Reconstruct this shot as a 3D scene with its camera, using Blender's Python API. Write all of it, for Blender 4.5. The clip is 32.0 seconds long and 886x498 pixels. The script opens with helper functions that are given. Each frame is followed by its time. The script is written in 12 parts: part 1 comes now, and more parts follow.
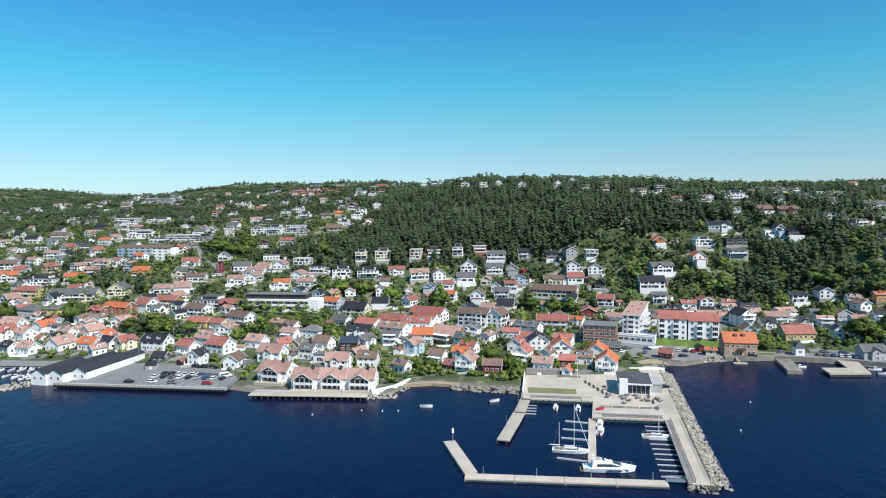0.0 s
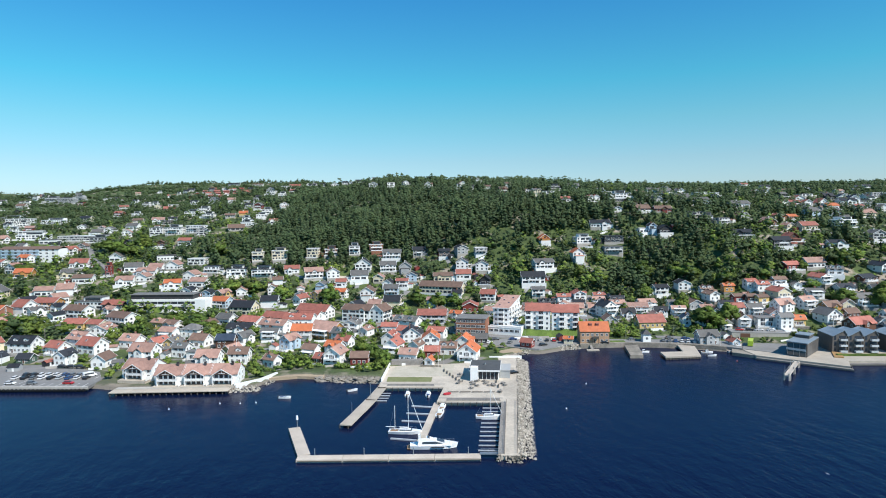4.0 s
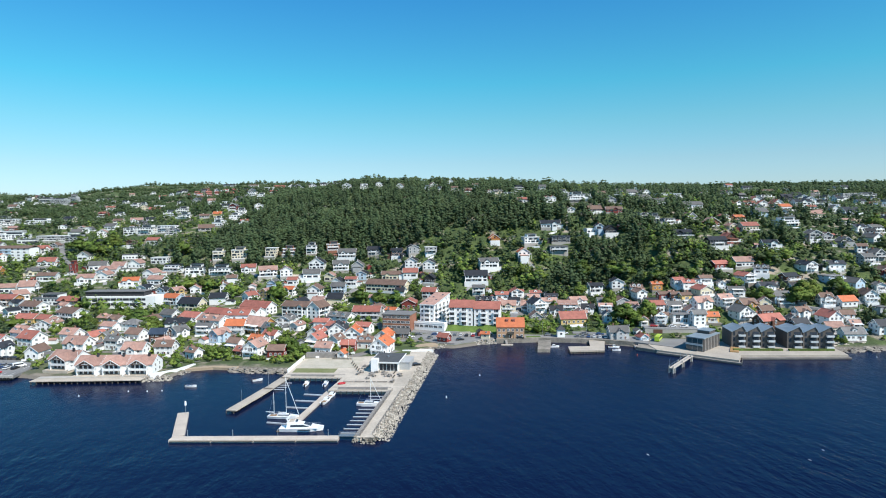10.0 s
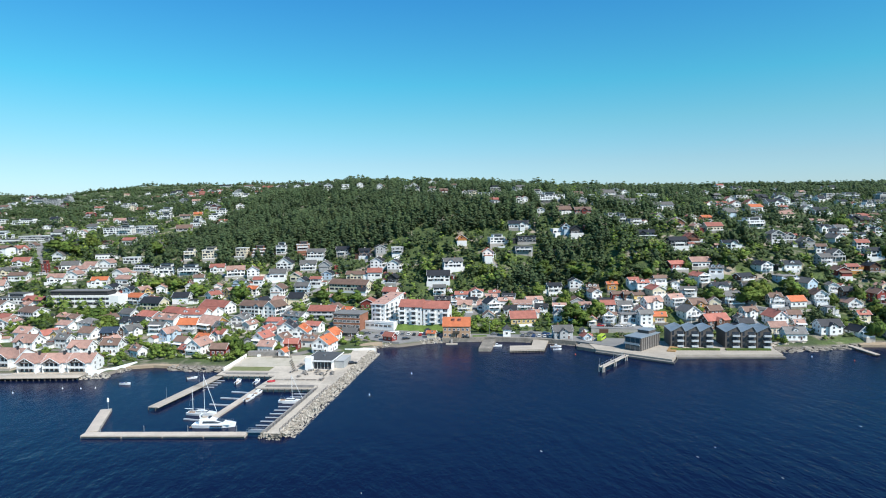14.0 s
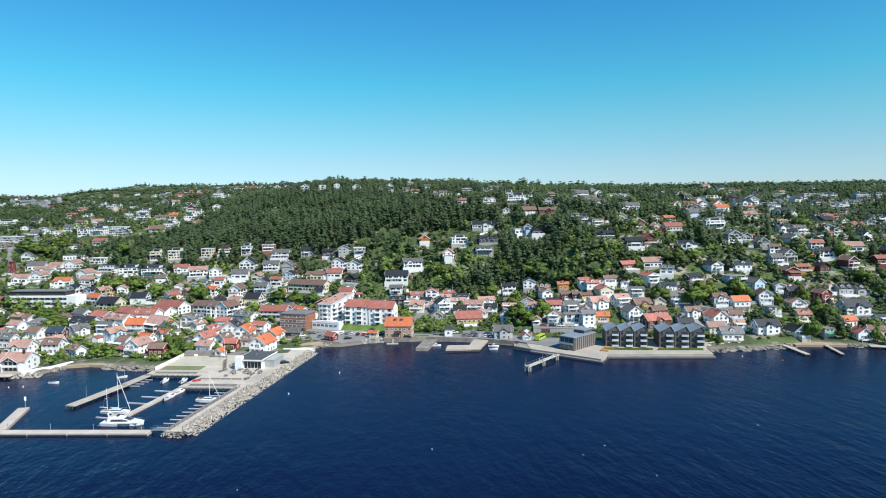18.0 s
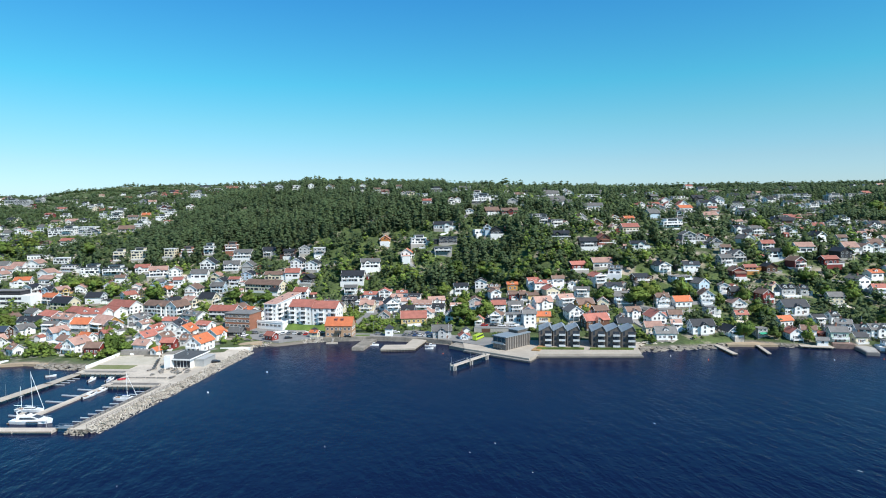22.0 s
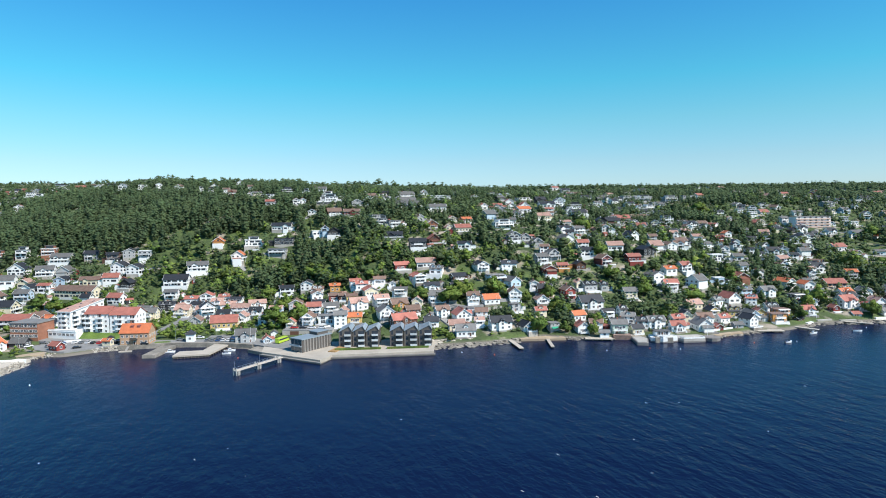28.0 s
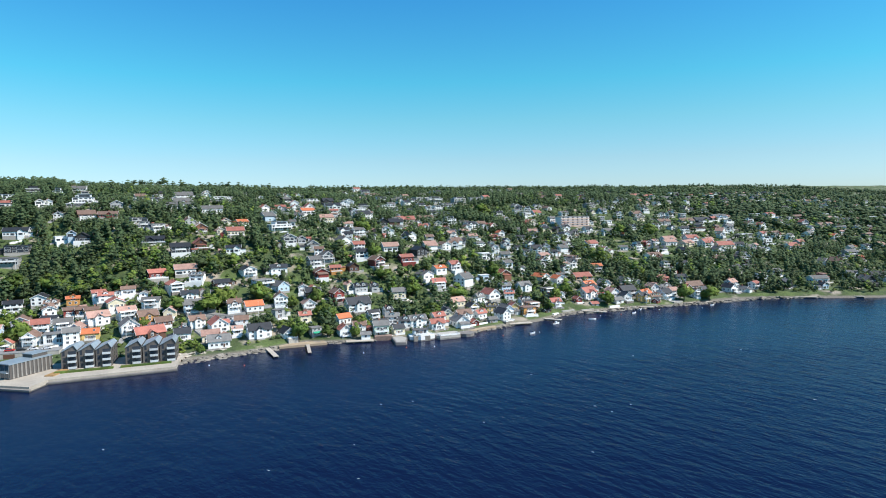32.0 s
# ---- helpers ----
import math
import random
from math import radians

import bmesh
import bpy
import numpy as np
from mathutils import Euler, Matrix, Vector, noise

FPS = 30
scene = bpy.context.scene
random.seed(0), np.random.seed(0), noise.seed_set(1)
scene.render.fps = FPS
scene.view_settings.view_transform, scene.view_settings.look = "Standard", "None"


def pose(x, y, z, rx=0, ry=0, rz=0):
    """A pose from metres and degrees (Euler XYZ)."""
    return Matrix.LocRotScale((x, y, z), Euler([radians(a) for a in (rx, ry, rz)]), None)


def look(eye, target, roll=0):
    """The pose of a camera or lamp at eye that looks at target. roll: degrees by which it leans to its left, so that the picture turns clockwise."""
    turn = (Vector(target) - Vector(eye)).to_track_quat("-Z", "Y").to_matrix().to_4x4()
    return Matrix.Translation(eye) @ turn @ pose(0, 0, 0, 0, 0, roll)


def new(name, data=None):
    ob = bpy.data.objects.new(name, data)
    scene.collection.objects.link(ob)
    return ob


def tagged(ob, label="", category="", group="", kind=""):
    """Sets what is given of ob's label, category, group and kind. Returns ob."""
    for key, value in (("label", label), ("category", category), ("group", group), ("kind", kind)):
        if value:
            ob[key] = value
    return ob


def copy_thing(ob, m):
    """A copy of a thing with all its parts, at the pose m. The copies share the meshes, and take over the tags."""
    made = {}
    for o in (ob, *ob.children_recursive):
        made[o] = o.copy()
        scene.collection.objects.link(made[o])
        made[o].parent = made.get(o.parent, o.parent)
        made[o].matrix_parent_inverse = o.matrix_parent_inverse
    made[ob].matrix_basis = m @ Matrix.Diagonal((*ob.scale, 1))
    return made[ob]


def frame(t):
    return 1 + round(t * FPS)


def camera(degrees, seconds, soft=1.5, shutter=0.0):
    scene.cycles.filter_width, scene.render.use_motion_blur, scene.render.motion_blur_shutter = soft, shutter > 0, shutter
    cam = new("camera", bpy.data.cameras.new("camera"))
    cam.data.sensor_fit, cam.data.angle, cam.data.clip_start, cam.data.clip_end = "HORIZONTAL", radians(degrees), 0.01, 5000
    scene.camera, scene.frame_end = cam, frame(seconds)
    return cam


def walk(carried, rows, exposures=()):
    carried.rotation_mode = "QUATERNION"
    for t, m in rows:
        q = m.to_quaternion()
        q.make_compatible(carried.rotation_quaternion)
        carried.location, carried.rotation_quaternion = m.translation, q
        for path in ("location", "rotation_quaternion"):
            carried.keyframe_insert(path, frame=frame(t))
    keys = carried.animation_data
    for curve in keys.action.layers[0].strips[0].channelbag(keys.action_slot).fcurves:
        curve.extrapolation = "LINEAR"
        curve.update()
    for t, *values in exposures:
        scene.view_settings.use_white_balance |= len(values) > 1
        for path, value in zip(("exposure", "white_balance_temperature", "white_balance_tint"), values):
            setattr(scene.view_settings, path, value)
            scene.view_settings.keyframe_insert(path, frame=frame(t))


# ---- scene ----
cam = camera(71.0, 32.0, soft=1.0)
METRES, EYE, TILT, LEAN, TURN = 275.0, 77.1, -3.86, 0.75, 0.0
ROWS = [
    (0.0, 0.0, 0.0, 0.0, 0.0, 0.0, -0.0),
    (0.5, 0.0141, -0.0061, -0.0007, -1.48, 0.0, 0.11),
    (1.0, 0.028, -0.0128, -0.0013, -2.95, -0.01, 0.21),
    (1.5, 0.0424, -0.0199, -0.002, -4.33, -0.01, 0.36),
    (2.0, 0.0559, -0.0274, -0.0028, -5.5, -0.01, 0.44),
    (2.5, 0.0696, -0.0346, -0.0035, -6.0, 0.0, 0.46),
    (3.0, 0.0832, -0.0422, -0.0042, -6.19, -0.0, 0.47),
    (3.5, 0.097, -0.0498, -0.0047, -6.19, -0.01, 0.47),
    (5.5, 0.1531, -0.079, -0.0071, -5.96, 0.02, 0.41),
    (6.0, 0.167, -0.0863, -0.0077, -5.9, 0.02, 0.42),
    (6.5, 0.1807, -0.0932, -0.0081, -5.85, 0.02, 0.41),
    (7.0, 0.1943, -0.1001, -0.0085, -5.78, 0.04, 0.42),
    (7.5, 0.2083, -0.1064, -0.0089, -5.72, 0.04, 0.42),
    (8.0, 0.2226, -0.1123, -0.0093, -5.64, 0.05, 0.41),
    (8.5, 0.2369, -0.1177, -0.0101, -5.57, 0.08, 0.4),
    (9.0, 0.2515, -0.1225, -0.0098, -5.47, 0.07, 0.4),
    (9.5, 0.2661, -0.1267, -0.0102, -5.38, 0.08, 0.39),
    (10.0, 0.2809, -0.1308, -0.0103, -5.28, 0.07, 0.39),
    (10.5, 0.2958, -0.1345, -0.0106, -5.19, 0.07, 0.38),
    (11.0, 0.3108, -0.1379, -0.0108, -5.1, 0.07, 0.39),
    (11.5, 0.3259, -0.1411, -0.0107, -5.0, 0.06, 0.39),
    (12.0, 0.3409, -0.1442, -0.0109, -4.91, 0.06, 0.38),
    (12.5, 0.3561, -0.1472, -0.011, -4.84, 0.06, 0.39),
    (13.0, 0.3715, -0.1501, -0.0111, -4.77, 0.07, 0.4),
    (13.5, 0.3869, -0.1527, -0.011, -4.71, 0.07, 0.39),
    (14.0, 0.4023, -0.1552, -0.0112, -4.66, 0.09, 0.37),
    (14.5, 0.4176, -0.158, -0.0113, -4.61, 0.09, 0.38),
    (16.5, 0.4803, -0.1674, -0.0117, -4.42, 0.11, 0.39),
    (17.0, 0.4961, -0.1698, -0.0117, -4.39, 0.11, 0.41),
    (17.5, 0.5117, -0.1721, -0.0118, -4.39, 0.12, 0.4),
    (18.0, 0.5275, -0.1745, -0.0119, -4.37, 0.12, 0.41),
    (18.5, 0.543, -0.177, -0.0119, -4.37, 0.1, 0.41),
    (19.0, 0.5583, -0.1794, -0.012, -4.38, 0.11, 0.4),
    (19.5, 0.5735, -0.1818, -0.012, -4.38, 0.11, 0.38),
    (20.0, 0.5885, -0.1842, -0.0121, -4.38, 0.12, 0.38),
    (20.5, 0.6038, -0.1868, -0.012, -4.38, 0.11, 0.38),
    (21.0, 0.6188, -0.1893, -0.0122, -4.38, 0.11, 0.37),
    (21.5, 0.6341, -0.1919, -0.012, -4.4, 0.12, 0.36),
    (22.0, 0.6496, -0.1943, -0.0122, -4.41, 0.13, 0.36),
    (22.5, 0.6649, -0.197, -0.0123, -4.41, 0.14, 0.37),
    (23.0, 0.6802, -0.1995, -0.0122, -4.42, 0.15, 0.36),
    (23.5, 0.6957, -0.2019, -0.0122, -4.43, 0.15, 0.35),
    (24.0, 0.7113, -0.2046, -0.0123, -4.43, 0.15, 0.34),
    (24.5, 0.7271, -0.2071, -0.0121, -4.42, 0.14, 0.32),
    (26.5, 0.793, -0.22, -0.0116, -7.66, 0.11, 0.56),
    (27.0, 0.8095, -0.2229, -0.0119, -9.49, 0.11, 0.69),
    (27.5, 0.825, -0.2275, -0.0122, -11.52, 0.1, 0.84),
    (28.0, 0.8408, -0.2313, -0.012, -13.53, 0.04, 0.95),
    (28.5, 0.8557, -0.236, -0.0126, -15.59, 0.02, 1.12),
    (29.0, 0.872, -0.2401, -0.012, -17.69, -0.04, 1.26),
    (29.5, 0.8872, -0.2439, -0.012, -19.94, -0.08, 1.41),
    (30.0, 0.9019, -0.2473, -0.0118, -22.17, -0.11, 1.58),
    (30.5, 0.9167, -0.2499, -0.012, -24.15, -0.13, 1.72),
    (31.0, 0.9311, -0.2519, -0.0118, -26.13, -0.18, 1.86),
    (31.5, 0.9449, -0.2527, -0.0119, -28.18, -0.23, 2.01),
    (32.0, 0.9583, -0.2527, -0.0112, -30.23, -0.33, 2.14),
]
walk(cam, [(t, pose(0, 0, EYE, TILT, LEAN, TURN) @ pose(METRES * x, METRES * y, METRES * z, 90 + pitch, roll, yaw)) for t, x, y, z, yaw, pitch, roll in ROWS],
     exposures=[(0, 0.24), (9, 0.30), (20, 0.33), (32, 0.46)])

# ---- daylight: a high sun over the fjord, clear sky ----
SUN_AZ, SUN_EL = -47.0, 47.0   # azimuth from +x towards +y, elevation
world = bpy.data.worlds.new("sky")
scene.world = world
world.use_nodes = True
wn = world.node_tree.nodes
sky = wn.new("ShaderNodeTexSky")
sky.sky_type = "NISHITA"
sky.sun_disc = False
sky.sun_elevation = radians(SUN_EL)
sky.sun_rotation = radians(90 - SUN_AZ)
sky.altitude, sky.air_density, sky.dust_density, sky.ozone_density = 0, 1.0, 0.3, 1.2
wn["Background"].inputs[1].default_value = 0.135
# the deep, clean blue of a northern summer sky: a paler band low down, a purer blue higher up
way, up, lift, hue_ = wn.new("ShaderNodeTexCoord"), wn.new("ShaderNodeSeparateXYZ"), wn.new("ShaderNodeMapRange"), wn.new("ShaderNodeValToRGB")
lift.inputs[1].default_value, lift.inputs[2].default_value = 0.0, 0.4
SKY_TINT = ((0.03, (0.60, 0.83, 1.14)), (0.07, (0.58, 0.83, 1.02)), (0.13, (0.45, 0.93, 1.00)), (0.19, (0.28, 1.01, 1.09)), (0.32, (0.21, 0.89, 1.25)))
stops = hue_.color_ramp.elements
while len(stops) < len(SKY_TINT):
    stops.new(0.5)
for stop, (rise_, tone) in zip(stops, SKY_TINT):
    stop.position, stop.color = rise_ / 0.4, (*[c / 1.3 for c in tone], 1)
tint = wn.new("ShaderNodeMix")
tint.data_type, tint.blend_type = "RGBA", "MULTIPLY"
tint.inputs[0].default_value = 1.0
sl = world.node_tree.links.new
sl(way.outputs["Generated"], up.inputs[0]), sl(up.outputs[2], lift.inputs[0]), sl(lift.outputs[0], hue_.inputs[0])
sl(hue_.outputs[0], tint.inputs[7]), sl(sky.outputs[0], tint.inputs[6]), sl(tint.outputs[2], wn["Background"].inputs[0])
sun = new("sun", bpy.data.lights.new("sun", "SUN"))
sun.data.energy, sun.data.angle, sun.data.color = 5.0, radians(0.55), (1.0, 0.95, 0.87)
sun.matrix_world = look((0, 0, 400), (-400 * math.cos(radians(SUN_EL)) * math.cos(radians(SUN_AZ)),
                                      -400 * math.cos(radians(SUN_EL)) * math.sin(radians(SUN_AZ)), 400 - 400 * math.sin(radians(SUN_EL))))




# ---- materials ----
def material(name, colour, rough=0.8, vary=0.18, size=3.0, metal=0.0, bump=0.0, bump_size=0.4, other=None, share=0.5, spread=0.12, coords="Object", stretch=(1, 1, 1), gloss=0.5):
    """A surface with two scales of unevenness in its colour; other: a second colour in patches of about size metres."""
    m = bpy.data.materials.new(name)
    m.use_nodes = True
    nt = m.node_tree
    n, link = nt.nodes, nt.links.new
    b = n["Principled BSDF"]
    b.inputs["Roughness"].default_value, b.inputs["Metallic"].default_value = rough, metal
    b.inputs["Specular IOR Level"].default_value = gloss
    if coords == "World":
        src = n.new("ShaderNodeNewGeometry").outputs["Position"]
    else:
        src = n.new("ShaderNodeTexCoord").outputs["Object"]
    mp = n.new("ShaderNodeMapping")
    mp.inputs["Scale"].default_value = stretch
    link(src, mp.inputs[0])
    big, small = n.new("ShaderNodeTexNoise"), n.new("ShaderNodeTexNoise")
    big.inputs["Scale"].default_value, big.inputs["Detail"].default_value = 1.0 / size, 4
    small.inputs["Scale"].default_value, small.inputs["Detail"].default_value = 9.0 / size, 3
    link(mp.outputs[0], big.inputs[0]), link(mp.outputs[0], small.inputs[0])
    mix = n.new("ShaderNodeMix")
    mix.data_type = "RGBA"
    dark = other or [c * (1 - 1.6 * vary) for c in colour]
    mix.inputs[6].default_value, mix.inputs[7].default_value = (*dark, 1), (*colour, 1)
    ramp = n.new("ShaderNodeMapRange")
    ramp.inputs[1].default_value, ramp.inputs[2].default_value = share - 0.16, share + 0.16
    link(big.outputs[0], ramp.inputs[0]), link(ramp.outputs[0], mix.inputs[0])
    hsv = n.new("ShaderNodeHueSaturation")
    link(mix.outputs[2], hsv.inputs["Color"])
    fine = n.new("ShaderNodeMapRange")
    fine.inputs[1].default_value, fine.inputs[2].default_value = 0.3, 0.7
    fine.inputs[3].default_value, fine.inputs[4].default_value = 1 - vary, 1 + vary
    link(small.outputs[0], fine.inputs[0])
    info = n.new("ShaderNodeObjectInfo")
    lot = n.new("ShaderNodeMapRange")
    lot.inputs[3].default_value, lot.inputs[4].default_value = 1 - spread, 1 + spread
    link(info.outputs["Random"], lot.inputs[0])
    both = n.new("ShaderNodeMath")
    both.operation = "MULTIPLY"
    link(fine.outputs[0], both.inputs[0]), link(lot.outputs[0], both.inputs[1]), link(both.outputs[0], hsv.inputs["Value"])
    link(hsv.outputs[0], b.inputs["Base Color"])
    if bump:
        bn, nb = n.new("ShaderNodeBump"), n.new("ShaderNodeTexNoise")
        nb.inputs["Scale"].default_value, nb.inputs["Detail"].default_value = 1 / bump_size, 5
        bn.inputs["Strength"].default_value, bn.inputs["Distance"].default_value = bump, bump_size
        link(mp.outputs[0], nb.inputs[0]), link(nb.outputs[0], bn.inputs["Height"]), link(bn.outputs[0], b.inputs["Normal"])
    return m


def leaf_material(name, light, dark, spread=0.35):
    """Foliage: tone differs from tree to tree, from stand to stand and from clump to clump; some light comes through the leaves."""
    m = bpy.data.materials.new(name)
    m.use_nodes = True
    n, link = m.node_tree.nodes, m.node_tree.links.new
    b = n["Principled BSDF"]
    b.inputs["Roughness"].default_value, b.inputs["Specular IOR Level"].default_value = 0.7, 0.2
    geo, info = n.new("ShaderNodeNewGeometry"), n.new("ShaderNodeObjectInfo")
    flat, cell, ns = n.new("ShaderNodeMapping"), n.new("ShaderNodeTexVoronoi"), n.new("ShaderNodeTexNoise")
    flat.inputs["Scale"].default_value = (1, 1, 0.12)
    link(geo.outputs["Position"], flat.inputs[0]), link(flat.outputs[0], cell.inputs["Vector"])
    cell.inputs["Scale"].default_value = 0.17
    ns.inputs["Scale"].default_value, ns.inputs["Detail"].default_value = 0.022, 3
    link(geo.outputs["Position"], ns.inputs[0])
    each, stand, sum_ = n.new("ShaderNodeMath"), n.new("ShaderNodeMath"), n.new("ShaderNodeMath")
    tone = n.new("ShaderNodeSeparateColor")
    link(cell.outputs["Color"], tone.inputs[0])
    each.operation = stand.operation = sum_.operation = "MULTIPLY_ADD"
    link(geo.outputs["Random Per Island"], each.inputs[0])
    each.inputs[1].default_value, each.inputs[2].default_value = 0.12, -0.35
    link(tone.outputs[0], stand.inputs[0]), link(each.outputs[0], stand.inputs[2])
    stand.inputs[1].default_value = 0.62
    link(ns.outputs[0], sum_.inputs[0]), link(stand.outputs[0], sum_.inputs[2])
    sum_.inputs[1].default_value = 0.95
    mix = n.new("ShaderNodeMix")
    mix.data_type = "RGBA"
    mix.inputs[6].default_value, mix.inputs[7].default_value = (*dark, 1), (*light, 1)
    link(sum_.outputs[0], mix.inputs[0])
    hsv = n.new("ShaderNodeHueSaturation")
    lot, hue_shift = n.new("ShaderNodeMapRange"), n.new("ShaderNodeMapRange")
    lot.inputs[3].default_value, lot.inputs[4].default_value = 1 - spread, 1 + spread
    hue_shift.inputs[3].default_value, hue_shift.inputs[4].default_value = 0.485, 0.515
    link(info.outputs["Random"], lot.inputs[0]), link(lot.outputs[0], hsv.inputs["Value"])
    link(tone.outputs[1], hue_shift.inputs[0]), link(hue_shift.outputs[0], hsv.inputs["Hue"])
    link(mix.outputs[2], hsv.inputs["Color"]), link(hsv.outputs[0], b.inputs["Base Color"])
    thin, both = n.new("ShaderNodeBsdfTranslucent"), n.new("ShaderNodeMixShader")
    both.inputs[0].default_value = 0.22
    link(hsv.outputs[0], thin.inputs[0]), link(b.outputs[0], both.inputs[1]), link(thin.outputs[0], both.inputs[2])
    link(both.outputs[0], n["Material Output"].inputs["Surface"])
    return m


WALL = {
    "W": material("white_boards", (0.80, 0.80, 0.78), 0.6, 0.04, 4, bump=0.1, bump_size=0.2, spread=0.05),
    "C": material("cream_boards", (0.70, 0.62, 0.45), 0.65, 0.05, 4, spread=0.08),
    "Y": material("yellow_boards", (0.62, 0.44, 0.17), 0.65, 0.06, 4, spread=0.1),
    "O": material("ochre_boards", (0.50, 0.24, 0.07), 0.65, 0.08, 4, spread=0.12),
    "R": material("red_boards", (0.22, 0.035, 0.028), 0.65, 0.08, 4, spread=0.12),
    "B": material("brown_boards", (0.12, 0.055, 0.035), 0.7, 0.12, 4, spread=0.2),
    "K": material("black_boards", (0.035, 0.036, 0.04), 0.7, 0.12, 4, spread=0.3),
    "G": material("grey_boards", (0.45, 0.46, 0.46), 0.7, 0.08, 4, spread=0.25),
    "b": material("pale_blue_boards", (0.46, 0.58, 0.68), 0.6, 0.05, 4, spread=0.1),
    "n": material("brick", (0.30, 0.13, 0.08), 0.85, 0.12, 2, spread=0.15, bump=0.2, bump_size=0.1),
    "g": material("green_boards", (0.07, 0.12, 0.09), 0.7, 0.08, 4, spread=0.15),
    "e": material("sage_boards", (0.42, 0.52, 0.42), 0.65, 0.05, 4, spread=0.1),
}
ROOF = {
    "r": material("red_roof_tiles", (0.38, 0.135, 0.10), 0.75, 0.16, 2.5, bump=0.3, bump_size=0.25, spread=0.2),
    "o": material("orange_roof_tiles", (0.52, 0.15, 0.06), 0.7, 0.12, 2.5, bump=0.3, bump_size=0.25, spread=0.12),
    "t": material("faded_roof_tiles", (0.42, 0.25, 0.20), 0.8, 0.18, 2.5, bump=0.3, bump_size=0.25, spread=0.18),
    "b": material("brown_roof_tiles", (0.20, 0.125, 0.095), 0.8, 0.16, 2.5, bump=0.3, bump_size=0.25, spread=0.2),
    "k": material("black_roof_tiles", (0.032, 0.034, 0.040), 0.6, 0.2, 2.5, bump=0.3, bump_size=0.25, spread=0.3),
    "g": material("grey_roof_tiles", (0.16, 0.155, 0.15), 0.75, 0.16, 2.5, bump=0.3, bump_size=0.25, spread=0.3),
    "s": material("blue_slate_roof", (0.055, 0.075, 0.11), 0.45, 0.15, 2.5, bump=0.2, bump_size=0.25, spread=0.15),
}
WHITE_PAINT = material("white_trim_paint", (0.80, 0.80, 0.79), 0.5, 0.04, 3)
# blue of the reflected sky is put into this base colour
SKY_TINTED_GLASS = material("sky_tinted_glass", (0.035, 0.07, 0.09), 0.06, 0.1, 3, gloss=0.9)
GLASS_RAIL = material("frosted_glass_rail", (0.52, 0.55, 0.57), 0.25, 0.06, 3, gloss=0.6)
GLASS = material("window_glass", (0.045, 0.053, 0.066), 0.10, 0.1, 3, gloss=0.5)
CONCRETE = material("concrete", (0.40, 0.375, 0.34), 0.85, 0.12, 6, bump=0.15, bump_size=0.3)
PALE_CONCRETE = material("pale_deck_boards", (0.47, 0.41, 0.34), 0.85, 0.10, 5, bump=0.15, bump_size=0.2)
# dark tone for the shaded quay face, and for weathered sea walls elsewhere
DARK_CONCRETE = material("weathered_shaded_concrete", (0.23, 0.21, 0.195), 0.9, 0.14, 4, bump=0.15, bump_size=0.3)
DARK_WOOD = material("weathered_dark_timber", (0.10, 0.085, 0.07), 0.85, 0.2, 2)
GREY_WOOD = material("grey_weathered_timber", (0.27, 0.25, 0.23), 0.85, 0.2, 2, stretch=(1, 6, 1))
ROCK = material("granite", (0.29, 0.255, 0.215), 0.9, 0.2, 4, bump=0.6, bump_size=0.5, other=(0.16, 0.145, 0.12))
PALE_ROCK = material("pale_armour_stone", (0.52, 0.47, 0.40), 0.9, 0.18, 3, bump=0.4, bump_size=0.3, other=(0.28, 0.25, 0.21), spread=0.3)
ASPHALT = material("asphalt", (0.19, 0.187, 0.182), 0.9, 0.10, 9, bump=0.1, bump_size=0.1, other=(0.235, 0.23, 0.225), coords="World")
PAVING = material("pale_paving", (0.47, 0.415, 0.345), 0.9, 0.12, 8, other=(0.38, 0.335, 0.28), coords="World")
SAND = material("sand", (0.40, 0.31, 0.21), 0.95, 0.12, 6, coords="World", other=(0.30, 0.23, 0.16))
LAWN = material("lawn", (0.11, 0.17, 0.03), 0.9, 0.2, 6, coords="World", other=(0.07, 0.12, 0.02), bump=0.3, bump_size=0.3)
PARK_LAWN = material("trodden_lawn", (0.19, 0.20, 0.09), 0.95, 0.15, 4, coords="World", other=(0.15, 0.17, 0.06))
STEEL = material("galvanised_steel", (0.45, 0.47, 0.48), 0.4, 0.08, 2, metal=0.7)
WHITE_HULL = material("white_gelcoat", (0.82, 0.82, 0.82), 0.25, 0.03, 3)
RUBBER = material("tyre_rubber", (0.015, 0.015, 0.016), 0.85, 0.1, 1)
CHIMNEY = material("chimney_brick", (0.30, 0.15, 0.11), 0.9, 0.15, 0.6, spread=0.25)
BARK = material("bark", (0.10, 0.075, 0.055), 0.95, 0.2, 1)
LEAF = leaf_material("broadleaf_foliage", (0.094, 0.138, 0.050), (0.038, 0.060, 0.026), 0.0)
PINE = leaf_material("pine_foliage", (0.098, 0.144, 0.060), (0.046, 0.070, 0.034), 0.0)
GARDEN_LEAF = leaf_material("light_garden_foliage", (0.185, 0.255, 0.050), (0.068, 0.108, 0.027), 0.2)
BUSH = leaf_material("shrub_foliage", (0.185, 0.245, 0.055), (0.058, 0.092, 0.025), 0.0)


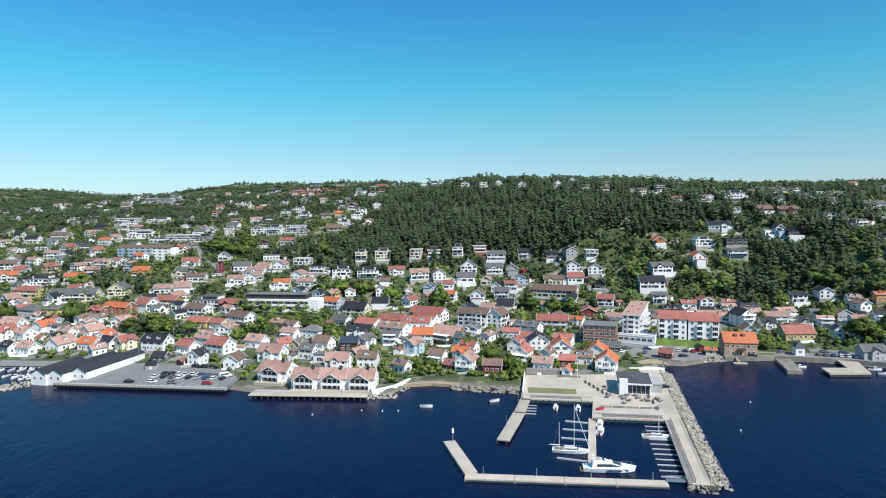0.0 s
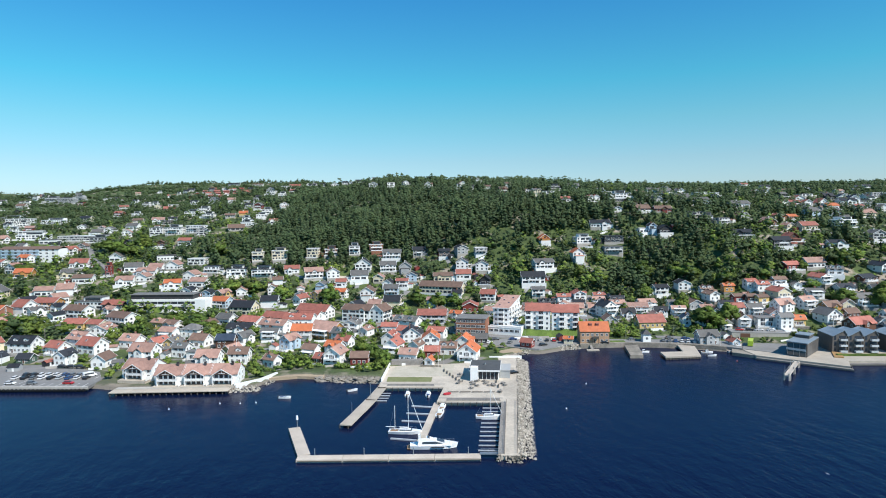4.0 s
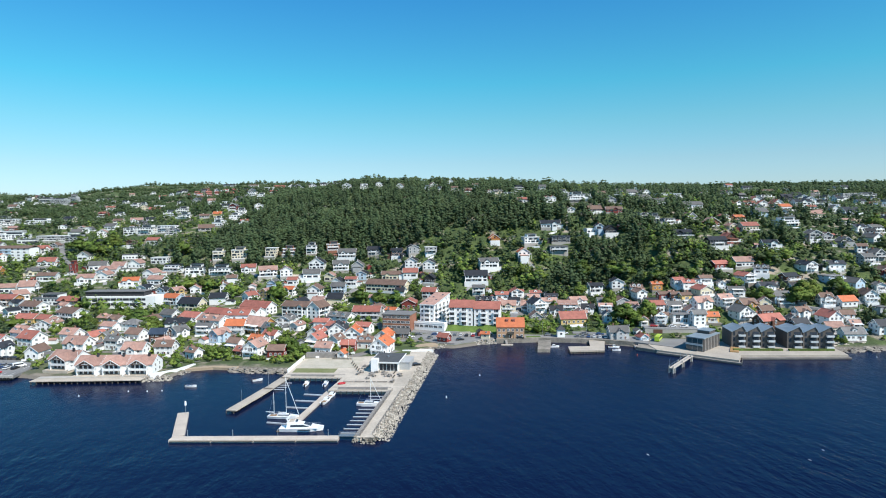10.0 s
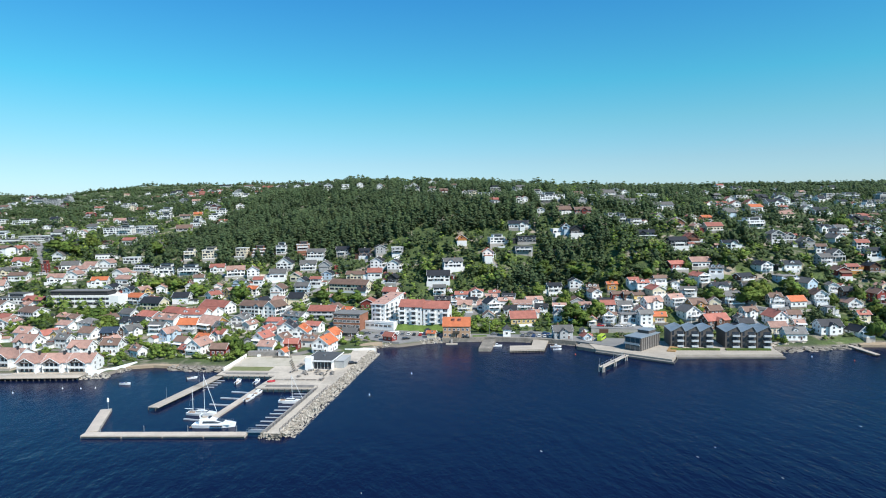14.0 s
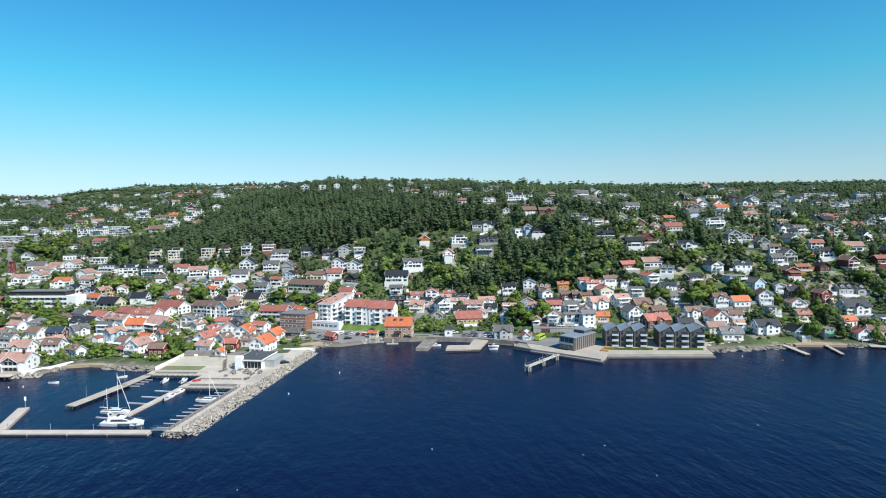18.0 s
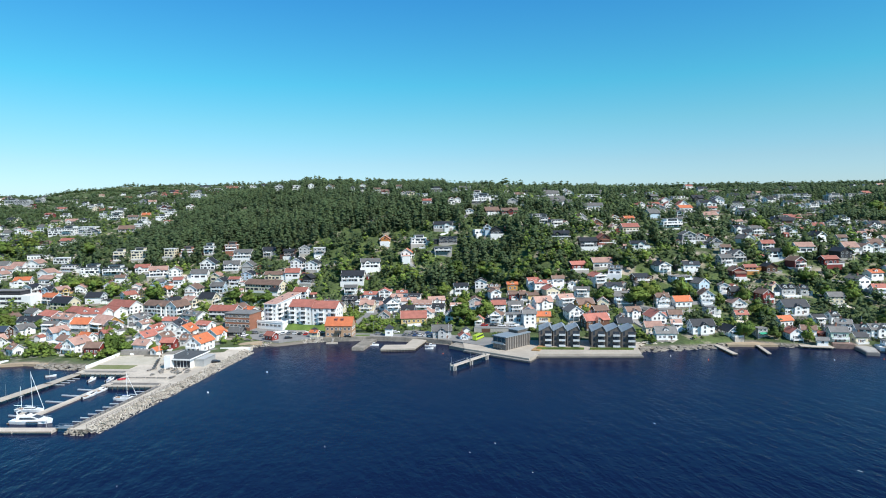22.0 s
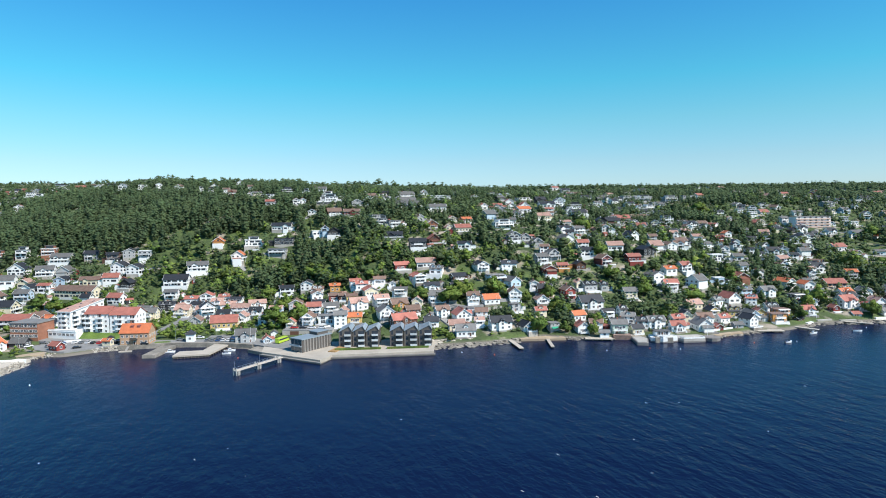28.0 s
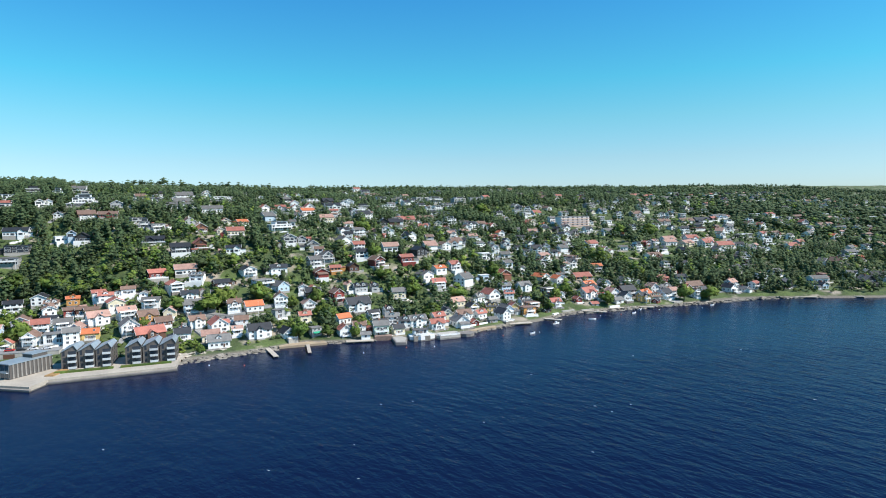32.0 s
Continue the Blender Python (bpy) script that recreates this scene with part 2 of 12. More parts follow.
def ground_material():
    """Grass, scrub, bare rock on steep banks and stone at the water's edge."""
    m = material("hillside_ground", (0.084, 0.120, 0.032), 0.95, 0.25, 14, coords="World", other=(0.042, 0.064, 0.018), share=0.54, bump=0.5, bump_size=1.2)
    n, link = m.node_tree.nodes, m.node_tree.links.new
    b = n["Principled BSDF"]
    green = b.inputs["Base Color"].links[0].from_socket
    geo = n.new("ShaderNodeNewGeometry")
    ns = n.new("ShaderNodeTexNoise")
    ns.inputs["Scale"].default_value, ns.inputs["Detail"].default_value = 0.06, 5
    link(geo.outputs["Position"], ns.inputs[0])
    rg = n.new("ShaderNodeMapRange")
    rg.inputs[1].default_value, rg.inputs[2].default_value = 0.56, 0.66
    link(ns.outputs[0], rg.inputs[0])
    rock = n.new("ShaderNodeMix")
    rock.data_type = "RGBA"
    rock.inputs[7].default_value = (0.30, 0.255, 0.20, 1)
    link(rg.outputs[0], rock.inputs[0]), link(green, rock.inputs[6])
    xyz = n.new("ShaderNodeSeparateXYZ")
    link(geo.outputs["Position"], xyz.inputs[0])
    # yards, lanes and drives between the houses of the lower town
    yard, ramp, low, both, paved = n.new("ShaderNodeTexNoise"), n.new("ShaderNodeMapRange"), n.new("ShaderNodeMapRange"), n.new("ShaderNodeMath"), n.new("ShaderNodeMix")
    yard.inputs["Scale"].default_value, yard.inputs["Detail"].default_value = 0.045, 2
    link(geo.outputs["Position"], yard.inputs[0])
    ramp.inputs[1].default_value, ramp.inputs[2].default_value = 0.62, 0.66
    low.inputs[1].default_value, low.inputs[2].default_value, low.inputs[3].default_value, low.inputs[4].default_value = 7, 15, 1.0, 0.0
    east, part_of = n.new("ShaderNodeMapRange"), n.new("ShaderNodeMath")
    east.inputs[1].default_value, east.inputs[2].default_value, east.inputs[3].default_value, east.inputs[4].default_value = 225, 260, 1.0, 0.0
    part_of.operation = "MULTIPLY"
    link(xyz.outputs[0], east.inputs[0]), link(low.outputs[0], part_of.inputs[0]), link(east.outputs[0], part_of.inputs[1])
    both.operation, paved.data_type = "MULTIPLY", "RGBA"
    paved.inputs[7].default_value = (0.19, 0.18, 0.17, 1)
    link(yard.outputs[0], ramp.inputs[0]), link(xyz.outputs[2], low.inputs[0]), link(ramp.outputs[0], both.inputs[0]), link(part_of.outputs[0], both.inputs[1])
    link(both.outputs[0], paved.inputs[0]), link(rock.outputs[2], paved.inputs[6])
    rock = paved
    edge = n.new("ShaderNodeMapRange")
    edge.inputs[1].default_value, edge.inputs[2].default_value, edge.inputs[3].default_value, edge.inputs[4].default_value = 0.9, 1.9, 1.0, 0.0
    link(xyz.outputs[2], edge.inputs[0])
    stone = n.new("ShaderNodeMix")
    stone.data_type = "RGBA"
    stone.inputs[7].default_value = (0.165, 0.145, 0.12, 1)
    link(edge.outputs[0], stone.inputs[0]), link(rock.outputs[2], stone.inputs[6])
    link(stone.outputs[2], b.inputs["Base Color"])
    return m


def water_material():
    """Fjord water: wind waves on the open water, calmer towards the sheltered shore."""
    m = bpy.data.materials.new("fjord_water")
    m.use_nodes = True
    n, link = m.node_tree.nodes, m.node_tree.links.new
    b = n["Principled BSDF"]
    b.inputs["Base Color"].default_value = (0.0031, 0.0076, 0.0303, 1)
    b.inputs["IOR"].default_value = 1.33
    # reflections coloured blue, in place of the higher sky that wave slopes mirror
    b.inputs["Specular Tint"].default_value = (0.42, 0.62, 1.0, 1)
    geo, xyz, calm, gust = n.new("ShaderNodeNewGeometry"), n.new("ShaderNodeSeparateXYZ"), n.new("ShaderNodeMapRange"), n.new("ShaderNodeTexNoise")
    link(geo.outputs["Position"], xyz.inputs[0])
    drift = n.new("ShaderNodeMath")
    drift.operation = "MULTIPLY_ADD"
    gust.inputs["Scale"].default_value, gust.inputs["Detail"].default_value = 0.014, 3
    link(geo.outputs["Position"], gust.inputs[0]), link(gust.outputs[0], drift.inputs[0]), link(xyz.outputs[1], drift.inputs[2])
    drift.inputs[1].default_value = 140.0
    calm.interpolation_type = "SMOOTHSTEP"
    link(drift.outputs[0], calm.inputs[0])
    calm.inputs[1].default_value, calm.inputs[2].default_value, calm.inputs[3].default_value, calm.inputs[4].default_value = 155, 275, 1.0, 0.3
    for name_, calm_value, open_value in (("Roughness", 0.26, 0.15), ("Specular IOR Level", 0.22, 0.105)):
        mr = n.new("ShaderNodeMapRange")
        mr.inputs[1].default_value, mr.inputs[2].default_value, mr.inputs[3].default_value, mr.inputs[4].default_value = 0.3, 1.0, calm_value, open_value
        link(calm.outputs[0], mr.inputs[0]), link(mr.outputs[0], b.inputs[name_])
    last = None
    for size, strength, turn, wide in ((75.0, 0.10, -20, 1.6), (7.5, 0.6, -78, 2.3), (3.4, 1.0, -82, 1.9), (1.3, 0.8, -86, 1.5)):
        mp = n.new("ShaderNodeMapping")
        mp.vector_type = "TEXTURE"   # crests run along the turned x axis
        mp.inputs["Rotation"].default_value = (0, 0, radians(turn))
        mp.inputs["Scale"].default_value = (wide, 1, 1)
        ns, bp, st = n.new("ShaderNodeTexNoise"), n.new("ShaderNodeBump"), n.new("ShaderNodeMath")
        ns.inputs["Scale"].default_value, ns.inputs["Detail"].default_value = 1 / size, 3
        st.operation = "MULTIPLY"
        st.inputs[1].default_value = strength
        link(calm.outputs[0], st.inputs[0]), link(st.outputs[0], bp.inputs["Strength"])
        bp.inputs["Distance"].default_value = size * 0.15
        link(geo.outputs["Position"], mp.inputs[0]), link(mp.outputs[0], ns.inputs[0]), link(ns.outputs[0], bp.inputs["Height"])
        if last:
            link(last, bp.inputs["Normal"])
        last = bp.outputs[0]
    link(last, b.inputs["Normal"])
    return m


GROUND, WATER = ground_material(), water_material()

# ---- the lie of the land: shoreline and hill profiles ----
SHORE_X = (-2500, -600, -300, -194, -188, -176, -94, -78, -32, -22, -17, -7, 15, 30, 60, 84, 92, 104, 113, 137, 163, 190, 208, 222, 300,
           317, 345, 369, 380, 405, 423, 442, 470, 513, 546, 590, 625, 679, 707, 790, 900, 1300, 4000)
SHORE_Y = (420, 330, 312, 305, 281, 276, 264, 258, 256, 252, 264, 267, 261, 256, 250, 262, 284, 295, 292, 303, 301, 292, 282, 272, 262,
           257, 258, 264, 255, 247, 238, 232, 239, 241, 250, 246, 232, 229, 221, 168, 120, 40, -300)
PROFILES = {  # x: (y, height), (y, height) ...
    -1700: ((380, 2), (600, 30), (1200, 84), (1900, 152), (2600, 168), (5000, 80)),
    -950: ((330, 2), (480, 16), (600, 30), (800, 55), (1200, 82), (1900, 104), (3000, 104), (5000, 80)),
    -560: ((320, 2), (480, 17), (600, 32), (800, 56), (1200, 88), (1900, 151), (2300, 160), (3000, 136), (5000, 80)),
    -300: ((300, 1.5), (330, 3), (400, 6), (480, 17), (590, 34), (700, 44), (900, 68), (1300, 100), (1900, 152), (2300, 154), (3000, 130), (5000, 80)),
    -100: ((270, 1.5), (300, 1.9), (330, 4), (400, 6.5), (441, 9), (532, 31), (630, 50), (760, 75), (960, 105), (1300, 118), (1900, 146), (3000, 140), (5000, 80)),
    50: ((260, 1.8), (330, 3), (380, 5), (408, 6), (455, 15), (495, 27), (555, 54), (650, 79), (780, 102), (880, 112), (1100, 112), (2000, 128), (5000, 80)),
    130: ((295, 1.5), (314, 2.2), (332, 3.4), (372, 4), (402, 5.5), (447, 24), (487, 41), (554, 68), (640, 87), (800, 105), (880, 108), (1100, 106), (2000, 116), (5000, 80)),
    210: ((280, 1.5), (300, 2.0), (320, 4), (355, 5.5), (384, 9), (440, 25), (487, 50), (554, 77), (640, 91), (800, 104), (1100, 108), (2000, 114), (5000, 80)),
    300: ((255, 1.4), (275, 1.7), (290, 4), (306, 8), (340, 18), (371, 31), (440, 52), (540, 76), (700, 92), (1000, 104), (1150, 118), (1400, 120), (2000, 116), (5000, 80)),
    360: ((255, 1.5), (280, 6), (306, 12), (345, 25), (385, 40), (457, 58), (560, 74), (700, 86), (1000, 101), (1180, 119), (1400, 122), (2000, 118), (5000, 80)),
    480: ((235, 1.5), (275, 5), (320, 18), (365, 37), (433, 51), (520, 67), (610, 81), (765, 90), (1000, 99), (1267, 119), (2000, 122), (5000, 80)),
    620: ((232, 1.5), (262, 6), (300, 12), (348, 19), (430, 36), (540, 52), (654, 64), (800, 80), (1000, 90), (1267, 113), (2000, 124), (5000, 80)),
    850: ((140, 1.5), (220, 6), (300, 14), (400, 29), (500, 47), (617, 72), (780, 84), (927, 92), (1300, 110), (1550, 120), (2000, 126), (5000, 80)),
    1300: ((40, 1.5), (140, 8), (300, 22), (460, 44), (620, 66), (800, 84), (1200, 108), (2000, 134), (5000, 80)),
    3000: ((-250, 1.5), (0, 15), (300, 40), (700, 70), (1400, 132), (2400, 152), (5000, 80)),
}


def ripple(x, y, size, seed=0.0):
    """Smooth unevenness of about one, from crossed waves of a given length."""
    k = 2 * math.pi / size
    return (np.sin(k * x + 1.7 * np.sin(0.7 * k * y + seed)) * np.cos(0.9 * k * y + 1.3 * np.sin(0.8 * k * x + 2 * seed))
            + 0.5 * np.sin(1.9 * k * (0.7 * x + 0.7 * y) + 3 * seed) * np.cos(2.1 * k * (0.6 * y - 0.8 * x) + seed))


def shore(x):
    return np.interp(x, SHORE_X, SHORE_Y)


def height(x, y):
    """Height of the ground; x and y are numbers or arrays."""
    x, y = np.broadcast_arrays(np.asarray(x, float), np.asarray(y, float))
    stations = sorted(PROFILES)
    cols = []
    for s in stations:
        ys, zs = zip(*PROFILES[s])
        cols.append(np.interp(y, ys, zs))
    z = np.zeros(x.shape)
    for k in range(len(stations) - 1):
        a, b = stations[k], stations[k + 1]
        u = np.clip((x - a) / (b - a), 0, 1)
        u = u * u * (3 - 2 * u)
        inside = (x >= a) & (x < b) if k else x < b
        if k == len(stations) - 2:
            inside = x >= a
        z = np.where(inside, cols[k] * (1 - u) + cols[k + 1] * u, z)
    off = y - shore(x)
    rough = np.clip((z - 8) / 30, 0, 1)
    z = z + rough * (1.6 * ripple(x, y, 130, 1) + 0.7 * ripple(x, y, 41, 2)) + np.clip((y - 900) / 600, 0, 1) * 5 * ripple(x, y, 420, 4)
    z = np.minimum(z, 1.1 + 0.5 * np.maximum(off, 0))
    z = np.where((x > 33.5) & (x < 97) & (y > 235) & (y < 275), np.minimum(z, 1.25), z)   # levelled for the harbour plaza
    z = np.where((x > 91) & (x < 139) & (y > 290) & (y < 322), np.minimum(z, 2.2), z)   # and for the car park
    return np.where(off < 0, np.maximum(-4, 1.1 + 0.9 * off + 0.25 * ripple(x, y, 9, 3)), z)



# ---- mesh helpers ----
def mesh_of(name, verts, faces, mats, slots=None, smooth=False):
    me = bpy.data.meshes.new(name)
    me.from_pydata([tuple(v) for v in verts], [], [tuple(q) for q in faces])
    for m in mats if isinstance(mats, (list, tuple)) else [mats]:
        me.materials.append(m)
    if slots is not None:
        me.polygons.foreach_set("material_index", slots)
    if smooth:
        me.polygons.foreach_set("use_smooth", [True] * len(me.polygons))
    me.update()
    return me


def part(name, me, parent, m=None, label=""):
    """A mesh as one part of a thing or of a part."""
    ob = new(name, me)
    ob.parent = parent
    if m is not None:
        ob.matrix_basis = m
    return tagged(ob, label) if label else ob


class Shape:
    """Gathers boxes, prisms and sheets for one mesh."""

    def __init__(self):
        self.v, self.f, self.s = [], [], []

    def add(self, verts, faces, slot=0):
        o = len(self.v)
        self.v += [tuple(p) for p in verts]
        self.f += [tuple(o + i for i in q) for q in faces]
        self.s += [slot] * len(faces)
        return self

    def box(self, x0, x1, y0, y1, z0, z1, slot=0, m=None):
        p = [Vector(q) for q in ((x0, y0, z0), (x1, y0, z0), (x1, y1, z0), (x0, y1, z0), (x0, y0, z1), (x1, y0, z1), (x1, y1, z1), (x0, y1, z1))]
        if m is not None:
            p = [m @ q for q in p]
        return self.add(p, ((0, 3, 2, 1), (4, 5, 6, 7), (0, 1, 5, 4), (1, 2, 6, 5), (2, 3, 7, 6), (3, 0, 4, 7)), slot)

    def prism(self, outline, z0, z1, slot=0):
        """A flat outline (anticlockwise, seen from above) raised from z0 to z1."""
        k = len(outline)
        v = [(x, y, z0) for x, y in outline] + [(x, y, z1) for x, y in outline]
        return self.add(v, [tuple(range(k - 1, -1, -1)), tuple(range(k, 2 * k))] + [(i, (i + 1) % k, k + (i + 1) % k, k + i) for i in range(k)], slot)

    def slab(self, a, b, c, d, thick, slot=0):
        """A board between four corners, thickened straight down."""
        lo = [(p[0], p[1], p[2] - thick) for p in (a, b, c, d)]
        return self.add([a, b, c, d] + lo, ((0, 1, 2, 3), (7, 6, 5, 4), (0, 4, 5, 1), (1, 5, 6, 2), (2, 6, 7, 3), (3, 7, 4, 0)), slot)

    def tube(self, a, b, r0, r1=None, sides=6, slot=0):
        a, b = Vector(a), Vector(b)
        q = (b - a).to_track_quat("Z", "Y")
        v = []
        for p, r in ((a, r0), (b, r0 if r1 is None else r1)):
            v += [p + q @ Vector((r * math.cos(2 * math.pi * i / sides), r * math.sin(2 * math.pi * i / sides), 0)) for i in range(sides)]
        return self.add(v, [(i, (i + 1) % sides, sides + (i + 1) % sides, sides + i) for i in range(sides)] + [tuple(range(sides - 1, -1, -1)), tuple(range(sides, 2 * sides))], slot)

    def mesh(self, name, *mats):
        return mesh_of(name, self.v, self.f, mats, self.s)


def empty(name, m, label, category, group="", kind=""):
    ob = new(name)
    ob.matrix_basis = m
    ob.empty_display_size = 0.5
    return tagged(ob, label, category, group, kind)


# ---- ground, seabed and water ----
def axis(*runs):
    out = []
    for a, b, n in runs:
        out += list(np.linspace(a, b, n, endpoint=False))
    return np.array(out + [runs[-1][1]])


gx = axis((-4800, -1500, 24), (-1500, -420, 54), (-420, -220, 40), (-220, 480, 234), (480, 820, 85), (820, 1700, 60), (1700, 5000, 26))
gy = axis((-4500, -300, 12), (-300, 150, 10), (150, 215, 13), (215, 480, 106), (480, 1000, 87), (1000, 2600, 80), (2600, 4900, 24))
XX, YY = np.meshgrid(gx, gy)
ZZ = height(XX, YY)
nx, ny = len(gx), len(gy)
idx = np.arange(nx * ny).reshape(ny, nx)
quads = np.stack([idx[:-1, :-1], idx[:-1, 1:], idx[1:, 1:], idx[1:, :-1]], -1).reshape(-1, 4)
tagged(new("ground", mesh_of("ground", np.stack([XX, YY, ZZ], -1).reshape(-1, 3).tolist(), quads.tolist(), GROUND, smooth=True)),
       "grassy, rocky hillside rising from the fjord", "ground", kind="structure")
tagged(new("water", mesh_of("water", [(-4900, -4600, 0), (5000, -4600, 0), (5000, 4900, 0), (-4900, 4900, 0)], [(0, 1, 2, 3)], WATER)),
       "dark blue rippled fjord water", "water", kind="structure")



FOAM = material("foam", (0.75, 0.78, 0.80), 0.8, 0.1, 1)
fr, foam = random.Random(64), Shape()
for k in range(46):
    fx, fy, ln_, an_ = fr.uniform(60, 620), fr.uniform(-20, 150), fr.uniform(0.3, 0.9), radians(-66 + fr.uniform(-14, 14))
    pts = []
    for i in range(9):
        a_ = 2 * math.pi * i / 9
        u_, v_ = ln_ * math.cos(a_) * fr.uniform(0.5, 1.0), 0.14 * math.sin(a_) * fr.uniform(0.4, 1.2)
        pts.append((fx + u_ * math.cos(an_) - v_ * math.sin(an_), fy + u_ * math.sin(an_) + v_ * math.cos(an_)))
    foam.prism(pts, -0.05, 0.07)
tagged(new("whitecaps", foam.mesh("whitecaps", FOAM)), "small white crests of foam on the wind waves", "foam", kind="stuff")


# ---- houses ----
FOOT = []     # plots taken: x, y, radius


def window_mesh(w, h, bars=1):
    """A white framed window, 8 cm deep, with its panes set back behind frame and bars; it looks along -y."""
    t, dp, bar = 0.11, -0.08, 0.07
    xs = [-w / 2, -w / 2 + t]
    for k in range(bars):
        c = -w / 2 + w * (k + 1) / (bars + 1)
        xs += [c - bar / 2, c + bar / 2]
    xs += [w / 2 - t, w / 2]
    zs = [0, t, h - t, h]
    pane = lambda i, k: k == 1 and i % 2 == 1
    index, verts, faces, slots = {}, [], [], []

    def at(*p):
        if p not in index:
            index[p] = len(verts)
            verts.append(p)
        return index[p]

    for i in range(len(xs) - 1):
        for k in range(3):
            y = -0.02 if pane(i, k) else dp
            faces.append((at(xs[i], y, zs[k]), at(xs[i + 1], y, zs[k]), at(xs[i + 1], y, zs[k + 1]), at(xs[i], y, zs[k + 1])))
            slots.append(1 if pane(i, k) else 0)
            if pane(i, k):
                for (xa, za), (xb, zb) in (((xs[i], zs[k]), (xs[i + 1], zs[k])), ((xs[i + 1], zs[k]), (xs[i + 1], zs[k + 1])), ((xs[i + 1], zs[k + 1]), (xs[i], zs[k + 1])), ((xs[i], zs[k + 1]), (xs[i], zs[k]))):
                    faces.append((at(xa, dp, za), at(xb, dp, zb), at(xb, -0.02, zb), at(xa, -0.02, za)))
                    slots.append(0)
    for (xa, za), (xb, zb) in (((xs[0], 0), (xs[-1], 0)), ((xs[-1], 0), (xs[-1], h)), ((xs[-1], h), (xs[0], h)), ((xs[0], h), (xs[0], 0))):
        faces.append((at(xb, dp, zb), at(xa, dp, za), at(xa, 0.02, za), at(xb, 0.02, zb)))
        slots.append(0)
    return mesh_of("window", verts, faces, [WHITE_PAINT, GLASS], slots)


WIN = {"s": window_mesh(1.35, 1.45), "l": window_mesh(2.5, 1.55, 2), "t": window_mesh(1.0, 1.0), "p": window_mesh(2.6, 2.0, 2), "b": window_mesh(4.4, 1.5, 3)}
DOOR = Shape().box(-0.55, 0.55, -0.09, 0.02, 0, 2.1, 0).box(-0.42, 0.42, -0.11, -0.08, 0.1, 2.0, 1).mesh("door", WHITE_PAINT, WALL["B"])
SKYLIGHT = Shape().box(-0.5, 0.5, -0.75, 0.75, -0.05, 0.07, 0).box(-0.4, 0.4, -0.65, 0.65, 0.05, 0.09, 1).mesh("skylight", WALL["G"], GLASS)
CHIM = Shape().box(-0.4, 0.4, -0.32, 0.32, -1.2, 1.0).box(-0.46, 0.46, -0.38, 0.38, 1.0, 1.12).box(-0.25, 0.25, -0.18, 0.18, 1.12, 1.3).mesh("chimney", CHIMNEY)
WALL_WORD = {"W": "white", "C": "cream", "Y": "yellow", "O": "ochre", "R": "red", "B": "dark brown", "K": "black", "G": "grey", "b": "pale blue", "n": "brick", "g": "green", "e": "sage green"}
ROOF_WORD = {"r": "red tiled", "o": "bright orange tiled", "t": "faded terracotta", "b": "brown tiled", "k": "black tiled", "g": "grey", "s": "blue slate"}


def put_window(parent, kind, x, y, z, face):
    """face: 0 looks to -y, 90 to +x, -90 to -x."""
    part("window", WIN[kind], parent, pose(x, y, z, 0, 0, face))


def facade(parent, kind, span, z, face, at, rng, most=9):
    """A row of windows along one wall; face as in put_window, 180 looks to +y."""
    step = {"b": 5.4, "l": 3.7, "p": 3.9}.get(kind, 2.6)
    if span < step:
        kind, step = "s", 2.4
    k = max(1, min(most, int(span / step + 0.3)))
    m = pose(0, 0, 0, 0, 0, face)
    for i in range(k):
        if k > 2 and rng.random() < 0.08:
            continue
        part("window", WIN[kind], parent, m @ pose((i + 0.5) / k * span - span / 2 + rng.uniform(-0.15, 0.15), -at, z))


def house_terrace(ob, span, at, face, rng, wall):
    """A garden terrace before the house: deck or flags, a wall that holds it, a low railing."""
    wd, dp, m = span * rng.uniform(0.75, 1.25), rng.uniform(2.4, 4.2), pose(0, 0, 0, 0, 0, face)
    off = rng.uniform(-0.15, 0.15) * span
    x0, x1, y0 = off - wd / 2, off + wd / 2, -at - dp
    hold = rng.choice((WHITE_PAINT, WHITE_PAINT, CONCRETE, ROCK, GREY_WOOD))
    t = part("terrace", Shape().box(x0, x1, y0, -at + 0.05, -3.4, 0.12).box(x0 - 0.08, x1 + 0.08, y0 - 0.1, y0 + 0.2, -3.4, 0.22).mesh("terrace", hold), ob, m)
    if rng.random() < 0.55:
        part("railing", railing_shape(x0, x1, y0, -at, 0.12).mesh("railing", WHITE_PAINT if wall != "K" else DARK_WOOD), t)


def railing_shape(x0, x1, y0, y1, z, high=0.95):
    """Posts, a handrail and a boarded panel along the front and both ends of a deck."""
    g = Shape()
    for xa, xb, ya, yb in ((x0, x1, y0, y0 + 0.06), (x0, x0 + 0.06, y0, y1), (x1 - 0.06, x1, y0, y1)):
        g.box(xa, xb, ya, yb, z + high - 0.1, z + high)
        g.box(xa, xb, ya, yb, z + 0.12, z + high - 0.28)
    k = max(2, int((x1 - x0) / 1.8))
    for i in range(k + 1):
        c = x0 + 0.05 + (x1 - x0 - 0.1) * i / k
        g.box(c - 0.05, c + 0.05, y0 - 0.01, y0 + 0.09, z, z + high)
    return g


POSTS = {}


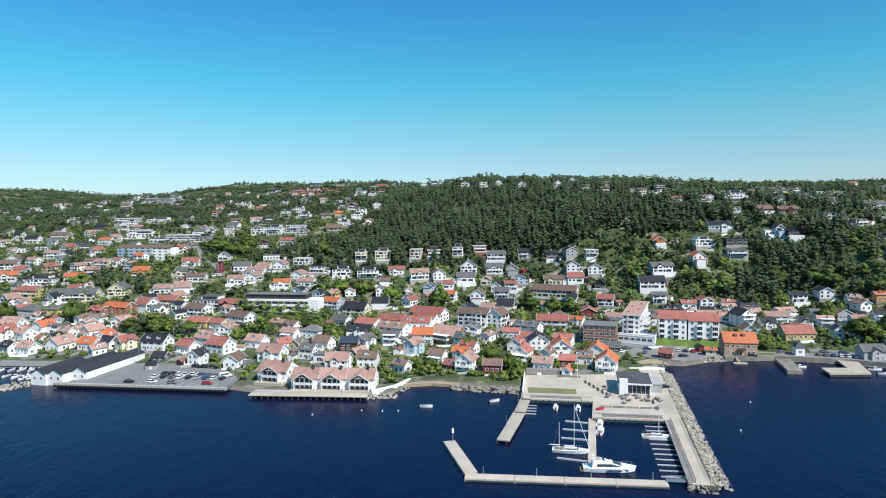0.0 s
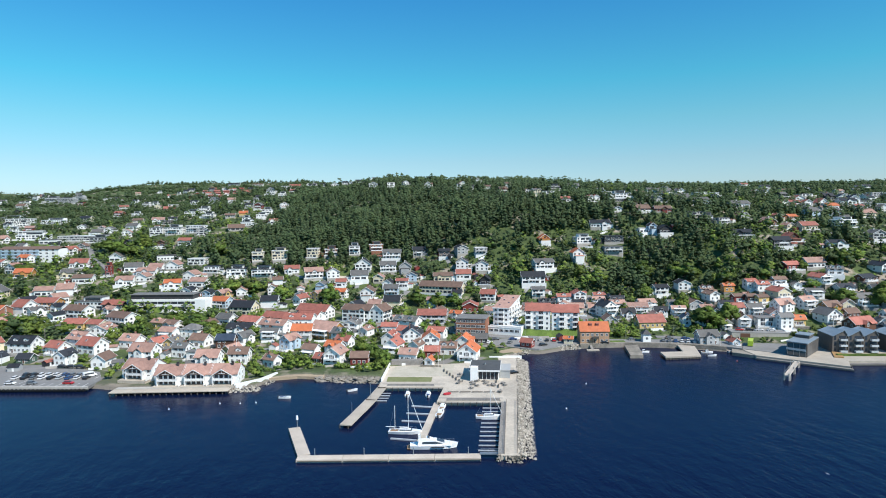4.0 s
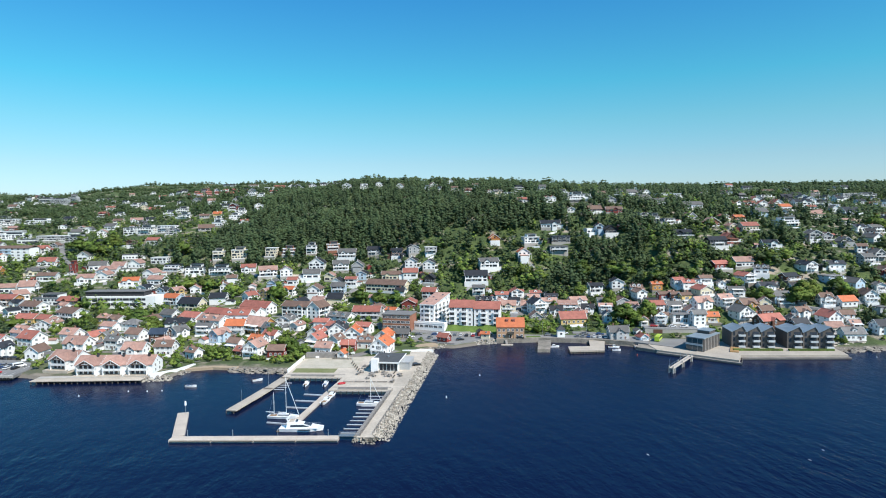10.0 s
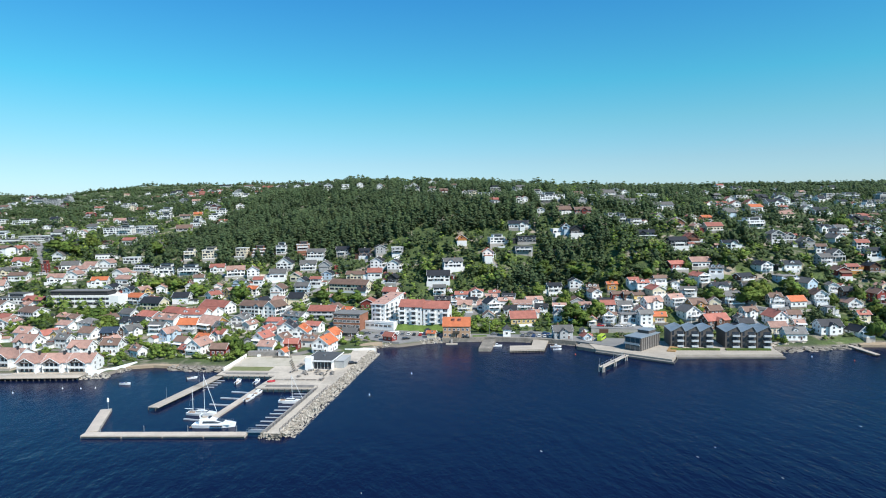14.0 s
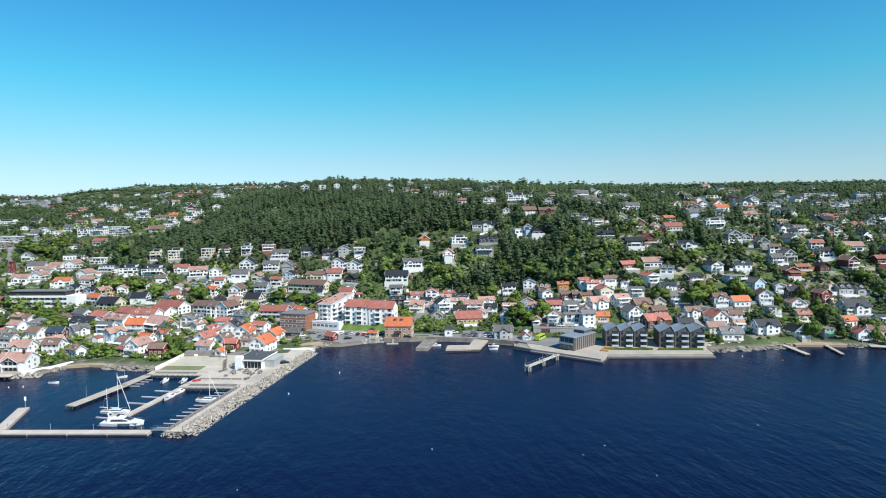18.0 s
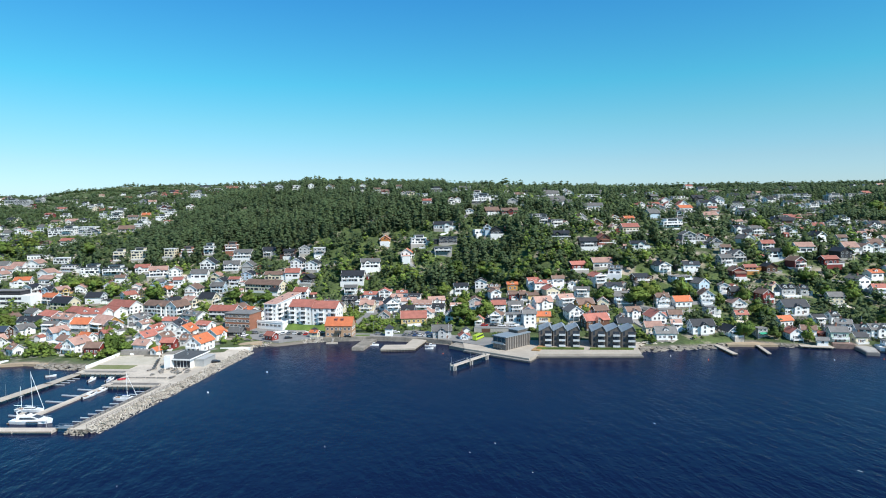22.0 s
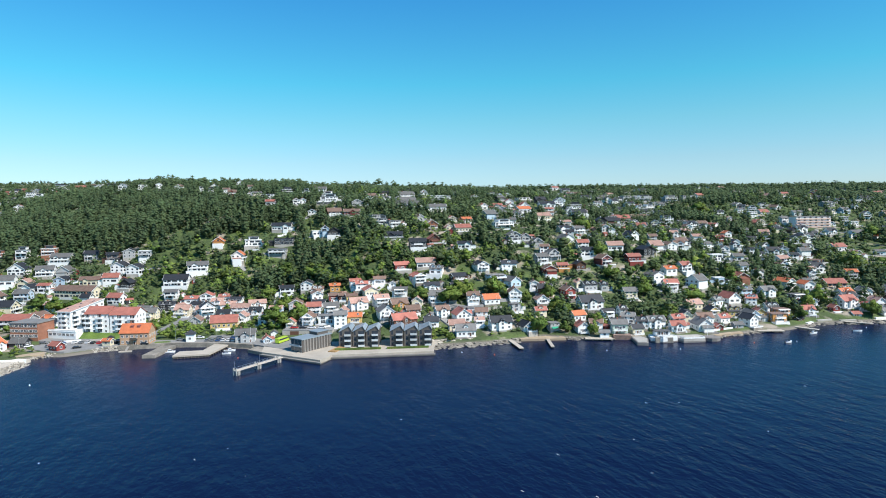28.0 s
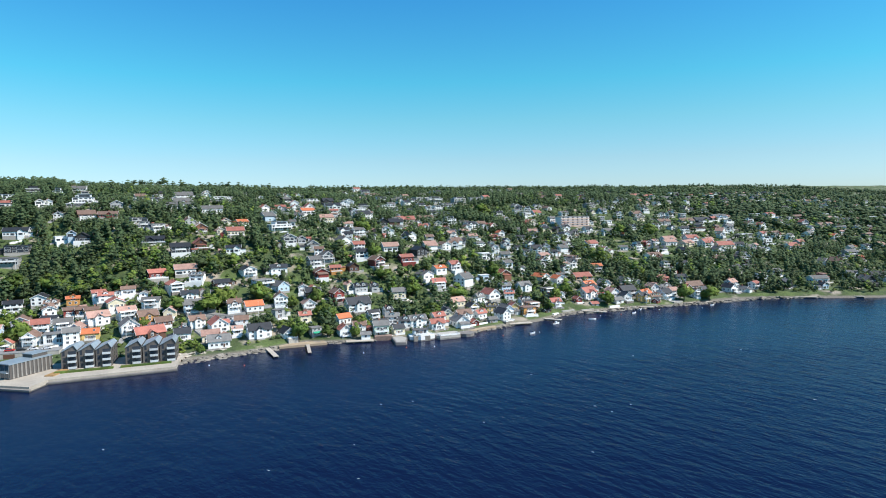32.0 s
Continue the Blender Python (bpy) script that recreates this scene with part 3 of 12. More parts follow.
def house_balcony(ob, span, at, face, z, rng, cover=0.0):
    """A deck on posts with its railing; cover: height of a lean-to roof over it."""
    bw, dp, m = span / 2 * rng.uniform(0.55, 0.95), rng.uniform(1.5, 2.4), pose(0, 0, 0, 0, 0, face)
    y0 = -at - dp
    bal = part("balcony", Shape().box(-bw, bw, y0, -at, z - 0.22, z).mesh("balcony", WHITE_PAINT), ob, m)
    part("railing", railing_shape(-bw, bw, y0, -at, z).mesh("railing", WHITE_PAINT), bal)
    top = z + cover if cover else z - 0.15
    leg = POSTS.setdefault(round(top + 2.5, 1), Shape().box(-0.08, 0.08, 0, 0.16, 0, top + 2.5).mesh("post", WHITE_PAINT))
    for px in (-bw + 0.1, bw - 0.1):
        part("post", leg, bal, pose(px, y0 + 0.02, -2.5))
    if cover:
        part("balcony_roof", Shape().slab((-bw - 0.3, y0 - 0.3, top), (bw + 0.3, y0 - 0.3, top), (bw + 0.3, -at, top + 0.35), (-bw - 0.3, -at, top + 0.35), 0.14).mesh("balcony_roof", WHITE_PAINT), bal)
    part("window", WIN["p"], ob, m @ pose(0, -at - 0.02, z + 0.03))


def house(x, y, turn=0.0, w=11.0, d=8.5, storeys=2.0, wall="W", roof="t", extra="", pitch=36.0, name="house", z=None):
    """A wooden house with its ridge along local x and its front to local -y. extra: d dormer, D two dormers, v balcony, f flat roof,
    h hipped, x a cross gable, n no chimney, s small windows."""
    rng = random.Random(int(x * 7 + y * 13))
    near = shore(x) + 75 > y
    st = 2.5   # height of a storey
    if name == "house":
        st, k = (2.25, 0.9) if x > 150 else (2.4, 0.95)
        w, d = w * k, d * k
    if not extra and name == "house":
        extra = rng.choice(("v", "d", "x", "v", "xv", "D", "wv", "wv", "wd", "xd"))
    if not near and name == "house":
        pitch, storeys = 27.0, min(storeys, 1.8 if w < 16 else storeys)
    c, s_ = math.cos(radians(turn)), math.sin(radians(turn))
    spots = [(x + c * a - s_ * b, y + s_ * a + c * b) for a in (-w / 2, w / 2) for b in (-d / 2, d / 2)]
    zs = [float(height(*p)) for p in spots]
    base = (0.5 * min(zs) + 0.5 * max(zs) - 0.3) if z is None else z
    FOOT.append((x, y, 0.5 * max(w, d) + 1.0, base))
    flat = "f" in extra
    eave = 0.4 + st * storeys
    style = "flat-roofed modern house" if flat else "wooden house" if wall not in "nG" else "house"
    ob = empty(name, pose(x, y, base, 0, 0, turn), f"{WALL_WORD[wall]} {style} with a {ROOF_WORD[roof]} roof" + (" and a balcony" if "v" in extra else " and dormers" if "d" in extra or "D" in extra else ""),
               name.split("_")[-1] if name != "house" else "house", "houses of the town" if name == "house" else "")
    hw, hd, deep = w / 2, d / 2, -3.0
    rise = hd * math.tan(radians(pitch))
    q = Shape()
    if flat:
        q.box(-hw, hw, -hd, hd, 0, eave)
    else:
        q.add([(-hw, -hd, 0), (hw, -hd, 0), (hw, hd, 0), (-hw, hd, 0), (-hw, -hd, eave), (hw, -hd, eave), (hw, hd, eave), (-hw, hd, eave)]
              + ([(-hw, 0, eave + rise), (hw, 0, eave + rise)] if "h" not in extra else []),
              [(0, 3, 2, 1), (0, 1, 5, 4), (2, 3, 7, 6)] + ([(1, 2, 6, 9, 5), (3, 0, 4, 8, 7)] if "h" not in extra else [(1, 2, 6, 5), (3, 0, 4, 7)]))
    if "x" in extra and not flat:
        # a gabled bay that stands out of the front
        b = min(2.2, hw * 0.45)
        r2 = b * math.tan(radians(pitch))
        q.add([(-b, -hd - 1.3, 0), (b, -hd - 1.3, 0), (b, 0, 0), (-b, 0, 0), (-b, -hd - 1.3, eave), (b, -hd - 1.3, eave), (b, 0, eave), (-b, 0, eave), (0, -hd - 1.3, eave + r2), (0, 0, eave + r2)],
              [(0, 1, 5, 8, 4), (1, 2, 6, 5), (3, 0, 4, 7)])
    part("wall", q.mesh("wall", WALL[wall]), ob)
    plinth = Shape().box(-hw - 0.04, hw + 0.04, -hd - 0.04, hd + 0.04, deep, 0.25)
    if "x" in extra and not flat:
        plinth.box(-b - 0.04, b + 0.04, -hd - 1.34, -hd, deep, 0.25)
    part("foundation", plinth.mesh("foundation", rng.choice((CONCRETE, ROCK, GREY_WOOD)) if wall != "W" or rng.random() < 0.75 else WHITE_PAINT), ob)
    r = Shape()
    o, e = 0.55, 0.5
    th = 0.22
    if flat:
        r.box(-hw - 0.35, hw + 0.35, -hd - 0.35, hd + 0.35, eave + 0.01, eave + 0.32)
        r.box(-hw - 0.2, hw + 0.2, -hd - 0.2, hd + 0.2, eave + 0.32, eave + 0.36)
    elif "h" in extra:
        t = max(0.5, hw - hd)
        top = eave + hd * 0.62
        lo = eave - 0.1
        p = [(-hw - o, -hd - o, lo), (hw + o, -hd - o, lo), (hw + o, hd + o, lo), (-hw - o, hd + o, lo), (-t, 0, top), (t, 0, top)]
        r.add(p, [(0, 1, 5, 4), (1, 2, 5), (2, 3, 4, 5), (3, 0, 4)]).add([(a, b_, lo - 0.15) for a, b_, _ in p[:4]] + p[:4], [(0, 3, 2, 1), (0, 1, 5, 4), (1, 2, 6, 5), (2, 3, 7, 6), (3, 0, 4, 7)])
    else:
        k = math.tan(radians(pitch))
        top, low = eave + rise + th + 0.02, eave - e * k + th + 0.02
        r.slab((-hw - o, -hd - e, low), (hw + o, -hd - e, low), (hw + o, 0, top), (-hw - o, 0, top), th)
        r.slab((-hw - o, 0, top), (hw + o, 0, top), (hw + o, hd + e, low), (-hw - o, hd + e, low), th)
        r.box(-hw - o, hw + o, -0.13, 0.13, top - 0.06, top + 0.09)
        if "x" in extra:
            b = min(2.2, hw * 0.45)
            t2, l2 = eave + b * k + th + 0.03, eave - 0.35 * k + th + 0.03
            r.slab((-b - 0.35, 0, l2), (-b - 0.35, -hd - 1.8, l2), (0, -hd - 1.8, t2), (0, 0, t2), th)
            r.slab((0, 0, t2), (0, -hd - 1.8, t2), (b + 0.35, -hd - 1.8, l2), (b + 0.35, 0, l2), th)
    part("roof", r.mesh("roof", ROOF[roof]), ob)
    if not flat and "h" not in extra:
        k = math.tan(radians(pitch))
        for sx in (-1, 1):
            if not near and ((abs(turn) > 45 and sx > 0) or (abs(turn) <= 45 and (x > 240 if sx > 0 else x < 40))):
                continue
            g = Shape()
            xo = sx * (hw + o + 0.03)
            for sy in (-1, 1):
                a, b_ = (xo, sy * (hd + e), eave - e * k + 0.28), (xo, 0, eave + rise + 0.30)
                g.add([(xo - 0.03, a[1], a[2] - 0.3), (xo + 0.03, a[1], a[2] - 0.3), (xo + 0.03, 0, b_[2] - 0.3), (xo - 0.03, 0, b_[2] - 0.3),
                       (xo - 0.03, a[1], a[2]), (xo + 0.03, a[1], a[2]), (xo + 0.03, 0, b_[2]), (xo - 0.03, 0, b_[2])],
                      ((0, 3, 2, 1), (4, 5, 6, 7), (0, 1, 5, 4), (1, 2, 6, 5), (2, 3, 7, 6), (3, 0, 4, 7)))
            part("bargeboard", g.mesh("bargeboard", WHITE_PAINT if wall not in "K" else WALL["K"]), ob)
        if "n" not in extra and rng.random() < 0.75:
            part("chimney", CHIM, ob, pose(rng.uniform(-0.3, 0.3) * w, rng.uniform(0.0, 0.12) * d, eave + rise))
    # windows, storey by storey, on the walls that look towards the fjord
    full = max(1, int(storeys + 0.3))
    sides = []
    for face, span, at in ((0, w, hd), (90, d, hw), (-90, d, hw), (180, w, hd)):
        nx, ny = math.sin(radians(turn + face)), -math.cos(radians(turn + face))
        if ny < -0.6:
            sides.insert(0, (face, span, at, True))
        elif (nx > 0.5 and x < 240) or (nx < -0.5 and x > 40):
            sides.append((face, span, at, False))
    for lvl in range(full):
        zz = 0.4 + st * lvl + 0.75
        for face, span, at, main in sides:
            kind = "s" if "s" in extra or not main else rng.choice("ppb") if flat else rng.choice("ssssl") if near else rng.choice("lls")
            facade(ob, kind, span - 1.0, zz if kind != "p" else zz - 0.45, face, at, rng, (6 if near else 3) if main else (2 if near else 1))
    face0, span0, at0, _ = sides[0]
    if "x" in extra and not flat:
        for lvl in range(full + 1):
            put_window(ob, "s", 0, -hd - 1.3, 0.4 + st * lvl + (0.75 if lvl < full else 0.15), 0)
    if not flat and "h" not in extra and rise > 2.3:
        for face, span, at, main in sides:
            if face in (90, -90):
                put_window(ob, "t" if rise < 3.2 else "s", *((hw, 0) if face == 90 else (-hw, 0)), eave + 0.35, face)
    if near and rng.random() < 0.6:
        part("door", DOOR, ob, pose(rng.uniform(-0.3, 0.3) * w, -hd - 0.02, 0.35))
    if near and not flat and "h" not in extra and roof in "rto" and rng.random() < 0.6:
        sl = rng.uniform(-0.3, 0.3) * w
        part("skylight", SKYLIGHT, ob, pose(sl, -hd * 0.5, eave + rise * 0.5 + 0.27, pitch, 0, 0))
    n_d = 2 if "D" in extra else 1 if "d" in extra else 0
    for i in range(n_d):
        cx = 0 if n_d == 1 else (i - 0.5) * w * 0.45
        b, front, hgt = 1.25, -hd * 0.72, eave + hd * 0.28 * math.tan(radians(pitch))
        g = Shape()
        g.add([(cx - b, front, hgt - 0.2), (cx + b, front, hgt - 0.2), (cx + b, front, hgt + 1.25), (cx, front, hgt + 2.0), (cx - b, front, hgt + 1.25),
               (cx - b, 0.3, hgt - 0.2), (cx + b, 0.3, hgt - 0.2), (cx + b, 0.3, hgt + 1.25), (cx, 0.3, hgt + 2.0), (cx - b, 0.3, hgt + 1.25)],
              [(0, 1, 2, 3, 4), (1, 6, 7, 2), (5, 0, 4, 9)], 0)
        dr = part("dormer", g.mesh("dormer", WALL[wall]), ob)
        g = Shape()
        for sx in (-1, 1):
            g.slab((cx, front - 0.3, hgt + 2.16), (cx + sx * (b + 0.3), front - 0.3, hgt + 1.22), (cx + sx * (b + 0.3), 0.3, hgt + 1.22), (cx, 0.3, hgt + 2.16), 0.14)
        part("dormer_roof", g.mesh("dormer_roof", ROOF[roof]), dr)
        part("window", WIN["t"], dr, pose(cx, front - 0.01, hgt + 0.1))
    if "v" in extra:
        house_balcony(ob, span0, at0 + (1.3 if "x" in extra and face0 == 0 and not flat else 0), face0, 0.4 + st * max(1, full - 1) - 0.05 if full > 1 else 0.4, rng, 2.35 if rng.random() < 0.3 else 0.0)
    if name == "house" and "q" not in extra and rng.random() < (0.72 if x > 290 or not near else 0.35):
        house_terrace(ob, span0, at0, face0, rng, wall)
    if "w" in extra and not flat:
        # a low wing at one end, with a lean-to roof
        sx, ww_, wd = rng.choice((-1, 1)), rng.uniform(2.4, 4.0), d * rng.uniform(0.55, 0.8)
        a, b = (hw, hw + ww_) if sx > 0 else (-hw - ww_, -hw)
        wing = part("wing", Shape().box(a, b, -wd / 2, wd / 2, deep, 2.6).mesh("wing", WALL[wall]), ob)
        hi, lo_ = (3.7, 2.6) if sx > 0 else (2.6, 3.7)
        part("wing_roof", Shape().slab((a - (0.4 if sx < 0 else 0), -wd / 2 - 0.4, hi), (b + (0.4 if sx > 0 else 0), -wd / 2 - 0.4, lo_), (b + (0.4 if sx > 0 else 0), wd / 2 + 0.4, lo_), (a - (0.4 if sx < 0 else 0), wd / 2 + 0.4, hi), 0.18).mesh("wing_roof", ROOF[roof]), wing)
        part("window", WIN["s"], wing, pose((a + b) / 2, -wd / 2 - 0.01, 0.9))
    return ob


FAR_MATS = list(WALL.values()) + list(ROOF.values()) + [GLASS, WHITE_PAINT, CONCRETE]
FAR_SLOT = {("w", k): i for i, k in enumerate(WALL)} | {("r", k): len(WALL) + i for i, k in enumerate(ROOF)}
FAR = Shape()


def far_house(x, y, turn=0.0, w=11.0, d=8.5, storeys=2.0, wall="W", roof="t", extra=""):
    """A house high on the hill: walls, roof, window bands, balcony and terrace, joined with its neighbours."""
    rng = random.Random(int(x * 5 + y * 11))
    z = float(height(x, y))
    st, k = (2.25, 0.9) if x > 150 else (2.4, 0.95)
    w, d = w * k, d * k
    FOOT.append((x, y, 0.5 * max(w, d) + 1.0, z))
    gable = "f" not in extra and w < 14 and rng.random() < 0.28
    if gable:
        turn, w, d = turn + 90, d + 1.5, w - 1.0
    m = pose(x, y, z, 0, 0, turn)
    sw, sr, sg = FAR_SLOT["w", wall], FAR_SLOT["r", roof], len(FAR_MATS) - 3
    sp = sg + 1
    hw, hd, eave = w / 2, d / 2, 0.4 + st * storeys
    rise = hd * rng.uniform(0.45, 0.75)
    FAR.box(-hw - 0.05, hw + 0.05, -hd - 0.05, hd + 0.05, -4, 0.2, sg + 2 if rng.random() < 0.8 else sp, m)
    if "f" in extra:
        FAR.box(-hw, hw, -hd, hd, 0, eave, sw, m).box(-hw - 0.3, hw + 0.3, -hd - 0.3, hd + 0.3, eave + 0.01, eave + 0.35, sr if rng.random() < 0.5 else sp, m)
        if rng.random() < 0.5:
            FAR.box(-hw * 0.5, hw * 0.7, -hd * 0.6, hd, eave, eave + 2.6, sw, m).box(-hw * 0.5 - 0.3, hw * 0.7 + 0.3, -hd * 0.6 - 0.4, hd, eave + 2.6, eave + 2.9, sr, m)
            FAR.box(-hw * 0.4, hw * 0.6, -hd * 0.6 - 0.04, -hd * 0.6 + 0.1, eave + 0.5, eave + 2.2, sg, m)
    else:
        FAR.add([m @ Vector(p) for p in ((-hw, -hd, 0), (hw, -hd, 0), (hw, hd, 0), (-hw, hd, 0), (-hw, -hd, eave), (hw, -hd, eave), (hw, hd, eave), (-hw, hd, eave), (-hw, 0, eave + rise), (hw, 0, eave + rise))],
                ((0, 1, 5, 4), (2, 3, 7, 6), (1, 2, 6, 9, 5), (3, 0, 4, 8, 7)), sw)
        k = rise / hd
        for sy in (-1, 1):
            a = [m @ Vector(p) for p in ((-hw - 0.6, sy * (hd + 0.6), eave + 0.25 - 0.6 * k), (hw + 0.6, sy * (hd + 0.6), eave + 0.25 - 0.6 * k), (hw + 0.6, 0, eave + rise + 0.25), (-hw - 0.6, 0, eave + rise + 0.25))]
            FAR.slab(*(a if sy < 0 else a[::-1]), 0.25, sr)
            for sx in (-1, 1):
                e = sx * (hw + 0.63)
                a = [m @ Vector(p) for p in ((e - 0.05, sy * (hd + 0.6), eave + 0.28 - 0.6 * k), (e + 0.05, sy * (hd + 0.6), eave + 0.28 - 0.6 * k), (e + 0.05, 0, eave + rise + 0.3), (e - 0.05, 0, eave + rise + 0.3))]
                FAR.slab(*a, 0.36, sp if wall not in "KB" else sw)
        if rng.random() < 0.6:
            c = rng.uniform(-0.3, 0.3) * w
            FAR.box(c - 0.4, c + 0.4, 0.2, 0.9, eave + rise * 0.6, eave + rise + 1.0, sp if rng.random() < 0.3 else FAR_SLOT["w", "n"], m)
        if not gable and rng.random() < 0.45:
            # a gabled bay
            b, c = rng.uniform(1.6, 2.4), rng.uniform(-0.25, 0.25) * w
            top = eave + b * 0.75
            FAR.add([m @ Vector(p) for p in ((c - b, -hd - 0.9, -4), (c + b, -hd - 0.9, -4), (c + b, -hd - 0.9, eave), (c, -hd - 0.9, top), (c - b, -hd - 0.9, eave), (c - b, 0, -4), (c + b, 0, -4), (c + b, 0, eave), (c, 0, top), (c - b, 0, eave))],
                    ((0, 1, 2, 3, 4), (1, 6, 7, 2), (5, 0, 4, 9)), sw)
            for sx in (-1, 1):
                q = [m @ Vector(p) for p in ((c, -hd - 1.4, top + 0.2), (c + sx * (b + 0.4), -hd - 1.4, eave - 0.1), (c + sx * (b + 0.4), 0, eave - 0.1), (c, 0, top + 0.2))]
                FAR.slab(*(q if sx < 0 else q[::-1]), 0.2, sr)
            for lvl in range(max(1, int(storeys))):
                FAR.box(c - b * 0.6, c + b * 0.6, -hd - 0.95, -hd - 0.8, 0.9 + st * lvl, 2.3 + st * lvl, sg, m)
    for face, span, at in ((0, w, hd), (90, d, hw), (-90, d, hw)):
        fm = m @ pose(0, 0, 0, 0, 0, face)
        front = (face == -90) if gable else (face == 0)
        for lvl in range(max(1, int(storeys))):
            o = -span / 2 + 0.7
            while o < span / 2 - 1.2:
                b = min(rng.choice((1.3, 1.4, 2.4, 3.6)) if front else 1.3, span / 2 - 0.6 - o)
                low = 1.0 if b < 2 or not front else 0.6
                FAR.box(o - 0.12, o + b + 0.12, -at - 0.04, -at + 0.1, low - 0.12 + st * lvl, 2.32 + st * lvl, sp, fm).box(o, o + b, -at - 0.07, -at + 0.1, low + st * lvl, 2.2 + st * lvl, sg, fm)
                o += b + rng.uniform(0.7, 1.6) if front else b + 2.2
        if front:
            if gable:
                FAR.box(-0.8, 0.8, -at - 0.06, -at + 0.1, eave + 0.2, eave + 1.3, sg, fm)
            if storeys >= 2 and rng.random() < 0.7:
                b, c = span / 2 * rng.uniform(0.4, 1.0), 0.4 + st * (int(storeys) - 1)
                dp = rng.uniform(1.4, 2.6)
                FAR.box(-b, b, -at - dp, -at, c - 0.25, c - 0.03, sp, fm).box(-b, b, -at - dp, -at - dp + 0.08, c + 0.1, c + 0.9, sp if rng.random() < 0.75 else sw, fm)
                for px in (-b + 0.1, b - 0.1):
                    FAR.box(px - 0.1, px + 0.1, -at - dp, -at - dp + 0.2, -4, c + 0.9, sp, fm)
            if rng.random() < 0.6:
                b, dp = span * rng.uniform(0.4, 0.65), rng.uniform(2.5, 4.5)
                FAR.box(-b, b, -at - dp, -at, -5, 0.15, rng.choice((sp, sp + 1, sw)), fm).box(-b, b, -at - dp, -at - dp + 0.1, 0.15, 0.85, sp, fm)
    if rng.random() < 0.4:
        sx = rng.choice((-1, 1))
        a, b = (hw, hw + 3.6) if sx > 0 else (-hw - 3.6, -hw)
        FAR.box(a, b, -hd * 0.7, hd * 0.7, -4, 2.5, sw, m).box(a - 0.2, b + 0.2, -hd * 0.7 - 0.3, hd * 0.7 + 0.3, 2.5, 2.75, sr, m)



# ---- harbour works: pier, pontoons, mole, promenade ----
HARBOUR_TURN = -12.9


def outline_thing(name, pts, z0, z1, mat, label, category, kind="", top=None):
    s = Shape().prism(pts, z0, z1)
    me = s.mesh(name, mat)
    return tagged(new(name, me), label, category, kind=kind)


def deck_between(a, b, width, z, thick, mat, name, parent, label="", gap=0.0):
    """A straight deck from a to b."""
    a, b = Vector((*a, 0)), Vector((*b, 0))
    d = b - a
    m = pose(a.x, a.y, z, 0, 0, math.degrees(math.atan2(d.y, d.x)))
    return part(name, Shape().box(gap, d.length - gap, -width / 2, width / 2, -thick, 0).mesh(name, mat), parent, m, label)


FLOAT = material("sandy_concrete_pontoon", (0.52, 0.45, 0.38), 0.85, 0.10, 5, bump=0.15, bump_size=0.2, spread=0.06)
DARK_WET = material("dark_wet_concrete", (0.10, 0.095, 0.085), 0.6, 0.2, 3)
pier = empty("floating_pier", pose(0, 0, 0), "L-shaped pale concrete floating pier with lamp posts", "pier", kind="structure")
ends = [Vector((5.2, 171.6)), Vector((60.6, 165.2))]
for k in range(4):
    a, b = ends[0].lerp(ends[1], k / 4), ends[0].lerp(ends[1], (k + 1) / 4)
    deck_between(a, b, 3.5, 0.95, 1.5, FLOAT, "pontoon", pier, gap=0.06)
deck_between((7.1, 173.4), (1.0, 198.2), 3.9, 0.96, 1.5, FLOAT, "pontoon", pier, gap=0.1)
s = Shape()
for k in range(4):
    a = ends[0].lerp(ends[1], (k + 0.02) / 4) + Vector((0.0, -1.9))
    b = ends[0].lerp(ends[1], (k + 0.98) / 4) + Vector((0.0, -1.9))
    s.tube((a.x, a.y, 0.45), (b.x, b.y, 0.45), 0.16)
part("fender_beam", s.mesh("fender_beam", DARK_WOOD), pier)
POST = Shape().tube((0, 0, 0), (0, 0, 1.9), 0.11, 0.09).tube((0, 0, 1.9), (0, 0, 2.25), 0.17, 0.15).mesh("pier_post", STEEL)
for k in (0.09, 0.36, 0.63, 0.93):
    p = ends[0].lerp(ends[1], k) + Vector((0.3, 1.3))
    part("pier_post", POST, pier, pose(p.x, p.y, 0.95))
beacon = empty("harbour_beacon", pose(2.2, 197.2, 0.95), "grey post with a white light at the pier's end", "beacon")
part("pole", Shape().tube((0, 0, 0), (0, 0, 3.0), 0.11).mesh("pole", STEEL), beacon)
part("lantern", Shape().tube((0, 0, 3.0), (0, 0, 4.3), 0.42, 0.34, 8).tube((0, 0, 4.3), (0, 0, 4.6), 0.34, 0.05, 8).mesh("lantern", WHITE_HULL), beacon, label="white lantern housing")

# the plaza and the deck of the mole in one slab
PLAZA = [(30.5, 240.3), (57.0, 235.8), (52.3, 217.4), (77.8, 213.4), (66.4, 163.2), (71.9, 162.2), (95.5, 266.0), (101.0, 284.0), (88.0, 290.0), (58.0, 287.0), (36.0, 276.0), (33.0, 262.0)]
tagged(new("pavement", Shape().prism(PLAZA, -3.0, 1.55).mesh("pavement", PAVING)), "pale stone harbour plaza running out along the mole", "pavement", kind="structure")
tagged(new("lawn", Shape().prism([(33.6, 247.6), (52.6, 244.6), (53.8, 251.5), (34.4, 254.8)], 1.4, 1.62).mesh("lawn", PARK_LAWN)), "small green lawn on the harbour plaza", "lawn", kind="structure")
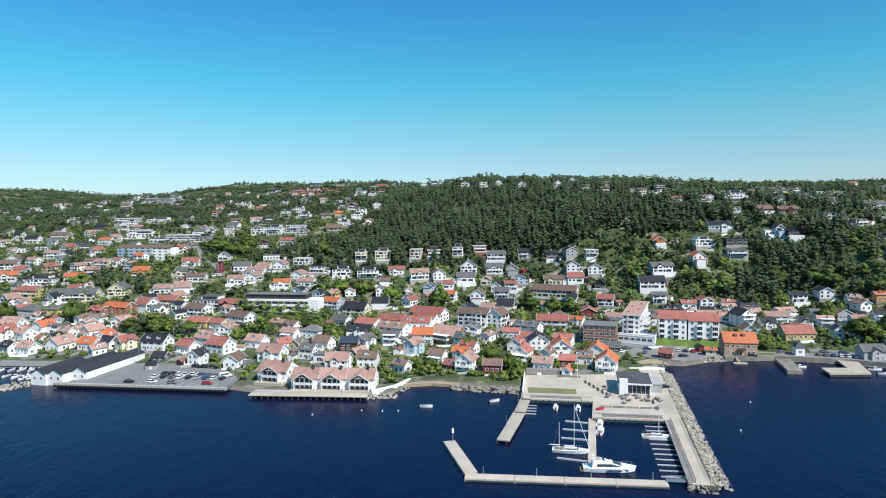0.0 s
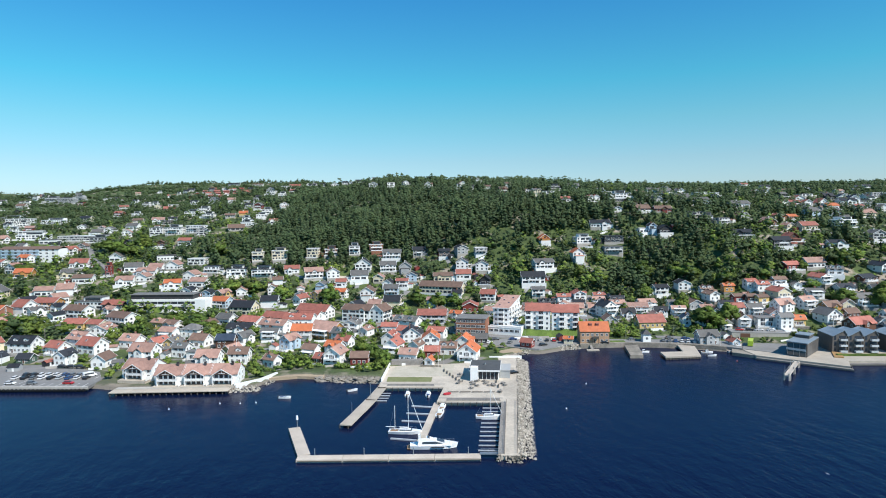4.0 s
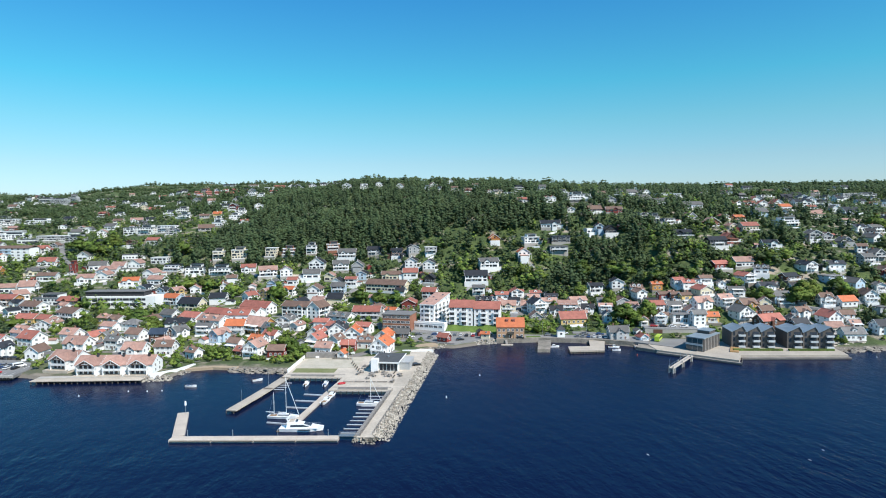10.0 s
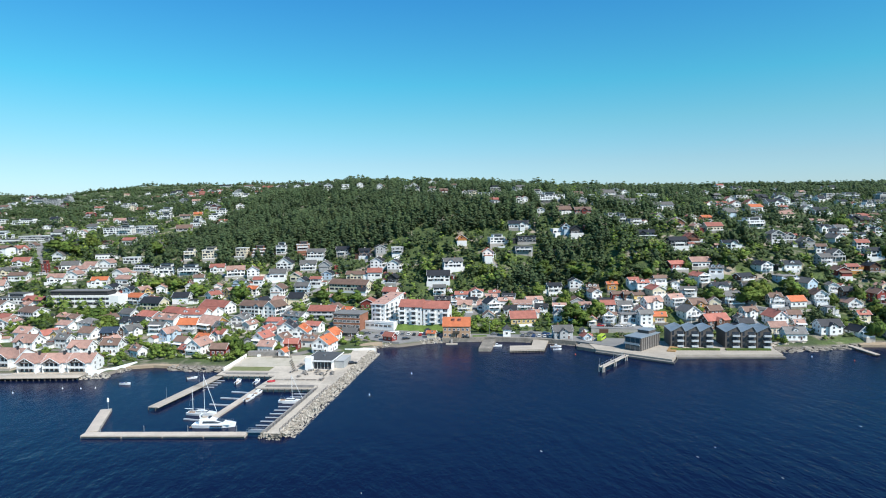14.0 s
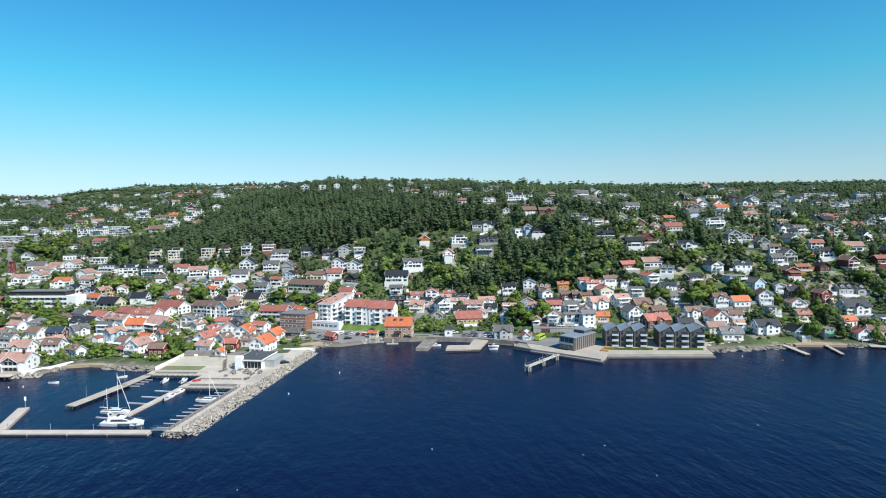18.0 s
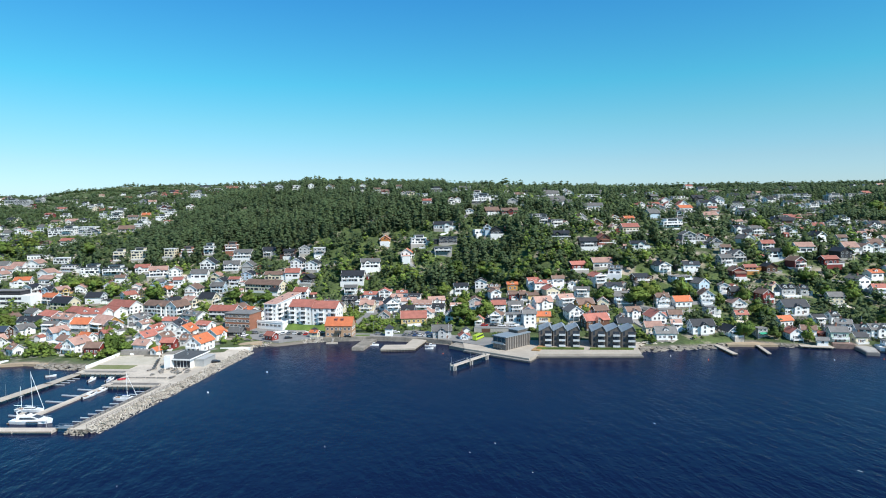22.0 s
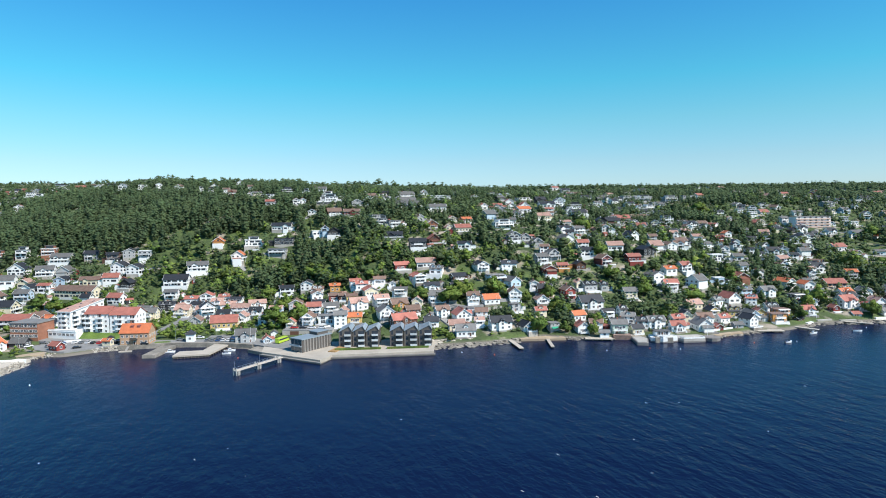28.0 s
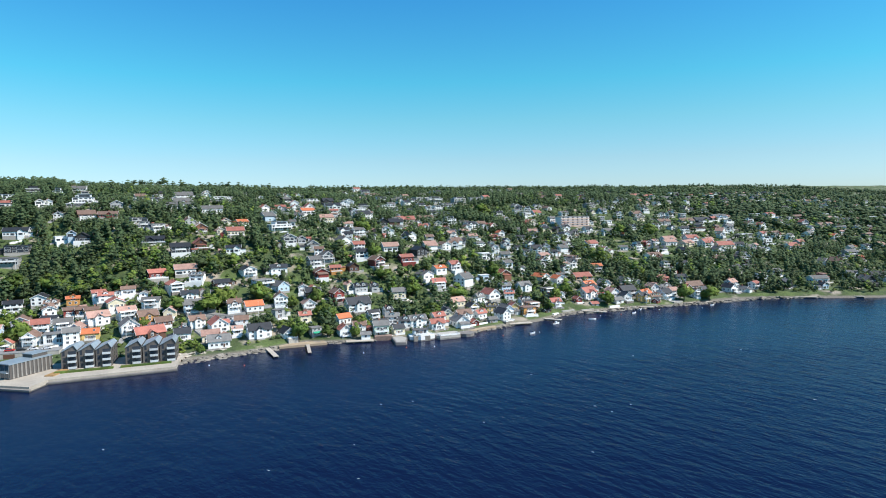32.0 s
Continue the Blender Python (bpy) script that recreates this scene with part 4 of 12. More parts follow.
tagged(new("gravel_court", Shape().prism([(35.0, 256.0), (62.5, 252.0), (66.0, 272.0), (38.0, 272.0)], 1.4, 1.60).mesh("gravel_court", material("pale_gravel", (0.44, 0.40, 0.33), 0.95, 0.12, 5, coords="World", other=(0.36, 0.33, 0.26)))), "sandy gravel court on the harbour plaza", "court", kind="structure")
road_mole = Shape().prism([(79.0, 220.0), (84.6, 218.8), (92.6, 262.0), (87.5, 263.2)], 1.5, 1.58).mesh("mole_road", PAVING)
tagged(new("mole_road", road_mole), "worn paved track on the mole", "road", kind="structure")


def boardwalk(name, a, b, depth, z, label, posts=True):
    """A stepped timber deck along a quay edge: planks side by side, with piles below its front."""
    ob = empty(name, pose(0, 0, 0), label, "boardwalk", kind="structure")
    a, b = Vector((*a, 0)), Vector((*b, 0))
    d = b - a
    m = pose(a.x, a.y, z, 0, 0, math.degrees(math.atan2(d.y, d.x)))
    plank = Shape().box(0, d.length, 0.02, 0.78, -0.14, 0).mesh("plank", GREY_WOOD)
    k = 0
    while k * 0.82 < depth:
        part("plank", plank, ob, m @ pose(0, k * 0.82, 0.16 * (k // 3)))
        k += 1
    if posts:
        pile = Shape().tube((0, 0, -3), (0, 0, 0.3), 0.16).mesh("pile", DARK_WOOD)
        for i in range(int(d.length / 2.4) + 1):
            part("pile", pile, ob, m @ pose(i * 2.4 + 0.2, -0.2, 0))
    return ob


boardwalk("boardwalk", (31.0, 239.3), (57.0, 235.0), 5.5, 1.25, "grey stepped timber boardwalk along the inner basin")
boardwalk("boardwalk", (52.8, 216.4), (77.4, 212.6), 5.0, 1.25, "grey timber boardwalk along the quay edge")
walk_deck = empty("mole_walkway", pose(0, 0, 0), "grey timber walkway along the inner side of the mole", "walkway", kind="structure")
for k in range(10):
    a, b = Vector((66.6, 164.0)).lerp(Vector((77.6, 213.0)), k / 10), Vector((66.6, 164.0)).lerp(Vector((77.6, 213.0)), (k + 1) / 10)
    deck_between(a, b, 1.9, 1.72, 0.3, GREY_WOOD, "walkway_section", walk_deck, gap=0.05)

rail = empty("railing", pose(0, 0, 0), "dark metal railing along the mole walkway", "railing")
for off in (0.9, 5.0):
    g = Shape()
    for z in (0.55, 1.05):
        g.tube((66.7 + off, 164.0, 1.6 + z), (77.7 + off, 213.0, 1.6 + z), 0.05)
    part("rail", g.mesh("rail", DARK_WOOD), rail)
    post = Shape().tube((0, 0, 0), (0, 0, 1.1), 0.06).mesh("post", DARK_WOOD)
    for k in range(20):
        part("post", post, rail, pose(66.7 + off + 11.0 * k / 19, 164.0 + 49.0 * k / 19, 1.55))
finger = empty("timber_jetty", pose(0, 0, 0), "long pale timber jetty on piles", "jetty", kind="structure")
for a, b, w in (((18.5, 197.2), (23.0, 211.0), 4.2), ((23.0, 211.0), (27.2, 224.5), 4.4), ((27.0, 223.5), (31.6, 240.5), 4.0), ((31.4, 239.0), (35.0, 263.0), 3.6)):
    deck_between(a, b, w, 1.35, 0.4, PALE_CONCRETE, "jetty_deck", finger, gap=0.04)
pile = Shape().tube((0, 0, -4), (0, 0, 1.1), 0.2).mesh("pile", DARK_WOOD)
for k in range(12):
    p = Vector((18.0, 197.5)).lerp(Vector((31.0, 240.0)), k / 11)
    for o in (-1.5, 1.5):
        part("pile", pile, finger, pose(p.x + o * 0.96, p.y - o * 0.3, 0))
part("jetty_lamp", Shape().tube((0, 0, 0), (0, 0, 6), 0.07).box(-0.5, 0.5, -0.12, 0.12, 6.0, 6.12).mesh("jetty_lamp", STEEL), finger, pose(27.0, 226.0, 1.35))
part("jetty_mast", Shape().tube((0, 0, 0), (0, 0, 5), 0.06).mesh("jetty_mast", STEEL), finger, pose(20.5, 206.0, 1.35))
tagged(new("wall_jetty", Shape().box(-0.25, 0.25, -14, 13, -1, 2.9, 0, pose(33.7, 262.0, 0, 0, 0, -9)).mesh("wall_jetty", WHITE_PAINT)), "low white harbour wall", "wall", kind="structure")

pontoon = empty("pontoon_walkway", pose(0, 0, 0), "narrow floating walkway with mooring booms", "pontoon", kind="structure")
for k in range(3):
    a, b = Vector((52.7, 219.0)).lerp(Vector((43.4, 180.2)), k / 3), Vector((52.7, 219.0)).lerp(Vector((43.4, 180.2)), (k + 1) / 3)
    deck_between(a, b, 2.5, 0.62, 0.9, FLOAT, "pontoon", pontoon, gap=0.05)
BOOM_MAT = material("pale_grey_boom", (0.45, 0.47, 0.50), 0.5, 0.1, 2)
for a, b in (((33.8, 185.1), (42.7, 181.9)), ((38.2, 201.5), (46.9, 199.1)), ((40.3, 209.5), (48.5, 207.1)), ((42.7, 217.5), (50.9, 214.9))):
    deck_between(a, b, 0.6, 0.42, 0.45, BOOM_MAT, "boom", pontoon)
booms = empty("mooring_booms", pose(0, 0, 0), "row of steel mooring booms along the mole", "boom", kind="structure")
for k in range(11):
    y = 171.0 + 4.0 * k
    x = 60.7 + (y - 171.0) * 0.2085
    deck_between((x, y), (x + 7.2, y - 1.2), 0.42, 0.40, 0.3, BOOM_MAT, "boom", booms)
for k in range(4):
    deck_between((27.6 + 2.8 * k * 0.22, 226.0 + k * 3.2), (33.4 + 2.8 * k * 0.22, 225.0 + k * 3.2), 0.35, 0.45, 0.3, BOOM_MAT, "boom", booms)
gang = empty("gangway", pose(60.6, 166.8, 1.0, 0, 0, -9), "grey metal gangway with rails", "gangway")
part("deck", Shape().box(0, 6.6, -0.9, 0.9, 0, 0.15).mesh("deck", STEEL), gang)
for sy in (-0.9, 0.9):
    r = Shape().tube((0, sy, 1.1), (6.6, sy, 1.1), 0.04)
    for k in range(6):
        r.tube((k * 1.3, sy, 0), (k * 1.3, sy, 1.1), 0.03)
    part("rail", r.mesh("rail", STEEL), gang)


# ---- armour stone of the mole ----
def boulder(seed):
    rng = random.Random(seed)
    bm = bmesh.new()
    bmesh.ops.create_icosphere(bm, subdivisions=1, radius=1.0)
    for v in bm.verts:
        v.co *= rng.uniform(0.72, 1.12)
        v.co.z *= 0.78
    me = bpy.data.meshes.new("stone")
    bm.to_mesh(me)
    bm.free()
    me.materials.append(PALE_ROCK)
    return me


STONES = [boulder(k) for k in range(8)]


def stone_bank(name, a, b, width, top, label, count, size, rng, parts=True):
    """Tumbled boulders from a to b, sloping down to its right hand side by width metres."""
    ob = empty(name, pose(0, 0, 0), label, "breakwater", kind="structure")
    a, b = Vector((*a, 0)), Vector((*b, 0))
    d = (b - a)
    n = Vector((d.y, -d.x, 0)).normalized()
    core = Shape()
    k = 12
    pts = []
    for i in range(k + 1):
        p = a.lerp(b, i / k)
        q = p + n * width
        pts += [(p.x, p.y, top - 0.5), (q.x, q.y, -2.2)]
    core.add(pts, [(2 * i, 2 * i + 1, 2 * i + 3, 2 * i + 2) for i in range(k)])
    part("rubble_core", core.mesh("rubble_core", PALE_ROCK), ob)
    for i in range(count):
        u, v = rng.random(), rng.random() ** 0.85
        p = a.lerp(b, u) + n * width * v
        r = rng.uniform(*size)
        part("stone", STONES[rng.randrange(8)], ob, pose(p.x, p.y, (top - 0.2) * (1 - v) - 0.35 * v, rng.uniform(-40, 40), rng.uniform(-40, 40), rng.uniform(0, 360)) @ Matrix.Diagonal((r, r * rng.uniform(0.7, 1.0), r * 0.85, 1)))
    return ob


def stone_heap(name, a, b, width, top, label, count, size, seed, mat=PALE_ROCK, flat=1.0):
    """The same bank as one joined mass of stone."""
    rng = random.Random(seed)
    a, b = Vector((*a, 0)), Vector((*b, 0))
    n = Vector(((b - a).y, -(b - a).x, 0)).normalized()
    vs, fs = [], []
    data = [([v.co.copy() for v in m.vertices], [tuple(p.vertices) for p in m.polygons]) for m in STONES]
    for _ in range(count):
        u, v = rng.random(), rng.random() ** 0.85
        p = a.lerp(b, u) + n * width * v
        r = rng.uniform(*size)
        m = pose(p.x, p.y, (top - 0.2) * (1 - v) - 0.35 * v, flat * rng.uniform(-40, 40), flat * rng.uniform(-40, 40), rng.uniform(0, 360)) @ Matrix.Diagonal((r, r * rng.uniform(0.7, 1.0), r * 0.85 * flat, 1))
        o = len(vs)
        dv, df = data[rng.randrange(8)]
        vs += [m @ q for q in dv]
        fs += [tuple(o + i for i in q) for q in df]
    tagged(new(name, mesh_of(name, vs, fs, mat)), label, "stones", kind="stuff")


# direction from north to south, so that the right hand side is west: the bank is given from south to north and slopes east
stone_bank("breakwater", (71.6, 163.0), (97.2, 276.0), 5.6, 2.2, "breakwater of pale tumbled armour stone beside the mole", 270, (0.38, 0.66), random.Random(4))
stone_heap("armour_stones", (71.6, 162.5), (98.0, 279.0), 5.8, 2.1, "pale armour stone of the breakwater", 1900, (0.26, 0.50), 6)
stone_heap("armour_stones", (65.2, 164.2), (73.2, 162.0), 2.2, 1.8, "armour stone round the head of the mole", 34, (0.4, 0.8), 7, ROCK)
tagged(new("mole_head", Shape().prism([(65.6, 163.6), (72.2, 161.6), (73.0, 164.4), (66.3, 166.4)], -3.0, 1.5).mesh("mole_head", ROCK)), "old dark masonry head of the mole", "mole", kind="structure")
stone_heap("armour_stones", (98.0, 277.0), (90.0, 291.0), 3.0, 1.8, "pale armour stone at the root of the mole", 60, (0.5, 0.9), 8)
stone_heap("shore_stones", (103.0, 294.5), (137.5, 302.0), 2.4, 2.2, "stone bank below the car park", 190, (0.45, 0.8), 9)
stone_heap("shore_stones", (90.5, 287.5), (106.0, 294.0), 2.5, 1.3, "stones along the small inlet", 60, (0.3, 0.6), 10)
stone_heap("shore_stones", (-200.0, 262.0), (-187.0, 277.0), 5.0, 1.8, "tumbled stone breakwater beside the quay", 120, (0.5, 1.0), 11)
stone_heap("shore_stones", (-34.0, 249.0), (-20.0, 250.0), 3.0, 1.8, "stones at the corner of the garden wall", 60, (0.5, 1.0), 12)
stone_heap("shore_stones", (-20.0, 255.0), (-16.0, 265.0), 2.0, 1.4, "stones beside the small beach", 30, (0.3, 0.8), 13)
stone_heap("shore_stones", (4.0, 262.0), (32.0, 254.0), 4.0, 1.6, "dark rocks along the shore", 110, (0.7, 2.2), 14, ROCK, 0.42)
stone_heap("shore_stones", (301.0, 256.0), (350.0, 260.0), 5.5, 1.1, "flat shore rocks", 130, (0.9, 2.9), 15, ROCK, 0.42)
stone_heap("shore_stones", (303.0, 264.5), (345.0, 266.0), 5.5, 2.5, "weathered bare rock ledge above the water", 90, (1.2, 3.4), 35, PALE_ROCK, 0.3)
stone_heap("shore_stones", (372.0, 258.5), (404.0, 248.0), 3.4, 1.3, "shore rocks below the gardens", 90, (0.8, 2.2), 16, ROCK, 0.42)
stone_heap("shore_stones", (456.0, 236.5), (548.0, 250.0), 4.0, 1.3, "shore rocks below the gardens", 150, (0.8, 2.6), 17, ROCK, 0.42)
stone_heap("shore_stones", (548.0, 250.0), (720.0, 215.0), 4.0, 1.3, "shore rocks below the gardens", 260, (0.8, 2.8), 18, ROCK, 0.42)
stone_heap("shore_stones", (720.0, 213.0), (900.0, 121.0), 4.0, 1.3, "shore rocks along the far shore", 200, (0.9, 3.0), 19, ROCK, 0.42)


# ---- boats ----
def hull_mesh(length, beam, free, draft=0.5, mat=WHITE_HULL, stripe=None):
    """A boat's hull, bow to +x, with a deck."""
    s = Shape()
    rings = []
    for i in range(11):
        u = i / 10
        w = beam / 2 * (0.82 + 0.18 * math.sin(math.pi * min(1, u * 1.6))) if u < 0.55 else beam / 2 * max(0.02, math.cos((u - 0.55) / 0.45 * math.pi / 2) ** 0.75)
        sheer = free * (1 + 0.35 * u * u)
        x = (u - 0.5) * length
        rings.append([(x - 0.06 * length * u * 0, -w, sheer), (x - 0.03 * length * u, -w * 0.82, 0.1), (x - 0.07 * length * u, 0, -draft), (x - 0.03 * length * u, w * 0.82, 0.1), (x, w, sheer)])
    v = [p for r in rings for p in r]
    fs = []
    for i in range(10):
        for j in range(4):
            fs.append((5 * i + j, 5 * i + j + 1, 5 * i + j + 6, 5 * i + j + 5))
        fs.append((5 * i + 4, 5 * i, 5 * i + 5, 5 * i + 9))
    fs += [(0, 1, 2, 3, 4), (54, 53, 52, 51, 50)]
    return s.add(v, [tuple(reversed(q)) for q in fs]).mesh("hull", mat)


NAVY = material("navy_canvas", (0.02, 0.05, 0.14), 0.8, 0.1, 2)
TEAK = material("teak_deck", (0.30, 0.19, 0.11), 0.7, 0.15, 2)


def cabin(parent, x0, x1, w, z0, z1, rake=0.5, name="cabin", mat=WHITE_HULL, win=True):
    v = [(x0, -w / 2, z0), (x1, -w / 2 * 0.85, z0), (x1, w / 2 * 0.85, z0), (x0, w / 2, z0), (x0 + rake * 0.3, -w / 2 * 0.85, z1), (x1 - rake, -w / 2 * 0.68, z1), (x1 - rake, w / 2 * 0.68, z1), (x0 + rake * 0.3, w / 2 * 0.85, z1)]
    c = part(name, Shape().add(v, ((0, 3, 2, 1), (4, 5, 6, 7), (0, 1, 5, 4), (1, 2, 6, 5), (2, 3, 7, 6), (3, 0, 4, 7))).mesh(name, mat), parent)
    if win:
        g, ring = Shape(), []
        for u in (0.38, 0.86):
            a, b = w / 2 * (1 - 0.15 * u) + 0.025, w / 2 * (0.85 - 0.17 * u) + 0.025
            ring += [(x0 + 0.4, -a, z0 + u * (z1 - z0)), (x1 - rake * u + 0.03, -b, z0 + u * (z1 - z0)), (x1 - rake * u + 0.03, b, z0 + u * (z1 - z0)), (x0 + 0.4, a, z0 + u * (z1 - z0))]
        g.add(ring, ((0, 1, 5, 4), (1, 2, 6, 5), (2, 3, 7, 6), (3, 0, 4, 7)))
        part("cabin_window", g.mesh("cabin_window", GLASS), c)
    return c


def sailboat(x, y, turn, length, masts, label):
    ob = empty("sailboat", pose(x, y, 0, 0, 0, turn), label, "sailboat", "boats in the harbour")
    part("hull", hull_mesh(length, length * 0.3, 1.0), ob)
    cabin(ob, -length * 0.2, length * 0.22, length * 0.19, 1.0, 1.65, 0.8)
    part("cockpit_deck", Shape().box(-length * 0.44, -length * 0.22, -length * 0.09, length * 0.09, 0.9, 1.12).mesh("cockpit_deck", TEAK), ob)
    for mx, mh in masts:
        mast = part("mast", Shape().tube((0, 0, 1.0), (0, 0, mh), 0.10, 0.07).tube((0, -1.0, mh * 0.6), (0, 1.0, mh * 0.6), 0.04).mesh("mast", WHITE_PAINT), ob, pose(mx, 0, 0))
        part("boom", Shape().tube((0, 0, 2.1), (-length * 0.28, 0, 2.2), 0.16, 0.1).mesh("boom", NAVY if masts[0][1] < 12 else WHITE_PAINT), mast)
    mx, mh = masts[0]
    part("forestay", Shape().tube((mx, 0, mh * 0.95), (length * 0.5, 0, 1.4), 0.09).mesh("forestay", WHITE_PAINT), ob, label="rolled white headsail on its stay")
    part("backstay", Shape().tube((masts[-1][0], 0, masts[-1][1]), (-length * 0.48, 0, 1.2), 0.025).mesh("backstay", STEEL), ob)
    r = Shape()
    for sy in (-1, 1):
        r.tube((-length * 0.45, sy * length * 0.12, 1.75), (length * 0.3, sy * length * 0.12, 1.85), 0.025)
        for k in range(6):
            px = -length * 0.45 + k * length * 0.15
            r.tube((px, sy * length * 0.12, 1.0), (px, sy * length * 0.12, 1.8), 0.02)
    part("guard_rail", r.mesh("guard_rail", STEEL), ob)
    return ob


def motorboat(x, y, turn, length, label, big=False, canvas=False):
    ob = empty("motor_yacht" if big else "motorboat", pose(x, y, 0, 0, 0, turn), label, "motor yacht" if big else "motorboat", "boats in the harbour")
    free = 1.3 if big else 0.75
    part("hull", hull_mesh(length, length * (0.28 if big else 0.34), free), ob)
    if big:
        def moulding(name, profile, parent, low, high, mat=WHITE_HULL):
            """A moulded body from its side view; half-widths low and high at its lowest and highest point."""
            z0, z1 = min(p[1] for p in profile), max(p[1] for p in profile)
            half = [low + (high - low) * (p[1] - z0) / (z1 - z0) for p in profile]
            k = len(profile)
            v = [(p[0], -h, p[1]) for p, h in zip(profile, half)] + [(p[0], h, p[1]) for p, h in zip(profile, half)]
            return part(name, Shape().add(v, [tuple(range(k)), tuple(range(2 * k - 1, k - 1, -1))] + [(i, k + i, k + (i + 1) % k, (i + 1) % k) for i in range(k)]).mesh(name, mat), parent)

        house_ = moulding("deckhouse", ((-5.2, 1.2), (-4.9, 2.75), (-0.6, 2.9), (0.7, 2.8), (3.6, 1.95), (5.6, 1.55), (5.6, 1.2)), ob, 1.72, 1.25)
        moulding("side_window", ((-3.9, 1.75), (-3.6, 2.45), (0.4, 2.5), (2.9, 1.98), (1.6, 1.75)), house_, 1.60, 1.37, GLASS)
        part("windscreen", Shape().slab((0.9, -1.15, 2.80), (3.3, -1.3, 2.09), (3.3, 1.3, 2.09), (0.9, 1.15, 2.80), 0.05).mesh("windscreen", GLASS), house_)
        fly = moulding("flybridge", ((-4.8, 2.8), (-5.1, 3.15), (-4.6, 3.4), (-1.9, 3.5), (-0.5, 2.9)), ob, 1.30, 1.20)
        part("fly_screen", Shape().slab((-2.0, -1.0, 3.85), (-1.4, -1.15, 3.3), (-1.4, 1.15, 3.3), (-2.0, 1.0, 3.85), 0.04).mesh("fly_screen", GLASS), fly)
        part("seat", Shape().box(-4.2, -2.6, -1.0, 1.0, 3.35, 3.7).mesh("seat", PALE_CONCRETE), fly)
        part("radar_arch", Shape().slab((-4.6, -1.25, 3.3), (-3.9, -1.25, 3.3), (-4.5, -1.05, 4.5), (-5.1, -1.05, 4.5), 0.12).slab((-4.6, 1.25, 3.3), (-3.9, 1.25, 3.3), (-4.5, 1.05, 4.5), (-5.1, 1.05, 4.5), 0.12).box(-5.1, -4.4, -1.1, 1.1, 4.42, 4.56).tube((-4.7, 0, 4.5), (-4.7, 0, 5.6), 0.05, 0.03).mesh("radar_arch", WHITE_HULL), fly)
        part("hull_windows", Shape().box(-1.0, 3.2, -length * 0.137, length * 0.137, 0.72, 1.02).mesh("hull_windows", GLASS), ob)
        part("swim_platform", Shape().box(-length * 0.5 - 0.9, -length * 0.5 + 0.2, -1.6, 1.6, 0.25, 0.4).mesh("swim_platform", TEAK), ob)
        r = Shape()
        for sy in (-1, 1):
            r.tube((0.5, sy * 1.75, free + 0.8), (length * 0.42, sy * 0.7, free + 1.25), 0.03)
            for k in range(5):
                u = k / 4
                r.tube((0.5 + u * (length * 0.42 - 0.5), sy * (1.75 - 1.05 * u), free + 0.1), (0.5 + u * (length * 0.42 - 0.5), sy * (1.75 - 1.05 * u), free + 0.8 + 0.45 * u), 0.025)
        part("bow_rail", r.mesh("bow_rail", STEEL), ob)
    else:
        if length > 5.5:
            cabin(ob, -length * 0.12, length * 0.26, length * 0.24, free, free + 0.95, 0.9)
        part("windscreen", Shape().slab((length * 0.02, -length * 0.11, free + 0.75), (length * 0.02, length * 0.11, free + 0.75), (length * 0.14, length * 0.11, free), (length * 0.14, -length * 0.11, free), 0.04).mesh("windscreen", GLASS), ob)
        part("outboard_motor", Shape().box(-length * 0.5 - 0.45, -length * 0.5 - 0.02, -0.22, 0.22, 0.15, 1.05).mesh("outboard_motor", RUBBER), ob)
        part("cockpit", Shape().box(-length * 0.42, -length * 0.12, -length * 0.11, length * 0.11, free - 0.05, free + 0.06).mesh("cockpit", NAVY if canvas else TEAK), ob)
    return ob


sailboat(39.0, 189.6, -12, 11.5, ((1.0, 15.5), (-3.6, 9.5)), "white two-masted sailing ketch moored at the pontoon")
sailboat(69.6, 200.4, -9, 9.6, ((0.6, 11.0),), "white sailing sloop with a blue boom cover")
motorboat(47.4, 175.8, -6, 15.2, "large white motor yacht moored inside the floating pier", big=True)
motorboat(52.6, 207.0, 72, 7.8, "white cabin cruiser moored at the pontoon")
motorboat(54.2, 213.8, 72, 7.0, "white cabin motorboat moored at the pontoon")
motorboat(41.9, 231.8, 80, 5.8, "small white motorboat at the boardwalk")
motorboat(50.2, 230.6, 80, 6.0, "small white motorboat at the boardwalk", canvas=True)
for x, y, tr, ln, c in ((-217, 298, 80, 6.0, False), (-212, 299, 85, 5.4, True), (-207, 299, 82, 6.4, False), (-202, 298.5, 86, 5.6, True), (-197.5, 298, 80, 6.0, False), (-207, 288, -95, 5.2, True), (-201, 286, -95, 6.2, False), (-196, 283, -90, 5.0, False)):
    motorboat(x, y, tr, ln, "white motorboat in the small boat harbour", canvas=c)
motorboat(-7.4, 235.4, -10, 5.0, "small white motorboat at its buoy", canvas=True)
motorboat(19.4, 241.1, 20, 4.4, "small white open boat at its buoy")
motorboat(33.0, 255.0, 70, 5.0, "small white boat beside the harbour wall")
motorboat(165.5, 285.5, -5, 6.2, "white motorboat between the stone piers")
motorboat(179.0, 280.5, -5, 5.5, "white motorboat moored inside the pier")
motorboat(196.5, 279.5, -10, 6.0, "white motorboat moored beside the pier")
motorboat(195.5, 273.0, -5, 4.6, "small dark-decked boat beside the pier", canvas=True)
motorboat(209.5, 280.0, 30, 5.0, "small white boat by the stone jetty")
motorboat(223.0, 270.0, -40, 5.2, "white motorboat by the quay")
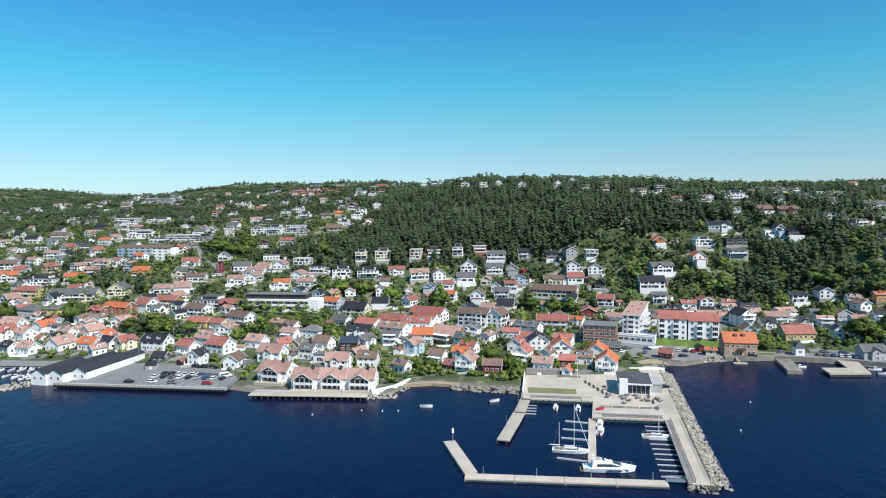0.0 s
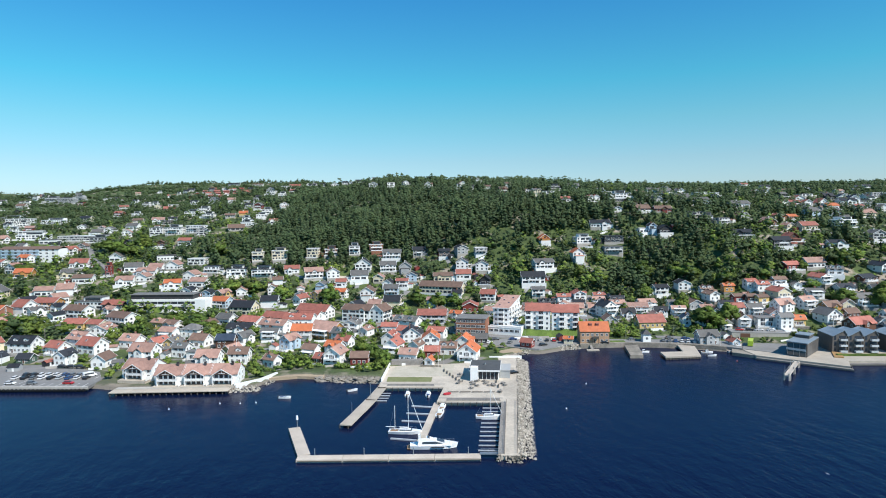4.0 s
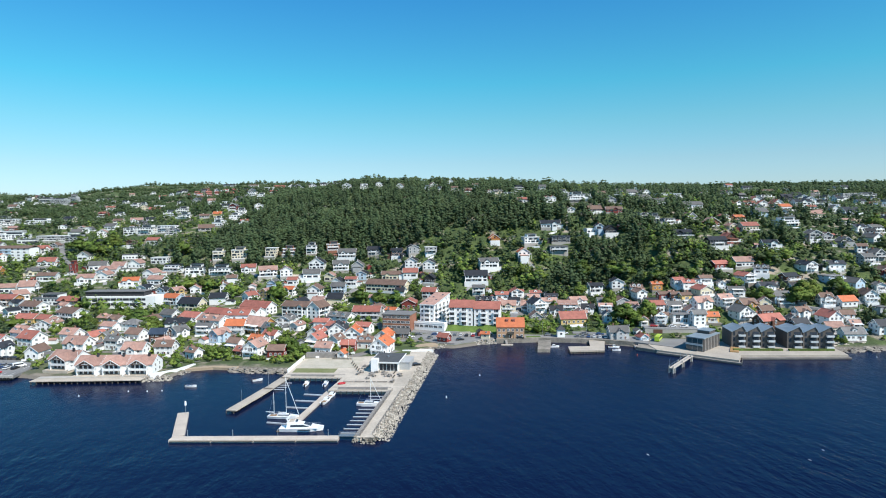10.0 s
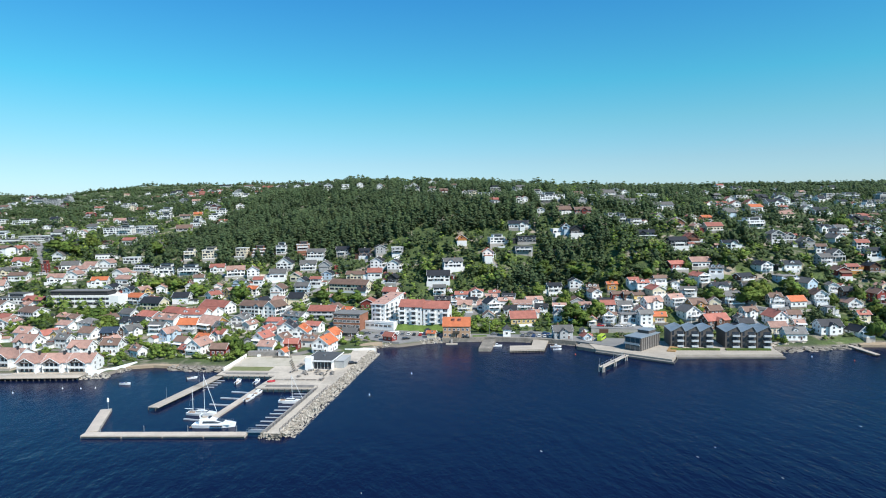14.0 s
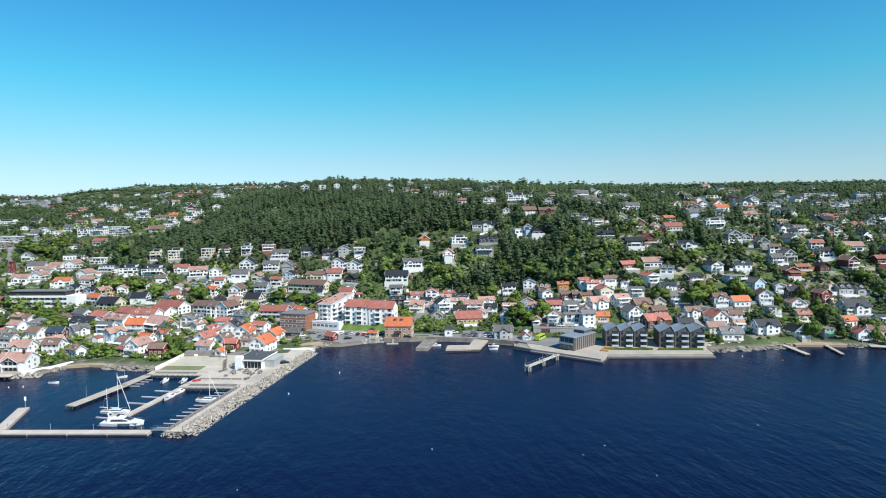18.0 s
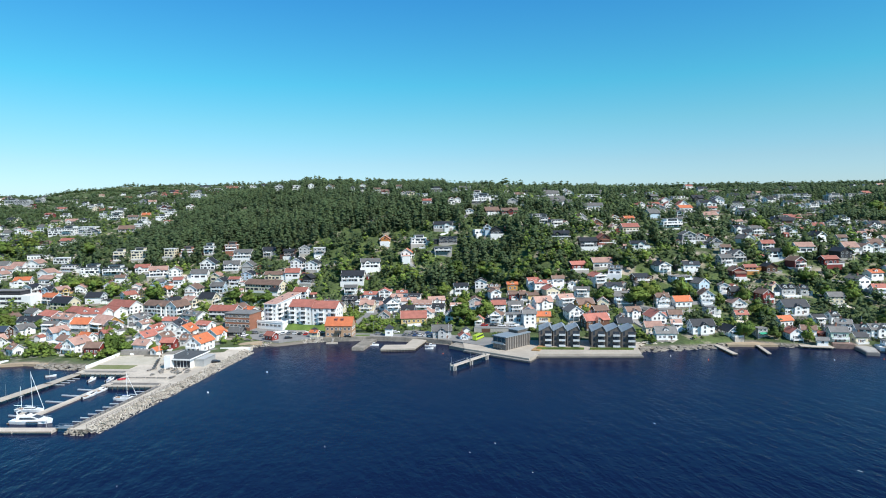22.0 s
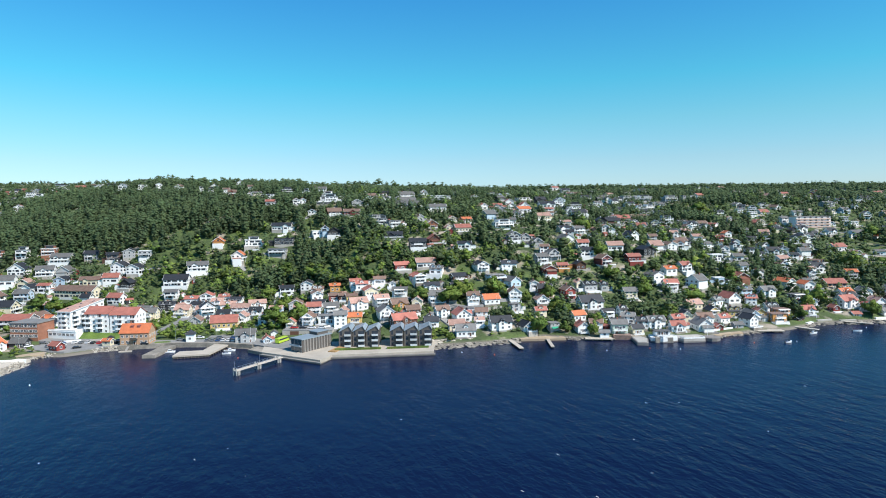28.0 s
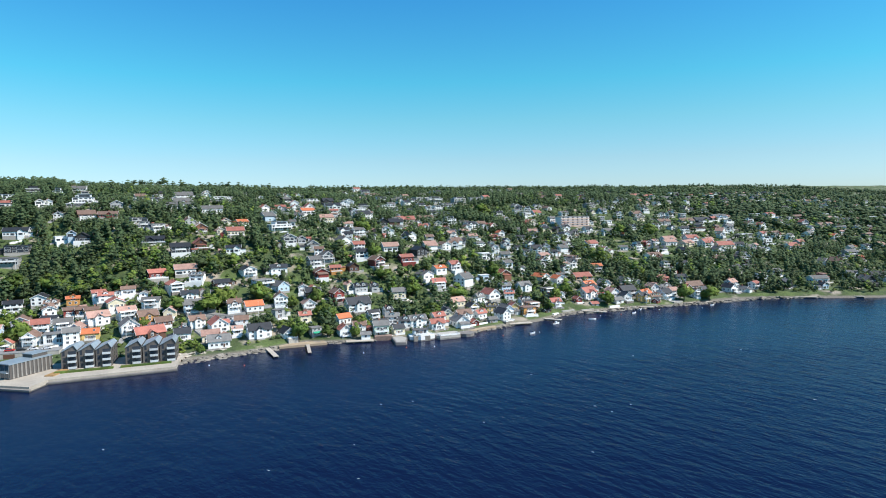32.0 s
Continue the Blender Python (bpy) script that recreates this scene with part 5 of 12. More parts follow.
for x, y, tr, ln in ((487.0, 212.2, 10, 5.0), (517.4, 227.0, 5, 6.0), (546.0, 225.0, -25, 5.0), (600.0, 234.0, 30, 5.4), (655.0, 217.0, 0, 5.0), (585.0, 226.0, 5, 4.6)):
    motorboat(x, y, tr, ln, "small boat moored off the far shore", canvas=ln < 5.1)
for k in range(9):
    motorboat(-196.0 + 3.1 * (k % 5), 284.0 + 3.6 * (k // 5) + 0.8 * (k % 5), 65 + 8 * (k % 3), 5.6 + 0.3 * (k % 4), "white leisure boat in the small-boat harbour", canvas=k % 3 == 0)

dinghy = empty("inflatable_dinghy", pose(57.3, 225.7, 1.56, 0, 0, 25), "red inflatable dinghy lying on the plaza", "dinghy")
RED_RUBBER = material("red_rubber", (0.42, 0.02, 0.03), 0.5, 0.1, 1)
ring = Shape()
for k in range(14):
    a0, a1 = 2 * math.pi * k / 14, 2 * math.pi * (k + 1) / 14
    ring.tube((1.5 * math.cos(a0), 0.75 * math.sin(a0), 0.3), (1.5 * math.cos(a1), 0.75 * math.sin(a1), 0.3), 0.3, 0.3, 8)
part("tube", ring.mesh("tube", RED_RUBBER), dinghy)
part("floor", Shape().box(-1.3, 1.3, -0.6, 0.6, 0.08, 0.16).mesh("floor", RUBBER), dinghy)

# ---- buoys ----
BUOY = {"white": WHITE_HULL, "orange": material("orange_buoy", (0.75, 0.12, 0.03), 0.5, 0.05, 1)}
for x, y, c in ((-50, 228, "white"), (-32, 232, "white"), (-24, 231, "white"), (-18, 231, "white"), (100, 206, "white"), (118, 236, "white"), (30, 246, "orange"),
                (202, 262, "orange"), (328, 231, "orange"), (313.7, 241, "white"), (386, 223, "white"), (409.7, 221.4, "orange"), (423.5, 215.2, "white"), (469.7, 217.2, "orange"), (493, 213, "white"),
                (560, 232, "white"), (575, 228, "orange"), (610, 226, "white"), (640, 214, "white")):
    me = bpy.data.meshes.new("buoy")
    bm = bmesh.new()
    bmesh.ops.create_uvsphere(bm, u_segments=10, v_segments=7, radius=0.28)
    bmesh.ops.create_cone(bm, segments=6, radius1=0.08, radius2=0.05, depth=0.4, cap_ends=True, matrix=Matrix.Translation((0, 0, 0.5)))
    bm.to_mesh(me)
    bm.free()
    me.materials.append(BUOY[c])
    b = tagged(new("buoy", me), f"{c} mooring buoy floating on the fjord", "buoy", "mooring buoys")
    b.location = (x, y, 0.1)



# ---- large buildings ----
def block_windows(ob, face, at, span, levels, first, step_z, kind="s", step=2.9, shift=0.0, most=12):
    k = max(1, min(most, int(span / step)))
    for lvl in range(levels):
        for i in range(k):
            o = (i + 0.5) / k * span - span / 2 + shift
            put_window(ob, kind, *((o, -at, first + lvl * step_z) if face == 0 else (at, o, first + lvl * step_z) if face == 90 else (-at, o, first + lvl * step_z)), face)


def balcony(parent, x, y, z, w, deep, face=0, mat=WHITE_PAINT):
    g = Shape().box(-w / 2, w / 2, -deep, 0, 0, 0.16).box(-w / 2, w / 2, -deep, -deep + 0.06, 0.16, 1.05)
    g.box(-w / 2, -w / 2 + 0.06, -deep, 0, 0.16, 1.05).box(w / 2 - 0.06, w / 2, -deep, 0, 0.16, 1.05)
    part("balcony", g.mesh("balcony", mat), parent, pose(x, y, z, 0, 0, face))


def gable_block(name, x, y, z, turn, w, d, eave, rise, wall, roof, label, category, ridge_y=False):
    """A large gabled building; ridge along local x, or along local y."""
    ob = empty(name, pose(x, y, z, 0, 0, turn), label, category)
    hw, hd = w / 2, d / 2
    q = Shape()
    r = Shape()
    if ridge_y:
        q.add([(-hw, -hd, -4), (hw, -hd, -4), (hw, hd, -4), (-hw, hd, -4), (-hw, -hd, eave), (hw, -hd, eave), (hw, hd, eave), (-hw, hd, eave), (0, -hd, eave + rise), (0, hd, eave + rise)],
              [(0, 3, 2, 1), (0, 1, 5, 8, 4), (2, 3, 7, 9, 6), (1, 2, 6, 5), (3, 0, 4, 7)])
        for sx in (-1, 1):
            r.slab((sx * (hw + 0.4), -hd - 0.4, eave - 0.1), (sx * (hw + 0.4), hd + 0.4, eave - 0.1), (0, hd + 0.4, eave + rise + 0.25), (0, -hd - 0.4, eave + rise + 0.25), 0.25)
    else:
        q.add([(-hw, -hd, -4), (hw, -hd, -4), (hw, hd, -4), (-hw, hd, -4), (-hw, -hd, eave), (hw, -hd, eave), (hw, hd, eave), (-hw, hd, eave), (-hw, 0, eave + rise), (hw, 0, eave + rise)],
              [(0, 3, 2, 1), (0, 1, 5, 4), (2, 3, 7, 6), (1, 2, 6, 9, 5), (3, 0, 4, 8, 7)])
        for sy in (-1, 1):
            r.slab((-hw - 0.4, sy * (hd + 0.4), eave - 0.1), (hw + 0.4, sy * (hd + 0.4), eave - 0.1), (hw + 0.4, 0, eave + rise + 0.25), (-hw - 0.4, 0, eave + rise + 0.25), 0.25)
    part("wall", q.mesh("wall", wall), ob)
    part("roof", r.mesh("roof", roof), ob)
    return ob


# five-storey white block, narrow front to the harbour, its roof rising towards the back
wb = empty("apartment_block", pose(96.8, 335.0, 4.0, 0, 0, -28), "five-storey white apartment block with a faded red roof and stepped balconies", "apartment block")
BW, BD, BF, BB = 9.4, 25.0, 13.4, 17.4
part("wall", Shape().add([(0, 0, -4), (BW, 0, -4), (BW, BD, -4), (0, BD, -4), (0, 0, BF), (BW, 0, BF), (BW, BD, BB), (0, BD, BB)],
                         ((0, 3, 2, 1), (0, 1, 5, 4), (1, 2, 6, 5), (2, 3, 7, 6), (3, 0, 4, 7))).mesh("wall", WALL["W"]), wb)
part("roof", Shape().slab((-0.4, -0.5, BF + 0.24), (BW + 0.4, -0.5, BF + 0.24), (BW + 0.4, BD + 0.4, BB + 0.3), (-0.4, BD + 0.4, BB + 0.3), 0.24).mesh("roof", ROOF["t"]), wb)
part("roof_edge", Shape().slab((-0.5, -0.62, BF + 0.34), (BW + 0.5, -0.62, BF + 0.34), (BW + 0.5, -0.48, BF + 0.36), (-0.5, -0.48, BF + 0.36), 0.5).slab((BW + 0.38, -0.6, BF + 0.34), (BW + 0.52, -0.6, BF + 0.34), (BW + 0.52, BD + 0.4, BB + 0.42), (BW + 0.38, BD + 0.4, BB + 0.42), 0.5).mesh("roof_edge", WHITE_PAINT), wb)
for lvl in range(5):
    z = 0.9 + 2.65 * lvl
    for px in (1.6, 7.8):
        put_window(wb, "s", px, 0, z, 0)
    for k in range(4):
        put_window(wb, "p", BW, 3.0 + 6.0 * k, z - 0.3, 90)
    if lvl:
        balcony(wb, 4.7, 0, 2.65 * lvl + 0.2, 3.6, 1.4)
        put_window(wb, "p", 4.7, 0, z - 0.4, 0)
        for k in range(4):
            balcony(wb, BW, 3.0 + 6.0 * k, 2.65 * lvl + 0.2, 4.6, 1.5, 90)
for k in range(5):
    put_window(wb, "s", BW, 5.0 + 4.6 * k, 14.0, 90) if k > 2 else None
an = part("annex", Shape().box(-1.2, 18.0, -5.6, 0.2, -4, 3.3).box(-1.4, 18.2, -5.8, 0.2, 3.3, 3.6).box(BW + 0.2, 18.0, 0.2, 6.5, -4, 3.3).mesh("annex", WALL["W"]), wb, label="low white ground-floor annex with a flat roof")
for k in range(6):
    part("window", WIN["l"], an, pose(0.6 + 3.0 * k, -5.62, 0.9))
part("terrace_rail", Shape().box(-1.2, 18.0, -5.6, -5.5, 3.6, 4.4).box(17.9, 18.0, -5.6, 6.5, 3.6, 4.4).mesh("terrace_rail", WHITE_PAINT), an)
for k in range(4):
    part("roof_window", Shape().box(-0.5, 0.5, -0.7, 0.7, -0.1, 0.14).mesh("roof_window", GLASS), wb, pose(2.4 + 4.2 * (k % 2), 5.0 + 5.0 * k, BF + 0.25 + (5.0 + 5.0 * k) * (BB - BF) / BD, 9.1, 0, 0))
FOOT.append((107.0, 343.0, 14, 4))

# white apartments in two stepped sections
for k, (x, y, z, w) in enumerate(((122.0, 330.0, 5.2, 14.0), (136.6, 325.6, 4.6, 15.0))):
    ob = gable_block("apartment_house", x, y, z, -16, w, 11.5, 11.6, 3.4, WALL["W"], ROOF["r"], "four-storey white apartment house with a red tiled roof and balconies", "apartment house")
    for lvl in range(4):
        for i in range(4):
            cx = -w / 2 + w * (i + 0.5) / 4
            put_window(ob, "p" if i % 2 == k else "s", cx, -5.75, 0.9 + 2.8 * lvl, 0)
            if i % 2 == k and lvl:
                balcony(ob, cx, -5.75, 0.3 + 2.8 * lvl, 3.4, 1.5)
    block_windows(ob, 90, w / 2, 10, 4, 1.1, 2.8, "s", 3.2)
    part("chimney", CHIM, ob, pose(-w * 0.25, 1.2, 14.6))

# the grassy bank below the apartments
bank = Shape()
for k in range(12):
    u0, u1 = -8.0 + 2.75 * k, -8.0 + 2.75 * (k + 1)
    t0, t1 = (1.55 + 0.3 * math.sin(0.9 * q) - 0.35 * math.sin(0.37 * q) for q in (k, k + 1))
    m0, m1 = (-1.0 + 0.35 * math.sin(1.7 * q) for q in (k, k + 1))
    bank.add([(u0, -11.0, -2.3), (u1, -11.0, -2.3), (u1, -8.6, m1), (u0, -8.6, m0), (u1, -5.6, t1), (u0, -5.6, t0)], ((0, 1, 2, 3), (3, 2, 4, 5)))
tagged(new("lawn_bank", bank.mesh("lawn_bank", LAWN)), "steep grassy bank below the apartments", "lawn", kind="structure").matrix_basis = pose(121.4, 330.2, 4.9, 0, 0, -16.6)

# ochre customs house with an orange roof
cu = gable_block("harbour_house", 146.0, 305.6, 2.3, -9, 15.2, 10.0, 6.6, 4.2, material("ochre_render", (0.46, 0.29, 0.18), 0.85, 0.12, 3), ROOF["o"], "ochre two-storey harbour house with a bright orange roof", "house")
for lvl in range(2):
    for i in range(6):
        if i not in (2, 3) or lvl == 1:
            put_window(cu, "s", -6.2 + 2.48 * i, -5.0, 0.9 + 3.1 * lvl, 0)
    block_windows(cu, 90, 7.6, 9, 1, 0.9 + 3.1 * lvl, 3, "s", 2.8)
part("portico", Shape().box(-1.9, 1.9, -6.6, -5.0, 3.0, 3.25).tube((-1.6, -6.4, 0), (-1.6, -6.4, 3.0), 0.14).tube((1.6, -6.4, 0), (1.6, -6.4, 3.0), 0.14).box(-1.9, 1.9, -6.6, -6.5, 3.25, 4.1).mesh("portico", DARK_WOOD), cu)
part("door", DOOR, cu, pose(0, -5.03, 0.05))
for px in (-1.8, 1.8):
    part("roof_dormer", Shape().box(-0.7, 0.7, -1.0, 1.6, -0.4, 0.9).slab((-0.9, -1.2, 0.95), (0.9, -1.2, 0.95), (0.9, 1.6, 1.25), (-0.9, 1.6, 1.25), 0.12).mesh("roof_dormer", ROOF["r"]), cu, pose(px, -1.6, 9.2))
part("chimney", CHIM, cu, pose(-3.5, 0.4, 10.9))

# brick block with dark bands
bb = empty("brick_block", pose(84.5, 333.0, 4.2, 0, 0, -20), "three-storey brick office block with dark window bands", "office block")
part("wall", Shape().box(-8.5, 8.5, -6.5, 6.5, -4, 8.6).mesh("wall", WALL["n"]), bb)
part("roof", Shape().box(-8.9, 8.9, -6.9, 6.9, 8.62, 9.1).mesh("roof", ROOF["g"]), bb)
for lvl in range(3):
    for i in range(6):
        put_window(bb, "l", -7.0 + 2.8 * i, -6.5, 0.9 + 2.85 * lvl, 0)

# long office with ribbon windows, blue-white flats, brown-roofed flats
lo = empty("office_building", pose(-110.5, 423.0, 9.0, 0, 0, -9), "long white office building with dark ribbon windows", "office building")
part("wall", Shape().box(-27, 27, -6, 6, -4, 7.2).mesh("wall", WALL["W"]), lo)
part("upper_floor", Shape().box(-25, 18, -4, 6, 7.2, 10.2).mesh("upper_floor", WALL["K"]), lo)
part("roof", Shape().box(-25.6, 18.6, -4.8, 6.4, 10.2, 10.6).mesh("roof", ROOF["g"]), lo)
for z in (0.8, 4.2):
    part("window_band", Shape().box(-26.4, 20.0, -6.06, -5.9, z, z + 1.7).mesh("window_band", GLASS), lo)
for k in range(10):
    part("mullion", Shape().box(-0.12, 0.12, -6.12, -5.95, 0.8, 5.9).mesh("mullion", WHITE_PAINT), lo, pose(-24 + 4.6 * k, 0, 0))
fl = empty("apartment_block", pose(-276.0, 578.5, 32.0, 0, 0, -12), "four-storey pale blue and white flats with a brown roof", "apartment block")
part("wall", Shape().box(-28, 28, -6, 6, -4, 11.4).mesh("wall", WALL["W"]), fl)
part("roof", Shape().slab((-28.6, -6.6, 11.4), (28.6, -6.6, 11.4), (28.6, 0, 13.6), (-28.6, 0, 13.6), 0.3).slab((-28.6, 0, 13.6), (28.6, 0, 13.6), (28.6, 6.6, 11.4), (-28.6, 6.6, 11.4), 0.3).mesh("roof", ROOF["b"]), fl)
for lvl in range(4):
    part("balcony_band", Shape().box(-27, 10, -7.1, -6.0, 0.5 + 2.8 * lvl, 1.5 + 2.8 * lvl).mesh("balcony_band", WALL["b"]), fl)
    for i in range(9):
        put_window(fl, "l", -25 + 6 * i, -6.0, 1.3 + 2.8 * lvl if i > 5 else 1.6 + 2.8 * lvl, 0)

# pale pink flats high on the eastern hillside
pf = empty("apartment_block", pose(776.0, 499.0, 47.5, 0, 0, -8), "four-storey pale pink and white flats with balcony bands", "apartment block")
part("wall", Shape().box(-20, 20, -6, 6, -5, 11.6).mesh("wall", WALL["W"]), pf)
part("roof", Shape().box(-20.6, 20.6, -6.8, 6.6, 11.6, 12.1).mesh("roof", ROOF["g"]), pf)
PINK = material("pale_pink_render", (0.66, 0.47, 0.39), 0.8, 0.06, 4)
for lvl in range(4):
    part("balcony_band", Shape().box(-19.6, 19.6, -7.3, -6.0, 0.1 + 2.85 * lvl, 1.15 + 2.85 * lvl).mesh("balcony_band", PINK), pf)
    for i in range(6):
        put_window(pf, "l", -16.5 + 6.6 * i, -6.0, 1.35 + 2.85 * lvl, 0)
FOOT.append((776.0, 499.0, 20, 47.5))
FOOT.append((772.0, 470.0, 16, 45.0))

# cafe on the plaza
cf = empty("cafe", pose(69.0, 242.5, 1.55, 0, 0, HARBOUR_TURN), "low white harbour cafe with a flat grey roof and glass front", "cafe")
part("wall", Shape().box(0, 12.2, 3.0, 19.0, 0, 4.1).mesh("wall", WALL["W"]), cf)
part("roof", Shape().box(-0.5, 12.8, 1.4, 19.4, 4.1, 4.5).mesh("roof", material("bitumen_roof", (0.085, 0.09, 0.095), 0.85, 0.15, 4)), cf)
part("roof_edge", Shape().box(-0.6, 12.9, 1.3, 1.45, 4.0, 4.62).box(-0.65, -0.5, 1.3, 19.5, 4.0, 4.62).box(12.8, 12.95, 1.3, 19.5, 4.0, 4.62).mesh("roof_edge", WHITE_PAINT), cf)
part("tower", Shape().box(0.2, 3.4, 0.4, 3.4, 0, 6.0).mesh("tower", WHITE_PAINT), cf, label="plain white stair tower")
part("glass_front", Shape().box(3.6, 12.0, 2.9, 3.02, 0.3, 3.4).mesh("glass_front", GLASS), cf)
for k in range(6):
    part("mullion", Shape().box(-0.07, 0.07, -0.1, 0.1, 0, 4.0).mesh("mullion", WHITE_PAINT), cf, pose(3.6 + 1.68 * k, 2.85, 0))
part("annex", Shape().box(12.4, 17.0, 6.0, 17.0, 0, 3.3).box(12.3, 17.2, 5.8, 17.2, 3.3, 3.6).mesh("annex", WALL["G"]), cf, label="lower grey annex")
part("roof_vent", Shape().tube((6.0, 11, 4.5), (6.0, 11, 5.2), 0.45, 0.45, 10).mesh("roof_vent", STEEL), cf)
tagged(new("wall_plaza", Shape().box(-8.0, 8.0, -0.2, 0.2, -1.5, 1.3, 0, pose(92.5, 280.5, 1.2, 0, 0, -5)).mesh("wall_plaza", WHITE_PAINT)), "low white wall behind the cafe", "wall", kind="structure")
tagged(new("wall_garden", Shape().box(-7.5, 7.5, -1.5, 1.5, -2.0, 2.6, 0, pose(44.0, 275.0, 1.4, 0, 0, -6)).mesh("wall_garden", GREY_WOOD)), "grey timber garden wall above the plaza", "wall", kind="structure")

# tables and chairs outside the cafe
tb = empty("cafe_table", pose(70, 238, 1.57), "grey wooden picnic table with two benches", "table", "tables outside the cafe")
part("tabletop", Shape().box(-0.9, 0.9, -0.4, 0.4, 0.68, 0.74).mesh("tabletop", GREY_WOOD), tb)
for sy in (-0.75, 0.75):
    part("bench", Shape().box(-0.9, 0.9, sy - 0.15, sy + 0.15, 0.4, 0.45).mesh("bench", GREY_WOOD), tb)
for sx in (-0.7, 0.7):
    part("leg", Shape().box(sx - 0.05, sx + 0.05, -0.7, 0.7, 0.36, 0.42).box(sx - 0.05, sx + 0.05, -0.3, 0.3, 0, 0.7).mesh("leg", GREY_WOOD), tb)
rt = random.Random(8)
for k in range(22):
    u, v = rt.uniform(0, 15), rt.uniform(-7.0, 1.0) if k < 14 else rt.uniform(-16, -8)
    if k >= 17:
        u, v = rt.uniform(-5.5, -2), rt.uniform(-4, 12)
    p = pose(69.0, 242.5, 1.57, 0, 0, HARBOUR_TURN) @ Vector((u, v, 0))
    copy_thing(tb, pose(p.x, p.y, 1.57, 0, 0, rt.uniform(0, 180)))

# sheds with black roofs on the west quay
wh = empty("quay_warehouse", pose(-176.0, 271.5, 1.6, 0, 0, -13), "long white warehouse with black saw-tooth gabled roofs", "warehouse")
ww = Shape()
for k in range(3):
    x0, x1, y0, y1 = (-10, -2, 0, 24) if k == 0 else (-2, 6, 1, 36) if k == 1 else (6, 14, 6, 44)
    xm = (x0 + x1) / 2
    ww.add([(x0, y0, -4), (x1, y0, -4), (x1, y1, -4), (x0, y1, -4), (x0, y0, 3.6), (x1, y0, 3.6), (x1, y1, 3.6), (x0, y1, 3.6), (xm, y0, 5.9), (xm, y1, 5.9)],
           [(0, 1, 5, 8, 4), (2, 3, 7, 9, 6), (1, 2, 6, 5), (3, 0, 4, 7)])
    rw = Shape().slab((x0 - 0.05, y0 - 0.5, 3.7), (xm, y0 - 0.5, 6.15), (xm, y1 + 0.5, 6.15), (x0 - 0.05, y1 + 0.5, 3.7), 0.2)
    rw.slab((xm, y0 - 0.5, 6.15), (x1 + 0.05, y0 - 0.5, 3.7), (x1 + 0.05, y1 + 0.5, 3.7), (xm, y1 + 0.5, 6.15), 0.2)
    part("roof", rw.mesh("roof", ROOF["k"]), wh)
    for o in (-1.8, 1.8):
        part("window", WIN["s"], wh, pose(xm + o, y0 - 0.01, 1.0))
part("wall", ww.mesh("wall", WALL["W"]), wh)
FOOT.append((-168, 292, 26, 2))

# ---- dark waterside apartments ----
SLATS = material("dark_grey_cladding", (0.115, 0.102, 0.093), 0.8, 0.15, 1.2, stretch=(4, 4, 0.2), spread=0.15)
BLUE_ZINC = material("pale_zinc_roof", (0.27, 0.325, 0.365), 0.42, 0.08, 3, metal=0.15)


def waterside_unit(x, y, turn, w, deep, low, high):
    """A three-storey unit whose roof leans: its ridge lies near the right-hand side."""
    ob = empty("waterside_apartment", pose(x, y, 1.8, 0, 0, turn), "dark grey timber-clad waterside apartment with a pale zinc roof", "apartment", "waterside apartments")
    rx = w * 0.30
    q = Shape().add([(-w / 2, 0, -2), (w / 2, 0, -2), (w / 2, deep, -2), (-w / 2, deep, -2), (-w / 2, 0, low), (w / 2, 0, low + 0.6), (w / 2, deep, low + 0.6), (-w / 2, deep, low), (rx, 0, high), (rx, deep, high - 1.0)],
                    [(0, 1, 5, 8, 4), (2, 3, 7, 9, 6), (1, 2, 6, 5), (3, 0, 4, 7)])
    part("wall", q.mesh("wall", SLATS), ob)
    r = Shape().slab((-w / 2 - 0.1, -0.4, low + 0.1), (rx, -0.4, high + 0.25), (rx, deep + 0.3, high - 0.75), (-w / 2 - 0.1, deep + 0.3, low + 0.1), 0.25)
    r.slab((rx, -0.4, high + 0.25), (w / 2 + 0.1, -0.4, low + 0.75), (w / 2 + 0.1, deep + 0.3, low + 0.75), (rx, deep + 0.3, high - 0.75), 0.25)
    part("roof", r.mesh("roof", BLUE_ZINC), ob)
    for lvl in range(3):
        z = 0.4 + 2.85 * lvl
        # dark sheet on the flat wall, standing for the shade of a recess
        part("loggia", Shape().box(-w * 0.05, w * 0.42, -0.04, 0.3, z + 0.1, z + 2.3).mesh("loggia", GLASS), ob)
        part("window", Shape().box(-0.45, 0.45, -0.05, 0.1, 0, 2.1).mesh("window", GLASS), ob, pose(-w * 0.32, -0.01, z + 0.2))
        balcony(ob, w * 0.2, 0, z, w * 0.5, 1.7, 0, GLASS_RAIL)
        for k in range(3):
            part("window", Shape().box(-0.1, 0.06, -0.55, 0.55, 0, 1.9).mesh("window", GLASS), ob, pose(w / 2, 3.0 + 4.2 * k, z + 0.3))
    return ob


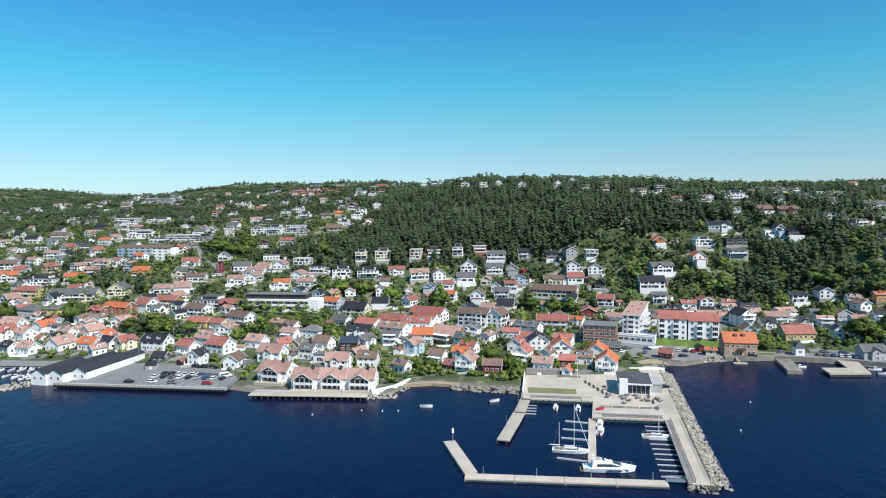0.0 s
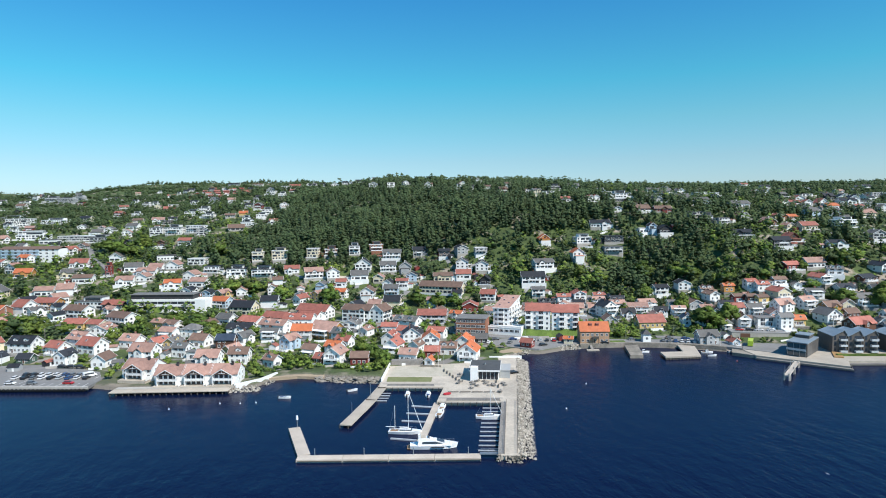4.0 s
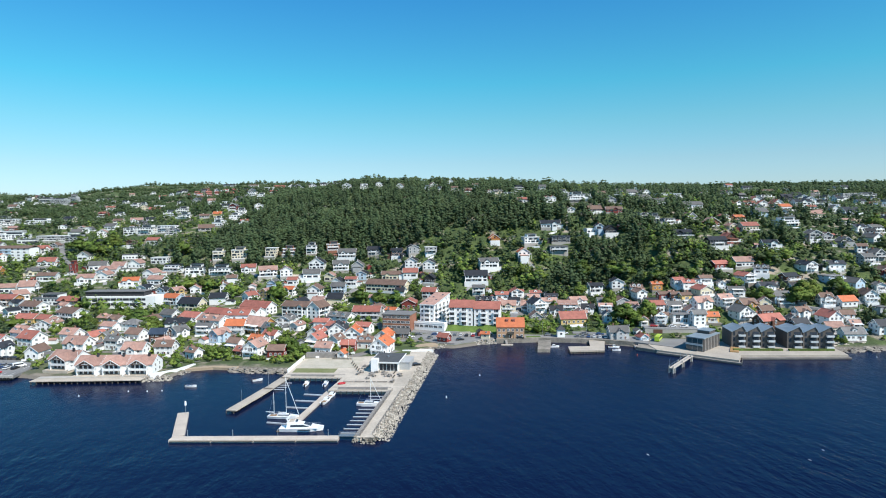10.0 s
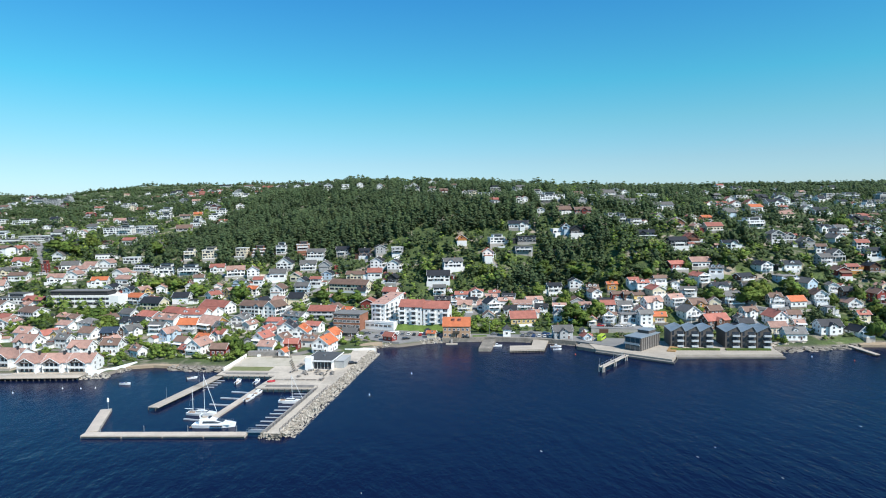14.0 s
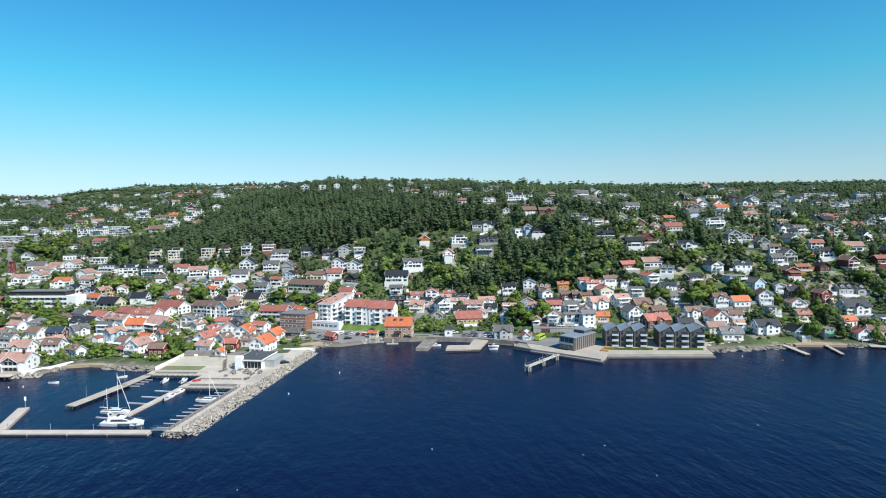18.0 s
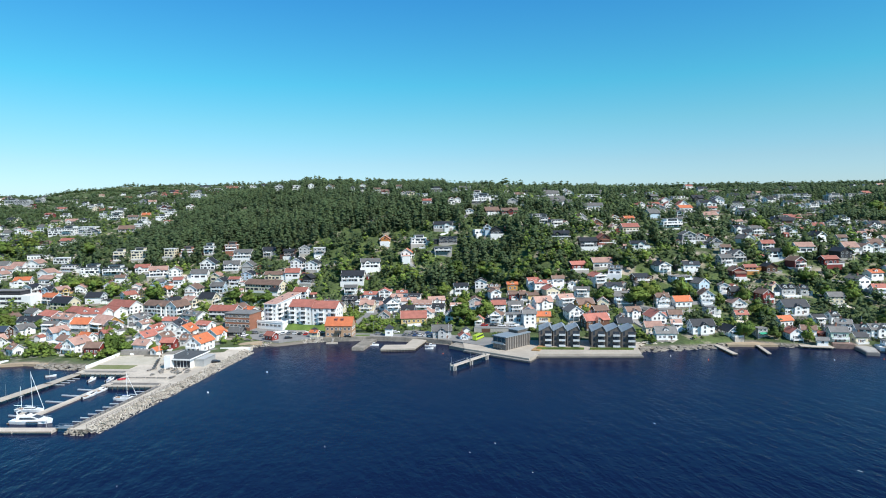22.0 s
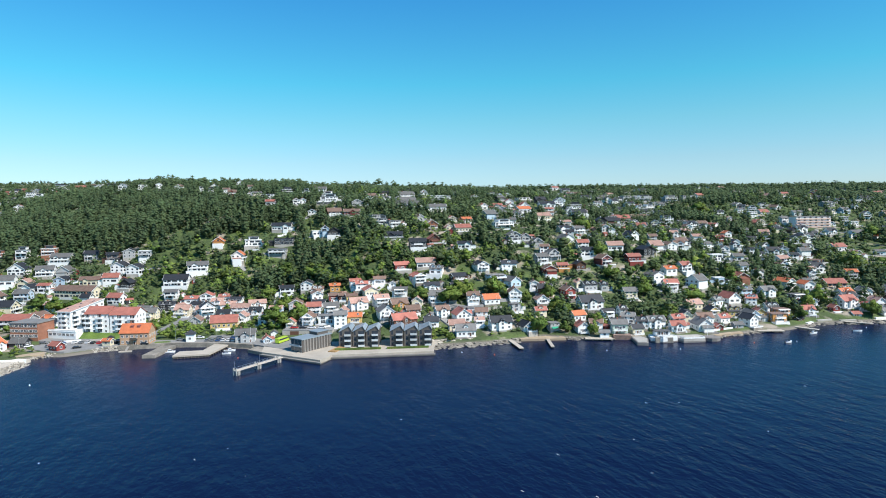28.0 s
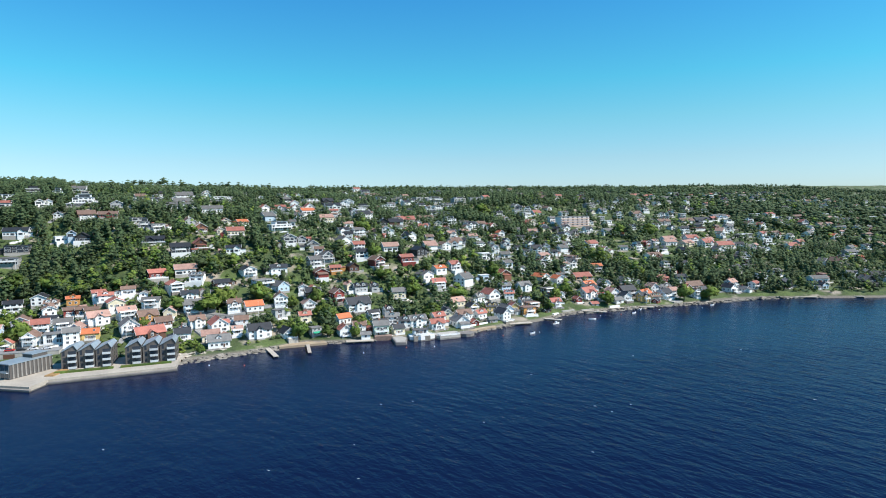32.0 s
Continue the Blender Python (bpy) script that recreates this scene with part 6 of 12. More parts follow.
for k in range(3):
    waterside_unit(256.1 + 7.0 * k, 263.2 - 1.5 * k, -12, 6.7, 15, 8.2, 11.0)
    waterside_unit(282.5 + 7.4 * k, 257.4 - 1.6 * k, -12, 7.1, 15, 8.2, 11.0)
FOOT += [(263, 268, 13, 2), (288, 262, 13, 2), (240, 266, 13, 2)]
dk = empty("waterside_office", pose(233.8, 256.4, 1.8, 0, 0, 39.5), "dark timber-clad waterside building with a glass end and upright fins", "office building")
part("wall", Shape().box(0, 20, 0, 8.8, -2, 6.5).box(12, 19.4, 2.0, 8.2, 6.5, 8.3).mesh("wall", SLATS), dk)
part("roof", Shape().slab((-0.4, -0.3, 6.95), (20.3, -0.3, 6.85), (20.3, 9.1, 6.85), (-0.4, 9.1, 6.95), 0.42).slab((11.8, 1.8, 8.6), (19.6, 1.8, 8.6), (19.6, 8.4, 8.6), (11.8, 8.4, 8.6), 0.3).mesh("roof", BLUE_ZINC), dk)
part("glass_end", Shape().box(-0.06, 0.1, 0.4, 8.4, 0.3, 3.0).box(-0.06, 0.1, 0.4, 8.4, 3.6, 6.1).mesh("glass_end", SKY_TINTED_GLASS), dk)
for k in range(4):
    part("mullion", Shape().box(-0.14, 0.0, -0.06, 0.06, 0.2, 6.3).mesh("mullion", STEEL), dk, pose(0, 0.4 + 2.65 * k, 0))
part("terrace_rail", Shape().box(-1.3, -1.2, 0.2, 8.6, 3.25, 4.1).box(-1.3, 0, 0.2, 8.6, 3.1, 3.25).mesh("terrace_rail", GLASS_RAIL), dk)
for k in range(10):
    part("fin", Shape().box(-0.35, 0.35, -0.25, 0, 0.2, 6.4).mesh("fin", GREY_WOOD), dk, pose(1.6 + 1.9 * k, 0, 0))
# retaining wall built as a box; its asphalt top is the upper road
hall = empty("low_hall", pose(238.0, 299.0, 2.3, 0, 0, -15), "low grey retaining wall with a brown garage door", "hall")
part("wall", Shape().box(-15, 14, -1, 8, -3, 2.9).mesh("wall", CONCRETE), hall)
part("roof", Shape().box(-15.1, 14.1, -1.1, 8.1, 2.9, 3.05).mesh("roof", ASPHALT), hall)
part("garage_door", Shape().box(-10.5, -5.5, -1.08, -0.95, 0, 2.5).mesh("garage_door", WALL["B"]), hall)
FOOT += [(230, 303, 9, 2), (246, 299, 9, 2)]
kk = empty("harbour_tower", pose(174.0, 301.5, 2.3, 0, 0, -8), "small white square tower house with a black pyramid roof", "tower")
part("wall", Shape().box(-2.1, 2.1, -2.1, 2.1, -2, 4.2).mesh("wall", WALL["W"]), kk)
part("roof", Shape().add([(-2.6, -2.6, 4.1), (2.6, -2.6, 4.1), (2.6, 2.6, 4.1), (-2.6, 2.6, 4.1), (0, 0, 6.6)], [(0, 3, 2, 1), (0, 1, 4), (1, 2, 4), (2, 3, 4), (3, 0, 4)]).tube((0, 0, 6.4), (0, 0, 7.4), 0.2).mesh("roof", ROOF["k"]), kk)
put_window(kk, "s", 0, -2.1, 1.2, 0)
put_window(kk, "s", 2.1, 0, 1.2, 90)

# ---- quays and piers further along ----
outline_thing("stone_pier", [(154.3, 275.6), (160.6, 274.6), (167.0, 296.0), (160.0, 296.8)], -3, 1.7, ROCK, "short stone pier", "pier", "structure")
LP = [(169.7, 269.6), (187.6, 269.0), (196.0, 292.0), (188.5, 297.0), (183.2, 278.6), (171.6, 279.4)]
lp = tagged(new("timber_pier", Shape().prism(LP, 0.9, 1.7).mesh("timber_pier", PALE_CONCRETE)), "L-shaped pale timber pier on dark piles", "pier", kind="structure")
dp = Shape().tube((0, 0, -4), (0, 0, 1.0), 0.28).mesh("pile", DARK_WOOD)
for k in range(11):
    part("pile", dp, lp, pose(170.2 + 1.7 * k, 269.9 - 0.05 * k, 0))
for k in range(9):
    part("pile", dp, lp, pose(188.0 + 0.9 * k, 270.4 + 2.5 * k, 0))
part("fender_wall", Shape().box(0, 17.4, 0.35, 0.6, -1.5, 0.9, 0, pose(169.9, 269.6, 0, 0, 0, -1.9)).mesh("fender_wall", DARK_WOOD), lp)
outline_thing("stone_jetty", [(206.0, 273.2), (213.4, 265.6), (219.0, 277.0), (212.0, 283.0)], -3, 1.6, ROCK, "broad old stone jetty", "jetty", "structure")
QUAY = [(213.4, 264.4), (241.8, 238.4), (248.2, 247.6), (298.9, 240.9), (302.0, 254.0), (309.0, 266.0), (252.0, 284.0), (222.0, 292.0), (214.0, 276.0)]
qy = tagged(new("quay", Shape().prism(QUAY, -3, 1.85).mesh("quay", PAVING)), "pale paved quay with a pointed corner", "quay", kind="structure")
# the shade on the quay's front is put into the steps' darker colour
part("quay_step", Shape().prism([(247.6, 245.8), (299.3, 239.2), (299.6, 241.2), (248.0, 247.9)], -3, 0.9).mesh("quay_step", DARK_CONCRETE), qy)
part("quay_step", Shape().prism([(212.6, 263.2), (241.9, 236.4), (242.4, 238.4), (213.8, 264.6)], -3, 0.95).mesh("quay_step", DARK_CONCRETE), qy)
for (xa, ya), (xb, yb) in (((247.6, 245.8), (299.3, 239.2)), ((212.6, 263.2), (241.9, 236.4)), ((241.9, 236.4), (248.2, 245.8))):
    ln_ = math.hypot(xb - xa, yb - ya)
    part("tide_band", Shape().box(0, ln_, -0.06, 0.2, -2, 0.42).mesh("tide_band", DARK_WET), qy, pose(xa, ya, 0, 0, 0, math.degrees(math.atan2(yb - ya, xb - xa))))
for pts in ([(250.0, 256.6), (273.5, 252.8), (273.8, 254.6), (250.4, 258.4)], [(276.5, 252.3), (298.0, 249.0), (298.3, 250.6), (276.8, 254.0)]):
    tagged(new("hedge", Shape().prism(pts, 1.8, 2.7).mesh("hedge", BUSH)), "clipped yellow-green hedge before the apartments", "hedge")
outline_thing("planting_bed", [(246.5, 254.5), (250.0, 252.5), (256.0, 262.0), (252.5, 264.0)], 1.8, 2.3, material("dry_grasses", (0.40, 0.24, 0.10), 0.95, 0.2, 1.0), "raised bed of dry ornamental grasses", "planting bed")
je = empty("mooring_jetty", pose(203.4, 227.8, 2.3, 0, 0, 46.6), "narrow pale jetty standing on clusters of dark piles", "jetty", kind="structure")
part("deck", Shape().box(0, 29.5, -1.1, 1.1, -0.4, 0).mesh("deck", FLOAT), je)
for sy in (-1.05, 1.05):
    r = Shape().tube((0, sy, 1.0), (29.5, sy, 1.0), 0.04)
    for k in range(12):
        r.tube((k * 2.6 + 0.3, sy, 0), (k * 2.6 + 0.3, sy, 1.0), 0.035)
    part("rail", r.mesh("rail", STEEL), je)
for px in (1.2, 14.0, 27.0):
    for ox, oy in ((-0.9, -0.9), (0.9, -0.9), (-0.9, 0.9), (0.9, 0.9), (0, -1.3)):
        part("pile", Shape().tube((px + ox, oy, -6), (px + ox, oy, 0.9 if ox < 0 else -0.2), 0.32).mesh("pile", CONCRETE), je)
part("lamp_post", Shape().tube((0.8, 0.8, 0), (0.8, 0.8, 4.0), 0.07).mesh("lamp_post", STEEL), je)
part("lamp_post", Shape().tube((16.0, 0.8, 0), (16.0, 0.8, 4.2), 0.07).mesh("lamp_post", STEEL), je)
fp = empty("small_float", pose(142.0, 294.5, 0.4, 0, 0, -5), "small timber float below the harbour house", "float")
part("deck", Shape().box(-3.2, 3.2, -1.1, 1.1, -0.5, 0.1).mesh("deck", PALE_CONCRETE), fp)
part("gangway", Shape().slab((-0.6, 0.8, 0.2), (0.6, 0.8, 0.2), (0.6, 6.0, 1.9), (-0.6, 6.0, 1.9), 0.15).mesh("gangway", GREY_WOOD), fp)

# harbour road, car parks and walls
outline_thing("car_park", [(104.5, 296.5), (113.0, 293.6), (137.5, 303.8), (137.5, 311.5), (113.5, 321.0), (97.0, 322.0), (88.0, 309.0)], -1.0, 2.35, ASPHALT, "grey asphalt car park beside the inlet", "car park", "structure")
outline_thing("quay_road", [(137.5, 301.6), (163.0, 300.6), (190.0, 293.2), (208.0, 283.0), (214.0, 277.0), (222.0, 292.0), (196.0, 303.0), (168.0, 311.0), (137.5, 311.5)], -2.0, 2.3, ASPHALT, "grey asphalt harbour road behind the stone quay wall", "road", "structure")
outline_thing("wall_quay", [(137.0, 299.6), (163.0, 298.8), (190.0, 291.4), (208.0, 281.2), (208.4, 283.0), (190.3, 293.3), (163.2, 300.7), (137.2, 301.7)], -3.0, 2.5, ROCK, "rough stone quay wall", "wall", "structure")
tagged(new("lawn_quay", Shape().prism([(154.5, 300.9), (162.5, 300.7), (163.0, 305.0), (155.0, 305.6)], 2.2, 2.42).mesh("lawn_quay", LAWN)), "small lawn beside the harbour house", "lawn", kind="structure")
outline_thing("forecourt", [(214.5, 277.5), (229.5, 263.5), (235.0, 266.5), (250.0, 283.5), (222.5, 290.5)], 1.0, 2.05, ASPHALT, "grey asphalt forecourt on the quay", "forecourt", "structure")
LOT = [(-172.5, 269.0), (-92.5, 257.6), (-92.0, 270.0), (-98.0, 283.0), (-122.0, 298.0), (-152.0, 309.0), (-160.0, 300.0), (-164.5, 272.0)]
lot = tagged(new("quay_car_park", Shape().prism(LOT, 0.8, 2.0).mesh("quay_car_park", ASPHALT)), "grey asphalt car park on the west quay", "car park", kind="structure")
part("quay_wall", Shape().prism([(-172.0, 270.0), (-171.8, 271.5), (-93.0, 260.0), (-93.2, 258.6)][::-1], -3, 1.0).mesh("quay_wall", DARK_WET), lot)
part("quay_edge", Shape().prism([(-172.6, 268.3), (-92.4, 256.9), (-92.4, 258.2), (-172.4, 269.6)], 1.3, 2.25).mesh("quay_edge", CONCRETE), lot)
tyre = Shape()
for i in range(12):
    a0, a1 = 2 * math.pi * i / 12, 2 * math.pi * (i + 1) / 12
    ring = []
    for a in (a0, a1):
        ring += [(0.62 * math.cos(a), -0.15, 0.62 * math.sin(a)), (0.36 * math.cos(a), -0.22, 0.36 * math.sin(a)), (0.36 * math.cos(a), 0.15, 0.36 * math.sin(a)), (0.62 * math.cos(a), 0.15, 0.62 * math.sin(a))]
    tyre.add(ring, [(0, 4, 5, 1), (1, 5, 6, 2), (3, 7, 4, 0)])
tyre = tyre.mesh("tyre_fender", RUBBER)
for k in range(44):
    u = (k + 0.5) / 44
    part("tyre_fender", tyre, lot, pose(-172.4 + 79.6 * u, 268.1 - 11.35 * u, 0.95, 0, 0, -8))
tagged(new("marking", Shape().prism([(0, 0), (5.0, 0), (5.0, 0.12), (0, 0.12)], 2.0, 2.006).mesh("marking", WHITE_PAINT)), "white painted parking line", "road marking", kind="structure").matrix_basis = pose(-125, 268, 0.004, 0, 0, 82)
outline_thing("beach", [(-19.5, 262.0), (-6.0, 264.0), (6.0, 260.5), (6.0, 268.0), (-17.0, 270.0)], -0.6, 1.25, SAND, "small sandy beach", "beach", "structure")
outline_thing("beach", [(93.0, 288.5), (104.0, 293.5), (103.0, 299.0), (88.0, 297.0)], -0.6, 1.9, SAND, "sandy slipway beside the inlet", "beach", "structure")
outline_thing("beach", [(352.0, 257.0), (377.0, 252.5), (378.0, 259.0), (353.0, 264.0)], -0.6, 1.15, SAND, "small sandy beach", "beach", "structure")
dkd = empty("waterside_deck", pose(0, 0, 0), "pale timber deck on dark piles before the waterside houses", "deck", kind="structure")
for k in range(6):
    a, b = Vector((-80.5, 252.0)).lerp(Vector((-31.5, 247.6)), k / 6), Vector((-80.5, 252.0)).lerp(Vector((-31.5, 247.6)), (k + 1) / 6)
    deck_between(a, b, 6.0, 1.5, 0.3, PALE_CONCRETE, "deck_section", dkd, gap=0.04)
for k in range(20):
    p = Vector((-80.3, 249.6)).lerp(Vector((-31.7, 245.2)), k / 19)
    part("pile", dp, dkd, pose(p.x, p.y, 0.2))
outline_thing("wall_deck", [(-80.0, 253.6), (-31.0, 249.4), (-30.6, 252.4), (-79.6, 256.4)], -2, 1.7, CONCRETE, "low concrete sea wall", "wall", "structure")
outline_thing("wall_beach", [(-30.0, 250.5), (-20.5, 258.0), (-15.0, 268.0), (-16.2, 268.6), (-21.5, 259.0), (-30.8, 251.6)], -1, 2.3, WHITE_PAINT, "low white garden wall above the beach", "wall", "structure")


# ---- lanes between the houses ----
LANES = []


def lane(points, width):
    """An asphalt lane laid over the ground along a smooth line."""
    p = [Vector((*q, 0)) for q in points]
    line = []
    for i in range(len(p) - 1):
        a, b, c, d = p[max(0, i - 1)], p[i], p[i + 1], p[min(len(p) - 1, i + 2)]
        k = max(2, int((c - b).length / 3))
        for j in range(k + (i == len(p) - 2)):
            u = j / k
            line.append(0.5 * ((2 * b) + (c - a) * u + (2 * a - 5 * b + 4 * c - d) * u * u + (3 * b - a - 3 * c + d) * u ** 3))
    verts, faces = [], []
    for i, q in enumerate(line):
        t = (line[min(i + 1, len(line) - 1)] - line[max(0, i - 1)]).normalized()
        n = Vector((-t.y, t.x, 0))
        top = max(float(height(q.x + n.x * o, q.y + n.y * o)) for o in (-width / 2, 0, width / 2)) + 0.15
        for o, drop in ((-width / 2 - 0.6, 1.6), (-width / 2, 0.0), (width / 2, 0.0), (width / 2 + 0.6, 1.6)):
            verts.append((q.x + n.x * o, q.y + n.y * o, top - drop))
        if i % 2 == 0:
            FOOT.append((q.x, q.y, width / 2, 0))
    for i in range(len(line) - 1):
        for j in range(3):
            faces.append((4 * i + j + 1, 4 * i + j, 4 * i + j + 4, 4 * i + j + 5))
    LANES.append(list(points))
    return tagged(new("road", mesh_of("road", verts, faces, ASPHALT)), "narrow grey asphalt lane between the houses", "road", kind="structure")


lane([(-272, 670), (-234, 594), (-218, 564), (-199, 538), (-181, 504)], 4.5)
lane([(-225, 309), (-192, 307), (-179, 319), (-167, 328), (-154, 317)], 4.5)
lane([(31, 345), (34, 384), (41, 420), (53, 446)], 4.5)
lane([(149, 318), (157, 351), (169, 388), (178, 406)], 4.5)
lane([(257, 299), (242, 305), (234, 317), (235, 331), (245, 331), (261, 319)], 4.5)
lane([(324, 329), (325, 313), (338, 308), (354, 313), (373, 315)], 4.5)
lane([(331, 276), (323, 283), (318, 299)], 4.5)
lane([(183, 309), (196, 305), (214, 293)], 4.5)
lane([(329, 312), (317, 321), (307, 332), (293, 336)], 4.5)
lane([(321, 327), (332, 312), (345, 307)], 4.5)
lane([(555, 358), (595, 384), (625, 394)], 4.5)
lane([(472, 324), (493, 316), (507, 319)], 4.5)
lane([(848, 358), (924, 393), (974, 415)], 4.5)


# ---- jetties of the far shore ----
def small_jetty(x, y, turn, length, width, label, z=1.1):
    ob = empty("small_jetty", pose(x, y, z, 0, 0, turn), label, "jetty", "private jetties", "structure")
    part("deck", Shape().box(0, length, -width / 2, width / 2, -0.35, 0).mesh("deck", PALE_CONCRETE), ob)
    for k in range(max(2, int(length / 4))):
        for sy in (-1, 1):
            part("pile", Shape().tube((0, 0, -4), (0, 0, -0.1), 0.2).mesh("pile", DARK_WOOD), ob, pose(length * (k + 0.8) / max(2, int(length / 4)), sy * (width / 2 - 0.2), 0))
    return ob


small_jetty(346.2, 259.5, -93, 22.0, 2.6, "pale timber jetty with dark piles")
small_jetty(368.8, 262.0, -105, 27.0, 1.8, "narrow timber gangway and landing")
for x, y, tr, ln, w in ((387.5, 250.8, -21, 15, 5.2), (491, 240.6, -16, 15, 4.5), (519.5, 244.5, -62, 14, 2.6), (560, 250, -50, 16, 3), (582, 248, -25, 12, 4), (598, 244, -40, 18, 3), (640, 233, -15, 22, 3.5), (655, 231, -35, 12, 3), (735, 204, -40, 16, 3), (770, 184, -50, 12, 3)):
    small_jetty(x, y, tr, ln, w, "weathered private jetty by the shore houses")


house(108.0, 298.8, -37, 6.2, 4.6, 1, "R", "r", "ns", name="boat_shed", z=2.3)
house(131.5, 303.0, -20, 4.6, 3.4, 1, "C", "o", "ns", 30, name="kiosk", z=2.3)


# ---- poles ----
FLAGPOLE = Shape().tube((0, 0, -0.5), (0, 0, 9.5), 0.09, 0.05).tube((0, 0, 9.5), (0, 0, 9.7), 0.1, 0.1).mesh("pole", WHITE_PAINT)
LAMP = Shape().tube((0, 0, -0.5), (0, 0, 7.5), 0.08, 0.06).box(-0.15, 1.1, -0.12, 0.12, 7.4, 7.55).mesh("street_lamp", STEEL)
TIMBER_POLE = Shape().tube((0, 0, -0.5), (0, 0, 9.0), 0.14, 0.1).tube((-0.9, 0, 8.3), (0.9, 0, 8.3), 0.06).mesh("utility_pole", GREY_WOOD)
for me, name, label, spots in ((FLAGPOLE, "flagpole", "tall white flagpole with a pointed top", ((207, 285), (58, 268), (-66, 262), (300, 268), (430, 262), (520, 262), (352, 300), (185, 395), (-40, 300))),
                               (LAMP, "street_lamp", "grey street lamp beside the harbour road", ((112, 320), (140, 312), (165, 307), (188, 299), (-150, 300), (-110, 284), (60, 262), (90, 300))),
                               (TIMBER_POLE, "utility_pole", "grey timber utility pole", ((-60, 330), (-150, 340), (20, 330), (150, 360), (240, 330), (330, 300), (420, 290), (480, 300), (560, 300), (610, 290), (280, 345), (-220, 350), (60, 370)))):
    for x, y in spots:
        p = tagged(new(name, me), label, name.replace("_", " "), name.replace("_", " ") + "s")
        p.matrix_basis = pose(x, y, float(max(height(x, y), 1.5)))


# ---- parked cars ----
PAINTS = {c: material(f"{c}_car_paint", v, 0.3, 0.03, 2, gloss=0.6) for c, v in (("white", (0.75, 0.75, 0.75)), ("black", (0.015, 0.016, 0.018)), ("grey", (0.18, 0.19, 0.2)), ("silver", (0.5, 0.51, 0.52)), ("red", (0.45, 0.02, 0.02)), ("blue", (0.03, 0.08, 0.22)), ("lime", (0.45, 0.6, 0.05)))}
CARS = {}


def car(x, y, turn, colour, z=None, kind="car"):
    L, W, H = (4.4, 1.78, 1.45) if kind == "car" else (5.6, 1.95, 2.3) if kind == "van" else (9.5, 2.4, 2.9)
    z = float(height(x, y)) + 0.05 if z is None else z
    key = (colour, kind)
    if key in CARS:
        return copy_thing(CARS[key], pose(x, y, z, 0, 0, turn))
    ob = empty("parked_" + kind, pose(x, y, z, 0, 0, turn), f"{colour} parked {kind} on the asphalt", kind, "parked vehicles")
    hl, hw = L / 2, W / 2
    prof = ((-hl, 0.35), (-hl, 0.85), (-hl + 0.15, 0.92), (hl - 1.15, 0.92), (hl - 0.1, 0.74), (hl, 0.4)) if kind == "car" else ((-hl, 0.35), (-hl, H - 0.05), (hl - 1.5, H), (hl - 0.7, 1.25), (hl - 0.05, 1.0), (hl, 0.4))
    k = len(prof)
    part("body", Shape().add([(px, -hw, pz) for px, pz in prof] + [(px, hw, pz) for px, pz in prof],
                             [tuple(range(k)), tuple(range(2 * k - 1, k - 1, -1))] + [(i, k + i, k + (i + 1) % k, (i + 1) % k) for i in range(k)]).mesh("body", PAINTS[colour]), ob)
    if kind == "car":
        c = [(-hl + 0.2, -hw + 0.06, 0.92), (hl - 1.2, -hw + 0.06, 0.92), (hl - 1.2, hw - 0.06, 0.92), (-hl + 0.2, hw - 0.06, 0.92), (-hl + 0.65, -hw + 0.22, H - 0.04), (hl - 2.0, -hw + 0.22, H - 0.04), (hl - 2.0, hw - 0.22, H - 0.04), (-hl + 0.65, hw - 0.22, H - 0.04)]
        part("glazing", Shape().add(c, ((0, 1, 5, 4), (1, 2, 6, 5), (2, 3, 7, 6), (3, 0, 4, 7), (4, 5, 6, 7))).mesh("glazing", GLASS), ob)
        part("car_roof", Shape().box(-hl + 0.62, hl - 1.97, -hw + 0.2, hw - 0.2, H - 0.05, H).mesh("car_roof", PAINTS[colour]), ob)
    else:
        part("glazing", Shape().box(-hl + 0.4, hl - 1.3, -hw - 0.01, hw + 0.01, H * 0.55, H * 0.85).mesh("glazing", GLASS), ob)
    wheel = Shape().tube((0, -0.11, 0), (0, 0.11, 0), 0.32, 0.32, 12).mesh("wheel", RUBBER)
    for sx in (-1, 1):
        for sy in (-1, 1):
            part("wheel", wheel, ob, pose(sx * (hl - 0.8), sy * (hw - 0.1), 0.32))
    CARS[key] = ob
    return ob


cr = random.Random(12)
hue = ("white", "black", "grey", "white", "black", "silver", "blue", "white", "black", "grey")
for k in range(9):
    car(-131.0 + 4.0 * k, 276.5 - 0.6 * k, 84 + cr.uniform(-2, 2), hue[k % 10], 2.0)
for k in range(8):
    car(-129.0 + 3.6 * k, 281.6 - 0.6 * k, 84 + cr.uniform(-2, 2), hue[(3 * k + 1) % 10], 2.0)
for x, y, c in ((-139, 268.5, "black"), (-128.5, 267.5, "white"), (-119, 266.2, "grey"), (-103, 264.0, "red")):
    car(x, y, -8, c, 2.0)
car(-92.5 - 6.5, 275.0, 40, "white", 2.0, "van")
for k in range(3):
    car(-119.0 + 4.5 * k, 293.0 - k, -10, "black", float(height(-119.0 + 4.5 * k, 293.0 - k)) + 0.6)
for x, y, tr, c in ((112.0, 314.5, 75, "white"), (115.5, 313.5, 75, "grey"), (118.8, 312.5, 75, "white"), (122.0, 311.0, 80, "black"), (125.5, 310.0, 80, "red"), (109.0, 302.5, 20, "black"), (131.0, 308.5, 70, "black"),
                    (134.5, 307.0, 75, "black"), (104.5, 316.5, -15, "blue"), (95.0, 318.5, -10, "grey"), (117.0, 300.5, 15, "black"), (101.0, 309.0, 60, "grey"), (90.0, 311.5, 30, "white")):
    car(x, y, tr, c, 2.37)
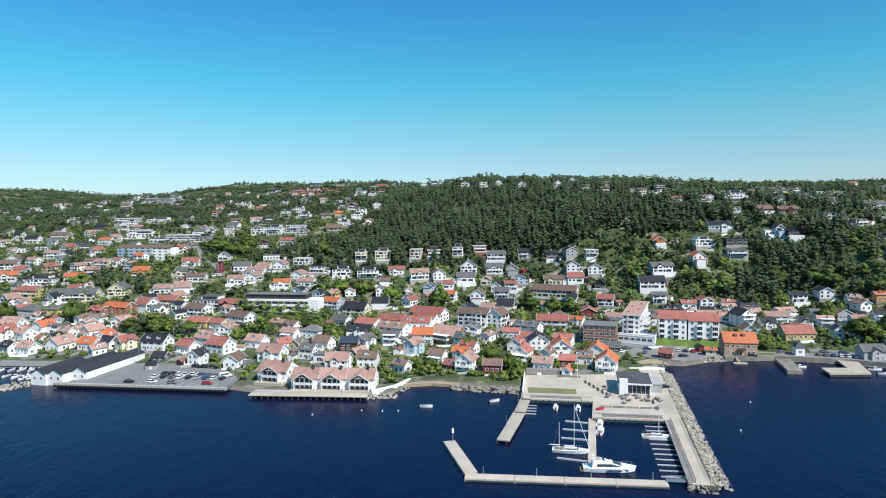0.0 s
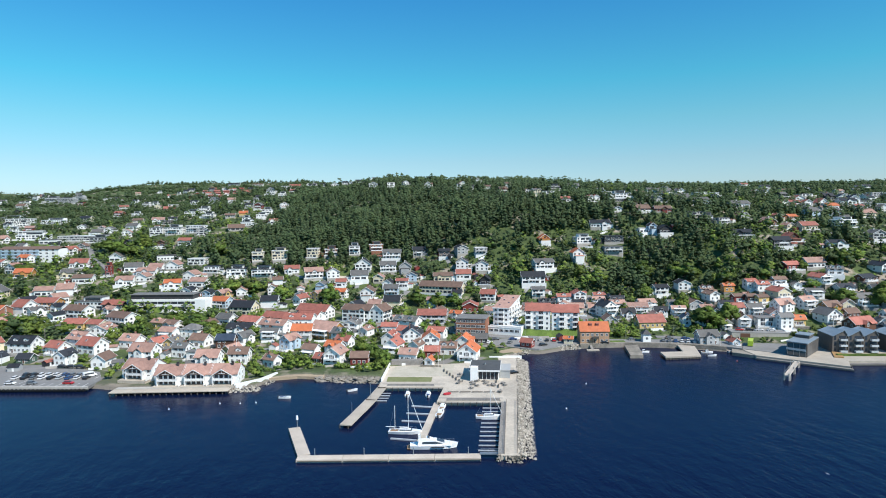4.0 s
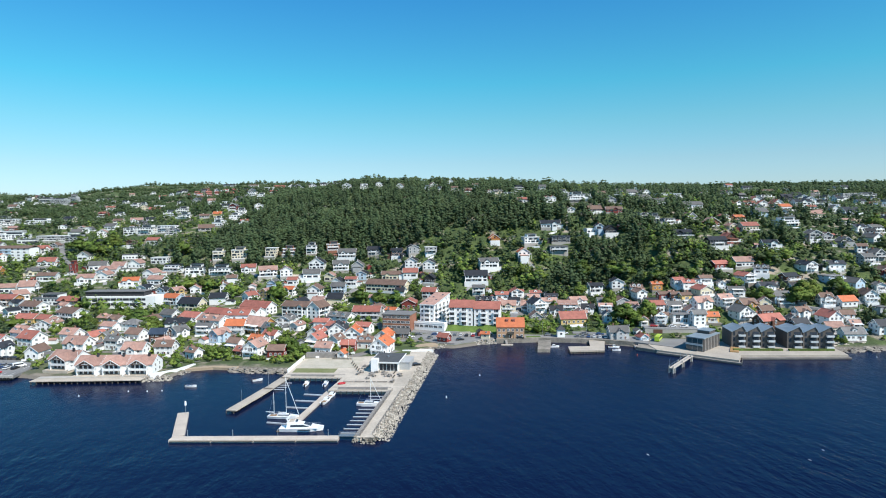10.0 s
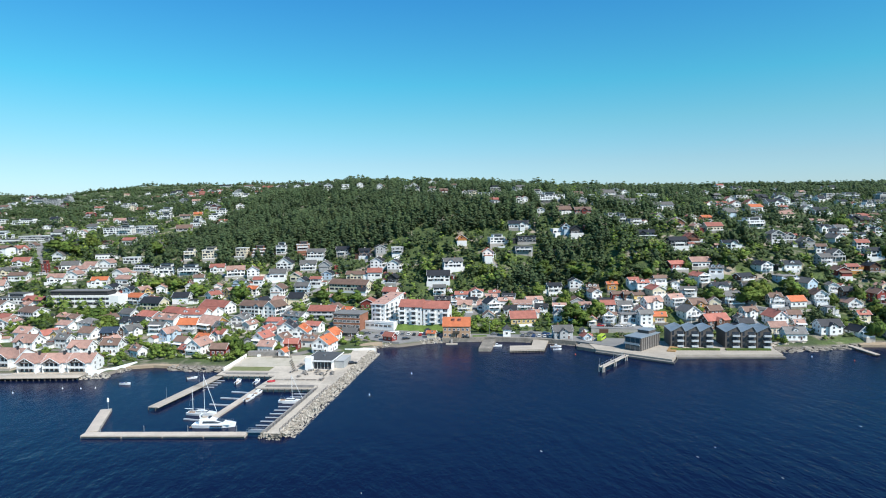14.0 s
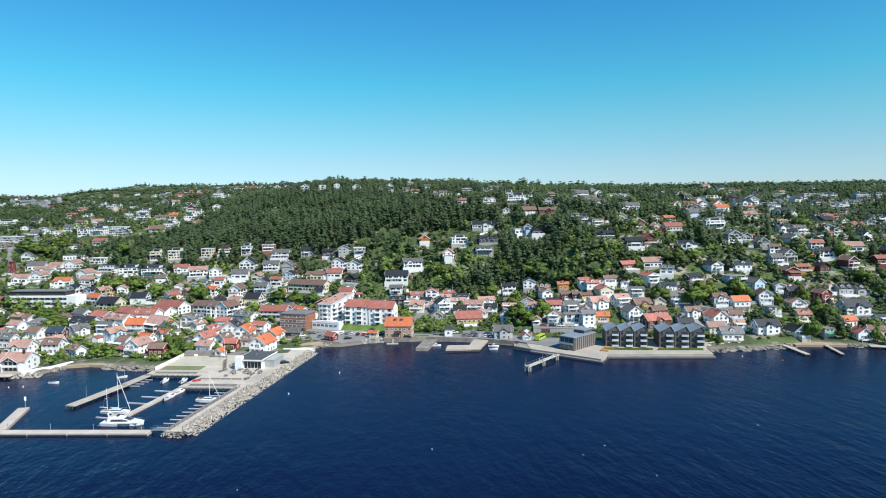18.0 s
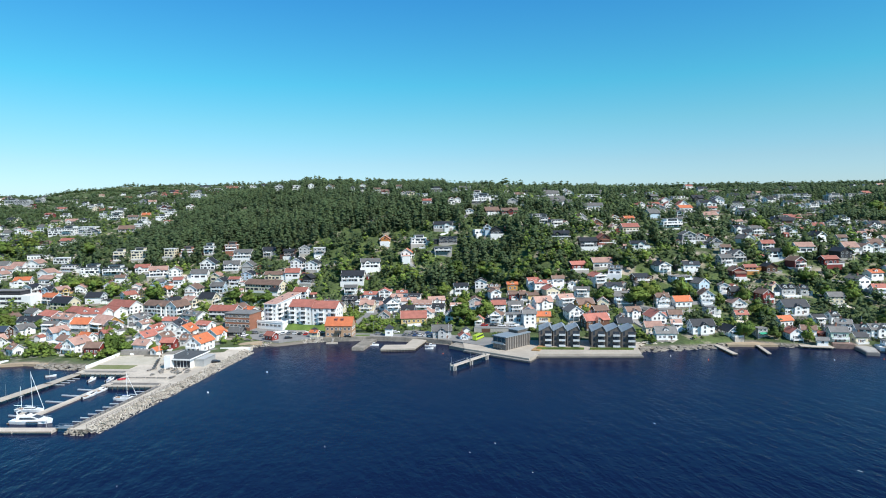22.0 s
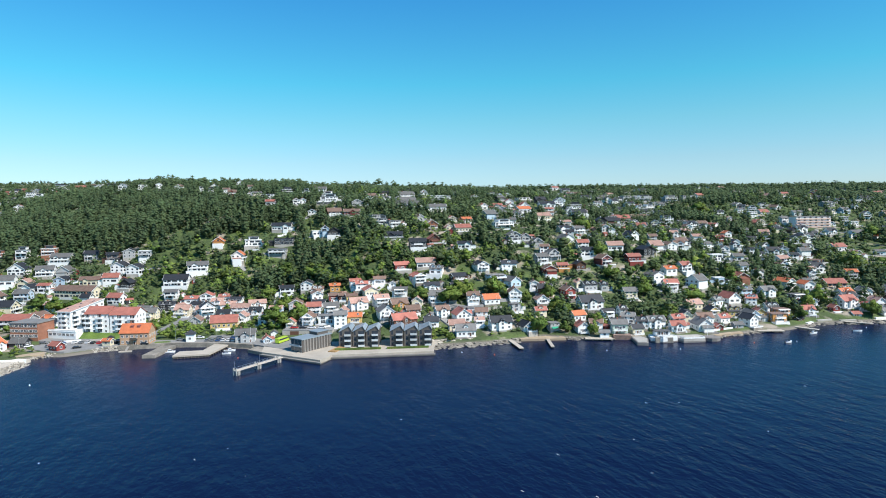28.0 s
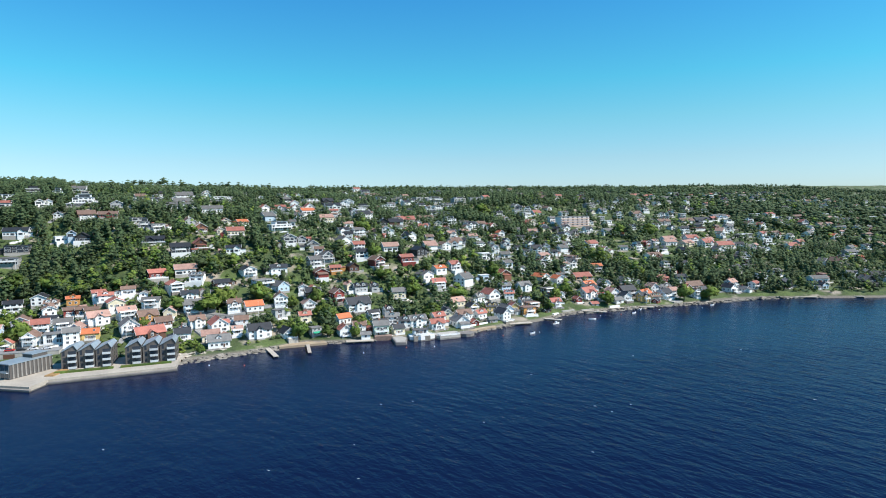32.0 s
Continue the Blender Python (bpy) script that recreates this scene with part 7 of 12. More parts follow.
for k in range(8):
    car(183.0 + 2.9 * k, 299.8 - 1.1 * k, 70, hue[(7 * k + 2) % 10], 2.32)
for x, y, tr, c in ((178.0, 308.0, -10, "white"), (189.0, 305.0, -10, "grey"), (197.0, 302.5, -12, "blue"), (168.0, 305.5, 5, "grey"), (135.0, 313.0, 0, "silver"), (150.5, 299.9, -5, "black")):
    car(x, y, tr, c, 2.32)
car(90.4, 252.0, 15, "black", 1.57)
car(223.5, 285.0, 55, "lime", 2.07, "bus")
for x, y, tr, c in ((230.0, 305.5, -15, "red"), (235.0, 304.2, -15, "black"), (240.0, 302.9, -12, "white"), (246.0, 301.2, -15, "white")):
    car(x, y, tr, c, 5.37)


# ---- linked houses on the west waterfront ----
def waterfront_house(x, y, turn, w, d, z, sides):
    """A white house with a gabled bay before it: open balconies on two floors under a deep gable. sides: end walls with windows."""
    ob = empty("waterfront_house", pose(x, y, z, 0, 0, turn), "white waterfront house with a pink tiled roof and deep gabled balconies", "house", "linked houses on the quay")
    FOOT.append((x, y, w / 2 + 1, z))
    hw, hd, eave, k = w / 2, d / 2, 4.5, math.tan(radians(31))
    rise = hd * k
    q = Shape().add([(-hw, -hd, -2), (hw, -hd, -2), (hw, hd, -2), (-hw, hd, -2), (-hw, -hd, eave), (hw, -hd, eave), (hw, hd, eave), (-hw, hd, eave), (-hw, 0, eave + rise), (hw, 0, eave + rise)],
                    [(0, 3, 2, 1), (0, 1, 5, 4), (2, 3, 7, 6), (1, 2, 6, 9, 5), (3, 0, 4, 8, 7)])
    part("wall", q.mesh("wall", WALL["W"]), ob)
    top, low = eave + rise + 0.24, eave - 0.5 * k + 0.24
    b, out = 4.1, -hd - 2.3
    t2, l2 = eave + b * k + 0.26, eave - 0.4 * k + 0.26
    r = Shape().slab((-hw - 0.35, -hd - 0.5, low), (hw + 0.35, -hd - 0.5, low), (hw + 0.35, 0, top), (-hw - 0.35, 0, top), 0.2)
    r.slab((-hw - 0.35, 0, top), (hw + 0.35, 0, top), (hw + 0.35, hd + 0.5, low), (-hw - 0.35, hd + 0.5, low), 0.2)
    r.slab((-b - 0.4, 0, l2), (-b - 0.4, out - 0.5, l2), (0, out - 0.5, t2), (0, 0, t2), 0.2).slab((0, 0, t2), (0, out - 0.5, t2), (b + 0.4, out - 0.5, l2), (b + 0.4, 0, l2), 0.2)
    part("roof", r.mesh("roof", ROOF["t"]), ob)
    bay = part("bay", Shape().box(-b, -b + 0.2, out + 0.4, -hd, -2, eave).box(b - 0.2, b, out + 0.4, -hd, -2, eave).mesh("bay", WALL["W"]), ob)
    part("glass_door", Shape().box(-b + 0.3, b - 0.3, -hd - 0.07, -hd + 0.05, 0.3, 2.1).box(-b + 0.3, b - 0.3, -hd - 0.07, -hd + 0.05, 2.6, 4.3).mesh("glass_door", GLASS), bay)
    for i in range(3):
        part("mullion", Shape().box(-0.3, 0.3, -hd - 0.1, -hd - 0.05, 0.3, 4.3).mesh("mullion", WHITE_PAINT), bay, pose(-2.1 + 2.1 * i, 0, 0))
    part("balcony", Shape().box(-b, b, out, -hd, 2.12, 2.32).mesh("balcony", WHITE_PAINT), bay)
    part("railing", railing_shape(-b, b, out, -hd, 2.32).mesh("railing", WHITE_PAINT), bay)
    for px in (-b + 0.12, b - 0.12):
        part("post", Shape().box(px - 0.1, px + 0.1, out + 0.02, out + 0.22, -1, l2).mesh("post", WHITE_PAINT), bay)
    part("gable_brace", Shape().box(-1.5, 1.5, out - 0.3, out - 0.2, eave + 0.75, eave + 0.9).box(-0.07, 0.07, out - 0.3, out - 0.2, eave + 0.8, t2 - 0.2).mesh("gable_brace", WHITE_PAINT), bay)
    for sx in (-1, 1):
        part("bargeboard", Shape().slab((0, out - 0.55, t2 + 0.04), (sx * (b + 0.45), out - 0.55, l2), (sx * (b + 0.45), out - 0.47, l2), (0, out - 0.47, t2 + 0.04), 0.34).mesh("bargeboard", WHITE_PAINT), bay)
        part("bargeboard", Shape().slab((sx * (hw + 0.4), -hd - 0.5, low + 0.04), (sx * (hw + 0.34), -hd - 0.5, low + 0.04), (sx * (hw + 0.34), 0, top + 0.04), (sx * (hw + 0.4), 0, top + 0.04), 0.3).mesh("bargeboard", WHITE_PAINT), ob)
    part("terrace", Shape().box(-hw * 0.95, hw * 0.95, out - 1.6, -hd, -2, 0.22).mesh("terrace", PALE_CONCRETE), ob)
    part("screen", Shape().box(hw - 0.3, hw - 0.2, out - 1.4, -hd, 0.2, 1.9).mesh("screen", WHITE_PAINT), ob, label="white boarded screen between the terraces")
    part("chimney", Shape().box(-0.45, 0.45, -0.4, 0.4, -0.9, 0.9).box(-0.52, 0.52, -0.47, 0.47, 0.9, 1.02).mesh("chimney", WALL["K"]), ob, pose(hw * 0.45, -0.8, top))
    if hw > 6.5:
        for px in (-hw + 1.3, hw - 1.3):
            for lvl in (0, 1):
                put_window(ob, "s", px, -hd, 0.7 + 2.2 * lvl, 0)
    for face in sides:
        for lvl in (0, 1):
            for o in (-2.2, 1.8):
                put_window(ob, "s", hw if face == 90 else -hw, o, 0.7 + 2.2 * lvl, face)
        put_window(ob, "t", hw if face == 90 else -hw, 0, eave + 0.3, face)


waterfront_house(-58.6, 261.6, -6, 11.6, 10.4, 1.75, (-90,))
waterfront_house(-46.8, 260.4, -6, 11.6, 10.4, 1.75, ())
waterfront_house(-35.0, 259.2, -6, 11.6, 10.4, 1.75, (90,))
waterfront_house(-74.0, 271.5, -16, 14.0, 11.0, 2.4, (90, -90))



# ---- the houses of the town: x, y, turn, length, depth, storeys, wall, roof, extras ----
awning_house = house(375.0, 266.0, 5, 6.4, 5.5, 2, "G", "g", "fn")
part("awning", Shape().slab((-2.3, -4.4, 2.35), (2.3, -4.4, 2.35), (2.3, -2.45, 2.95), (-2.3, -2.45, 2.95), 0.08).mesh("awning", material("green_canvas", (0.02, 0.30, 0.17), 0.8, 0.06, 2)), awning_house, label="bright green canvas awning")
house(418.3, 248.7, -4, 7.1, 5.5, 1.5, "C", "k", "v")
house(360.2, 270.3, 96, 10.0, 8.0, 1, "W", "k")
house(390.1, 260.3, 84, 8.6, 7.6, 1.5, "W", "r", "v")
house(614.4, 244.9, -5, 7.6, 5.9, 2, "Y", "k", "xv")
house(663.4, 238.6, 75, 7.2, 5.2, 2, "W", "g", "xv")
house(203.8, 293.2, -3, 11.4, 8.2, 2, "G", "g", "x")
house(426.8, 237.4, -14, 9.0, 5.2, 1, "W", "g", "fvn", z=2.6)
house(409.2, 252.4, -14, 9.4, 6.7, 2.5, "e", "g", "v")
house(491.5, 248.0, 100, 9.0, 7.6, 2, "W", "k", "n")
house(514.5, 252.0, -6, 10.0, 7.4, 2, "O", "b", "fv")
house(544.1, 259.8, -8, 8.2, 6.5, 1.5, "W", "r", "xv")
house(459.0, 247.0, 82, 11.8, 9.5, 1.5, "W", "g")
house(585.9, 257.2, -15, 7.3, 5.4, 1.5, "W", "r", "D")
house(625.0, 242.9, -15, 7.4, 5.9, 1.5, "C", "b", "D")
house(215.3, 287.8, 97, 6.0, 4.8, 1, "b", "r")
house(604.4, 252.4, 75, 9.3, 6.7, 1.5, "W", "k", "xv")
house(680.0, 241.2, -15, 10.2, 7.5, 1.5, "W", "k", "v")
house(323.8, 270.4, -8, 12.0, 8.7, 1.5, "W", "g", "d")
house(443.8, 248.2, -12, 9.0, 6.5, 1.5, "W", "r", "xv")
house(345.6, 273.7, -2, 13.4, 8.9, 2, "W", "k", "xn")
house(401.0, 263.9, -20, 8.0, 6.0, 1.5, "W", "b", "xv")
house(648.1, 247.6, -20, 8.5, 6.2, 2, "W", "t", "v")
house(480.2, 256.5, 6, 7.7, 5.6, 1.5, "W", "r", "d")
house(-219.9, 324.2, -25, 10.5, 7.5, 1.5, "W", "t", "d")
house(-231.1, 325.6, -29, 9.5, 6.8, 1.5, "W", "k", "d")
house(413.2, 261.8, -5, 9.3, 7.0, 1.5, "W", "k", "xv")
house(21.7, 278.8, -10, 8.6, 6.2, 1.5, "R", "b", "n")
house(549.2, 270.0, -8, 9.6, 7.2, 1.5, "C", "k", "D")
house(469.2, 259.1, -5, 10.5, 7.7, 1.5, "W", "b", "xv")
house(2.4, 285.1, -30, 4.5, 5.5, 1, "B", "r", "n")
house(427.4, 257.9, -15, 8.7, 6.2, 2, "W", "k", "d")
house(10.0, 283.9, 70, 10.8, 8.6, 2, "W", "t", "v")
house(54.6, 273.4, 66, 5.0, 4.0, 1, "W", "o", "n")
house(511.2, 263.3, 75, 7.8, 6.1, 1.5, "Y", "r", "v")
house(670.2, 252.3, 80, 8.8, 6.4, 1.5, "Y", "r", "d")
house(602.7, 264.0, 80, 10.4, 7.7, 1.5, "W", "t", "v")
house(74.3, 281.0, 71, 12.3, 9.8, 2, "W", "o", "v")
house(-19.7, 281.5, -37, 7.4, 5.5, 1.5, "W", "b", "d")
house(450.1, 258.1, 4, 8.7, 6.3, 2, "W", "r", "d")
house(321.7, 282.0, -5, 10.1, 7.3, 1.5, "C", "t", "v")
house(559.9, 273.8, 80, 8.3, 6.4, 1.5, "W", "b", "xv")
house(651.3, 256.0, -5, 8.7, 6.3, 2, "W", "g", "d")
house(-207.0, 331.5, 71, 12.5, 10.0, 1.5, "W", "t")
house(526.4, 270.8, -5, 8.7, 6.9, 1.5, "W", "k", "D")
house(458.7, 263.0, 75, 9.9, 7.5, 2, "C", "k", "D")
house(336.4, 284.5, -9, 5.8, 5.5, 1, "W", "t")
house(375.5, 286.1, -5, 7.5, 5.3, 2, "C", "r", "d")
house(435.0, 256.8, -6, 11.0, 7.4, 2, "W", "g", "xD")
house(589.8, 274.0, -5, 10.4, 7.7, 2, "W", "k", "d")
house(497.0, 268.3, -15, 8.5, 6.0, 1.5, "Y", "k", "D")
house(45.3, 281.3, -22, 9.1, 6.5, 1.5, "W", "t", "v")
house(396.6, 278.8, 7, 9.0, 6.5, 1.5, "W", "o", "n")
house(642.1, 260.7, 75, 9.9, 7.4, 2, "W", "t", "D")
house(482.3, 269.4, 80, 9.2, 6.7, 2, "Y", "k", "xv")
house(716.4, 245.2, 5, 9.8, 7.2, 2, "W", "t")
house(424.0, 268.0, -25, 8.4, 6.1, 2, "W", "g")
house(-101.7, 296.1, 80, 9.5, 7.6, 1.5, "W", "b", "n")
house(-50.0, 287.9, -11, 11.5, 8.3, 2, "W", "t", "x")
house(308.8, 291.4, -5, 8.9, 7.1, 1.5, "W", "k", "wv")
house(292.7, 294.9, 10, 16.0, 9.5, 2, "B", "r", "x")
house(-3.2, 299.1, -32, 8.3, 6.0, 1.5, "W", "b")
house(-121.4, 301.2, 73, 8.5, 6.5, 2, "W", "k", "x")
house(57.0, 285.3, -12, 7.5, 5.5, 1.5, "R", "r", "n")
house(362.9, 297.4, 12, 6.7, 5.5, 2, "G", "g", "fn")
house(327.6, 292.6, 92, 12.5, 10.0, 2, "W", "r", "x")
house(-36.6, 291.6, -9, 9.8, 7.1, 2, "W", "b", "d")
house(415.5, 277.2, 0, 8.0, 5.7, 2, "W", "k", "v")
house(8.6, 298.1, -30, 8.6, 6.7, 2, "W", "o", "x")
house(-142.4, 307.0, -11, 7.6, 5.5, 1, "g", "k", "n")
house(-191.2, 330.7, -14, 10.6, 7.7, 1.5, "W", "o")
house(-217.6, 343.4, 73, 7.6, 5.7, 1.5, "Y", "k", "d")
house(-270.5, 347.9, 58, 10.2, 7.1, 1.5, "W", "o", "d")
house(256.7, 305.9, -1, 8.2, 5.9, 3, "W", "g", "n")
house(189.1, 330.7, -2, 17.1, 11.0, 1.5, "Y", "r", "n")
house(65.7, 291.3, -16, 8.9, 6.4, 1.5, "W", "b")
house(341.4, 297.0, -10, 8.2, 5.9, 1, "G", "b", "n")
house(577.9, 287.3, -8, 10.3, 8.1, 1.5, "W", "g")
house(523.2, 284.2, -25, 7.2, 5.3, 2, "W", "r")
house(-180.8, 319.0, 53, 7.5, 5.4, 1.5, "W", "t", "d")
house(310.4, 300.2, 80, 6.4, 5.1, 1, "W", "g")
house(265.8, 308.6, -10, 8.8, 6.3, 1.5, "Y", "o")
house(-292.8, 353.9, -26, 7.7, 5.5, 1.5, "W", "t", "d")
house(426.6, 280.0, 4, 5.4, 5.5, 2, "W", "k")
house(284.0, 308.1, 94, 12.5, 10.0, 2, "W", "g", "v")
house(-85.5, 304.9, -17, 13.0, 9.4, 2, "W", "t", "x")
house(-239.8, 352.3, -35, 12.4, 8.9, 2, "W", "t", "d")
house(479.4, 284.0, 1, 10.7, 7.7, 1.5, "C", "t", "n")
house(-60.7, 302.2, -17, 7.0, 5.5, 1.5, "W", "g", "f")
house(249.4, 313.6, -6, 11.1, 8.0, 2, "W", "g", "fn")
house(336.7, 303.5, -11, 4.5, 5.5, 1, "W", "g", "fn")
house(318.0, 303.0, 6, 9.3, 6.7, 2, "W", "b", "x")
house(228.6, 317.3, 75, 8.5, 6.1, 1.5, "C", "r", "v")
house(499.7, 287.1, 7, 6.5, 5.5, 1.5, "W", "g")
house(49.8, 298.8, 60, 7.8, 6.2, 1.5, "W", "b")
house(238.7, 317.2, 75, 9.8, 7.4, 2, "W", "b", "xv")
house(75.6, 305.1, 71, 10.4, 8.3, 1.5, "W", "o")
house(-255.8, 356.5, 62, 11.4, 9.1, 2, "W", "r")
house(-43.1, 304.2, 58, 8.6, 6.6, 1.5, "Y", "t", "x")
house(170.5, 346.3, 84, 9.7, 7.8, 1, "G", "b", "n")
house(38.6, 302.2, 63, 9.7, 7.7, 1.5, "W", "r")
house(85.3, 313.9, -12, 8.7, 6.2, 1, "K", "g", "n")
house(328.9, 305.9, -12, 5.6, 5.5, 1, "W", "g", "fn")
house(614.9, 284.7, 75, 10.2, 8.0, 1.5, "W", "g")
house(-68.6, 307.6, -20, 8.5, 6.1, 2, "W", "g")
house(301.5, 312.4, 8, 9.5, 6.9, 1, "B", "b", "n")
house(635.0, 282.5, 80, 10.1, 7.6, 2, "W", "g")
house(211.3, 330.7, 82, 6.8, 5.4, 2, "W", "s")
house(351.8, 310.8, 2, 11.3, 8.1, 1.5, "W", "o", "n")
house(412.3, 294.5, -2, 16.0, 11.0, 2, "W", "k", "x")
house(-15.9, 315.6, 58, 9.8, 7.2, 2, "b", "t", "x")
house(-134.5, 321.5, -30, 10.7, 7.5, 1.5, "W", "r")
house(-220.1, 358.5, -23, 8.8, 6.3, 1.5, "W", "t")
house(-116.5, 319.4, -29, 13.2, 9.5, 2, "W", "r", "n")
house(369.7, 315.6, 78, 11.3, 9.0, 2, "W", "b", "v")
house(259.3, 319.6, 75, 10.2, 7.2, 1.5, "b", "t", "wv")
house(-170.6, 328.2, 58, 9.1, 6.9, 2, "C", "r")
house(12.7, 315.0, -34, 9.0, 6.3, 1.5, "W", "r", "x")
house(-190.5, 344.6, 88, 11.0, 8.8, 1.5, "W", "o")
house(-181.3, 332.0, -30, 10.2, 7.3, 1.5, "W", "k")
house(385.3, 308.0, 82, 11.2, 8.9, 1, "W", "t", "v")
house(-153.2, 327.4, -16, 14.5, 9.5, 2, "W", "k", "D")
house(-206.2, 360.7, 59, 10.1, 8.1, 1.5, "W", "t")
house(198.2, 343.5, 80, 9.1, 7.0, 1.5, "W", "t", "xv")
house(294.1, 319.3, 10, 11.4, 8.2, 1.5, "O", "b", "x")
house(222.0, 328.7, -15, 9.6, 7.1, 1.5, "W", "t", "xv")
house(341.4, 315.3, -5, 8.5, 6.4, 2, "W", "b", "xv")
house(514.0, 252.0, -3, 7.9, 5.7, 1, "W", "g", "fvn")
house(58.3, 308.9, 83, 11.7, 9.4, 2, "W", "o")
house(-216.3, 366.2, -23, 7.3, 5.5, 1.5, "W", "t")
house(-75.8, 318.1, 73, 9.1, 6.4, 2, "Y", "g")
house(-231.0, 368.0, -9, 9.6, 6.9, 2, "W", "g", "f")
house(252.8, 328.6, -2, 9.8, 7.1, 2, "W", "g")
house(488.8, 300.5, -25, 8.5, 6.4, 1.5, "W", "b")
house(242.3, 330.1, -2, 9.3, 6.7, 3, "W", "r")
house(269.5, 326.7, 10, 12.1, 8.7, 2, "W", "t", "x")
house(-179.9, 339.4, -18, 8.3, 6.0, 1.5, "W", "t")
house(186.2, 355.1, -8, 9.1, 7.0, 1.5, "W", "k", "xv")
house(306.7, 322.1, 75, 9.9, 7.3, 1.5, "C", "t", "v")
house(283.8, 326.2, 11, 10.4, 7.5, 2, "W", "t", "v")
house(-85.1, 323.5, 53, 9.0, 6.8, 1.5, "W", "r")
house(-49.4, 319.8, -7, 9.8, 7.1, 2, "B", "s", "n")
house(501.5, 258.7, 86, 10.3, 8.3, 1.5, "b", "g")
house(-127.9, 332.7, -31, 12.7, 9.2, 2, "W", "t", "D")
house(37.2, 318.7, 71, 10.2, 8.1, 1.5, "W", "r")
house(524.5, 260.2, -6, 10.0, 7.2, 2, "O", "b", "fv")
house(390.6, 316.3, -7, 10.5, 7.6, 2.5, "B", "k", "x")
house(10.2, 327.1, -34, 9.3, 7.2, 2, "W", "g")
house(405.3, 311.9, 93, 9.8, 7.9, 2.5, "R", "b", "v")
house(-100.8, 330.0, -24, 11.1, 8.0, 1.5, "W", "t", "d")
house(594.8, 250.2, -2, 7.8, 5.6, 1, "W", "g", "n")
house(175.1, 362.4, 100, 12.5, 10.0, 3, "W", "k", "v")
house(-244.0, 374.7, 73, 10.8, 8.4, 1.5, "W", "o")
house(329.7, 323.9, 80, 8.3, 6.1, 1.5, "W", "b", "wv")
house(318.8, 324.1, -5, 10.6, 7.7, 2, "b", "g", "v")
house(48.7, 320.5, 88, 12.5, 10.0, 2, "W", "k")
house(234.2, 338.7, 75, 8.1, 6.0, 1.5, "W", "k", "xv")
house(-192.4, 366.9, -34, 9.1, 6.2, 1.5, "Y", "t", "x")
house(566.6, 261.7, 82, 6.0, 4.8, 1, "R", "r", "n")
house(-265.2, 378.4, -13, 13.9, 9.5, 2, "W", "t", "dv")
house(-64.2, 326.3, -26, 10.4, 7.6, 1.5, "W", "b")
house(206.3, 352.2, -15, 8.6, 6.4, 2, "W", "k", "xv")
house(138.7, 373.3, -13, 9.6, 7.4, 2, "C", "g", "xv")
house(-11.5, 336.5, -10, 11.8, 8.5, 2, "G", "o")
house(446.7, 305.2, -11, 9.8, 7.0, 2, "C", "g", "n")
house(158.8, 374.1, -13, 10.6, 7.9, 2, "C", "t", "xv")
house(-287.4, 384.2, -30, 9.4, 7.2, 1.5, "W", "b", "d")
house(-42.2, 329.7, 58, 9.4, 7.0, 1.5, "W", "g", "x")
house(482.6, 313.7, -15, 10.4, 8.1, 2, "W", "r")
house(374.7, 333.5, 102, 11.0, 8.8, 1.5, "b", "g")
house(171.0, 372.9, -13, 8.3, 6.1, 1.5, "W", "t", "wv")
house(335.6, 332.6, -8, 8.9, 6.8, 1.5, "W", "k", "v")
house(63.5, 326.9, -27, 10.0, 7.2, 2, "W", "r")
house(-221.7, 382.1, 73, 7.8, 5.5, 1.5, "W", "t", "d")
house(298.1, 337.8, -15, 10.7, 8.0, 2, "W", "g", "v")
house(2.0, 336.5, -36, 17.5, 12.0, 2, "O", "t", "vn")
house(266.7, 342.3, 5, 7.8, 5.6, 1.5, "Y", "b")
house(707.5, 296.9, 5, 9.4, 7.0, 2, "W", "g")
house(388.5, 329.0, 75, 8.3, 6.5, 1.5, "W", "g")
house(196.5, 365.2, -13, 13.9, 9.5, 2, "W", "t", "v")
house(581.0, 267.0, 6, 13.3, 9.5, 2, "W", "r", "x")
house(246.0, 346.7, -15, 8.9, 6.4, 1.5, "W", "k", "v")
house(233.8, 348.4, -5, 8.3, 6.5, 1.5, "b", "t", "xv")
house(365.4, 341.5, 9, 13.5, 9.5, 2, "b", "g", "fv")
house(-244.3, 387.0, -34, 8.0, 5.6, 2, "b", "r", "d")
house(125.3, 376.5, -13, 8.8, 6.4, 2, "W", "b", "xv")
house(637.4, 245.0, 8, 11.4, 8.2, 2, "b", "k", "v")
house(262.0, 346.3, -7, 6.1, 5.5, 1.5, "B", "b")
house(279.3, 344.5, 95, 12.5, 10.0, 1.5, "C", "r", "v")
house(23.7, 338.4, 58, 8.3, 6.2, 1.5, "W", "t", "d")
house(218.9, 354.5, -15, 9.0, 6.5, 2, "b", "t", "xv")
house(47.5, 333.2, -31, 11.7, 8.4, 1.5, "W", "r")
house(-29.1, 335.6, -13, 10.3, 7.4, 2.5, "W", "g")
house(424.7, 319.6, -3, 10.1, 7.3, 2, "G", "k", "D")
house(623.1, 251.5, 10, 11.4, 8.2, 1.5, "W", "o")
house(-203.2, 388.0, 73, 10.9, 8.6, 1.5, "W", "t", "d")
house(113.4, 374.7, 58, 8.2, 5.8, 1.5, "W", "t", "wv")
house(187.1, 375.9, -5, 10.9, 7.8, 2, "W", "t", "d")
house(255.9, 350.8, 3, 7.4, 5.5, 1.5, "R", "b")
house(692.2, 308.6, -15, 10.9, 8.0, 2, "W", "k")
house(320.1, 340.6, -5, 10.8, 8.5, 1.5, "W", "k", "xv")
house(434.5, 318.2, -3, 5.3, 5.5, 2, "G", "k")
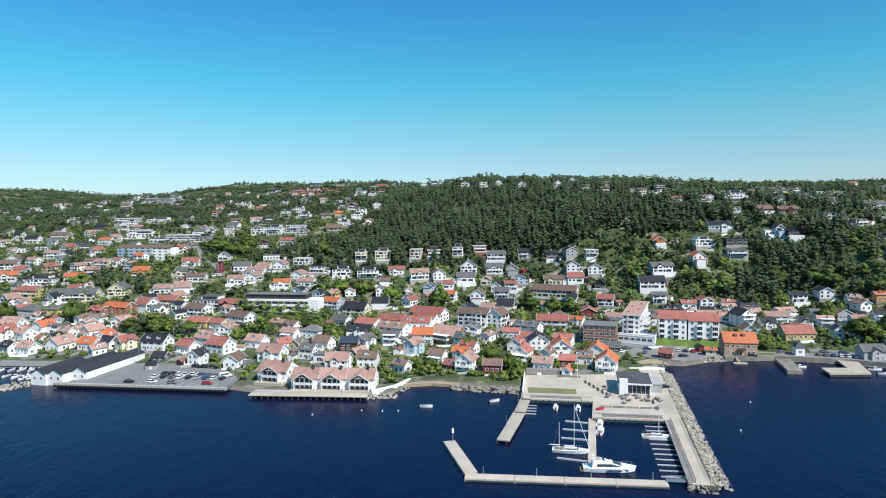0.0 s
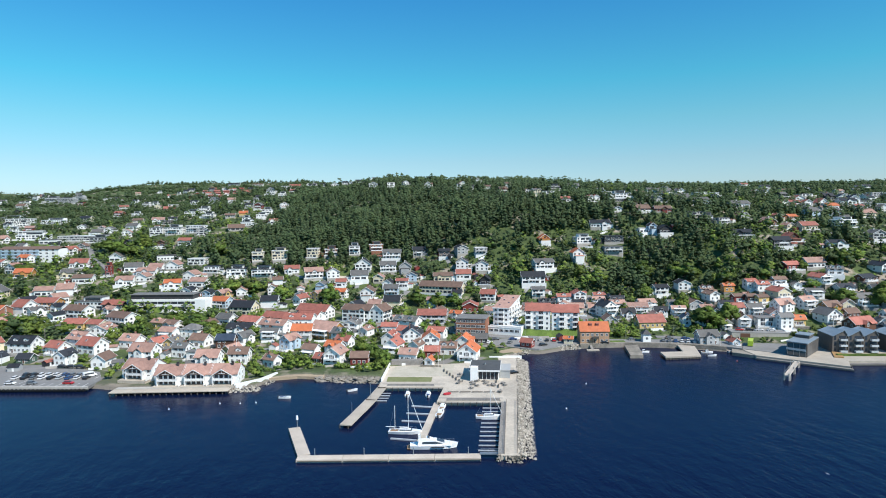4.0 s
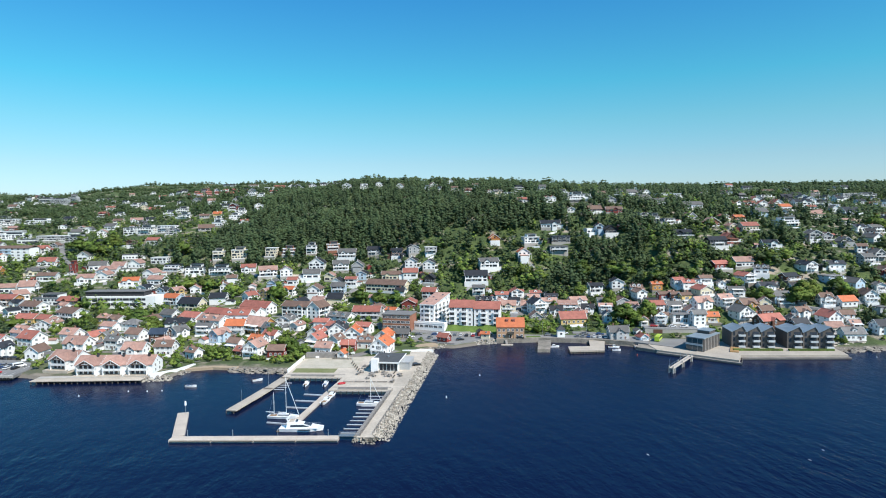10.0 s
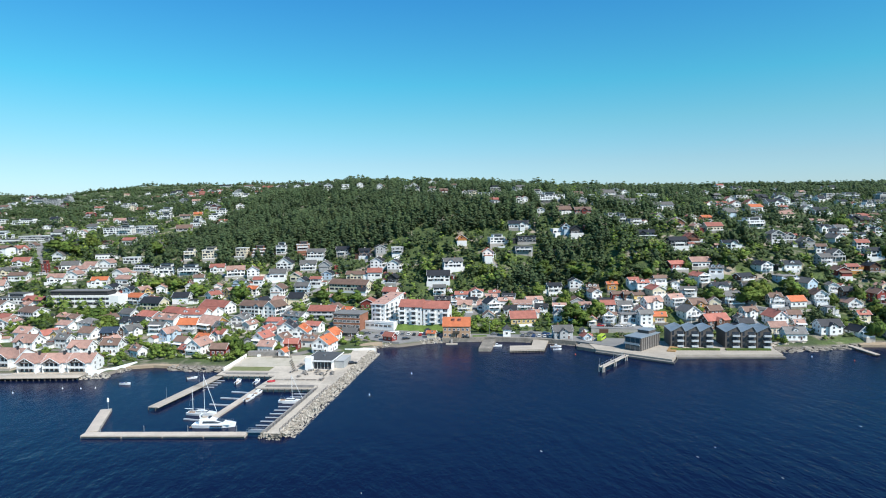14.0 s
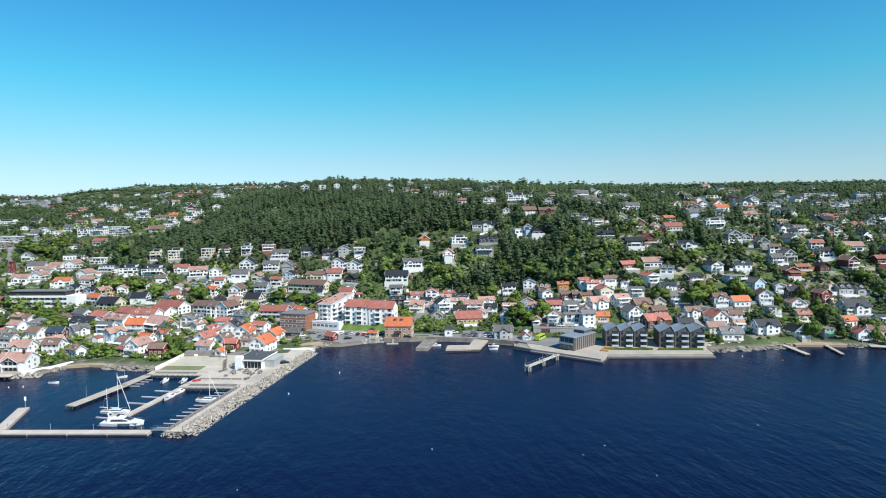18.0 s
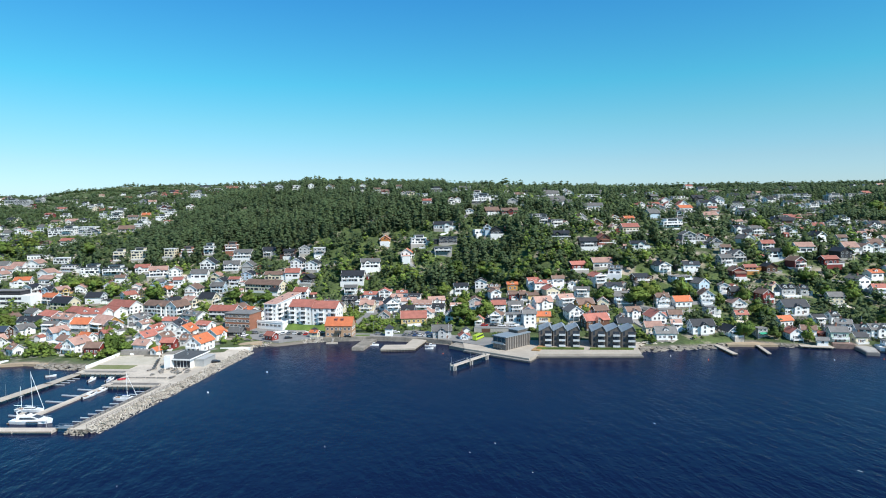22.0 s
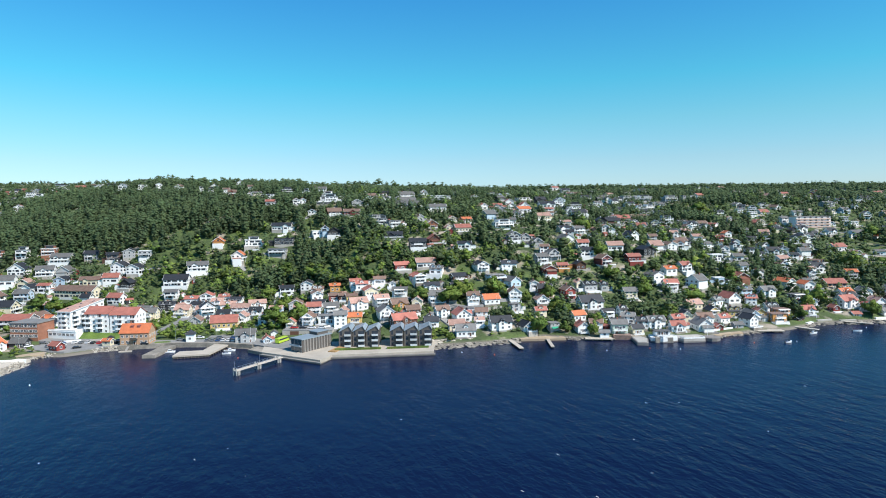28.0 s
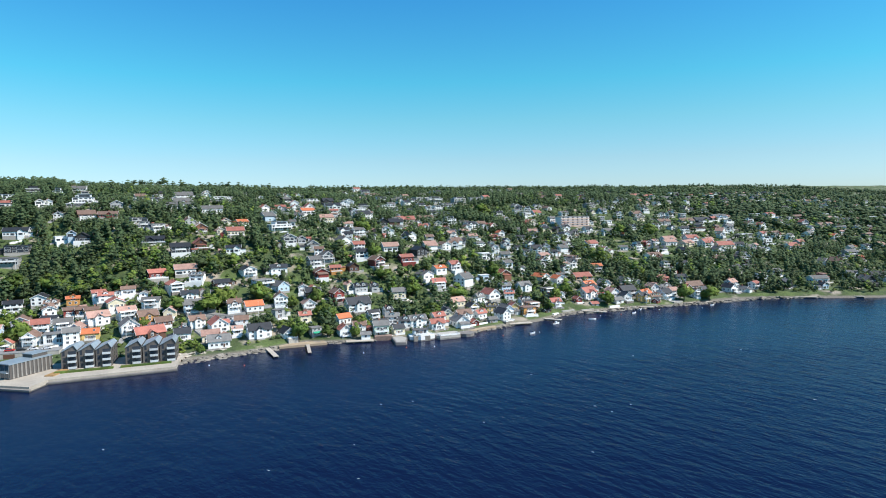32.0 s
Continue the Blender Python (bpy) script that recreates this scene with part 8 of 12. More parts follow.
house(418.3, 324.3, 97, 7.1, 5.7, 1.5, "C", "t")
house(154.4, 386.3, 67, 9.8, 7.3, 2, "W", "t", "v")
house(613.8, 260.2, -8, 13.5, 9.5, 2, "K", "k", "v")
house(-87.2, 347.9, -27, 10.7, 7.7, 1.5, "W", "t")
house(79.4, 346.4, 73, 8.2, 6.3, 1.5, "W", "o", "d")
house(105.9, 382.1, -27, 10.9, 8.3, 1.5, "W", "t", "wv")
house(-126.4, 356.5, 83, 12.5, 10.0, 2, "W", "t")
house(295.3, 350.5, 78, 6.5, 5.2, 1, "W", "g", "n")
house(132.1, 388.8, -23, 9.4, 7.2, 2, "b", "g", "xv")
house(165.5, 388.7, -13, 8.7, 6.5, 1.5, "W", "k", "v")
house(479.2, 328.2, 97, 12.5, 10.0, 1.5, "W", "g")
house(87.5, 360.3, -34, 9.7, 7.6, 1.5, "W", "k", "x")
house(-232.6, 396.7, 58, 9.7, 6.9, 1.5, "W", "b", "x")
house(558.4, 284.3, -4, 10.2, 7.3, 2, "K", "g", "fv")
house(231.5, 360.0, 87, 12.5, 10.0, 1.5, "G", "b", "n")
house(-221.9, 396.7, 73, 9.4, 7.4, 1.5, "W", "b", "d")
house(274.9, 355.1, -3, 8.7, 6.3, 2, "W", "r", "d")
house(340.5, 347.9, 9, 11.1, 8.0, 1, "B", "k")
house(206.1, 373.4, 4, 12.1, 8.7, 2, "W", "t")
house(118.9, 385.2, 53, 9.6, 6.9, 1.5, "W", "t", "wv")
house(-74.2, 348.6, -25, 12.2, 8.8, 2, "W", "g", "hn")
house(37.5, 345.3, -14, 9.5, 6.9, 1.5, "W", "r")
house(-192.6, 390.2, -34, 8.7, 6.3, 1.5, "W", "r")
house(-263.9, 400.5, 73, 8.5, 6.6, 2, "W", "t", "d")
house(15.2, 352.4, 74, 11.9, 9.5, 3, "W", "g")
house(-287.3, 402.8, 58, 9.5, 7.1, 2, "W", "t")
house(-47.8, 348.4, -7, 14.9, 9.5, 2, "W", "k")
house(704.3, 237.9, 87, 10.0, 8.0, 1.5, "W", "k")
house(179.0, 387.9, -5, 8.6, 6.9, 2, "W", "t", "xv")
house(287.3, 356.0, -8, 8.6, 6.4, 1.5, "W", "b", "wv")
house(714.1, 232.0, 91, 7.3, 5.8, 1, "W", "g")
house(145.2, 395.8, -5, 10.9, 7.8, 2, "K", "k", "D")
house(245.1, 362.7, 96, 9.8, 7.9, 2, "W", "b")
house(221.8, 366.4, -8, 8.7, 6.8, 2, "W", "g", "v")
house(191.4, 385.8, -15, 9.3, 6.8, 2, "W", "k", "v")
house(495.5, 335.1, 8, 10.7, 7.7, 1.5, "W", "o")
house(313.0, 353.2, 99, 12.2, 9.7, 2, "W", "r", "v")
house(511.3, 290.1, 90, 12.5, 10.0, 1.5, "W", "r", "x")
house(271.3, 361.8, 5, 8.2, 5.9, 2, "W", "r")
house(359.8, 358.1, 96, 12.5, 10.0, 2, "W", "k")
house(544.5, 295.0, 1, 10.9, 7.9, 2, "W", "g", "x")
house(-16.3, 361.4, -11, 18.2, 11.0, 2.5, "W", "r", "D")
house(257.7, 364.6, -3, 7.6, 5.5, 2, "O", "o", "d")
house(617.3, 332.9, 75, 7.7, 6.1, 2, "W", "k")
house(-29.0, 353.0, -28, 18.0, 10.5, 2, "W", "t", "D")
house(597.9, 284.1, 7, 11.9, 8.6, 1.5, "W", "o")
house(327.8, 358.4, -25, 9.9, 6.9, 2, "W", "g")
house(407.1, 347.2, 82, 12.5, 10.0, 1.5, "R", "b")
house(529.3, 298.0, -4, 8.9, 6.4, 2, "b", "g")
house(246.5, 371.3, -10, 8.4, 6.0, 2, "W", "b")
house(182.8, 397.0, -5, 8.5, 6.1, 1.5, "W", "r")
house(160.1, 404.1, -8, 10.5, 7.6, 1.5, "W", "r")
house(685.4, 257.4, -9, 15.7, 9.5, 1, "B", "b", "n")
house(48.5, 356.2, -33, 15.8, 9.5, 2, "W", "g")
house(-276.8, 414.7, -21, 16.5, 11.0, 3, "G", "g", "hs")
house(170.0, 402.9, 88, 11.2, 9.0, 2, "W", "r", "x")
house(381.0, 359.1, -10, 12.2, 8.8, 1.5, "W", "k")
house(-91.2, 367.3, -34, 10.9, 7.7, 1.5, "W", "b", "x")
house(-137.3, 374.9, -26, 10.5, 8.1, 1.5, "C", "r")
house(-231.3, 412.4, -23, 12.6, 9.1, 2, "n", "r")
house(-262.1, 415.6, -16, 10.8, 7.8, 3, "Y", "g", "h")
house(-70.4, 364.1, 58, 10.6, 7.8, 1.5, "W", "b")
house(-150.4, 378.8, -14, 14.5, 9.5, 1.5, "Y", "r")
house(-100.5, 372.5, -26, 8.9, 6.6, 1.5, "Y", "t", "d")
house(304.7, 370.3, 7, 11.6, 8.4, 1.5, "R", "r", "v")
house(-220.5, 417.9, -17, 20.4, 11.0, 2, "n", "o")
house(80.5, 371.6, -34, 8.0, 6.4, 2, "W", "o", "x")
house(-288.5, 422.7, 53, 9.5, 6.5, 1.5, "W", "r", "x")
house(627.2, 343.5, 5, 7.1, 5.5, 2, "W", "t")

# the houses high on the hill
far_house(-475.8, 671.8, 62, 10.5, 8.5, 2, "W", "t")
far_house(-430.2, 620.2, 62, 11.5, 9.0, 2, "W", "t")
far_house(-414.0, 661.2, 62, 12.5, 8.5, 2, "W", "g")
far_house(-381.3, 630.5, -25, 12.5, 9.0, 2, "C", "r")
far_house(-335.3, 599.3, 62, 10.5, 9.0, 2, "W", "r")
far_house(-369.5, 559.2, -25, 12.5, 9.0, 2, "W", "t")
far_house(-340.8, 534.5, 62, 10.5, 9.0, 2, "Y", "r")
far_house(-348.5, 566.7, -25, 10.5, 8.0, 2, "W", "g")
far_house(-317.0, 537.3, -25, 10.5, 8.0, 2, "W", "t")
far_house(-291.9, 557.3, -25, 10.5, 9.0, 2, "W", "r")
far_house(-326.6, 477.9, -25, 10.5, 8.0, 2, "W", "g")
far_house(-280.2, 481.1, -25, 12.5, 9.0, 1.5, "W", "r")
far_house(-268.2, 533.1, -25, 13.5, 8.0, 2, "W", "t")
far_house(-278.5, 569.9, -25, 12.5, 8.0, 2, "W", "o")
far_house(-309.4, 440.1, -25, 10.5, 8.0, 2, "W", "t")
far_house(-280.2, 445.1, 62, 10.5, 9.0, 2, "W", "k")
far_house(-529.2, 758.2, -25, 12.5, 8.5, 1.5, "W", "g")
far_house(-522.3, 792.0, -25, 10.5, 9.0, 1.5, "W", "t")
far_house(-464.5, 756.4, -25, 12.5, 8.0, 2, "W", "k")
far_house(-415.1, 729.7, -25, 10.5, 8.0, 2, "W", "t")
far_house(-361.7, 684.6, 62, 11.5, 9.0, 2, "W", "t")
far_house(-318.6, 641.2, -25, 10.5, 9.0, 1.5, "W", "g")
far_house(-271.5, 589.1, 62, 10.5, 9.0, 2, "W", "t")
far_house(-251.8, 593.5, 62, 10.5, 8.5, 2, "W", "r")
far_house(773.8, 204.1, -12, 7.6, 5.5, 1.5, "b", "k")
far_house(476.0, 351.8, -2, 11.0, 7.9, 1.5, "R", "r", "n")
far_house(419.6, 352.4, -8, 8.4, 6.0, 1, "O", "r")
far_house(144.6, 415.1, -7, 9.5, 6.9, 2, "W", "g")
far_house(-194.9, 418.8, 53, 8.4, 6.0, 1.5, "W", "g", "d")
far_house(92.9, 399.0, 81, 12.5, 10.0, 1.5, "R", "r", "x")
far_house(322.1, 372.0, 0, 14.3, 9.5, 1.5, "W", "t")
far_house(64.6, 367.5, -13, 18.5, 11.0, 2, "G", "r", "n")
far_house(432.3, 350.3, 85, 10.0, 8.0, 1.5, "B", "k", "x")
far_house(585.9, 305.1, 84, 10.4, 8.3, 1.5, "W", "o")
far_house(451.4, 351.0, 12, 10.9, 7.9, 2, "R", "b", "x")
far_house(571.6, 308.7, 99, 12.2, 9.8, 2, "W", "o")
far_house(-127.2, 385.8, -32, 17.6, 11.0, 2, "W", "b")
far_house(637.2, 348.4, -8, 10.6, 8.1, 2, "W", "k")
far_house(19.0, 377.7, -25, 20.0, 11.0, 3, "W", "b")
far_house(32.5, 373.0, 62, 13.0, 9.5, 3, "W", "b", "n")
far_house(611.8, 356.0, -8, 8.4, 6.4, 2, "W", "b")
far_house(-204.7, 425.2, 63, 12.5, 10.0, 2, "W", "r")
far_house(647.9, 283.1, 92, 6.7, 5.3, 1, "G", "k")
far_house(408.8, 365.0, 7, 10.5, 7.6, 2, "G", "g", "D")
far_house(108.5, 413.7, -23, 10.7, 7.7, 2, "W", "r")
far_house(-62.5, 377.5, -30, 10.7, 8.3, 1.5, "W", "g", "x")
far_house(239.7, 390.0, 82, 11.3, 9.1, 2, "W", "k")
far_house(505.4, 316.2, 110, 12.5, 10.0, 2, "W", "g", "x")
far_house(674.3, 280.0, 2, 12.5, 9.0, 1.5, "R", "r", "v")
house(-31.0, 374.0, -30, 17.0, 11.0, 2, "C", "r", "n")
house(-11.5, 376.0, -28, 16.0, 11.0, 2, "W", "r", "n")
far_house(225.4, 394.0, 2, 10.8, 7.8, 2, "W", "k", "x")
far_house(-296.8, 434.5, 73, 7.9, 6.1, 1.5, "W", "t")
far_house(493.6, 363.4, 92, 12.5, 10.0, 2, "K", "k")
far_house(-9.6, 391.1, -31, 23.8, 11.0, 2, "W", "r", "D")
far_house(547.1, 324.6, -5, 10.9, 7.9, 1.5, "n", "r")
far_house(69.7, 382.3, -30, 11.0, 8.5, 1.5, "W", "b", "d")
far_house(527.9, 323.4, -6, 7.9, 5.7, 1.5, "b", "g", "fn")
far_house(418.4, 367.8, 5, 10.0, 7.2, 2, "G", "g", "D")
far_house(-174.9, 404.2, 58, 8.6, 6.4, 1.5, "W", "k")
far_house(585.6, 374.8, -15, 8.9, 6.2, 1.5, "W", "g")
far_house(645.9, 360.4, 5, 10.3, 7.2, 1.5, "W", "k")
house(-45.0, 366.0, -32, 15.0, 10.5, 2, "W", "r", "n")
far_house(-194.4, 435.5, -12, 16.6, 11.0, 2, "O", "r", "h")
far_house(145.4, 433.7, -6, 17.8, 11.0, 2, "W", "k", "x")
far_house(445.7, 366.9, -5, 10.7, 7.7, 2, "W", "k", "D")
far_house(614.0, 309.3, -10, 16.3, 11.0, 1, "O", "r", "n")
far_house(599.1, 317.9, 82, 6.9, 5.5, 1, "b", "g")
far_house(359.3, 398.8, -12, 11.2, 8.1, 1.5, "W", "k", "n")
far_house(-164.3, 411.7, -23, 16.3, 11.0, 2, "W", "b")
far_house(-143.0, 410.3, -34, 9.3, 6.8, 2, "W", "t")
far_house(-213.6, 445.5, 53, 10.4, 7.6, 1.5, "W", "k", "x")
far_house(417.6, 380.5, -15, 7.3, 5.1, 2, "W", "b")
far_house(476.0, 379.4, -7, 13.7, 9.5, 1.5, "W", "t", "x")
far_house(-269.0, 450.4, 4, 34.0, 11.0, 2, "C", "g")
far_house(509.9, 338.1, 10, 9.4, 6.8, 2, "W", "r")
far_house(572.2, 335.9, -0, 7.6, 5.5, 1.5, "W", "g")
far_house(110.5, 437.1, -18, 8.7, 6.3, 1.5, "K", "k")
far_house(-195.0, 449.4, 58, 10.5, 8.2, 1.5, "W", "t")
far_house(-182.7, 426.7, -26, 10.0, 7.1, 1.5, "W", "k", "x")
far_house(644.0, 379.4, -15, 8.1, 6.4, 2, "W", "k")
far_house(450.9, 383.5, -8, 9.7, 6.6, 2, "W", "r")
far_house(15.9, 410.3, 58, 10.5, 7.7, 1.5, "b", "k", "d")
far_house(-309.9, 462.3, -11, 19.7, 11.0, 2, "Y", "r")
far_house(157.9, 451.4, 6, 16.5, 11.0, 2, "W", "g", "v")
far_house(-57.8, 407.2, -20, 16.7, 11.0, 2, "C", "k")
far_house(548.1, 400.3, -25, 9.2, 6.7, 2, "W", "b")
far_house(87.2, 421.6, 73, 7.7, 5.5, 1.5, "W", "k", "d")
far_house(589.6, 397.6, 75, 8.7, 6.8, 2, "W", "g")
far_house(29.3, 408.0, 73, 10.7, 7.4, 2, "C", "t", "x")
far_house(324.8, 410.8, -4, 14.3, 9.5, 2, "K", "k")
far_house(-146.8, 425.9, -12, 15.6, 9.5, 2, "B", "r", "x")
far_house(-243.7, 463.2, 2, 14.1, 9.5, 2, "C", "g")
far_house(619.7, 389.3, 5, 7.1, 5.0, 2, "W", "k")
far_house(68.7, 410.8, 73, 8.3, 5.7, 2, "b", "t", "d")
far_house(707.0, 377.9, 5, 8.8, 6.2, 1.5, "G", "t")
far_house(-279.5, 468.2, -4, 7.6, 5.4, 2, "W", "r", "d")
far_house(41.0, 412.3, 77, 12.5, 10.0, 2, "C", "k")
far_house(418.9, 399.3, -5, 11.4, 8.2, 1, "G", "g", "h")
far_house(570.7, 352.1, 12, 10.1, 7.3, 1.5, "b", "g")
far_house(-196.9, 466.0, 100, 12.5, 10.0, 2, "W", "t")
far_house(634.1, 392.5, -15, 11.0, 8.4, 2, "W", "k")
far_house(-164.8, 435.4, -11, 23.2, 11.0, 2, "W", "g", "f")
far_house(-212.5, 467.5, 6, 12.8, 9.2, 1.5, "W", "t")
far_house(666.1, 391.5, 80, 10.9, 7.7, 2, "W", "g")
far_house(339.4, 419.6, 2, 11.0, 7.9, 1.5, "B", "r")
far_house(-63.4, 421.5, -30, 10.3, 7.2, 1.5, "C", "r", "x")
far_house(96.1, 452.1, -4, 11.7, 8.4, 1.5, "W", "r")
far_house(111.5, 457.7, 80, 12.5, 10.0, 2, "W", "k")
far_house(187.7, 458.1, 85, 12.5, 10.0, 2, "W", "o")
far_house(529.7, 411.5, -8, 7.5, 5.9, 2, "G", "b")
far_house(-43.6, 422.7, 88, 12.5, 10.0, 2, "W", "k")
far_house(619.4, 402.3, -15, 8.3, 6.0, 2, "W", "k")
far_house(652.2, 399.2, -25, 8.3, 6.4, 1.5, "W", "g")
far_house(405.6, 415.6, -3, 12.5, 9.0, 2, "G", "g", "v")
far_house(-77.1, 428.0, -26, 13.1, 9.4, 2, "b", "o", "h")
far_house(-11.5, 435.9, 53, 9.1, 6.6, 2, "Y", "t")
far_house(414.9, 413.4, -9, 8.1, 5.8, 1.5, "G", "b")
far_house(866.8, 206.2, 101, 11.9, 9.5, 1.5, "W", "g")
far_house(447.2, 405.8, 97, 12.5, 10.0, 1.5, "W", "g")
far_house(598.5, 415.8, 75, 7.4, 5.0, 2, "W", "k")
far_house(4.6, 437.1, -26, 8.9, 6.4, 2, "W", "o", "d")
far_house(560.0, 368.3, 3, 14.3, 9.5, 2, "W", "g", "f")
far_house(78.0, 434.3, -27, 34.0, 11.0, 2, "C", "b", "n")
far_house(571.5, 423.5, -25, 7.2, 5.0, 2, "G", "k")
far_house(23.8, 434.6, 80, 12.5, 10.0, 2, "W", "b")
far_house(-23.6, 430.7, 53, 9.6, 7.3, 1.5, "W", "r")
far_house(311.3, 436.8, -13, 13.6, 9.5, 1, "K", "k")
far_house(476.9, 417.8, -8, 7.3, 5.4, 2, "W", "k")
far_house(97.9, 468.8, 80, 12.5, 10.0, 2, "W", "k")
far_house(370.0, 443.1, -1, 14.6, 9.5, 1.5, "C", "r", "x")
far_house(616.7, 417.2, -8, 8.2, 5.9, 2, "W", "k")
far_house(-322.7, 495.8, 7, 22.7, 11.0, 2, "W", "k", "f")
far_house(684.4, 339.3, -12, 12.4, 8.9, 1.5, "R", "b")
far_house(41.0, 439.0, -12, 10.7, 7.7, 2, "b", "g", "v")
far_house(458.2, 421.6, -25, 7.3, 5.1, 2, "W", "k")
far_house(870.3, 219.2, 7, 11.0, 7.9, 1.5, "W", "k")
far_house(-92.0, 450.3, 75, 7.8, 6.2, 2, "b", "k", "d")
far_house(-25.3, 440.7, 73, 7.6, 5.2, 1.5, "W", "g")
far_house(114.3, 480.2, 2, 10.2, 7.4, 2, "G", "k", "f")
far_house(218.3, 462.7, -8, 16.1, 11.0, 2, "G", "g", "f")
far_house(500.0, 429.1, 80, 8.3, 5.7, 2, "W", "k")
far_house(-81.3, 448.3, 58, 9.7, 7.1, 2, "Y", "t", "x")
far_house(-298.8, 501.7, 12, 15.3, 9.5, 2, "W", "o")
far_house(198.1, 477.5, 8, 14.5, 9.5, 2, "W", "g", "f")
far_house(514.8, 384.4, 87, 12.5, 10.0, 1.5, "W", "t")
far_house(360.5, 452.4, 93, 9.2, 7.4, 1, "C", "t")
far_house(-107.6, 456.6, 75, 10.4, 8.2, 2, "W", "k")
far_house(169.6, 490.7, -2, 11.2, 8.1, 1, "O", "o", "v")
far_house(-198.3, 497.3, 1, 15.2, 9.5, 1.5, "W", "b")
far_house(-355.7, 507.6, 11, 13.9, 9.5, 2, "W", "o")
far_house(-11.0, 458.6, 75, 9.9, 6.9, 1.5, "b", "g")
far_house(471.1, 433.1, 5, 10.6, 7.5, 2, "W", "g")
far_house(81.0, 455.4, -5, 15.3, 9.5, 1.5, "C", "b")
far_house(571.1, 443.0, -15, 7.8, 6.1, 2, "W", "t")
far_house(-46.8, 453.1, 95, 9.6, 6.6, 2, "W", "b", "x")
far_house(534.2, 393.5, 91, 11.7, 9.4, 2, "W", "b")
far_house(-69.4, 454.9, 95, 9.1, 6.9, 1.5, "W", "t")
far_house(3.4, 461.5, -8, 8.2, 5.6, 1.5, "W", "r", "d")
far_house(457.9, 434.1, 5, 10.6, 7.8, 1.5, "W", "k")
far_house(685.7, 425.4, -15, 10.5, 7.6, 1.5, "W", "k")
far_house(346.0, 457.3, -1, 12.6, 9.1, 1.5, "n", "t")
far_house(-26.1, 452.9, 95, 7.7, 5.5, 1.5, "W", "t")
far_house(627.5, 431.3, 80, 9.8, 6.7, 1.5, "W", "k")
far_house(500.0, 440.0, 75, 8.7, 6.0, 2, "W", "r")
far_house(99.9, 491.2, 97, 11.7, 9.4, 2, "G", "k")
far_house(39.0, 455.9, 75, 10.4, 7.2, 1.5, "W", "k", "d")
far_house(624.4, 370.4, 6, 12.5, 9.0, 2, "W", "t", "x")
far_house(49.7, 455.5, -12, 9.3, 6.8, 2, "W", "r")
far_house(264.7, 470.8, -5, 12.2, 8.7, 1.5, "K", "k")
far_house(223.6, 476.2, -7, 17.3, 11.0, 2, "K", "k", "f")
far_house(599.4, 448.4, 75, 10.6, 7.7, 2, "W", "t")
far_house(618.4, 378.1, -13, 10.1, 7.3, 1.5, "W", "g")
far_house(408.1, 452.3, 13, 20.5, 11.0, 2, "W", "g", "fv")
far_house(483.9, 446.7, 75, 8.3, 6.5, 2, "W", "t")
far_house(-124.7, 476.3, 7, 12.3, 8.9, 1.5, "W", "o")
far_house(-216.8, 514.6, 8, 11.8, 8.5, 1.5, "C", "g")
far_house(656.8, 370.9, 4, 15.4, 9.5, 1, "B", "b", "f")
far_house(257.6, 477.9, -3, 8.1, 5.8, 2, "b", "k")
far_house(-4.3, 477.6, 100, 12.5, 10.0, 2, "W", "b")
far_house(32.1, 467.3, -12, 9.1, 7.1, 1.5, "C", "t", "d")
far_house(-105.4, 477.7, -13, 13.1, 9.4, 1.5, "W", "t")
far_house(250.7, 480.5, 11, 9.8, 7.0, 1.5, "W", "k", "f")
far_house(-254.4, 521.3, 3, 13.5, 9.5, 1.5, "O", "o")
far_house(17.0, 472.9, -1, 13.7, 9.5, 1.5, "W", "g", "v")
far_house(-163.0, 486.8, -1, 13.4, 9.5, 1.5, "W", "t")
far_house(-45.3, 469.7, 95, 8.6, 6.2, 2, "W", "b", "x")
far_house(-361.8, 530.7, 3, 12.1, 8.7, 1.5, "W", "r")
far_house(57.8, 465.8, 80, 10.7, 8.5, 2, "b", "k", "x")
far_house(556.1, 411.6, 92, 12.2, 9.8, 2, "W", "b")
far_house(316.6, 474.5, 9, 11.5, 8.3, 2, "G", "g", "f")
far_house(370.4, 481.6, 1, 8.3, 6.0, 1, "C", "r")
far_house(510.9, 413.6, 99, 11.6, 9.3, 1.5, "W", "k")
far_house(-151.2, 492.2, 80, 10.8, 8.6, 1.5, "W", "t")
far_house(307.7, 480.9, -4, 8.8, 6.3, 2, "G", "g", "f")
far_house(582.1, 412.3, 10, 10.4, 7.5, 1.5, "W", "g")
far_house(-19.3, 481.5, 12, 14.7, 9.5, 2, "W", "t")
far_house(676.0, 452.1, -25, 10.7, 8.0, 1.5, "W", "k")
far_house(809.6, 291.8, 1, 10.8, 7.8, 1.5, "B", "k")
far_house(-115.7, 494.7, 78, 12.5, 10.0, 1.5, "W", "t")
far_house(86.4, 496.3, -5, 9.8, 7.1, 2, "B", "k")
far_house(384.1, 482.5, 9, 10.0, 7.2, 1, "n", "o")
far_house(221.7, 501.7, -10, 18.2, 11.0, 1.5, "W", "k", "h")
far_house(342.0, 487.4, 97, 12.0, 9.6, 1, "G", "b")
far_house(475.9, 468.9, -8, 9.8, 7.5, 1.5, "W", "t")
far_house(19.9, 489.6, -6, 14.2, 9.5, 2, "W", "k", "v")
far_house(-152.2, 503.3, -6, 15.3, 9.5, 1.5, "W", "t")
far_house(-184.7, 510.6, -2, 4.5, 5.5, 3, "R", "r", "fn")
far_house(744.7, 346.9, 0, 13.1, 9.4, 1.5, "B", "b", "n")
